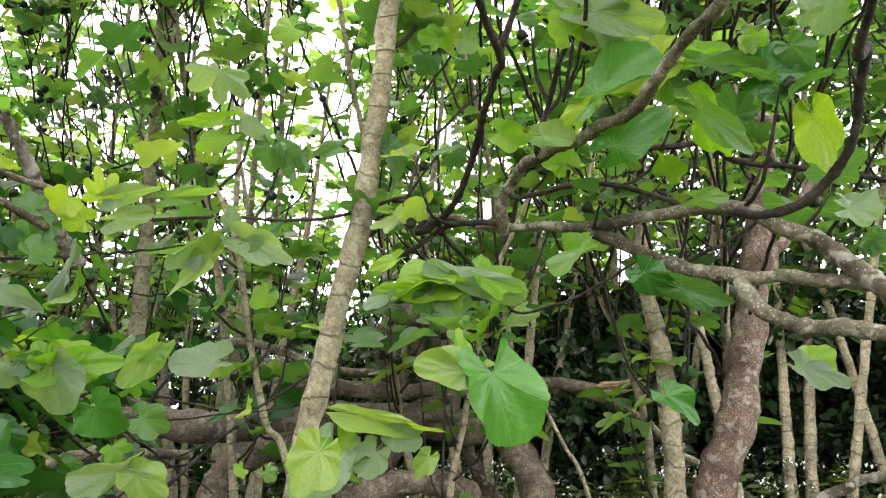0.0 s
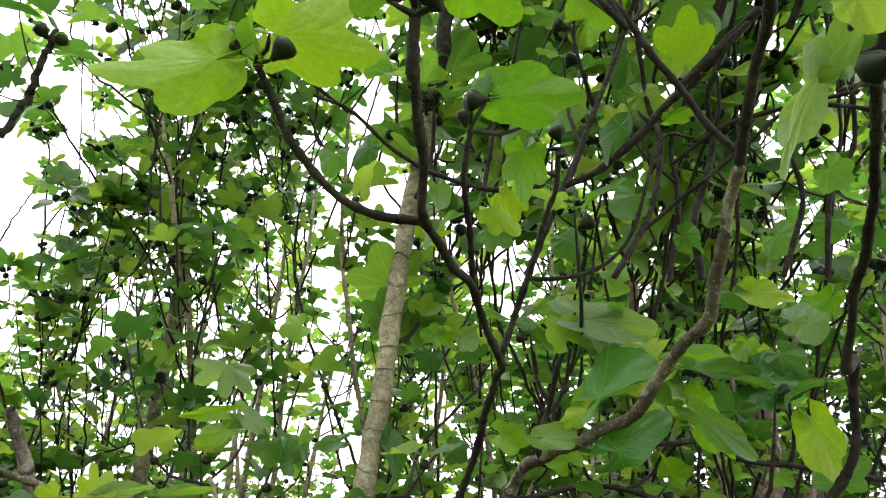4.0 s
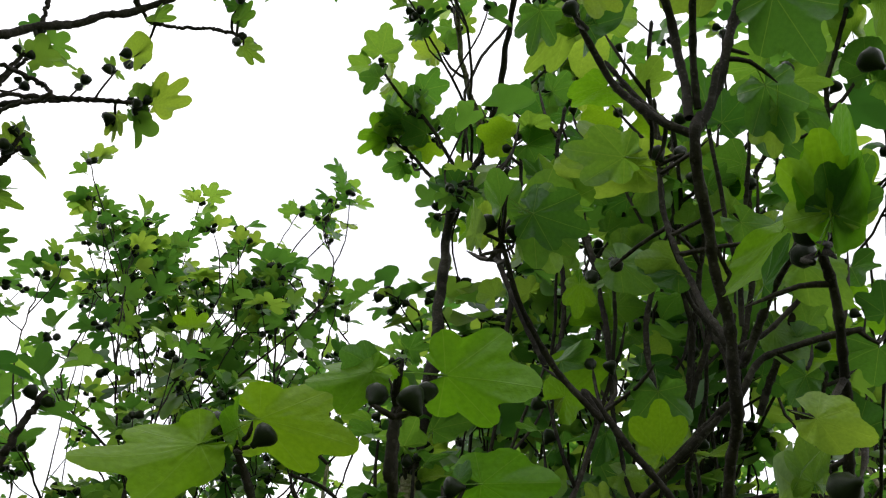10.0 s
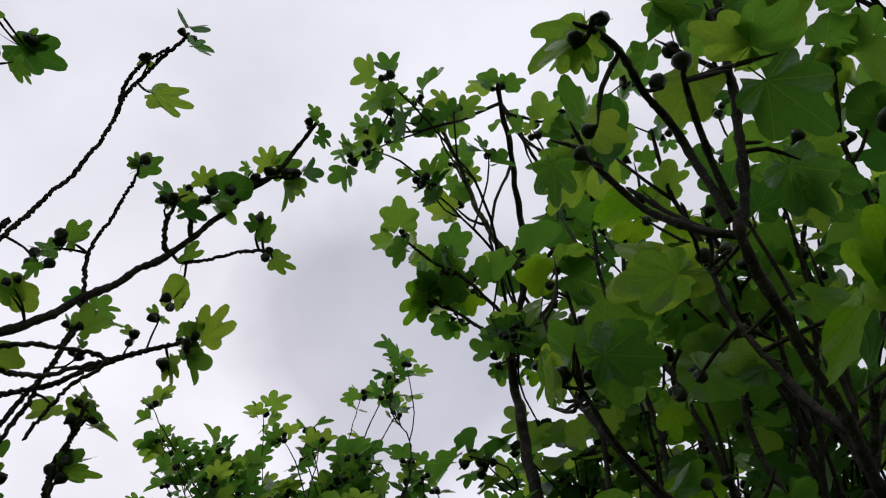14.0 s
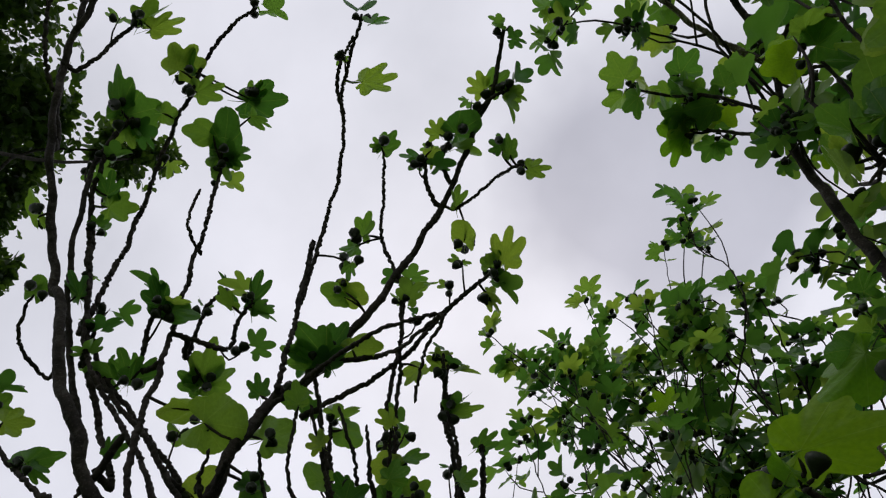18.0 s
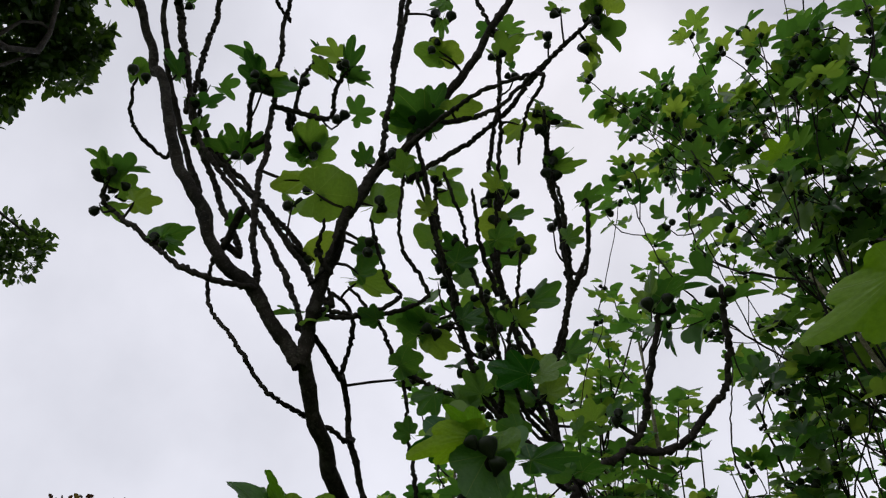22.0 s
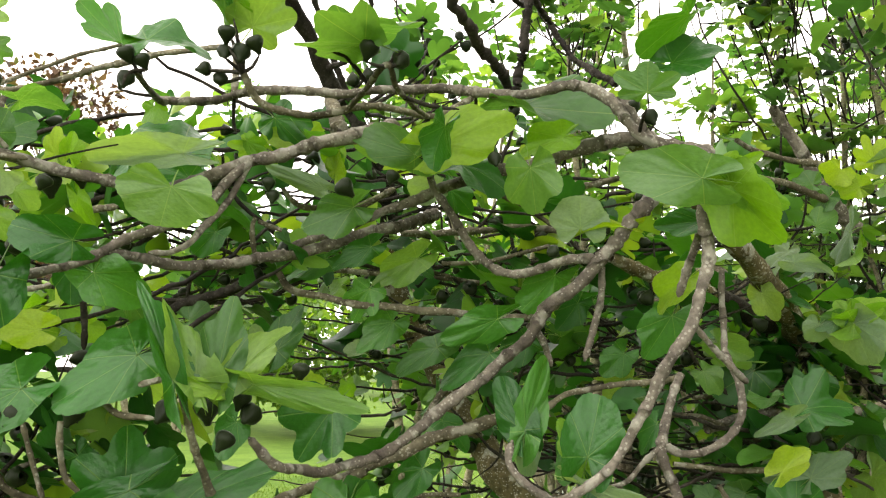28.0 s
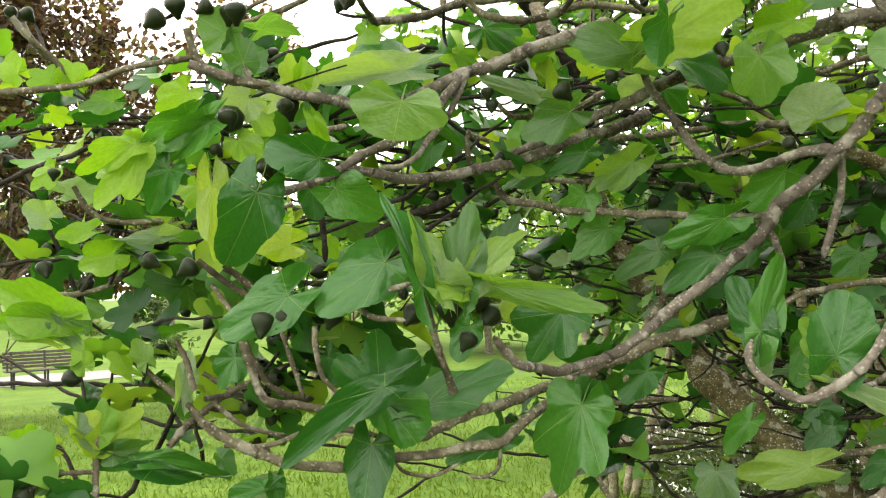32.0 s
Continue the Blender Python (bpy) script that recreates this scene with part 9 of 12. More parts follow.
t.stalk((-1.064, 0.433, 1.922), (-1.150, 0.453, 2.000), 0.0030)
t.stalk((-1.064, 0.433, 1.922), (-1.139, 0.442, 2.011), 0.0030)
t.stalk((-1.252, 0.347, 1.945), (-1.264, 0.315, 1.985), 0.0027)
t.stalk((-1.252, 0.347, 1.945), (-1.258, 0.344, 1.963), 0.0026)
t.stalk((-0.911, 0.587, 1.925), (-0.889, 0.596, 1.942), 0.0026)
t.stalk((-0.976, 0.600, 1.916), (-1.000, 0.527, 1.962), 0.0029)
t.stalk((-0.769, 0.993, 1.871), (-0.712, 0.937, 1.886), 0.0028)
t.stalk((-0.960, 0.654, 1.906), (-0.892, 0.710, 1.881), 0.0029)
t.stalk((-1.017, 0.854, 1.967), (-1.066, 0.900, 1.958), 0.0028)
t.stalk((-1.266, 0.548, 1.970), (-1.276, 0.558, 1.962), 0.0026)
t.stalk((-1.287, 0.521, 1.964), (-1.304, 0.536, 1.904), 0.0028)
t.stalk((-1.238, 0.044, 1.929), (-1.304, 0.104, 1.985), 0.0029)
t.stalk((-1.244, 0.046, 1.920), (-1.305, 0.112, 1.970), 0.0029)
t.stalk((-1.393, 0.425, 1.965), (-1.436, 0.425, 1.990), 0.0027)
t.stalk((-1.366, 0.538, 1.842), (-1.332, 0.524, 1.872), 0.0027)
t.stalk((-1.041, 0.768, 1.918), (-1.134, 0.826, 1.850), 0.0030)
t.stalk((-1.038, 0.780, 1.925), (-1.117, 0.845, 1.862), 0.0030)
t.stalk((-1.028, 0.817, 1.946), (-1.079, 0.861, 1.894), 0.0028)
t.stalk((-1.214, 0.323, 1.942), (-1.207, 0.339, 1.944), 0.0026)
t.stalk((-1.214, 0.323, 1.942), (-1.219, 0.309, 1.913), 0.0026)
t.stalk((-1.064, 0.433, 1.922), (-1.064, 0.405, 1.958), 0.0027)
t.stalk((-1.064, 0.433, 1.922), (-1.055, 0.422, 1.933), 0.0026)
t.stalk((-1.064, 0.433, 1.922), (-1.062, 0.403, 1.937), 0.0026)
t.stalk((-1.064, 0.433, 1.922), (-1.045, 0.450, 1.949), 0.0026)
t.stalk((-1.064, 0.433, 1.922), (-1.140, 0.390, 1.938), 0.0029)
t.stalk((-1.069, 0.445, 1.913), (-1.135, 0.429, 1.922), 0.0028)
t.stalk((-0.911, 0.587, 1.925), (-0.926, 0.559, 1.930), 0.0026)
t.stalk((-0.911, 0.587, 1.925), (-0.891, 0.593, 1.923), 0.0026)
t.stalk((-0.793, 0.999, 1.907), (-0.789, 1.011, 1.907), 0.0026)
t.stalk((-0.779, 1.010, 1.876), (-0.763, 1.027, 1.891), 0.0026)
t.stalk((-1.267, 0.054, 1.885), (-1.251, 0.016, 1.861), 0.0027)
t.stalk((-1.267, 0.054, 1.885), (-1.259, 0.060, 1.876), 0.0026)
t.stalk((-1.329, 0.397, 1.949), (-1.365, 0.347, 1.960), 0.0028)
t.stalk((-1.409, -0.119, 1.843), (-1.470, -0.133, 1.910), 0.0029)
t.stalk((-1.391, -0.135, 1.859), (-1.465, -0.161, 1.908), 0.0029)
t.leaf('hy', (-1.073, 0.419, 2.040), (0.345, -0.497, 0.977), (0.183, 0.911, 0.351), 0.062, 0.97)
t.leaf('td', (-0.828, 0.554, 2.115), (-0.844, -0.749, -0.219), (-0.656, 0.443, 0.611), 0.070, 0.74)
t.leaf('t', (-0.822, 0.590, 2.084), (-0.401, 0.046, -1.076), (-0.691, 0.549, 0.470), 0.037, 0.92)
t.leaf('td', (-0.912, 0.779, 2.347), (-0.648, -0.911, 0.269), (-0.527, 0.538, 0.658), 0.074, 0.74)
t.leaf('t', (-0.899, 0.794, 2.347), (0.993, 0.484, 0.319), (0.404, -0.857, 0.303), 0.057, 0.97)
t.leaf('t', (-1.080, 0.453, 2.005), (0.698, 0.301, 0.862), (-0.787, 0.547, 0.285), 0.087, 0.87)
t.leaf('h', (-1.134, 0.433, 2.037), (0.169, -0.705, 0.892), (0.776, 0.547, 0.310), 0.090, 0.97)
t.leaf('hd', (-1.130, 0.437, 2.044), (0.265, -0.474, 1.013), (0.134, 0.912, 0.388), 0.069, 0.97)
t.leaf('hd', (-1.238, 0.347, 2.007), (0.503, 0.983, 0.318), (0.498, -0.475, 0.724), 0.094, 0.97)
t.leaf('td', (-1.253, 0.314, 1.995), (-0.105, -0.922, 0.678), (0.744, 0.357, 0.562), 0.089, 0.97)
t.leaf('t', (-0.921, 0.554, 1.954), (-0.686, -0.921, -0.052), (-0.091, -0.003, 0.996), 0.107, 0.97)
t.leaf('h', (-0.966, 0.560, 1.988), (0.756, 0.826, 0.261), (-0.036, -0.290, 0.954), 0.108, 0.97)
t.leaf('t', (-0.712, 0.939, 1.912), (0.194, -0.166, 1.121), (-0.527, 0.795, 0.299), 0.050, 1.47)
t.leaf('hd', (-0.830, 1.183, 2.058), (0.948, 0.624, 0.183), (0.346, -0.743, 0.571), 0.094, 0.97)
t.leaf('hd', (-0.784, 1.176, 2.136), (-0.960, -0.326, -0.542), (-0.427, -0.215, 0.878), 0.109, 0.97)
t.leaf('hd', (-0.916, 0.702, 1.859), (-0.588, -0.213, -0.965), (-0.806, -0.269, 0.526), 0.065, 0.97)
t.leaf('h', (-0.998, 0.950, 1.966), (0.795, 0.816, -0.155), (0.508, -0.335, 0.793), 0.167, 0.97)
t.leaf('td', (-1.272, 0.594, 1.937), (0.357, 0.772, -0.773), (-0.757, 0.520, 0.395), 0.090, 0.74)
t.leaf('ty', (-1.303, 0.557, 1.894), (0.284, 0.928, -0.615), (-0.790, 0.481, 0.382), 0.045, 0.74)
t.leaf('t', (-1.294, 0.116, 2.004), (0.251, 0.775, 0.811), (0.723, -0.633, 0.259), 0.050, 0.97)
t.leaf('t', (-1.305, 0.133, 1.965), (0.289, 1.059, -0.342), (-0.960, 0.130, 0.249), 0.045, 0.74)
t.leaf('h', (-1.224, 0.170, 1.862), (0.346, 1.015, 0.415), (-0.306, -0.282, 0.909), 0.060, 0.97)
t.leaf('ty', (-1.444, 0.434, 1.968), (-0.280, 0.140, -1.106), (-0.353, 0.911, 0.211), 0.051, 0.97)
t.leaf('h', (-0.948, 0.865, 2.200), (0.784, 0.807, 0.235), (-0.660, 0.691, 0.296), 0.042, 0.83)
t.leaf('h', (-0.912, 0.903, 2.198), (0.808, 0.798, 0.175), (-0.248, 0.126, 0.958), 0.050, 0.97)
t.leaf('hd', (-1.352, 0.459, 1.880), (-0.515, -1.021, -0.117), (0.510, -0.342, 0.789), 0.135, 0.97)
t.leaf('h', (-1.121, 0.823, 1.870), (-0.627, -0.908, 0.321), (0.129, 0.262, 0.956), 0.130, 0.97)
t.leaf('hd', (-1.124, 0.819, 1.871), (0.522, -0.002, 1.024), (-0.151, -0.978, 0.122), 0.047, 0.97)
t.leaf('hd', (-1.078, 0.874, 1.859), (0.762, 0.799, -0.319), (0.606, -0.239, 0.756), 0.096, 0.97)
t.leaf('hy', (-1.229, 0.697, 1.843), (0.577, -0.091, 0.990), (-0.161, 0.973, 0.010), 0.045, 0.97)
t.leaf('ty', (-1.064, 0.876, 1.891), (0.795, 0.675, -0.482), (0.069, 0.398, 0.898), 0.044, 0.97)
t.fig((-1.211, 0.310, 1.962), (0.109, -0.544, 0.832), 0.0141)
t.fig((-1.206, 0.333, 1.955), (0.039, -0.514, 0.857), 0.0132)
t.fig((-1.223, 0.313, 1.926), (-0.249, 0.259, 0.933), 0.0141)
t.fig((-1.059, 0.403, 1.970), (0.350, -0.131, 0.928), 0.0138)
t.fig((-1.058, 0.426, 1.946), (-0.249, 0.259, 0.933), 0.0146)
t.fig((-1.068, 0.405, 1.946), (-0.536, 0.154, 0.830), 0.0114)
t.fig((-1.044, 0.443, 1.960), (0.039, -0.514, 0.857), 0.0138)
t.fig((-1.131, 0.398, 1.939), (0.721, 0.688, 0.083), 0.0118)
t.fig((-1.125, 0.425, 1.925), (0.883, -0.385, 0.270), 0.0118)
t.fig((-0.922, 0.561, 1.944), (0.304, 0.106, 0.947), 0.0156)
t.fig((-0.899, 0.601, 1.932), (-0.506, 0.570, 0.647), 0.0148)
t.fig((-0.791, 1.008, 1.920), (-0.160, -0.233, 0.959), 0.0137)
t.fig((-0.771, 1.029, 1.902), (-0.536, 0.154, 0.830), 0.0146)
t.fig((-1.132, 0.116, 1.849), (0.324, -0.138, 0.936), 0.0156)
t.fig((-1.262, 0.023, 1.869), (-0.726, 0.444, 0.525), 0.0161)
t.fig((-1.251, 0.055, 1.888), (0.516, -0.310, 0.798), 0.0161)
t.fig((-1.258, 0.136, 1.887), (0.221, -0.151, 0.964), 0.0155)
t.fig((-1.364, 0.351, 1.971), (0.109, 0.321, 0.941), 0.0127)
t.fig((-1.466, -0.141, 1.918), (0.320, -0.687, 0.652), 0.0127)
t.fig((-1.466, -0.165, 1.918), (-0.116, -0.383, 0.916), 0.0107)
t.limb((-1.215, 0.066, 1.797), (-1.213, 0.105, 1.786), (-1.223, 0.162, 1.780), (-1.223, 0.252, 1.771), (-1.219, 0.333, 1.761), (-1.223, 0.374, 1.762), (-1.217, 0.413, 1.772), (-1.204, 0.454, 1.793), (-1.183, 0.506, 1.821), (-1.169, 0.557, 1.842), (-1.139, 0.625, 1.870), (-1.117, 0.679, 1.889), (-1.089, 0.741, 1.910), r=(0.0071, 0.0121), mat=M_GREY)
t.limb((-1.175, 0.502, 1.817), (-1.184, 0.480, 1.763), (-1.184, 0.459, 1.732), (-1.187, 0.432, 1.700), (-1.183, 0.413, 1.677), (-1.183, 0.381, 1.659), (-1.179, 0.349, 1.656), r=(0.0057, 0.0044), mat=M_GREY)
t.limb((-1.175, 0.502, 1.817), (-1.176, 0.470, 1.787), (-1.176, 0.442, 1.752), (-1.181, 0.398, 1.716), (-1.185, 0.348, 1.687), (-1.179, 0.312, 1.668), (-1.170, 0.283, 1.652), (-1.163, 0.242, 1.626), (-1.153, 0.199, 1.611), (-1.139, 0.160, 1.605), (-1.122, 0.127, 1.610), r=(0.0076, 0.0064), mat=M_GREY)
t.limb((-1.170, 0.283, 1.652), (-1.198, 0.352, 1.648), (-1.221, 0.424, 1.649), (-1.238, 0.499, 1.660), (-1.249, 0.578, 1.676), (-1.248, 0.669, 1.698), (-1.238, 0.760, 1.736), (-1.230, 0.844, 1.763), (-1.271, 0.974, 1.808), r=(0.0069, 0.0118), mat=M_GREY)
t.limb((-1.257, 0.588, 1.672), (-1.245, 0.632, 1.704), (-1.230, 0.682, 1.726), (-1.206, 0.739, 1.755), (-1.173, 0.801, 1.788), (-1.130, 0.868, 1.820), (-1.084, 0.933, 1.849), (-1.037, 0.997, 1.868), (-0.994, 1.050, 1.891), (-0.960, 1.093, 1.910), (-0.913, 1.146, 1.922), (-0.875, 1.193, 1.924), r=(0.0060, 0.0147), mat=M_GREY)
t.limb((-1.131, 0.827, 1.905), (-1.126, 0.836, 1.854), (-1.117, 0.841, 1.822), (-1.096, 0.865, 1.767), (-1.068, 0.896, 1.702), (-1.030, 0.926, 1.662), (-0.983, 0.955, 1.655), (-0.928, 0.984, 1.675), (-0.877, 1.009, 1.676), r=(0.0064, 0.0089), mat=M_GREY)
t.limb((-0.811, 1.090, 1.798), (-0.811, 1.069, 1.769), (-0.837, 1.034, 1.721), (-0.865, 0.994, 1.671), (-0.901, 0.964, 1.623), (-0.928, 0.937, 1.586), (-0.962, 0.903, 1.519), (-1.034, 0.799, 1.427), (-1.030, 0.729, 1.389), (-1.037, 0.637, 1.344), (-1.024, 0.570, 1.338), (-1.002, 0.518, 1.343), (-0.982, 0.463, 1.361), (-0.958, 0.415, 1.399), r=(0.0123, 0.0060), mat=M_GREY)
t.limb((-1.012, 0.911, 1.407), (-1.058, 0.835, 1.380), (-1.086, 0.773, 1.354), (-1.116, 0.701, 1.324), (-1.144, 0.625, 1.301), (-1.156, 0.569, 1.285), (-1.163, 0.516, 1.273), (-1.182, 0.454, 1.251), (-1.190, 0.412, 1.231), (-1.204, 0.356, 1.230), r=(0.0099, 0.0072), mat=M_LIMB)
t.limb((-1.075, 0.672, 1.329), (-1.093, 0.636, 1.301), (-1.112, 0.595, 1.273), (-1.124, 0.561, 1.247), (-1.134, 0.528, 1.222), (-1.155, 0.479, 1.217), (-1.178, 0.420, 1.210), (-1.197, 0.361, 1.203), (-1.201, 0.294, 1.196), (-1.204, 0.231, 1.204), (-1.209, 0.158, 1.230), (-1.206, 0.111, 1.261), (-1.198, 0.083, 1.284), r=(0.0083, 0.0068), mat=M_LIMB)
t.limb((-1.296, 0.117, 1.296), (-1.301, 0.160, 1.259), (-1.306, 0.207, 1.241), (-1.316, 0.233, 1.234), r=(0.0037, 0.0038), mat=M_LIMB)
t.limb((-1.333, 0.138, 1.224), (-1.308, 0.203, 1.222), (-1.286, 0.251, 1.239), (-1.255, 0.316, 1.244), (-1.223, 0.363, 1.232), r=(0.0038, 0.0046), mat=M_LIMB)
t.limb((-1.154, 0.488, 1.270), (-1.136, 0.444, 1.306), (-1.111, 0.414, 1.356), (-1.082, 0.390, 1.403), (-1.052, 0.360, 1.452), (-1.019, 0.336, 1.480), r=(0.0072, 0.0038), mat=M_LIMB)
t.limb((-1.250, 0.144, 1.411), (-1.253, 0.165, 1.345), (-1.253, 0.190, 1.300), (-1.252, 0.232, 1.288), (-1.246, 0.285, 1.277), (-1.239, 0.334, 1.265), r=(0.0071, 0.0055), mat=M_LIMB)
t.limb((-1.345, 0.176, 1.376), (-1.348, 0.216, 1.314), (-1.352, 0.262, 1.289), (-1.360, 0.294, 1.282), r=(0.0048, 0.0050), mat=M_LIMB)
t.limb((-1.273, 0.269, 1.409), (-1.271, 0.270, 1.375), (-1.265, 0.279, 1.330), (-1.256, 0.299, 1.304), (-1.250, 0.308, 1.280), r=(0.0046, 0.0037), mat=M_LIMB)
t.limb((-1.336, 0.227, 1.421), (-1.331, 0.240, 1.374), (-1.326, 0.250, 1.340), (-1.316, 0.265, 1.289), r=(0.0038, 0.0038), mat=M_LIMB)
t.limb((-1.093, 0.248, 1.443), (-1.068, 0.281, 1.458), (-1.044, 0.308, 1.467), (-1.023, 0.326, 1.473), r=(0.0040, 0.0046), mat=M_LIMB)
t.limb((-1.085, 0.271, 1.443), (-1.060, 0.283, 1.428), (-1.026, 0.317, 1.423), r=(0.0048, 0.0038), mat=M_LIMB)
t.limb((-0.656, 0.996, 1.748), (-0.654, 0.988, 1.707), (-0.646, 0.986, 1.651), (-0.656, 0.970, 1.595), (-0.664, 0.951, 1.544), (-0.678, 0.926, 1.501), (-0.694, 0.917, 1.474), (-0.712, 0.904, 1.429), (-0.733, 0.886, 1.379), (-0.758, 0.863, 1.340), (-0.782, 0.840, 1.312), (-0.810, 0.821, 1.302), (-0.848, 0.796, 1.320), (-0.869, 0.787, 1.349), (-0.870, 0.796, 1.383), r=(0.0100, 0.0052), mat=M_GREY)
t.limb((-0.672, 1.017, 1.722), (-0.694, 1.028, 1.684), (-0.716, 1.037, 1.648), (-0.742, 1.043, 1.603), r=(0.0074, 0.0057), mat=M_GREY)
t.limb((-0.764, 1.210, 1.661), (-0.762, 1.200, 1.606), (-0.752, 1.191, 1.547), (-0.743, 1.179, 1.515), (-0.718, 1.170, 1.469), (-0.705, 1.151, 1.419), (-0.713, 1.120, 1.382), (-0.731, 1.083, 1.361), (-0.749, 1.046, 1.359), (-0.757, 1.015, 1.371), r=(0.0053, 0.0065), mat=M_GREY)
t.limb((-0.781, 1.099, 1.480), (-0.778, 1.068, 1.443), (-0.775, 1.037, 1.398), (-0.761, 1.012, 1.360), (-0.742, 1.008, 1.317), (-0.728, 0.999, 1.274), (-0.730, 0.971, 1.207), (-0.750, 0.938, 1.180), (-0.776, 0.898, 1.152), (-0.801, 0.858, 1.134), (-0.827, 0.815, 1.115), r=(0.0069, 0.0088), mat=M_GREY)
t.limb((-0.760, 1.013, 1.371), (-0.779, 0.990, 1.346), (-0.796, 0.966, 1.316), (-0.825, 0.933, 1.305), r=(0.0047, 0.0037), mat=M_GREY)
t.limb((-0.872, 1.015, 1.662), (-0.880, 1.019, 1.606), (-0.895, 1.013, 1.549), (-0.908, 1.006, 1.501), r=(0.0059, 0.0050), mat=M_GREY)
t.limb((-0.976, 0.941, 1.563), (-0.977, 0.977, 1.538), (-0.984, 1.006, 1.493), r=(0.0059, 0.0051), mat=M_GREY)
t.limb((-0.678, 0.982, 1.556), (-0.677, 1.024, 1.528), (-0.668, 1.069, 1.490), (-0.667, 1.108, 1.468), r=(0.0044, 0.0048), mat=M_GREY)
t.limb((-1.045, 1.254, 1.719), (-1.044, 1.384, 1.696), (-1.041, 1.509, 1.690), (-1.043, 1.630, 1.659), r=(0.0120, 0.0170), mat=M_OLIVE)
t.limb((-1.038, 1.633, 1.662), (-1.013, 1.689, 1.635), (-0.995, 1.740, 1.609), (-0.978, 1.788, 1.582), r=(0.0226, 0.0238), mat=M_SHADED)
t.limb((-1.802, 0.573, 1.588), (-1.729, 0.655, 1.638), (-1.664, 0.710, 1.663), (-1.616, 0.725, 1.688), r=(0.0134, 0.0102), mat=M_SHADED)
t.limb((-1.323, 0.640, 1.663), (-1.316, 0.660, 1.634), (-1.288, 0.710, 1.620), (-1.253, 0.766, 1.605), (-1.187, 0.856, 1.597), (-1.116, 0.939, 1.591), (-1.051, 1.006, 1.583), (-1.000, 1.049, 1.607), r=(0.0064, 0.0074), mat=M_LIMB)
t.limb((-1.329, 0.592, 1.761), (-1.334, 0.589, 1.745), (-1.339, 0.596, 1.704), (-1.338, 0.603, 1.685), r=(0.0042, 0.0042), mat=M_LIMB)
t.limb((-1.298, 0.618, 1.826), (-1.310, 0.665, 1.794), (-1.313, 0.710, 1.793), (-1.286, 0.794, 1.806), (-1.261, 0.858, 1.843), r=(0.0042, 0.0068), mat=M_LIMB)
t.limb((-1.416, 0.640, 1.772), (-1.400, 0.677, 1.758), (-1.381, 0.715, 1.744), (-1.354, 0.759, 1.746), r=(0.0045, 0.0045), mat=M_LIMB)
t.limb((-1.428, 0.995, 1.790), (-1.371, 1.066, 1.791), (-1.316, 1.127, 1.795), (-1.236, 1.206, 1.800), (-1.176, 1.262, 1.793), (-1.114, 1.312, 1.799), r=(0.0076, 0.0076), mat=M_LIMB)
t.limb((-1.109, 1.147, 1.913), (-1.104, 1.171, 1.859), (-1.055, 1.209, 1.867), (-0.992, 1.253, 1.880), (-0.947, 1.287, 1.871), r=(0.0060, 0.0060), mat=M_LIMB)
t.limb((-1.239, 1.032, 1.876), (-1.228, 1.047, 1.870), (-1.177, 1.109, 1.840), (-1.127, 1.171, 1.786), r=(0.0060, 0.0048), mat=M_LIMB)
t.limb((-1.302, 1.012, 1.710), (-1.249, 1.071, 1.712), (-1.194, 1.124, 1.726), (-1.136, 1.173, 1.746), r=(0.0048, 0.0036), mat=M_LIMB)
t.limb((-1.440, 1.007, 1.683), (-1.376, 1.085, 1.688), (-1.310, 1.161, 1.674), (-1.248, 1.223, 1.666), (-1.173, 1.287, 1.687), r=(0.0064, 0.0051), mat=M_LIMB)
t.limb((-1.531, 0.870, 1.708), (-1.476, 0.954, 1.702), (-1.414, 1.035, 1.708), (-1.352, 1.114, 1.684), r=(0.0064, 0.0051), mat=M_LIMB)
t.limb((-0.869, 1.626, 2.075), (-0.869, 1.656, 2.056), (-0.856, 1.702, 2.005), (-0.841, 1.757, 1.914), (-0.820, 1.800, 1.863), (-0.793, 1.844, 1.809), r=(0.0113, 0.0163), mat=M_GREY)
t.limb((-0.902, 1.520, 1.989), (-0.887, 1.573, 1.971), (-0.842, 1.640, 1.953), (-0.772, 1.714, 1.934), r=(0.0054, 0.0071), mat=M_LIMB)
t.limb((-0.801, 1.265, 1.843), (-0.812, 1.372, 1.864), (-0.797, 1.493, 1.872), (-0.762, 1.629, 1.845), r=(0.0045, 0.0081), mat=M_LIMB)
t.limb((-1.035, 1.027, 1.406), (-1.020, 1.075, 1.437), (-0.997, 1.127, 1.451), (-0.956, 1.190, 1.462), (-0.889, 1.267, 1.474), r=(0.0053, 0.0057), mat=M_LIMB)
t.limb((-1.154, 1.277, 1.107), (-1.101, 1.349, 1.124), (-1.037, 1.425, 1.144), (-0.982, 1.486, 1.150), (-0.925, 1.540, 1.134), (-0.845, 1.612, 1.178), r=(0.0064, 0.0081), mat=M_LIMB)
t.limb((-0.891, 1.371, 1.267), (-0.871, 1.445, 1.169), (-0.817, 1.533, 1.089), (-0.898, 1.544, 0.995), r=(0.0048, 0.0108), mat=M_LIMB)
t.limb((-0.963, 1.330, 1.304), (-0.898, 1.409, 1.293), (-0.826, 1.487, 1.293), (-0.763, 1.553, 1.281), r=(0.0048, 0.0064), mat=M_LIMB)
t.limb((-1.126, 1.705, 1.345), (-1.106, 1.748, 1.360), (-1.049, 1.810, 1.384), (-0.975, 1.877, 1.398), (-0.887, 1.943, 1.360), r=(0.0119, 0.0140), mat=M_GREY)
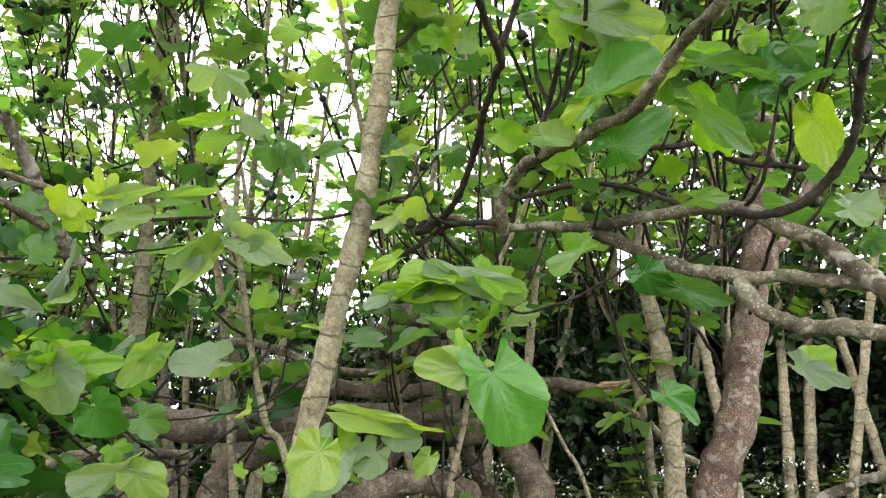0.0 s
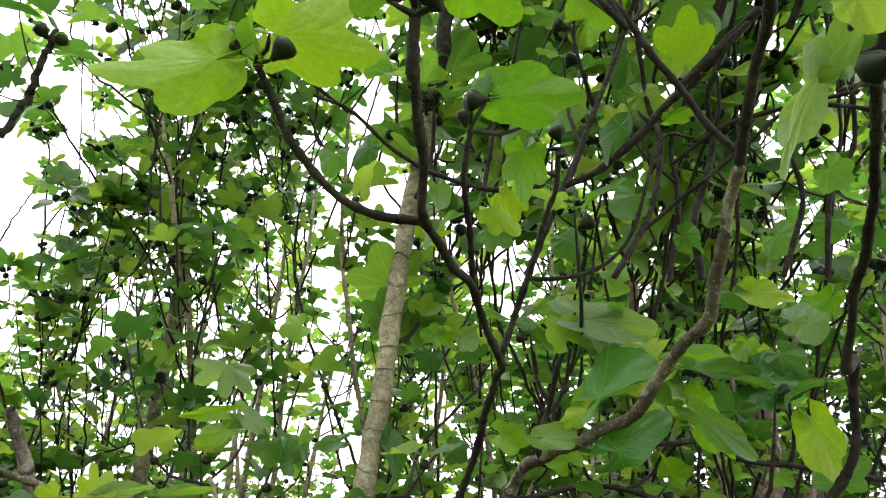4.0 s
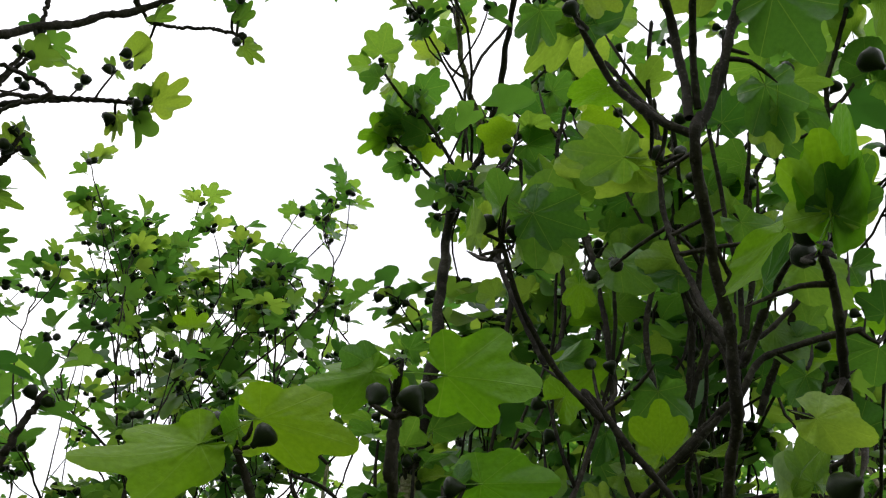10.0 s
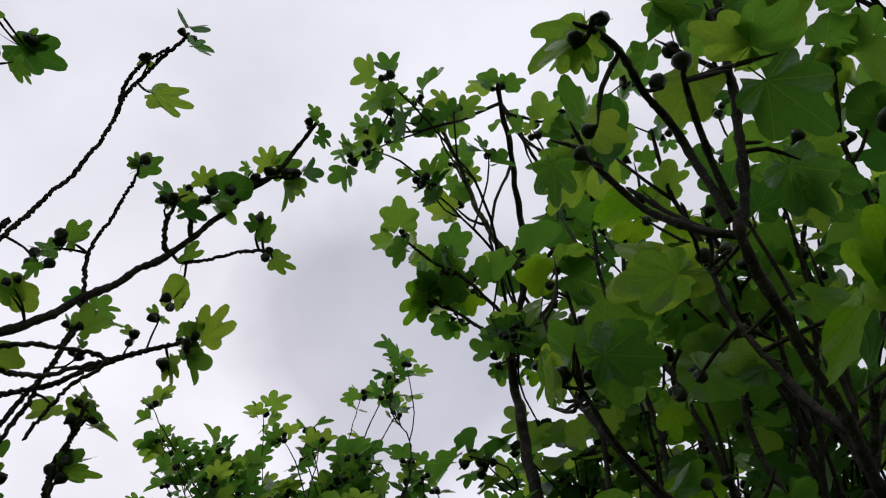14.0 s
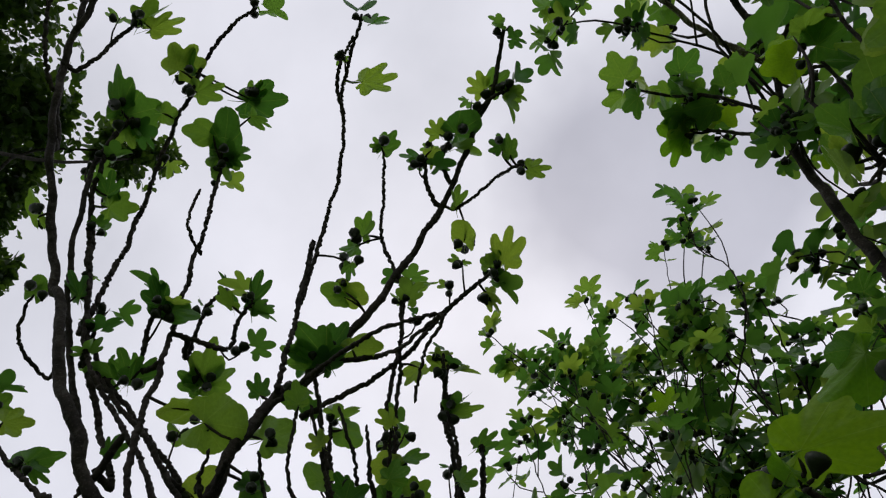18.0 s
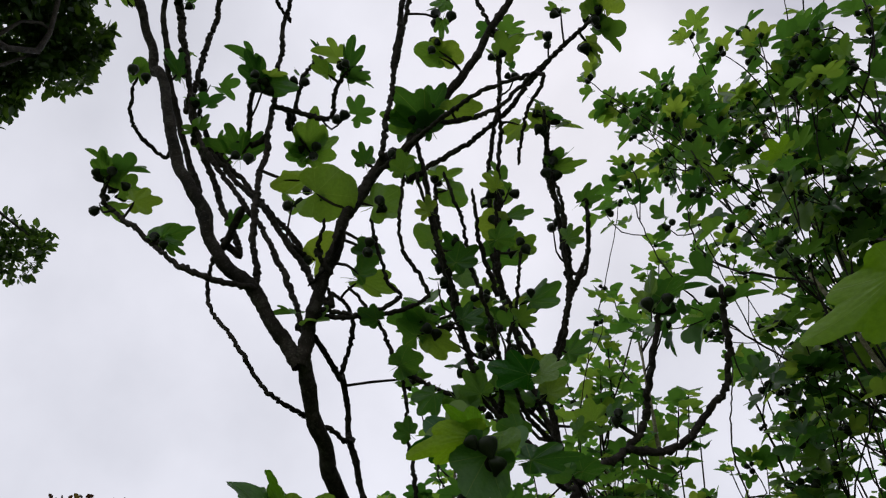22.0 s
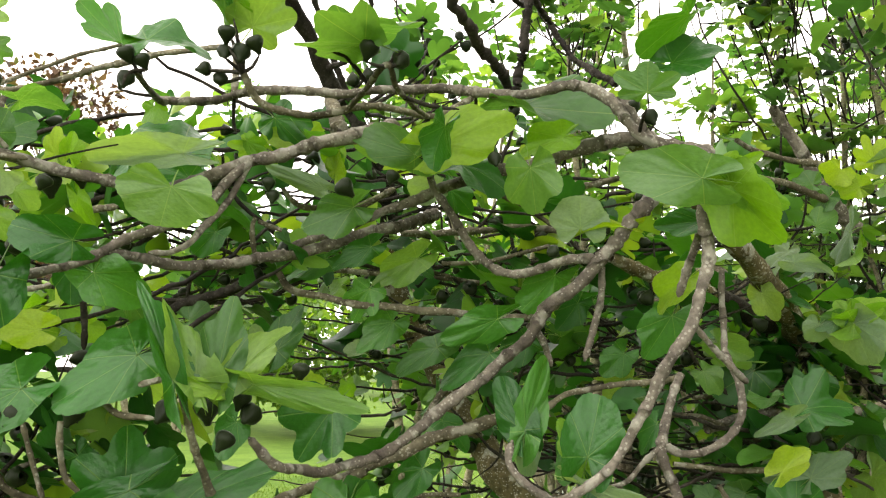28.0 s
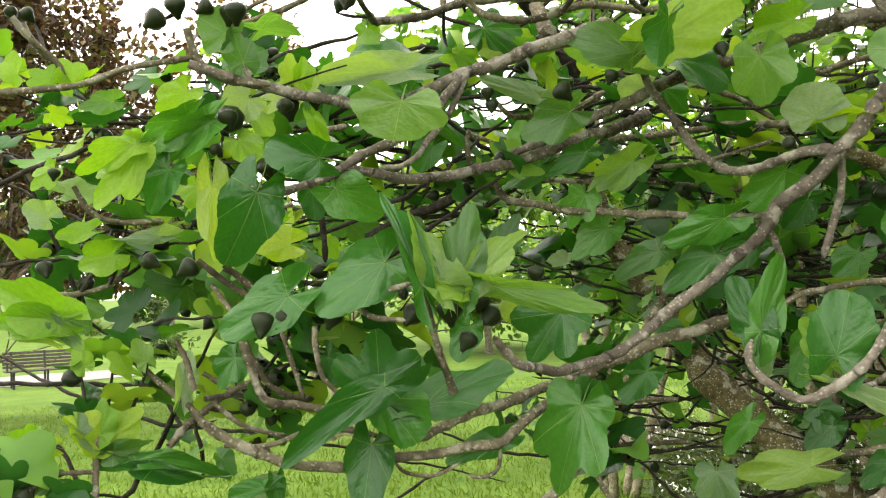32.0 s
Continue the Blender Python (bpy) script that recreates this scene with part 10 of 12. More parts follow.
t.limb((-1.174, 1.557, 1.450), (-1.101, 1.646, 1.489), (-1.030, 1.725, 1.515), (-0.916, 1.822, 1.526), r=(0.0057, 0.0059), mat=M_LIMB)
t.limb((-1.095, 1.610, 1.423), (-1.027, 1.690, 1.435), (-0.968, 1.760, 1.447), (-0.854, 1.851, 1.472), r=(0.0057, 0.0059), mat=M_LIMB)
t.limb((-1.211, 1.528, 1.369), (-1.113, 1.637, 1.382), (-1.022, 1.727, 1.328), (-0.919, 1.816, 1.315), r=(0.0057, 0.0059), mat=M_LIMB)
t.limb((-1.214, 0.797, 1.205), (-1.235, 0.742, 1.131), (-1.254, 0.686, 1.074), (-1.266, 0.653, 1.047), r=(0.0096, 0.0096), mat=M_LIMB)
t.limb((-1.298, 0.829, 1.127), (-1.280, 0.837, 1.086), (-1.255, 0.852, 1.040), r=(0.0045, 0.0057), mat=M_LIMB)
t.limb((-1.213, 0.373, 1.200), (-1.201, 0.392, 1.178), (-1.182, 0.434, 1.172), (-1.168, 0.472, 1.190), r=(0.0028, 0.0028), mat=M_LIMB)
t.limb((-1.159, 0.481, 1.169), (-1.147, 0.504, 1.168), (-1.140, 0.524, 1.179), (-1.143, 0.533, 1.213), r=(0.0028, 0.0037), mat=M_LIMB)
t.limb((-1.401, 0.153, 1.513), (-1.396, 0.184, 1.487), (-1.390, 0.216, 1.461), r=(0.0050, 0.0050), mat=M_LIMB)
t.limb((-1.503, 0.154, 1.480), (-1.448, 0.178, 1.425), (-1.397, 0.173, 1.391), r=(0.0042, 0.0050), mat=M_LIMB)
t.limb((-1.602, 0.160, 1.531), (-1.593, 0.221, 1.492), (-1.574, 0.303, 1.399), (-1.561, 0.339, 1.336), r=(0.0045, 0.0045), mat=M_LIMB)
t.limb((-1.359, 0.311, 1.597), (-1.361, 0.317, 1.552), (-1.362, 0.319, 1.515), r=(0.0059, 0.0050), mat=M_SHADED)
t.limb((-1.329, 0.167, 1.893), (-1.292, 0.157, 1.847), (-1.252, 0.164, 1.797), r=(0.0050, 0.0055), mat=M_LIMB)
t.limb((-1.294, 0.723, 2.003), (-1.255, 0.716, 1.958), (-1.219, 0.699, 1.919), r=(0.0136, 0.0149), mat=M_LIMB)
t.limb((-1.612, 0.519, 2.052), (-1.624, 0.512, 2.025), (-1.635, 0.504, 2.002), r=(0.0064, 0.0051), mat=M_LIMB)
t.limb((-1.485, 0.208, 1.612), (-1.426, 0.247, 1.614), (-1.370, 0.264, 1.616), r=(0.0053, 0.0040), mat=M_GREY)
t.limb((-1.341, 0.298, 1.736), (-1.307, 0.319, 1.739), (-1.277, 0.331, 1.738), r=(0.0069, 0.0048), mat=M_LIMB)
t.limb((-1.103, 0.960, 1.517), (-1.154, 0.906, 1.455), (-1.181, 0.872, 1.392), (-1.194, 0.849, 1.329), (-1.201, 0.833, 1.288), r=(0.0064, 0.0053), mat=M_LIMB)
t.limb((-1.495, 0.139, 1.280), (-1.536, 0.196, 1.279), (-1.575, 0.257, 1.270), (-1.610, 0.343, 1.312), (-1.638, 0.435, 1.337), r=(0.0053, 0.0048), mat=M_GREY)
t.limb((-1.598, 0.154, 1.316), (-1.582, 0.222, 1.272), (-1.563, 0.301, 1.257), r=(0.0045, 0.0045), mat=M_LIMB)
t.limb((-1.428, 1.175, 1.203), (-1.479, 1.114, 1.203), (-1.527, 1.051, 1.191), r=(0.0054, 0.0054), mat=M_LIMB)
t.limb((-1.400, 1.184, 1.114), (-1.451, 1.124, 1.108), (-1.507, 1.052, 1.102), r=(0.0054, 0.0054), mat=M_LIMB)
t.leaf('o', (-1.086, 0.344, 1.739), (-0.275, -0.127, -0.953), (0.774, -0.617, -0.142), 0.058, 1.78)
t.leaf('og', (-1.179, 0.393, 1.815), (-0.341, -0.938, -0.064), (0.939, -0.336, -0.077), 0.136, 0.29)
t.leaf('od', (-1.103, 0.224, 1.652), (-0.203, -0.965, 0.165), (0.915, -0.247, -0.320), 0.076, 0.60)
t.leaf('od', (-1.120, 0.140, 1.602), (-0.142, -0.333, -0.932), (0.987, -0.121, -0.107), 0.103, 0.63)
t.leaf('od', (-1.178, 0.274, 1.620), (0.212, 0.826, -0.523), (0.908, -0.364, -0.207), 0.080, 0.68)
t.leaf('od', (-1.263, 0.264, 1.635), (-0.090, 0.108, -0.990), (0.983, -0.147, -0.106), 0.054, 0.66)
t.leaf('oy', (-1.281, 0.232, 1.542), (-0.206, -0.972, 0.114), (0.971, -0.189, 0.147), 0.060, 0.66)
t.leaf('hd', (-0.991, 0.325, 1.469), (-0.035, -0.288, 0.957), (0.988, -0.157, -0.011), 0.140, 0.18)
t.leaf('h', (-0.989, 0.354, 1.472), (-0.110, -0.403, 0.909), (0.993, -0.003, 0.118), 0.107, 0.41)
t.leaf('h', (-0.979, 0.377, 1.472), (0.121, 0.104, 0.987), (0.817, -0.576, -0.040), 0.107, 0.43)
t.leaf('h', (-0.968, 0.399, 1.478), (0.320, 0.504, 0.803), (0.628, -0.747, 0.219), 0.092, 0.35)
t.leaf('ty', (-0.970, 0.373, 1.458), (-0.385, -0.874, 0.295), (0.900, -0.285, 0.330), 0.055, 0.42)
t.leaf('h', (-0.958, 0.419, 1.466), (0.516, 0.827, -0.224), (0.838, -0.541, -0.066), 0.152, 0.18)
t.leaf('hd', (-0.988, 0.381, 1.480), (-0.202, -0.536, 0.820), (0.970, -0.222, 0.094), 0.063, 0.66)
t.leaf('od', (-1.053, 0.300, 1.503), (-0.263, -0.803, -0.534), (0.837, -0.466, 0.288), 0.111, 0.57)
t.leaf('od', (-1.111, 0.179, 1.460), (-0.159, -0.871, -0.465), (0.928, -0.292, 0.230), 0.102, 0.52)
t.leaf('td', (-1.142, 0.324, 1.308), (-0.075, 0.038, 0.996), (0.995, -0.065, 0.077), 0.098, 1.10)
t.leaf('od', (-1.142, 0.324, 1.308), (0.344, 0.574, -0.743), (0.921, -0.050, 0.387), 0.090, 0.73)
t.leaf('od', (-1.095, 0.314, 1.327), (-0.184, -0.870, -0.458), (0.814, -0.396, 0.425), 0.167, 0.22)
t.leaf('od', (-1.151, 0.404, 1.287), (0.350, 0.825, 0.444), (0.391, -0.559, 0.731), 0.146, 0.44)
t.leaf('td', (-1.068, 0.605, 1.426), (-0.279, -0.536, -0.797), (0.699, -0.682, 0.215), 0.097, 0.88)
t.leaf('td', (-1.068, 0.637, 1.278), (-0.047, -0.397, -0.917), (0.698, -0.669, 0.254), 0.141, 0.66)
t.leaf('od', (-1.084, 0.648, 1.276), (0.550, 0.817, 0.174), (0.832, -0.516, -0.203), 0.047, 1.38)
t.leaf('od', (-1.173, 0.324, 1.232), (0.148, -0.225, -0.963), (0.930, -0.299, 0.213), 0.089, 0.62)
t.leaf('od', (-1.146, 0.531, 1.223), (-0.372, -0.879, -0.300), (0.818, -0.463, 0.340), 0.090, 0.37)
t.leaf('o', (-1.283, 0.123, 1.216), (0.253, 0.661, -0.707), (0.830, 0.227, 0.509), 0.033, 0.66)
t.leaf('od', (-1.260, 0.187, 1.167), (-0.169, -0.983, -0.066), (0.701, -0.167, 0.693), 0.063, 0.35)
t.leaf('od', (-1.260, 0.200, 1.179), (0.249, 0.079, -0.965), (0.968, 0.008, 0.250), 0.036, 0.66)
t.leaf('o', (-0.613, 0.923, 1.755), (-0.795, -0.581, 0.171), (0.554, -0.812, -0.182), 0.119, 0.53)
t.leaf('hy', (-0.606, 0.988, 1.748), (0.423, 0.402, -0.812), (0.291, -0.909, -0.299), 0.112, 0.62)
t.leaf('hy', (-0.606, 0.987, 1.753), (0.782, 0.496, -0.378), (0.528, -0.849, -0.022), 0.082, 0.49)
t.leaf('ty', (-0.630, 0.971, 1.763), (0.849, 0.337, 0.406), (0.473, -0.827, -0.302), 0.079, 0.45)
t.leaf('hy', (-0.965, 0.729, 1.843), (0.719, 0.577, 0.386), (0.631, -0.776, -0.015), 0.128, 0.57)
t.leaf('hy', (-0.888, 0.938, 1.879), (-0.766, -0.584, -0.268), (0.604, -0.797, 0.008), 0.084, 0.49)
t.leaf('h', (-0.905, 0.877, 1.819), (-0.074, 0.254, -0.964), (0.740, -0.635, -0.224), 0.082, 0.79)
t.leaf('og', (-0.892, 0.985, 1.728), (0.148, -0.154, 0.977), (0.621, -0.755, -0.213), 0.056, 1.30)
t.leaf('oy', (-0.840, 1.026, 1.728), (-0.774, -0.630, 0.055), (0.505, -0.564, 0.654), 0.093, 0.21)
t.leaf('hd', (-0.674, 1.017, 1.714), (-0.848, -0.526, -0.059), (0.528, -0.849, -0.022), 0.073, 0.43)
t.leaf('od', (-1.014, 0.903, 1.574), (-0.645, -0.662, -0.381), (0.762, -0.520, -0.387), 0.105, 0.44)
t.leaf('od', (-0.969, 1.002, 1.655), (-0.519, -0.354, -0.778), (0.808, -0.499, -0.313), 0.088, 0.54)
t.leaf('hy', (-0.788, 1.140, 1.643), (-0.645, -0.336, -0.686), (0.307, -0.937, 0.169), 0.083, 0.54)
t.leaf('hd', (-0.843, 1.171, 1.584), (-0.478, -0.266, -0.837), (0.769, -0.588, -0.252), 0.091, 0.76)
t.leaf('og', (-1.035, 0.793, 1.875), (-0.583, -0.794, 0.172), (0.792, -0.508, 0.340), 0.056, 0.77)
t.leaf('h', (-1.031, 0.731, 1.842), (-0.484, -0.822, 0.301), (0.806, -0.553, -0.213), 0.118, 0.42)
t.leaf('hy', (-1.254, 0.652, 1.902), (-0.482, -0.876, 0.014), (0.836, -0.455, 0.307), 0.074, 0.75)
t.leaf('ty', (-1.299, 0.583, 1.882), (-0.407, -0.906, 0.114), (0.898, -0.420, -0.131), 0.058, 0.61)
t.leaf('og', (-1.173, 0.644, 1.794), (-0.403, -0.863, 0.305), (0.849, -0.477, -0.227), 0.110, 0.22)
t.leaf('h', (-1.110, 0.663, 1.756), (-0.562, -0.724, -0.400), (0.824, -0.450, -0.343), 0.088, 0.59)
t.leaf('oy', (-1.232, 0.695, 1.891), (-0.250, 0.111, -0.962), (0.626, -0.739, -0.248), 0.057, 0.58)
t.leaf('hd', (-1.275, 0.442, 1.802), (-0.260, -0.911, 0.319), (0.965, -0.260, 0.043), 0.073, 0.56)
t.leaf('od', (-1.364, 0.532, 1.732), (-0.380, -0.555, -0.740), (0.865, -0.496, -0.073), 0.060, 0.63)
t.leaf('hd', (-1.276, 0.710, 1.689), (-0.515, -0.775, -0.366), (0.741, -0.617, 0.264), 0.098, 0.38)
t.leaf('hd', (-1.185, 0.751, 1.706), (-0.551, -0.674, -0.491), (0.786, -0.617, -0.035), 0.077, 0.44)
t.leaf('h', (-1.177, 0.850, 1.692), (-0.567, -0.627, -0.535), (0.779, -0.619, -0.100), 0.102, 0.43)
t.leaf('td', (-1.236, 0.784, 1.635), (-0.329, -0.322, -0.888), (0.788, -0.611, -0.071), 0.071, 0.72)
t.leaf('h', (-1.333, 0.647, 1.520), (0.275, 0.356, 0.893), (0.723, -0.689, 0.052), 0.094, 0.46)
t.leaf('od', (-0.931, 0.877, 1.390), (-0.252, -0.222, 0.942), (0.765, -0.642, 0.054), 0.089, 0.55)
t.leaf('od', (-0.927, 0.881, 1.389), (0.207, 0.202, 0.957), (0.841, -0.536, -0.069), 0.119, 0.35)
t.leaf('od', (-0.787, 0.868, 1.361), (0.163, 0.179, 0.970), (0.737, -0.676, 0.001), 0.099, 0.64)
t.leaf('hy', (-0.811, 0.885, 1.342), (-0.385, -0.251, 0.888), (0.815, -0.545, 0.199), 0.079, 0.39)
t.leaf('og', (-0.790, 0.861, 1.322), (0.786, 0.549, -0.284), (0.599, -0.564, 0.568), 0.102, 0.17)
t.leaf('og', (-0.983, 0.937, 1.385), (0.062, -0.051, -0.997), (0.657, -0.750, 0.079), 0.079, 0.48)
t.leaf('od', (-1.063, 0.929, 1.515), (-0.592, -0.638, -0.492), (0.632, -0.747, 0.208), 0.106, 0.48)
t.leaf('o', (-1.127, 0.859, 1.526), (-0.562, -0.677, -0.476), (0.674, -0.708, 0.211), 0.089, 0.45)
t.leaf('h', (-0.974, 1.041, 1.153), (-0.707, -0.694, -0.134), (0.641, -0.710, 0.293), 0.123, 0.39)
t.leaf('tg', (-1.082, 0.933, 1.136), (0.164, -0.174, -0.971), (0.547, -0.803, 0.236), 0.076, 0.73)
t.leaf('od', (-0.881, 1.117, 1.165), (-0.620, -0.597, -0.510), (0.300, -0.781, 0.548), 0.060, 0.68)
t.leaf('tg', (-0.863, 1.232, 1.086), (-0.174, 0.144, 0.974), (0.603, -0.767, 0.221), 0.054, 0.93)
t.leaf('tg', (-0.923, 1.195, 1.097), (0.608, 0.572, 0.551), (0.513, -0.812, 0.277), 0.039, 0.72)
t.leaf('od', (-1.053, 0.986, 1.223), (-0.357, -0.547, -0.757), (0.565, -0.772, 0.291), 0.071, 0.46)
t.leaf('og', (-0.728, 1.357, 1.402), (-0.800, -0.437, -0.411), (0.335, -0.894, 0.298), 0.076, 0.31)
t.leaf('hy', (-0.746, 1.342, 1.308), (0.616, 0.364, 0.698), (0.241, -0.931, 0.273), 0.068, 0.57)
t.leaf('hd', (-0.770, 1.431, 1.223), (0.012, 0.130, 0.991), (0.393, -0.912, 0.115), 0.089, 0.79)
t.leaf('hg', (-0.747, 1.451, 1.289), (0.703, 0.374, 0.604), (0.289, -0.927, 0.237), 0.081, 0.61)
t.leaf('hg', (-0.685, 1.456, 1.141), (-0.698, -0.451, -0.557), (-0.053, -0.743, 0.667), 0.102, 0.56)
t.leaf('hy', (-1.286, 0.237, 1.809), (0.256, -0.112, 0.960), (0.880, -0.384, -0.279), 0.041, 0.64)
t.leaf('hy', (-1.282, 0.256, 1.807), (0.286, 0.012, 0.958), (0.945, -0.166, -0.280), 0.042, 0.59)
t.leaf('oy', (-1.244, 0.262, 1.740), (-0.058, 0.457, -0.887), (0.856, -0.434, -0.280), 0.051, 0.38)
t.leaf('h', (-1.440, 0.188, 1.865), (0.338, 0.650, 0.681), (0.861, -0.506, 0.057), 0.058, 0.88)
t.leaf('og', (-1.261, 0.163, 1.766), (-0.277, -0.751, -0.600), (0.951, -0.302, -0.060), 0.045, 1.02)
t.leaf('h', (-1.442, 0.249, 1.810), (0.317, 0.858, 0.403), (0.810, -0.466, 0.355), 0.057, 0.76)
t.leaf('h', (-1.277, 0.152, 1.702), (0.011, 0.712, -0.702), (0.932, -0.262, -0.251), 0.047, 0.80)
t.leaf('h', (-1.456, 0.218, 1.779), (0.089, 0.873, -0.479), (0.978, 0.014, 0.206), 0.049, 0.74)
t.leaf('hy', (-1.470, 0.304, 1.538), (-0.225, -0.771, -0.596), (0.950, -0.311, 0.044), 0.033, 0.88)
t.leaf('hy', (-1.456, 0.347, 1.559), (0.161, 0.672, -0.723), (0.986, -0.134, 0.095), 0.041, 0.79)
t.leaf('ty', (-1.584, 0.256, 1.522), (-0.170, -0.742, -0.648), (0.985, -0.110, -0.133), 0.047, 0.83)
t.leaf('hd', (-1.192, 0.944, 1.842), (0.382, 0.652, -0.655), (0.869, -0.495, 0.014), 0.067, 0.64)
t.leaf('hg', (-1.213, 0.918, 1.842), (-0.638, -0.625, -0.450), (0.606, -0.768, 0.208), 0.069, 0.67)
t.leaf('h', (-1.137, 0.992, 1.871), (-0.590, -0.355, -0.725), (0.641, -0.752, -0.154), 0.042, 0.74)
t.leaf('hd', (-1.271, 0.892, 1.702), (0.536, 0.756, -0.375), (0.844, -0.478, 0.245), 0.061, 0.77)
t.leaf('hd', (-1.296, 0.881, 1.580), (-0.481, -0.605, -0.634), (0.697, -0.703, 0.142), 0.088, 0.61)
t.leaf('hd', (-1.119, 1.084, 1.543), (-0.527, -0.481, -0.700), (0.727, -0.682, -0.079), 0.079, 0.59)
t.leaf('hd', (-1.041, 1.145, 1.618), (-0.444, -0.285, -0.849), (0.827, -0.495, -0.267), 0.064, 0.73)
t.leaf('od', (-0.983, 1.070, 1.370), (-0.221, -0.294, -0.930), (0.474, -0.866, 0.161), 0.088, 0.51)
t.leaf('od', (-1.236, 0.961, 1.387), (0.542, 0.558, -0.628), (0.840, -0.386, 0.382), 0.072, 0.56)
t.leaf('h', (-0.967, 1.454, 1.485), (0.658, 0.400, -0.638), (0.713, -0.604, 0.356), 0.057, 0.77)
t.leaf('h', (-0.937, 1.470, 1.544), (0.745, 0.445, -0.497), (0.403, -0.894, -0.196), 0.074, 0.71)
t.leaf('h', (-0.855, 1.507, 1.646), (0.366, 0.277, -0.888), (0.556, -0.830, -0.030), 0.066, 0.66)
t.leaf('hd', (-0.832, 1.641, 1.472), (0.451, 0.196, -0.871), (0.724, -0.651, 0.228), 0.082, 0.67)
t.leaf('hd', (-0.931, 1.237, 1.387), (-0.387, -0.337, -0.858), (0.415, -0.895, 0.165), 0.063, 0.62)
t.leaf('hd', (-1.039, 1.283, 1.521), (-0.571, -0.418, -0.707), (0.592, -0.806, -0.001), 0.065, 0.76)
t.leaf('td', (-1.096, 1.219, 1.221), (0.618, 0.361, -0.699), (0.548, -0.835, 0.052), 0.062, 0.80)
t.leaf('od', (-1.076, 1.229, 1.188), (-0.462, -0.543, -0.701), (0.523, -0.805, 0.278), 0.065, 0.65)
t.leaf('h', (-0.900, 1.479, 1.241), (-0.757, -0.504, -0.416), (0.451, -0.863, 0.226), 0.060, 0.72)
t.leaf('hd', (-0.902, 1.566, 1.091), (-0.513, -0.457, -0.726), (0.197, -0.886, 0.419), 0.067, 0.82)
t.leaf('od', (-0.876, 1.590, 1.139), (0.812, 0.304, -0.498), (0.548, -0.687, 0.476), 0.061, 0.94)
t.leaf('h', (-0.955, 1.444, 1.227), (-0.738, -0.382, 0.556), (0.567, -0.798, 0.204), 0.040, 0.88)
t.leaf('od', (-1.177, 0.868, 1.308), (-0.380, -0.613, -0.692), (0.733, -0.656, 0.179), 0.074, 0.61)
t.leaf('hd', (-1.395, 0.170, 1.357), (-0.010, -0.520, -0.854), (0.895, -0.385, 0.224), 0.058, 0.70)
t.leaf('od', (-1.359, 0.320, 1.350), (0.268, 0.623, -0.735), (0.915, 0.074, 0.396), 0.064, 0.65)
t.leaf('od', (-1.183, 0.503, 1.404), (-0.145, -0.424, -0.894), (0.813, -0.566, 0.136), 0.059, 0.66)
t.fig((-1.251, 0.225, 1.750), (0.112, -0.214, 0.970), 0.0184)
t.fig((-1.070, 0.623, 1.773), (-0.184, -0.726, 0.663), 0.0166)
t.fig((-1.060, 0.341, 1.426), (-0.294, 0.707, 0.643), 0.0166)
t.fig((-1.014, 0.440, 1.422), (-0.548, 0.718, 0.429), 0.0158)
t.fig((-1.027, 0.411, 1.388), (0.079, 0.564, 0.822), 0.0143)
t.fig((-1.133, 0.517, 1.775), (-0.028, 0.036, 0.999), 0.0110)
t.fig((-1.134, 0.525, 1.756), (-0.291, 0.221, 0.931), 0.0110)
t.fig((-1.274, 0.137, 1.728), (0.899, -0.130, 0.418), 0.0221)
t.fig((-1.276, 0.198, 1.656), (0.302, -0.163, 0.939), 0.0193)
t.fig((-1.288, 0.158, 1.631), (0.074, 0.655, 0.752), 0.0202)
t.fig((-0.864, 0.889, 1.673), (-0.033, -0.917, 0.399), 0.0110)
t.fig((-0.666, 1.012, 1.753), (0.723, -0.321, 0.611), 0.0156)
t.fig((-0.909, 0.801, 1.819), (-0.475, 0.226, 0.850), 0.0120)
t.fig((-1.118, 0.145, 1.418), (-0.450, 0.253, 0.857), 0.0174)
t.fig((-1.038, 0.392, 1.429), (0.195, -0.166, 0.967), 0.0190)
t.fig((-0.981, 0.499, 1.480), (0.266, -0.076, 0.961), 0.0127)
t.fig((-1.096, 0.236, 1.424), (-0.126, 0.441, 0.889), 0.0143)
t.fig((-1.020, 0.430, 1.442), (0.303, 0.163, 0.939), 0.0135)
t.fig((-1.261, 0.256, 1.662), (0.991, -0.077, 0.110), 0.0147)
t.fig((-1.024, 0.679, 1.792), (0.129, 0.340, 0.932), 0.0120)
t.fig((-1.238, 0.264, 1.763), (0.313, -0.266, 0.912), 0.0129)
t.fig((-1.113, 0.169, 1.424), (-0.346, 0.501, 0.793), 0.0143)
t.leaf('ty', (-1.262, 0.003, 1.672), (-0.160, -0.570, -0.806), (0.866, -0.473, 0.163), 0.097, 0.60)
t.leaf('ty', (-1.261, -0.001, 1.684), (-0.138, -0.884, -0.448), (0.980, -0.187, 0.066), 0.088, 0.42)
t.leaf('hd', (-1.243, 0.072, 1.723), (-0.220, -0.780, -0.586), (0.958, -0.060, -0.281), 0.088, 0.48)
t.leaf('hy', (-1.234, 0.066, 1.763), (-0.258, -0.719, -0.646), (0.966, -0.181, -0.184), 0.052, 0.69)
t.leaf('hd', (-1.239, 0.099, 1.720), (-0.233, -0.747, -0.623), (0.972, -0.191, -0.135), 0.103, 0.35)
t.leaf('o', (-1.202, 0.117, 1.844), (-0.024, -0.894, 0.448), (0.985, -0.097, -0.141), 0.045, 1.12)
t.leaf('h', (-1.208, 0.143, 1.806), (0.202, -0.368, 0.908), (0.956, -0.127, -0.264), 0.050, 0.73)
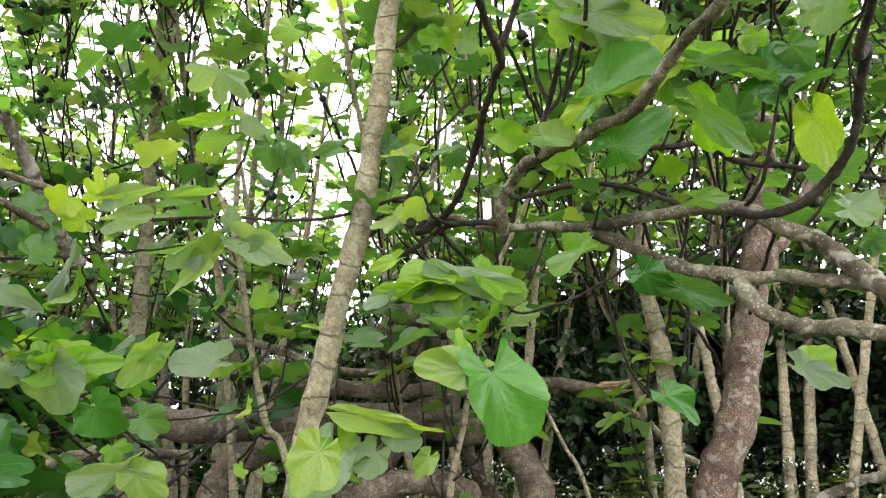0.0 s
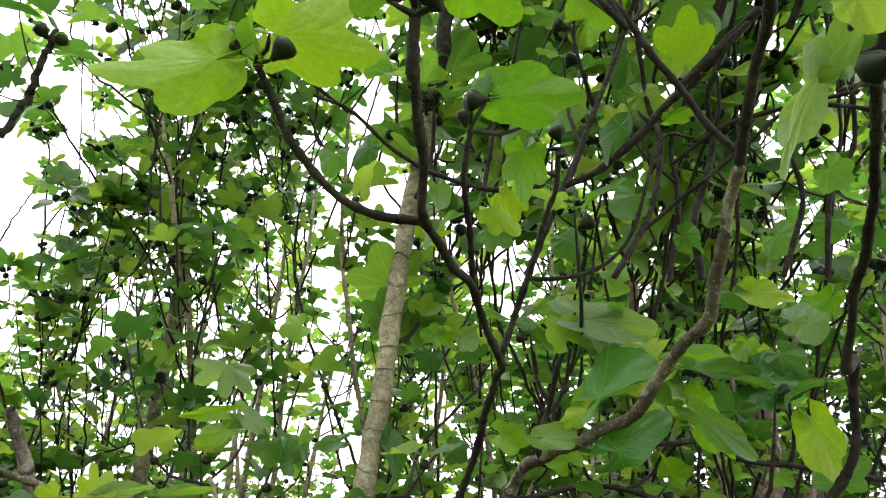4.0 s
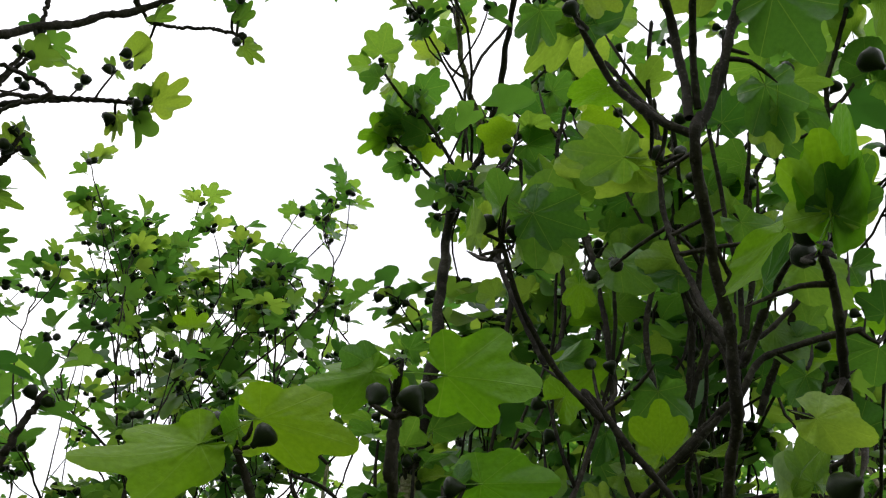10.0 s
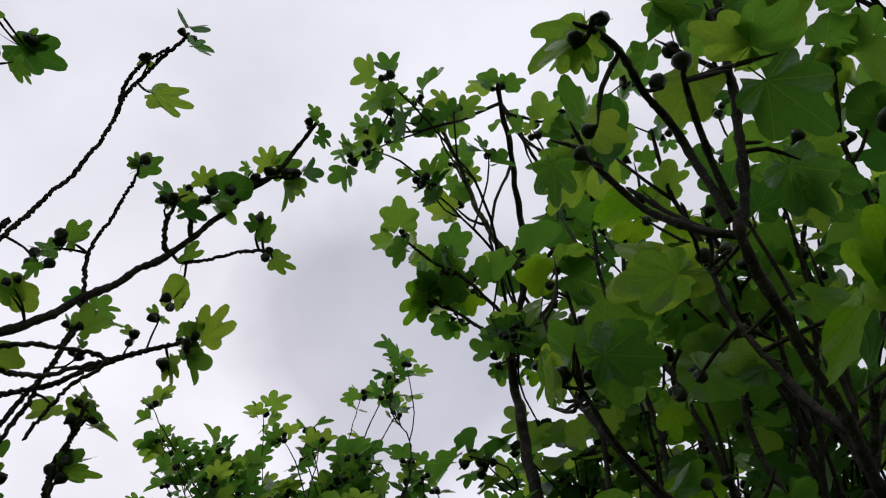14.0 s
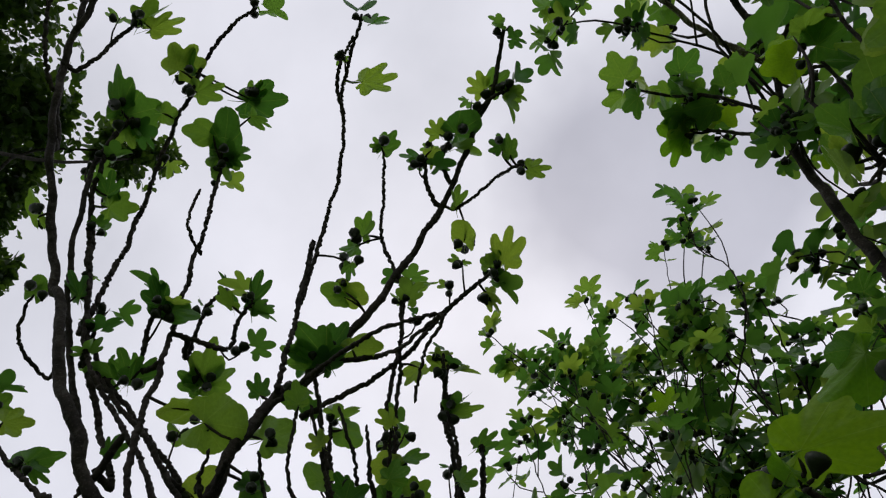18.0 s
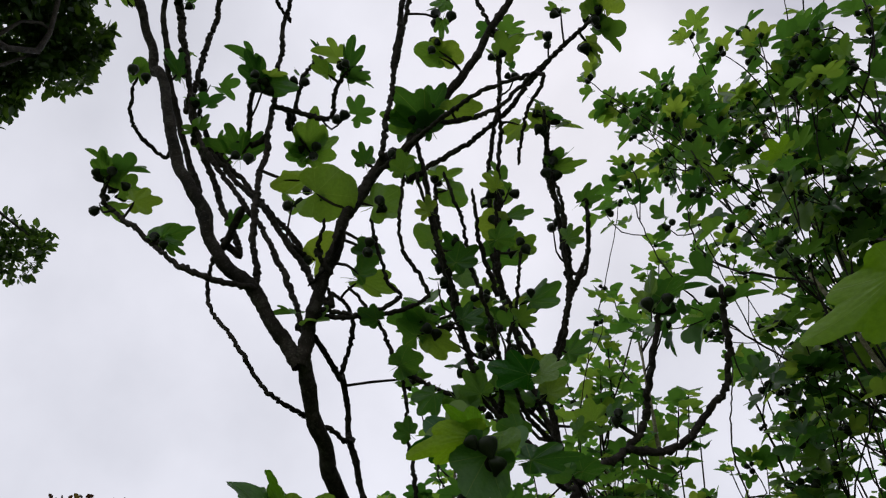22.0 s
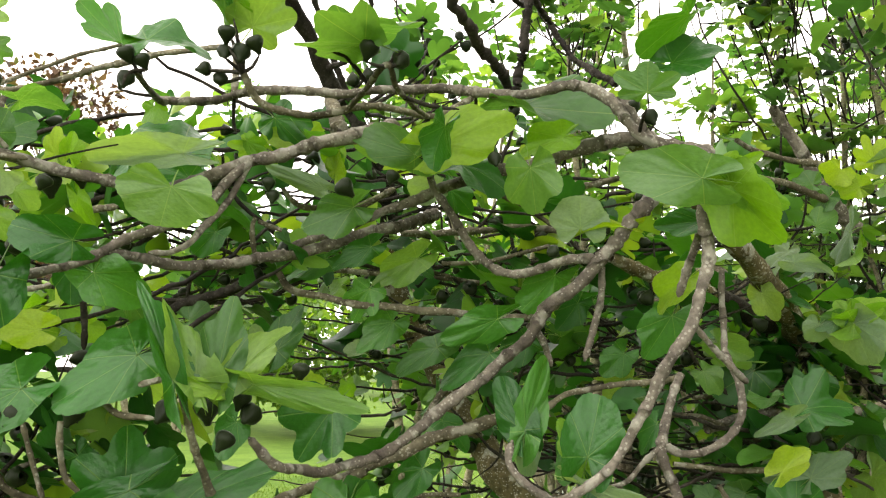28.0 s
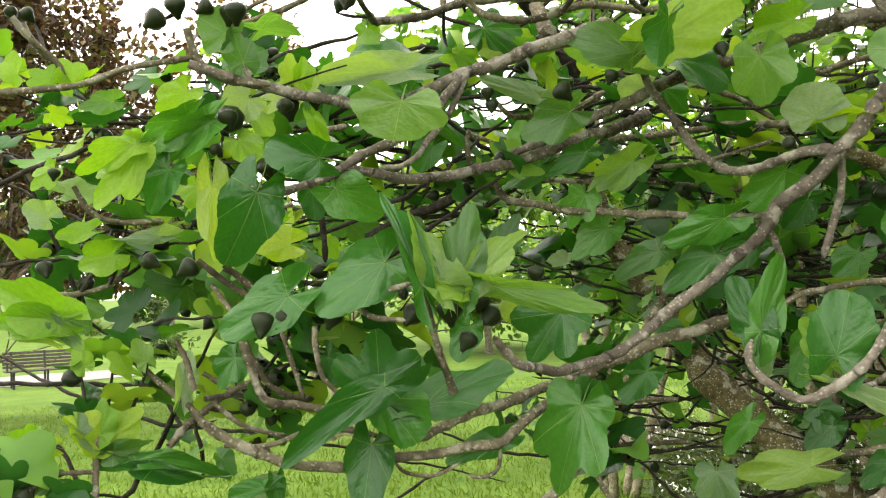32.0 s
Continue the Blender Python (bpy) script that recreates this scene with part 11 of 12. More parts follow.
t.leaf('h', (-1.254, 0.106, 1.626), (-0.070, 0.081, -0.994), (0.998, 0.004, -0.070), 0.115, 0.32)
t.leaf('hd', (-1.260, 0.046, 1.649), (-0.171, -0.453, -0.875), (0.913, -0.406, 0.032), 0.067, 0.64)
t.leaf('hy', (-1.394, -0.156, 1.805), (0.101, -0.954, 0.283), (0.931, 0.191, 0.312), 0.031, 1.30)
t.leaf('ty', (-1.398, -0.113, 1.793), (0.185, -0.638, 0.748), (0.962, 0.272, -0.005), 0.031, 1.34)
t.leaf('hy', (-1.396, -0.078, 1.796), (0.223, -0.368, 0.903), (0.972, 0.159, -0.176), 0.045, 0.76)
t.leaf('hy', (-1.393, -0.062, 1.806), (0.166, 0.890, 0.425), (-0.099, 0.444, -0.891), 0.036, 0.75)
t.leaf('ty', (-1.422, -0.104, 1.665), (-0.100, -0.698, -0.709), (0.886, -0.386, 0.255), 0.045, 0.76)
t.leaf('og', (-1.431, -0.112, 1.590), (0.053, -0.830, 0.555), (0.994, -0.007, -0.107), 0.038, 0.92)
t.leaf('og', (-1.422, 0.051, 1.560), (-0.100, -0.995, -0.005), (0.899, -0.092, 0.427), 0.086, 0.23)
t.leaf('hy', (-1.431, -0.017, 1.532), (-0.073, -0.921, -0.384), (0.997, -0.067, -0.028), 0.059, 0.70)
t.leaf('hy', (-1.431, -0.051, 1.569), (-0.052, -0.980, -0.190), (0.886, -0.134, 0.445), 0.050, 0.54)
t.leaf('hy', (-1.404, 0.112, 1.645), (-0.165, -0.316, -0.934), (0.863, -0.505, 0.018), 0.040, 0.84)
t.leaf('hy', (-1.382, 0.239, 1.579), (-0.249, -0.893, -0.375), (0.172, -0.422, 0.890), 0.076, 0.50)
t.leaf('ty', (-1.407, -0.109, 1.751), (-0.039, 0.949, -0.312), (0.828, -0.145, -0.542), 0.034, 0.81)
t.leaf('h', (-1.397, -0.020, 1.775), (-0.114, -0.964, -0.239), (0.991, -0.093, -0.096), 0.051, 0.53)
t.leaf('hy', (-1.136, -0.103, 1.440), (0.007, -0.903, 0.429), (0.977, -0.086, -0.197), 0.084, 0.57)
t.leaf('hy', (-1.136, -0.106, 1.434), (0.010, -0.999, 0.036), (0.997, 0.013, 0.080), 0.073, 0.44)
t.leaf('og', (-1.136, -0.103, 1.427), (0.059, 0.717, -0.694), (0.998, -0.049, 0.034), 0.040, 0.41)
t.leaf('h', (-1.136, -0.112, 1.413), (-0.010, -0.940, 0.340), (0.824, 0.185, 0.536), 0.046, 0.47)
t.leaf('hy', (-1.516, -0.032, 1.231), (-0.129, 0.080, 0.988), (0.787, -0.599, 0.151), 0.061, 0.72)
t.leaf('hy', (-1.515, -0.041, 1.223), (-0.138, -0.647, 0.750), (0.877, 0.271, 0.396), 0.066, 0.66)
t.leaf('hy', (-1.514, -0.024, 1.221), (-0.028, 0.751, 0.660), (0.966, -0.150, 0.210), 0.078, 0.56)
t.leaf('h', (-1.509, -0.011, 1.202), (0.065, 0.977, 0.204), (0.969, -0.013, -0.247), 0.064, 0.45)
t.leaf('od', (-1.503, 0.025, 1.185), (0.177, 0.978, -0.112), (0.842, -0.092, 0.531), 0.154, 0.19)
t.leaf('hd', (-1.497, 0.051, 1.168), (0.213, 0.940, -0.265), (0.949, -0.263, -0.171), 0.125, 0.17)
t.leaf('hg', (-1.519, -0.062, 1.243), (0.149, 0.773, -0.617), (0.787, 0.284, 0.547), 0.067, 0.65)
t.leaf('hy', (-1.517, -0.105, 1.220), (-0.044, -0.962, 0.271), (0.918, 0.069, 0.391), 0.051, 0.57)
t.leaf('ty', (-1.520, -0.130, 1.240), (0.088, -0.871, -0.483), (0.995, 0.094, 0.011), 0.046, 0.79)
t.leaf('h', (-1.507, -0.097, 1.166), (0.041, -0.973, -0.226), (0.850, -0.085, 0.520), 0.050, 0.58)
t.leaf('hy', (-1.524, 0.018, 1.331), (-0.112, -0.553, 0.826), (0.688, 0.556, 0.466), 0.048, 0.75)
t.leaf('h', (-1.522, 0.045, 1.349), (-0.103, -0.409, 0.907), (0.914, -0.399, -0.077), 0.044, 0.66)
t.leaf('hy', (-1.530, -0.054, 1.345), (-0.082, -0.508, 0.857), (0.983, -0.182, -0.013), 0.034, 0.85)
t.leaf('hg', (-1.509, 0.100, 1.288), (-0.049, 0.251, 0.967), (0.985, 0.174, 0.004), 0.080, 0.36)
t.leaf('hg', (-1.450, 0.243, 1.125), (-0.205, -0.973, -0.105), (0.766, -0.226, 0.602), 0.077, 0.38)
t.limb((-1.401, -0.193, 1.773), (-1.381, -0.133, 1.778), (-1.358, -0.079, 1.782), (-1.329, -0.026, 1.802), (-1.299, 0.027, 1.816), (-1.265, 0.096, 1.825), r=(0.0050, 0.0046), mat=M_LIMB)
t.limb((-1.372, -0.163, 1.884), (-1.382, -0.133, 1.852), (-1.389, -0.102, 1.827), (-1.396, -0.086, 1.795), r=(0.0050, 0.0040), mat=M_LIMB)
t.limb((-1.211, 0.063, 1.848), (-1.219, 0.076, 1.814), (-1.221, 0.104, 1.789), (-1.218, 0.132, 1.778), (-1.206, 0.184, 1.776), r=(0.0058, 0.0034), mat=M_LIMB)
t.limb((-1.524, -0.072, 1.652), (-1.527, -0.045, 1.610), (-1.526, -0.001, 1.594), (-1.517, 0.073, 1.595), r=(0.0042, 0.0053), mat=M_LIMB)
t.limb((-1.637, -0.131, 1.472), (-1.635, -0.049, 1.470), (-1.631, 0.009, 1.495), (-1.627, 0.028, 1.537), r=(0.0045, 0.0045), mat=M_LIMB)
t.limb((-1.493, -0.038, 1.115), (-1.507, -0.037, 1.177), (-1.516, -0.032, 1.231), r=(0.0064, 0.0042), mat=M_LIMB)
t.limb((-1.506, -0.037, 1.172), (-1.509, -0.097, 1.174), (-1.505, -0.137, 1.153), r=(0.0042, 0.0032), mat=M_LIMB)
t.limb((-1.624, 0.037, 1.343), (-1.562, 0.088, 1.293), (-1.504, 0.113, 1.268), (-1.441, 0.144, 1.225), (-1.366, 0.222, 1.196), r=(0.0057, 0.0069), mat=M_LIMB)
t.limb((-1.499, 0.079, 1.203), (-1.524, 0.121, 1.239), (-1.540, 0.205, 1.287), (-1.548, 0.293, 1.322), (-1.555, 0.363, 1.345), r=(0.0064, 0.0045), mat=M_LIMB)
t.limb((-1.408, 0.106, 1.307), (-1.415, 0.094, 1.354), (-1.420, 0.077, 1.392), r=(0.0050, 0.0040), mat=M_LIMB)
t.limb((-1.414, 0.113, 1.522), (-1.407, 0.158, 1.484), (-1.397, 0.203, 1.454), r=(0.0050, 0.0050), mat=M_LIMB)
t.fig((-1.215, 0.017, 1.853), (0.229, 0.731, 0.643), 0.0159)
t.fig((-1.193, 0.120, 1.867), (0.200, 0.040, 0.979), 0.0150)
t.fig((-1.197, 0.084, 1.875), (0.410, 0.756, 0.510), 0.0124)
t.fig((-1.233, 0.127, 1.721), (-0.053, -0.226, 0.973), 0.0159)
t.fig((-1.244, 0.150, 1.628), (0.385, -0.179, 0.906), 0.0177)
t.fig((-1.232, 0.186, 1.652), (0.354, -0.513, 0.782), 0.0150)
t.fig((-1.270, 0.071, 1.501), (0.157, 0.804, 0.573), 0.0159)
t.fig((-1.276, 0.024, 1.512), (-0.382, -0.804, 0.456), 0.0133)
t.fig((-1.208, 0.206, 1.744), (0.234, 0.379, 0.895), 0.0115)
t.fig((-1.275, -0.107, 1.635), (0.153, 0.053, 0.987), 0.0088)
t.fig((-1.286, -0.117, 1.501), (-0.577, -0.173, 0.798), 0.0124)


def crown(t, start, centre, radius, count, size=0.085, leaves=4, figs=3, r=0.0055, own=False, kinds="ttp"):
    """A few forking branches from start into the crown, each with short shoots that end in sprays."""
    rng = t.rng
    start, centre, radius = np.array(start, float), np.array(centre, float), np.array(radius, float)
    forks = max(3, count // 5)
    stem = t.lines[1 if t in (stem_main, open_fig) else 0][0]
    for n in range(forks):
        if n % 4 and t is not open_fig:
            start = stem[int(len(stem) * (0.5 + 0.49 * rng.random()))]
        q = rng.normal(size=3)
        q *= rng.random() ** 0.5 / np.linalg.norm(q)
        end = centre + q * radius
        mid = start * 0.5 + end * 0.5 + rng.normal(size=3) * 0.12 * np.linalg.norm(end - start) - np.array((0, 0, 0.1))
        line = spline([start, mid, end], 0.05)
        line[1:-1] += (rng.random((len(line) - 2, 3)) - 0.5) * 0.01
        t.twig(line, r * 1.3, r * 0.6, 6)
        t.spray(end, end - mid, leaves, size, figs, own, kinds)
        for _ in range(max(1, round(count / forks) - 1)):
            k = int(len(line) * (0.35 + 0.6 * rng.random()))
            k = min(max(k, 1), len(line) - 2)
            way = line[k + 1] - line[k - 1]
            way = way / np.linalg.norm(way) + rng.normal(size=3) * 0.55 + np.array((0, 0, 0.25))
            tip = line[k] + way * (0.1 + 0.15 * rng.random())
            twig = spline([line[k], (line[k] + tip) / 2 + rng.normal(size=3) * 0.03, tip], 0.05)
            t.twig(twig, r * 0.75, r * 0.55)
            t.spray(tip, way, leaves, size, figs, own, kinds)


# ---- crowns of the traced trees ----
for i, s in enumerate((stem_l1, stem_l2, stem_l4, stem_l7, stem_l8, stem_l10, stem_l11, stem_l14, stem_l15, stem_l16, stem_l3, stem_l5)):
    line = s.lines[0][0]
    line = line[:int(len(line) * 0.85)] if s in (stem_l2, stem_l4) else line
    s.shoots(line, 14, 0.6, r=0.005, leaves=4, size=0.09, figs=1, start=0.4)
top = (-1.323, 2.919, 4.936)
crown(stem_l1, top, (-1.482, 2.324, 4.916), (0.6, 0.6, 0.7), 44, r=0.004)
crown(stem_l15, (-1.989, 3.534, 3.257), (-1.739, 2.629, 4.694), (0.4, 0.4, 0.4), 14, r=0.004)
crown(stem_l2, (-1.148, 2.544, 3.622), (-1.010, 2.377, 4.674), (0.5, 0.5, 0.55), 36, r=0.004)
crown(stem_l11, (-0.827, 4.134, 4.395), (-0.786, 2.500, 4.900), (0.36, 0.36, 0.4), 22)
crown(stem_l4, (-0.424, 2.675, 3.736), (-0.496, 2.553, 4.398), (0.4, 0.4, 0.5), 18)
crown(stem_l14, (-1.529, 4.596, 3.724), (-2.031, 3.762, 4.629), (0.9, 0.7, 0.8), 10)
crown(stem_l15, (-1.989, 3.534, 3.257), (-2.086, 3.491, 3.862), (0.7, 0.6, 0.7), 12)
crown(stem_l16, (-0.077, 3.373, 3.858), (0.297, 2.706, 3.995), (0.6, 0.5, 0.6), 24, leaves=5)
crown(stem_l8, (0.734, 2.938, 3.082), (0.610, 1.983, 3.793), (0.5, 0.5, 0.6), 17, leaves=4)
crown(stem_l7, (0.472, 3.293, 2.396), (0.392, 1.938, 4.258), (0.4, 0.4, 0.6), 9)
crown(stem_l10, (1.019, 3.153, 2.992), (1.154, 1.817, 3.570), (0.6, 0.5, 0.6), 18, leaves=4)
crown(stem_l10, (1.019, 3.153, 2.992), (0.970, 1.270, 3.904), (0.5, 0.4, 0.6), 15, leaves=4)
crown(stem_l10, (1.019, 3.153, 2.992), (1.119, 0.995, 3.738), (0.5, 0.5, 0.4), 12)
crown(stem_l8, (0.734, 2.938, 3.082), (0.661, 1.403, 3.450), (0.35, 0.35, 0.4), 12)
crown(stem_l10, (1.019, 3.153, 2.992), (1.193, 0.721, 3.805), (0.45, 0.4, 0.4), 12)
crown(stem_l10, (1.019, 3.153, 2.992), (1.065, 0.964, 3.899), (0.35, 0.35, 0.35), 16, leaves=5)
crown(stem_l8, (0.734, 2.938, 3.082), (0.767, 1.572, 3.677), (0.4, 0.4, 0.35), 15, leaves=5)
crown(stem_l10, (1.019, 3.153, 2.992), (0.649, 1.920, 3.269), (0.4, 0.4, 0.4), 12, leaves=4)
crown(stem_l11, (-0.827, 4.134, 4.395), (-0.929, 2.494, 4.184), (0.42, 0.42, 0.7), 44, leaves=5, r=0.004)
crown(stem_l15, (-1.989, 3.534, 3.257), (-1.319, 2.741, 3.334), (0.42, 0.42, 0.5), 46, leaves=5, r=0.004)
crown(stem_l14, (-1.529, 4.596, 3.724), (-1.464, 2.464, 4.827), (0.45, 0.4, 0.35), 24, leaves=4, r=0.004)
crown(stem_l4, (-0.424, 2.675, 3.736), (-0.209, 2.522, 4.589), (0.35, 0.35, 0.4), 18, leaves=4, r=0.004)
crown(stem_l16, (-0.077, 3.373, 3.858), (0.239, 1.808, 3.746), (0.3, 0.3, 0.35), 18, leaves=4)
crown(stem_l8, (0.734, 2.938, 3.082), (0.633, 1.561, 3.728), (0.3, 0.3, 0.3), 12, leaves=4)
crown(stem_l16, (-0.077, 3.373, 3.858), (0.138, 1.913, 3.689), (0.32, 0.32, 0.32), 15, leaves=4)
crown(stem_l8, (0.734, 2.938, 3.082), (0.554, 1.927, 3.871), (0.32, 0.32, 0.32), 15, leaves=4)
crown(stem_l7, (0.472, 3.293, 2.396), (0.927, 1.824, 3.813), (0.32, 0.32, 0.32), 15, leaves=4)
crown(stem_l16, (-0.077, 3.373, 3.858), (0.391, 1.808, 3.589), (0.32, 0.32, 0.32), 15, leaves=4)
crown(stem_l5, (0.326, 2.912, 2.330), (0.300, 2.508, 3.324), (0.4, 0.4, 0.5), 8)
for s in (stem_l1, stem_l2, stem_l3, stem_l4, stem_l5, stem_l6, stem_l7, stem_l8, stem_l9, stem_l10, stem_l11, stem_l14, stem_l15, stem_l16):
    s.close(shapes=PALM_SHAPES if s in (stem_l1, stem_l2, stem_l4, stem_l11, stem_l14, stem_l15) else None)
line = stem_main.lines[0][0]
stem_main.shoots(line[int(len(line) * 0.72):], 6, 0.35, leaves=3, size=0.105, figs=3, start=0.2, own=True)
for line, r in stem_main.lines[1:]:
    stem_main.shoots(line, 3, 0.24, leaves=3, size=0.10, figs=3, own=True, kinds="ttp")
for p, d, r in stem_main.tips:
    stem_main.spray(p, d, 4, 0.11, 4, True, "ttp")
crown(stem_main, stem_main.lines[1][0][-5], (-0.087, 0.812, 4.494), (0.36, 0.36, 0.45), 13, size=0.085, figs=4, leaves=3)
crown(stem_main, stem_main.lines[1][0][-5], (0.155, 1.548, 3.946), (0.45, 0.4, 0.45), 20, size=0.085, figs=4, leaves=3)
crown(stem_main, stem_main.lines[1][0][-5], (0.474, 1.106, 4.249), (0.4, 0.4, 0.5), 15, size=0.085, figs=4, leaves=3)
stem_main.close(shapes=PALM_SHAPES)
eye0 = np.array((0.0, 0.2, 1.55))
for line, r in spread.lines:
    if 0.0055 < r[0] < 0.012 and np.linalg.norm(line[-1] - eye0) > 1.25:
        spread.shoots(line, 3, 0.24, r=0.0045, leaves=2, size=0.078, figs=1, own=True, kinds="htt")
spread.close()
for line, r in open_fig.lines:
    if 0.0071 < r[0] < 0.012:
        open_fig.spray(line[-1], line[-1] - line[-4], 2, 0.07, 2, False, "tp")
        if line[-1][2] > 2.75:
            open_fig.shoots(line, 1, 0.15, r=0.0036, leaves=1, size=0.062, figs=2, start=0.25)
    elif r[0] >= 0.012 and line[-1][2] > 4.0:
        open_fig.spray(line[-1], line[-1] - line[-4], 3, 0.07, 4, False, "tp")
crown(open_fig, (-1.553, 1.497, 2.676), (-1.576, 1.314, 3.059), (0.35, 0.3, 0.4), 9, size=0.07, leaves=2, r=0.005)
crown(open_fig, (-1.912, 1.192, 2.235), (-1.894, 1.631, 2.690), (0.5, 0.4, 0.3), 9, size=0.07, leaves=2, r=0.005)
open_fig.close(shapes=PALM_SHAPES)
for line, r in low.lines:
    far = np.linalg.norm(line.mean(0) - eye0)
    if far > 1.55 and line[:, 2].max() < 1.95:
        low.shoots(line, 3, 0.25, r=0.004, leaves=3, size=0.08, figs=1, kinds="ht", up=0.4)


def tangle(t, centre, extent, count, r=0.005, leaves=2, size=0.075):
    """Long thin limbs that arch roughly level and cross one another."""
    rng = t.rng
    centre, extent = np.array(centre), np.array(extent)
    axis = np.array((0.62, 0.78, 0.0))
    for _ in range(count):
        c = centre + (rng.random(3) - 0.5) * 2 * extent
        half = axis * (0.25 + 0.35 * rng.random()) * (1 if rng.random() < 0.5 else -1) + rng.normal(size=3) * (0.2, 0.2, 0.11)
        line = spline([c - half, c - half * 0.3 + (0, 0, -0.06 * rng.random()), c + half * 0.4 + rng.normal(size=3) * 0.07, c + half + (0, 0, 0.16 * rng.random())], 0.03)
        line[1:-1] += (rng.random((len(line) - 2, 3)) - 0.5) * 0.008
        if line[:, 2].max() > centre[2] + extent[2] + 0.12:
            continue
        thick = r * (0.7 + 0.6 * rng.random())
        t.twigs.append(tube(line, (r * 0.25, thick * 0.7, thick, thick, r * 0.6), 6, rng, 0.2))
        if leaves:
            t.spray(line[-1], half, leaves, size, 1, False, "ht")
            t.spray(line[int(len(line) * rng.random())], half + rng.normal(size=3) * 0.3, leaves, size, 1, False, "ht")


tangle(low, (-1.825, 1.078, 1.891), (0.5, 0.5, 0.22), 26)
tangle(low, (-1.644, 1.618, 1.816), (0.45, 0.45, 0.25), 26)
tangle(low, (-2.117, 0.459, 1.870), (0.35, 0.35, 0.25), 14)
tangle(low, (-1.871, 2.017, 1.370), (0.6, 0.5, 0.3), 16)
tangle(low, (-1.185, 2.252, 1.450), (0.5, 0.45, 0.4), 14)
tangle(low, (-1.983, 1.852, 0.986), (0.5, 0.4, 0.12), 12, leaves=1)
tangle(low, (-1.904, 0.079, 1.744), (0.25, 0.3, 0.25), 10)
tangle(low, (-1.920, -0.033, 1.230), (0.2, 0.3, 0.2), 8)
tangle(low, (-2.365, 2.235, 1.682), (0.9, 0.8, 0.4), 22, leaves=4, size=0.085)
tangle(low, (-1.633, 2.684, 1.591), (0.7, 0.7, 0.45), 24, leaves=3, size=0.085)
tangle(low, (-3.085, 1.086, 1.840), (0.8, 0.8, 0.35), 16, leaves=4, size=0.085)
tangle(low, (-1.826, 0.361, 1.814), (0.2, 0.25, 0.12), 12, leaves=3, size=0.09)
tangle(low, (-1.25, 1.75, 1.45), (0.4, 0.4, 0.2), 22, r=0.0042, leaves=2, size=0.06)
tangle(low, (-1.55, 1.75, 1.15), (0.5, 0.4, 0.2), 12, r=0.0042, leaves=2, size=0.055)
def leaf_layer(t, centre, extent, count, size, tones):
    """Single leaves held level or hanging at the ends of hidden shoots."""
    rng = t.rng
    for _ in range(count):
        p = np.array(centre) + (rng.random(3) - 0.5) * 2 * np.array(extent)
        d = rng.normal(size=3) * (1, 1, 0.5)
        n = rng.normal(size=3) * 0.5 + (0.35, -0.35, 0.7)
        kind = "ohht"[int(rng.integers(4))] + tones[int(rng.integers(len(tones)))]
        t.leaf(kind, p, d, n, size * (0.6 + 0.8 * rng.random()), 0.8 + 0.3 * rng.random())


leaf_layer(low, (-1.05, 1.75, 1.40), (0.35, 0.35, 0.42), 46, 0.075, ("", "", "g", "y", "d"))
leaf_layer(low, (-2.05, 0.35, 1.60), (0.35, 0.45, 0.20), 26, 0.075, ("y", "y", "", ""))
leaf_layer(low, (-2.10, 1.15, 1.62), (0.4, 0.4, 0.22), 26, 0.075, ("y", "", "", "g"))
# Dark twigs and foliage colour stand in for shade inside the crown.
low.close(mat=M_DENSE, bark=M_SHADED)
gnarled.close()
stub = gnarled.lines[3][0]
way = (stub[-1] - stub[-4]) / np.linalg.norm(stub[-1] - stub[-4])
for k in range(9):
    off = gnarled.rng.normal(size=3) * 0.011
    tip = stub[-1] + way * (0.02 + 0.07 * gnarled.rng.random()) + off * 1.8 + np.array((0, 0, 0.02 * gnarled.rng.random()))
    v, q, u = tube(spline([stub[-5] + off, stub[-1] + off * 1.3, tip], 0.02), (0.009, 0.007, 0.002), 5, gnarled.rng, 0.2)
    part("splinter", mesh_of("splinter", v - np.array(gnarled.base), q, M_BREAK, u, False), gnarled.ob, "pale torn wood splinter")


# ---- the thicket behind ----
def thicket_tree(x, y, height, seed, stems=4, spreading=0.9, per=15, size=0.115, label="dense fig tree with slender pale stems and green leaves", start=0.15, reach=0.8, leaves=5):
    t = Tree("fig_tree", (x, y, 0), label, seed, "fig trees of the thicket")
    rng = t.rng
    for k in range(stems):
        a = k * 2.4 + rng.random()
        out = np.array((math.cos(a), math.sin(a), 0)) * spreading * (0.4 + 0.6 * rng.random())
        h = height * (0.75 + 0.3 * rng.random())
        foot = np.array((x, y, -0.05)) + out * 0.15
        line = t.limb(foot, foot + out * 0.4 + (0, 0, h * 0.35), foot + out * 0.85 + (0, 0, h * 0.7), foot + out * 1.1 + (0, 0, h), r=(0.03 + 0.015 * rng.random(), 0.007), mat=M_STEM, name="trunk", sides=7)
        t.shoots(line, per, reach, leaves=leaves, size=size, figs=0, start=start, up=0.6)
        t.shoots(line, 5, reach * 0.8, leaves=5, size=size, figs=2, start=0.75, up=0.9)
    t.close()
    return t


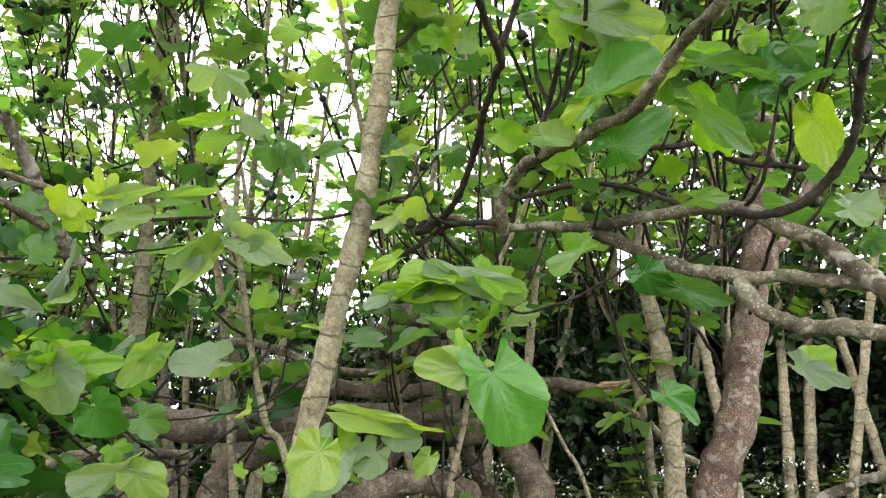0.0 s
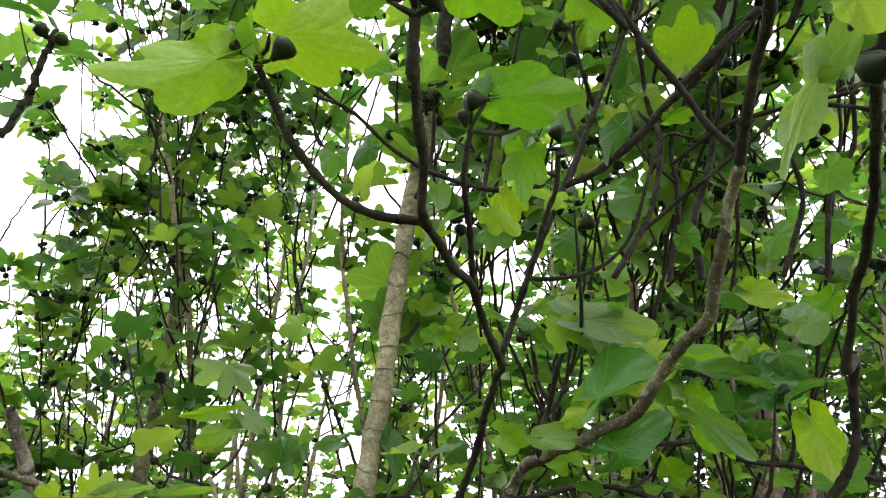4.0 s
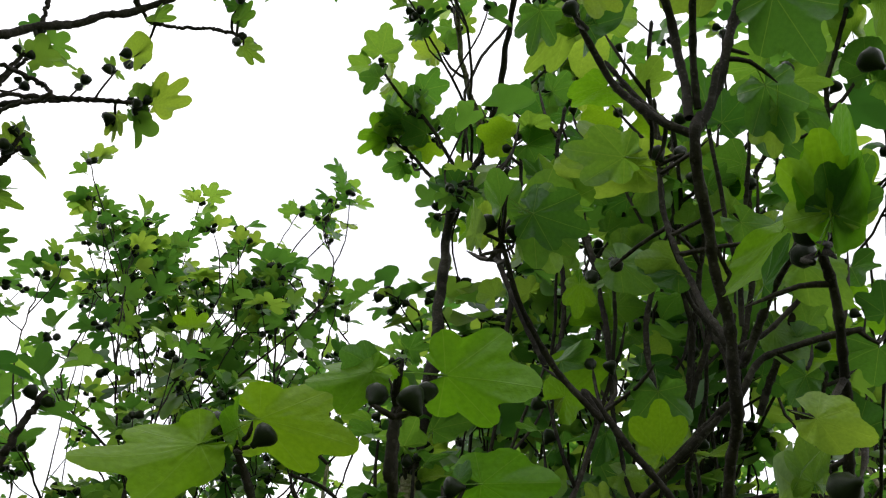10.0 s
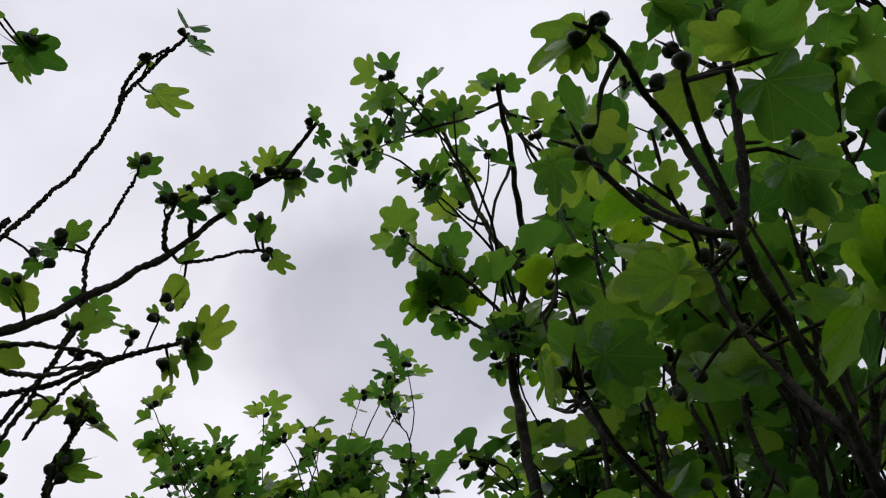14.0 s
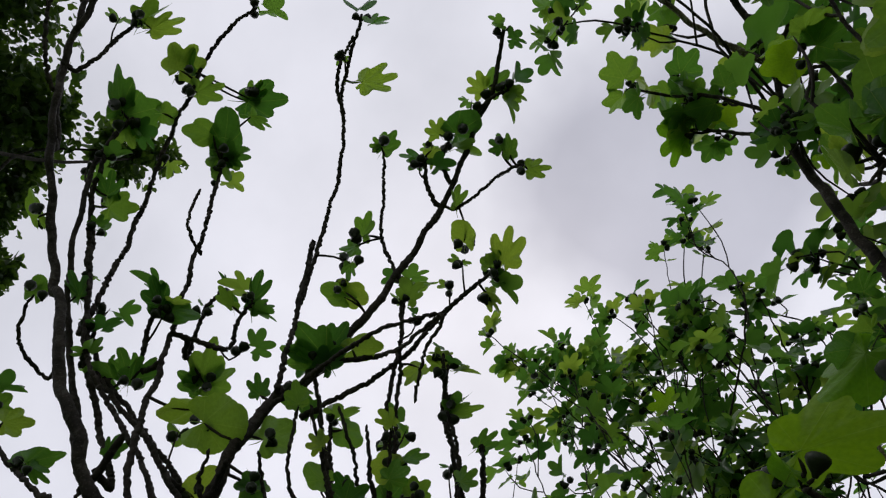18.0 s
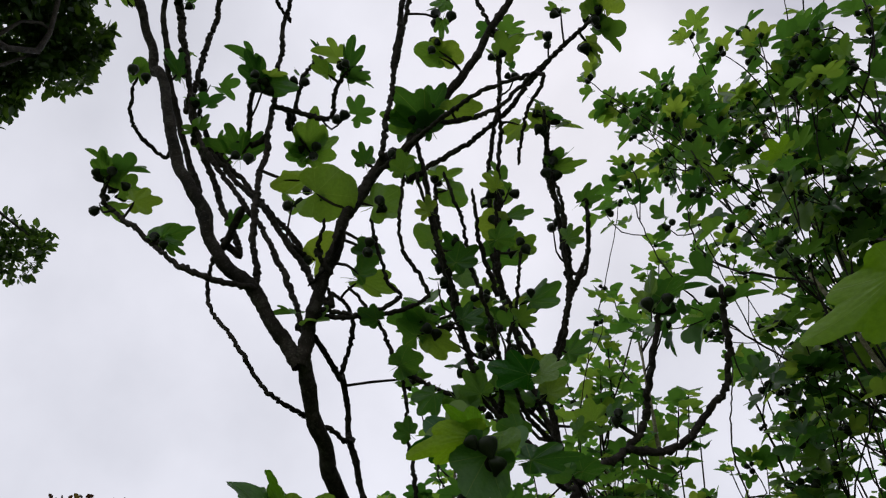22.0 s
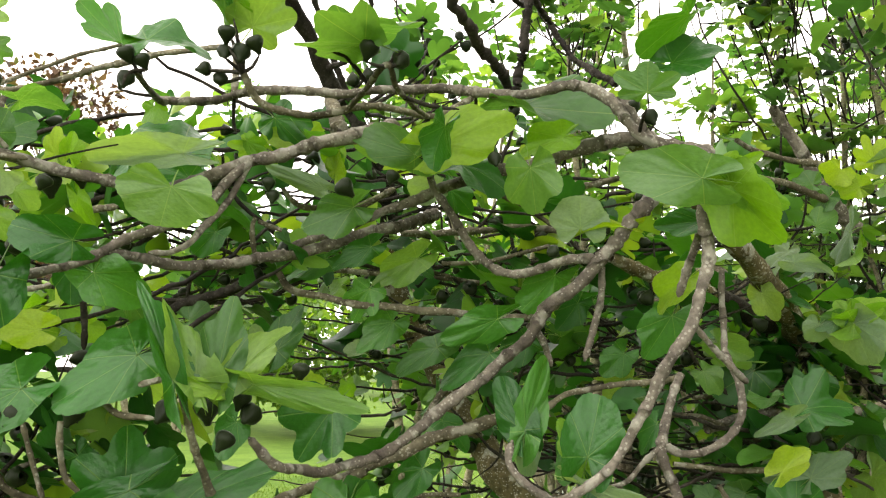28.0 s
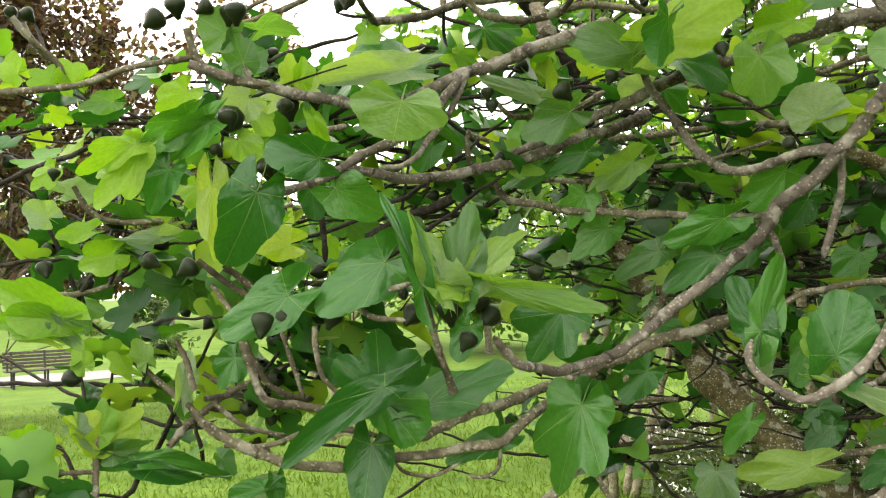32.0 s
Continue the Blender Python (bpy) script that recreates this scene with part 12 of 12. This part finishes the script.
for i in range(10):
    az, dist = -40 + i * 9.3, (4.4, 5.3, 4.8, 5.8, 5.1, 6.0, 5.2, 6.3, 5.5, 6.6)[i]
    thin = i > 4
    thicket_tree(-dist * math.sin(radians(az)), dist * math.cos(radians(az)), (5.4, 5.7, 5.3, 5.4, 5.0, 4.9, 4.8, 4.9, 4.6, 4.4)[i], 300 + i, per=(24, 24, 24, 24, 24, 9, 9, 10, 16, 16)[i], size=0.085 if thin else 0.1, leaves=(7, 7, 7, 7, 7, 4, 4, 4, 6, 6)[i], start=0.25 if thin else 0.42)
for i in range(7):
    az, dist = -44 + i * 14.5, (9.0, 9.6, 9.1, 9.8, 9.2, 10.0, 9.5)[i]
    thicket_tree(-dist * math.sin(radians(az)), dist * math.cos(radians(az)), (7.0, 6.8, 6.4, 6.0, 5.2, 4.6, 4.2)[i], 340 + i, stems=5, spreading=1.6, per=(30, 30, 28, 24, 10, 9, 14)[i], size=0.12, leaves=(9, 9, 9, 7, 5, 4, 4)[i], reach=1.1, start=0.3)


for x, y, high, seed in ((-4.72, 3.63, 4.35, 371), (-3.22, 4.00, 4.01, 372), (-8.01, 2.77, 4.14, 373)):
    thicket_tree(x, y, high, seed, stems=5, spreading=1.1, per=15, size=0.10, start=0.3, reach=0.6, leaves=5, label="bushy fig tree with bright green leaves beyond the low limbs")
for az, dist, high, seed in ((3, 6.6, 3.0, 381), (11, 7.0, 3.3, 382), (19, 6.7, 3.0, 383), (27, 7.2, 3.1, 384)):
    thicket_tree(-dist * math.sin(radians(az)), dist * math.cos(radians(az)), high, seed, stems=6, spreading=0.9, per=20, size=0.075, start=0.12, reach=0.5, leaves=7, label="low bushy fig tree with many small leaves")
spot = (-2.188, 4.196, 2.516)
thicket_tree(spot[0], spot[1], 2.9, 361, stems=5, spreading=0.8, per=16, size=0.09, start=0.15, reach=0.5, label="low bushy fig tree with many small leaves")


def leaf_cloud(rng, clumps, per, size, flat=0.7):
    """Places, directions, normals and sizes of small leaves in clumps of (x, y, z, radius)."""
    ps, ds, ns, ss = [], [], [], []
    for x, y, z, r in clumps:
        n = int(per * r * r)
        q = rng.normal(size=(n, 3))
        q *= (rng.random(n) ** 0.45 / np.linalg.norm(q, axis=1))[:, None]
        wob = 1 + 0.35 * np.sin(q * 5 + x)
        ps.append(np.array((x, y, z)) + q * wob * r * np.array((1, 1, flat)))
        ds.append(rng.normal(size=(n, 3)) + q)
        ns.append(rng.normal(size=(n, 3)) * 0.6 + (0, 0, 0.8))
        ss.append(size * (0.6 + 0.8 * rng.random(n)))
    return np.concatenate(ps), np.concatenate(ds), np.concatenate(ns), np.concatenate(ss)


SMALL = [(np.array(((0, 0, 0), (0.3, 0.35, 0.06), (0.22, 0.75, 0.0), (0, 1, -0.08), (-0.22, 0.75, 0.0), (-0.3, 0.35, 0.06)), float), np.array(((0, 1, 2), (0, 2, 3), (0, 3, 4), (0, 4, 5))))]


def clump_tree(name, base, label, clumps, per, size, mat, seed, trunk_r, bark, fork=0.4, category="tree", leaves_label="", flat=0.7, group=""):
    """A broad tree: trunk, a limb to every clump, and small leaves in uneven clumps."""
    t = tree_thing(name, base, label, category, group)
    rng = np.random.default_rng(seed)
    base = np.array(base, float)
    mid = np.mean([c[:3] for c in clumps], axis=0)
    head = base + (mid - base) * fork
    v, q, u = tube(spline([base - (0, 0, 0.1), (base + head) / 2 + (0.05, 0.03, 0), head], 0.3), (trunk_r, trunk_r * 0.6), 12, rng, 0.15)
    part("trunk", mesh_of("trunk", v - base, q, bark, u, True), t)
    for x, y, z, r in clumps:
        end = np.array((x, y, z))
        bow = 0.07 * np.linalg.norm(end - head)
        line = spline([head] + [head + (end - head) * k + rng.normal(size=3) * bow * (1 - abs(2 * k - 1)) for k in (0.25, 0.5, 0.75)] + [end], 0.25)
        v, q, u = tube(line, (trunk_r * 0.13, trunk_r * 0.03), 6, rng, 0.2)
        part("limb", mesh_of("limb", v - base, q, bark, u, True), t)
    p, d, n, s = leaf_cloud(rng, clumps, per, size, flat)
    v, f = scatter(SMALL, p, d, n, s, rng)
    tagged(part("crown", mesh_of("crown", v - base, f, mat, None, False), t), leaves_label, kind="stuff")
    return t


# ---- tall dark tree beyond the open fig ----
oak = [(*c, r) for c, r in (
    ((-3.879, -1.624, 8.347), 0.75), ((-4.493, -1.156, 8.054), 0.7), ((-5.281, -0.974, 7.731), 0.7), ((-5.830, -0.313, 7.567), 0.5), ((-4.365, -0.681, 8.203), 0.45), ((-4.364, 0.038, 8.470), 0.4), ((-4.243, 0.358, 8.650), 0.2),
    ((-3.626, -1.441, 8.524), 0.4), ((-7.574, 0.008, 6.421), 0.34), ((-7.470, 0.227, 6.573), 0.14), ((-4.381, -2.258, 7.848), 1.0), ((-5.575, -1.702, 7.308), 1.0), ((-6.594, -0.784, 7.305), 0.36), ((-5.638, -2.678, 7.320), 1.3),
    ((-3.370, -2.561, 8.338), 1.0), ((-2.900, -1.968, 8.957), 0.8), ((-5.622, -1.043, 7.864), 0.7), ((-5.085, -0.643, 8.351), 0.5), ((-6.052, -0.468, 7.660), 0.42), ((-6.351, -0.735, 7.323), 0.4), ((-5.433, -0.604, 7.947), 0.5))]
clump_tree("oak_tree", (oak[14][0] - 0.6, oak[14][1] - 0.4, 0.0), "tall dark-leaved tree with dense small foliage against the sky", oak, 5200, 0.085, M_OAK, 71, 0.28, M_SHADED, 0.6, leaves_label="dense dark green small leaves")

# ---- park: copper tree, distant trees ----
copper = [(*c, r) for c, r in (
    ((-13.450, -0.160, 5.473), 1.3), ((-13.596, 0.800, 4.823), 1.2), ((-13.893, -0.305, 3.458), 1.3), ((-14.372, 1.030, 3.310), 1.2), ((-14.511, 0.353, 2.179), 0.9), ((-14.924, 1.629, 2.004), 0.7), ((-14.592, 2.255, 4.195), 1.0),
    ((-13.566, -2.010, 4.534), 1.8), ((-13.818, -2.349, 2.539), 1.6), ((-14.003, 3.146, 5.807), 0.9), ((-15.551, 3.465, 3.007), 0.9), ((-13.259, -1.177, 5.945), 1.3))]
clump_tree("copper_beech", (copper[7][0], copper[7][1], -0.75), "broad copper-leaved tree with dark purple-brown foliage over the lawn", copper, 1900, 0.115, M_COPPER, 72, 0.3, M_PINE, 0.45, leaves_label="purple-brown and rust-coloured leaves")
shade = [(*c, r) for c, r in (((-15.500, -0.318, 2.518), 1.1), ((-15.514, 0.660, 1.729), 0.55), ((-14.937, -1.796, 1.929), 1.2), ((-15.914, 1.845, 1.296), 0.6), ((-15.849, 2.138, 0.545), 0.45))]
clump_tree("dark_shrub", (shade[2][0], shade[2][1], -0.75), "dark green shrub below the copper tree", shade, 2200, 0.09, M_OAK, 73, 0.1, M_PINE, 0.5, "shrub", "dark green leaves")
for i in range(9):
    az, dist = 40 + i * 10.5, (66, 78, 70, 84, 62, 74, 90, 68, 80)[i]
    x, y = -dist * math.sin(radians(az)), dist * math.cos(radians(az))
    h = (11, 9, 12, 10, 13, 9, 12, 10, 11)[i]
    tree_rng = np.random.default_rng(500 + i)
    cl = [(x + tree_rng.normal() * 3.2, y + tree_rng.normal() * 3.2, h * (0.4 + 0.5 * tree_rng.random()), 2.0 + tree_rng.random() * 1.4) for _ in range(9)]
    clump_tree("park_tree", (x, y, -0.75), "distant broad green park tree", cl, 100, 0.68, M_HEDGE, 510 + i, 0.38, M_LIMB, 0.5, leaves_label="green foliage", group="distant park trees")
for i in range(4):
    az, dist = 44 + i * 8, (24, 30, 27, 33)[i]
    x, y = -dist * math.sin(radians(az)), dist * math.cos(radians(az))
    tree_rng = np.random.default_rng(560 + i)
    cl = [(x + tree_rng.normal() * 1.8, y + tree_rng.normal() * 1.8, 0.4 + 5.2 * tree_rng.random(), 1.2 + 0.6 * tree_rng.random()) for _ in range(10)]
    clump_tree("shrubby_tree", (x, y, float(-0.75)), "bushy green tree beyond the lawn", cl, 300, 0.26, M_HEDGE, 570 + i, 0.15, M_LIMB, 0.45, leaves_label="green foliage", group="bushy trees beyond the lawn")
clump_tree("park_tree", (*(-51.910, 2.923, -0.498)[:2], -0.75), "park tree with a straight pale trunk on the lawn", [(*c, r) for c, r in (((-51.530, 2.883, 8.052), 3.2), ((-51.245, -0.210, 10.504), 3.0), ((-50.805, 6.527, 10.533), 3.0))], 60, 0.5, M_HEDGE, 531, 0.4, M_STEM, 0.75, leaves_label="green foliage", group="distant park trees")
shrub = (-49.900, 2.717, -0.900)
clump_tree("round_shrub", (shrub[0], shrub[1], -0.75), "small clipped round shrub at the foot of a park tree", [(shrub[0], shrub[1], -0.35, 0.8)], 500, 0.2, M_HEDGE, 540, 0.05, M_LIMB, 0.3, "shrub", "green leaves")

# ---- dark undergrowth behind the stems ----
hedge_rng = np.random.default_rng(81)
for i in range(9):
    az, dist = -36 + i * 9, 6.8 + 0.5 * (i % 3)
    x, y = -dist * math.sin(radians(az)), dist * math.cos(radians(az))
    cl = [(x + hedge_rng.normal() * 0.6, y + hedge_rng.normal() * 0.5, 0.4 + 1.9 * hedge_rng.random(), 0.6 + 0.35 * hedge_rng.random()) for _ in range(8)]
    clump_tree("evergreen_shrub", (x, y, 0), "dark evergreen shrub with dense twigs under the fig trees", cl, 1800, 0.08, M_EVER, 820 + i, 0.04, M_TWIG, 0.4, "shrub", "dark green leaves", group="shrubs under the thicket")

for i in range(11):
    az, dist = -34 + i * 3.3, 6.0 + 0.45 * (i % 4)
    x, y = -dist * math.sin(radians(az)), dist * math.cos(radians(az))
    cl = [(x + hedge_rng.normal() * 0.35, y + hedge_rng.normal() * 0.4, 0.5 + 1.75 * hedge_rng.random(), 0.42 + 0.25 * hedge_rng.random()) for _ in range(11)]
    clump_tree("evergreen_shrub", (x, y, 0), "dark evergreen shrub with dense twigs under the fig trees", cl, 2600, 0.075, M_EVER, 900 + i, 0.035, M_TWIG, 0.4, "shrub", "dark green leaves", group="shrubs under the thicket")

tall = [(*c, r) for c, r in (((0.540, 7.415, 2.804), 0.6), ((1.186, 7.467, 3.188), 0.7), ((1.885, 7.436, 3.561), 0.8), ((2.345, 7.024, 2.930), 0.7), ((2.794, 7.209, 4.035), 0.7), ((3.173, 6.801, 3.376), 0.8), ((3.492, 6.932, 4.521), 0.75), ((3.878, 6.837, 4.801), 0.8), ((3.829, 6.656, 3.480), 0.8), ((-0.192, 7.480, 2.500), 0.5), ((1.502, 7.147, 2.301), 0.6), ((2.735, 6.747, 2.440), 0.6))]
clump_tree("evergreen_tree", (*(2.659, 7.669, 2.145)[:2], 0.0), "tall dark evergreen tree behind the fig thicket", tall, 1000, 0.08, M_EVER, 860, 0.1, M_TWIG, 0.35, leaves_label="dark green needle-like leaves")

# ---- ground, path, grass ----
def ground_z(x, y):
    """Lawn that falls away gently on the park side."""
    fall = np.clip((-np.asarray(x, float) - 3.0) / 20.0, 0, 1)
    rise = 0.11 * np.clip(np.asarray(y, float) - 3.4, 0, 6) * np.clip((np.asarray(x, float) + 2.5) / 2.0, 0, 1)
    return -0.72 * fall * fall * (3 - 2 * fall) + rise + 0.03 * np.sin(np.asarray(x) * 0.9) * np.cos(np.asarray(y) * 0.8)


gx = np.concatenate([-np.geomspace(600, 31, 16), np.linspace(-30, 12, 85), np.geomspace(13, 600, 16)])
gy = np.concatenate([-np.geomspace(600, 13, 16), np.linspace(-12, 14, 53), np.geomspace(15, 600, 16)])
gxx, gyy = np.meshgrid(gx, gy, indexing="ij")
gv = np.stack([gxx, gyy, ground_z(gxx, gyy)], -1).reshape(-1, 3)
gi, gj = np.meshgrid(np.arange(len(gx) - 1), np.arange(len(gy) - 1), indexing="ij")
gn = len(gy)
gf = np.stack([gi * gn + gj, (gi + 1) * gn + gj, (gi + 1) * gn + gj + 1, gi * gn + gj + 1], -1).reshape(-1, 4)
tagged(new("ground", mesh_of("ground", gv, gf, M_LAWN, None, True)), "mown green lawn sloping away from the fig trees", "ground", kind="structure")

lr, la = np.linspace(0.0, 9.5, 30), np.radians(np.linspace(-60, 48, 60))
lrr, laa = np.meshgrid(lr, la, indexing="ij")
laa = laa + 0.07 * np.sin(lrr * 1.7) + 0.03 * np.sin(lrr * 4.1)
lrr = lrr * (1 + 0.05 * np.sin(laa * 9) + 0.03 * np.sin(laa * 23))
lx, ly = -lrr * np.sin(laa), lrr * np.cos(laa) - 0.6
lz = ground_z(lx, ly) + 0.03 + 0.012 * np.sin(lx * 5) * np.sin(ly * 4.3)
lv = np.stack([lx, ly, lz], -1).reshape(-1, 3)
li, lj = np.meshgrid(np.arange(len(lr) - 1), np.arange(len(la) - 1), indexing="ij")
lf = np.stack([li * len(la) + lj, (li + 1) * len(la) + lj, (li + 1) * len(la) + lj + 1, li * len(la) + lj + 1], -1).reshape(-1, 4)
tagged(new("soil", mesh_of("soil", lv, lf, M_SOIL, None, True)), "bare soil and leaf litter under the fig thicket", "soil", kind="structure")

far_a, far_b = np.array((-21.668, -9.219, 0.147)), np.array((-23.836, 5.185, -0.903))
along = (far_b - far_a)[:2] / np.linalg.norm((far_b - far_a)[:2])
across = np.array((-along[1], along[0])) * (1 if along[0] * 0 + along[1] < 0 else -1)
across = across if (across @ far_a[:2]) > 0 else -across
steps = np.linspace(-6, 0.84 * float(np.linalg.norm((far_b - far_a)[:2])), 60)
pv = []
for s in steps:
    for w in (0.0, 2.4):
        xy = far_a[:2] + along * s + across * w
        pv.append((xy[0], xy[1], float(ground_z(xy[0], xy[1])) + 0.02))
pf = [(2 * i, 2 * i + 1, 2 * i + 3, 2 * i + 2) for i in range(len(steps) - 1)]
tagged(new("path", mesh_of("path", np.array(pv), np.array(pf), M_PATH, None, False)), "pale asphalt footpath across the lawn", "path", kind="structure")

grass_rng = np.random.default_rng(91)
n = 42000
gr = 3.0 + 14 * grass_rng.random(n) ** 1.6
ga = np.radians(46 + 62 * grass_rng.random(n))
bx, by = -gr * np.sin(ga), gr * np.cos(ga)
blade = [(np.array(((-0.08, 0, 0), (0.08, 0, 0), (0.02, 0.6, 0.03), (0.1, 1.0, 0.2)), float), np.array(((0, 1, 2), (1, 3, 2))))]
bd = grass_rng.normal(size=(n, 3)) * 0.45 + (0, 0, 1)
v, f = scatter(blade, np.stack([bx, by, ground_z(bx, by)], -1), bd, grass_rng.normal(size=(n, 3)), 0.035 + 0.04 * grass_rng.random(n), grass_rng, 0.7 + 0.6 * grass_rng.random(n))
tagged(new("grass", mesh_of("grass", v, f, M_BLADE, None, False)), "short mown bright green grass", "grass", kind="stuff")


# ---- cow parsley and low herbs ----
def herb_patch(name, label, count, az0, az1, r0, r1, height, seed, flowers=0.5):
    rng = np.random.default_rng(seed)
    a, r = np.radians(az0 + (az1 - az0) * rng.random(count)), r0 + (r1 - r0) * rng.random(count)
    x, y = -r * np.sin(a), r * np.cos(a)
    z = ground_z(x, y)
    h = height * (0.5 + 0.6 * rng.random(count))
    t = tree_thing(name, (0, 0, 0), label, "herbs")
    t["kind"] = "stuff"
    stems, ps, ds, ns, ss, fp = [], [], [], [], [], []
    for i in range(count):
        foot = np.array((x[i], y[i], z[i]))
        lean = np.append(rng.normal(size=2) * 0.12, 1.0) * h[i]
        stems.append(tube(np.array((foot, foot + lean * 0.5 + rng.normal(size=3) * 0.01, foot + lean)), (0.004, 0.002), 3))
        for k in range(14):
            s = 0.25 + 0.75 * rng.random()
            ps.append(foot + lean * s)
            ds.append(np.append(rng.normal(size=2), 0.25 * rng.normal()))
            ns.append(np.append(rng.normal(size=2) * 0.5, 1.0))
            ss.append(0.035 + 0.05 * rng.random())
        if rng.random() < flowers:
            for k in range(7):
                fp.append(foot + lean + np.append(rng.normal(size=2) * 0.03, rng.normal() * 0.008))
    v, q, u = joined(stems)
    tagged(part("stems", mesh_of("herb_stems", v, q, M_HERB, u, True), t), kind="stuff")
    v, f = scatter(SMALL, ps, ds, ns, ss, rng, np.full(len(ps), 0.8))
    tagged(part("herb_leaves", mesh_of("herb_leaves", v, f, M_HERB, None, False), t), kind="stuff")
    if fp:
        v, f = scatter(SMALL, fp, rng.normal(size=(len(fp), 3)), np.tile((0.1, 0.1, 1.0), (len(fp), 1)), np.full(len(fp), 0.022), rng)
        tagged(part("umbels", mesh_of("umbels", v, f, M_FLOWER, None, False), t), "tiny white flower umbels", kind="stuff")
    return t


herb_patch("cow_parsley", "cow parsley with small white umbels under the fig trees", 2200, -22, 8, 4.0, 7.2, 0.95, 95, 0.4)
herb_patch("cow_parsley", "tall cow parsley and nettles under the fig trees", 2400, -46, -12, 4.0, 7.4, 1.05, 98, 0.35)
herb_patch("cow_parsley", "white-flowered cow parsley among fallen twigs", 700, 30, 50, 3.0, 7.0, 0.6, 96)
herb_patch("low_herbs", "low green herbs between the fig stems", 500, 4, 34, 3.4, 8.0, 0.5, 97, 0.1)


# ---- park bench ----
def bench(m):
    b = tagged(new("park_bench"), "dark slatted wooden park bench beside the path", "bench")
    def board(name, size, place, mat, tilt=0.0, parent=None):
        bm = bmesh.new()
        bmesh.ops.create_cube(bm, size=1)
        bmesh.ops.scale(bm, vec=size, verts=bm.verts)
        bmesh.ops.bevel(bm, geom=bm.edges[:], offset=min(size) * 0.15, segments=1, affect="EDGES")
        me = bpy.data.meshes.new(name)
        bm.to_mesh(me)
        bm.free()
        me.materials.append(mat)
        ob = part(name, me, parent or b)
        ob.matrix_basis = pose(*place, tilt, 0, 0)
        return ob
    for k in range(5):
        board("seat_slat", (1.9, 0.07, 0.035), (0, -0.2 + k * 0.095, 0.44), M_SLAT)
    for k in range(5):
        board("back_slat", (1.9, 0.03, 0.065), (0, 0.26 + k * 0.022, 0.52 + k * 0.085), M_SLAT, -14)
    for x in (-0.75, 0.0, 0.75):
        board("leg", (0.05, 0.05, 0.43), (x, -0.17, 0.215), M_IRON)
        board("leg", (0.05, 0.05, 0.92), (x, 0.27, 0.45), M_IRON, -8)
        board("seat_rail", (0.05, 0.46, 0.04), (x, 0.02, 0.405), M_IRON)
    for x in (-0.9, 0.9):
        board("armrest", (0.05, 0.46, 0.035), (x, 0.0, 0.66), M_IRON)
        board("armrest_post", (0.04, 0.04, 0.24), (x, -0.18, 0.54), M_IRON)
    b.matrix_basis = m
    return b


bp = np.array((-22.470, 0.150, -0.598))
bench(pose(bp[0], bp[1], float(ground_z(bp[0], bp[1])), 0, 0, math.degrees(math.atan2(along[1], along[0]))))
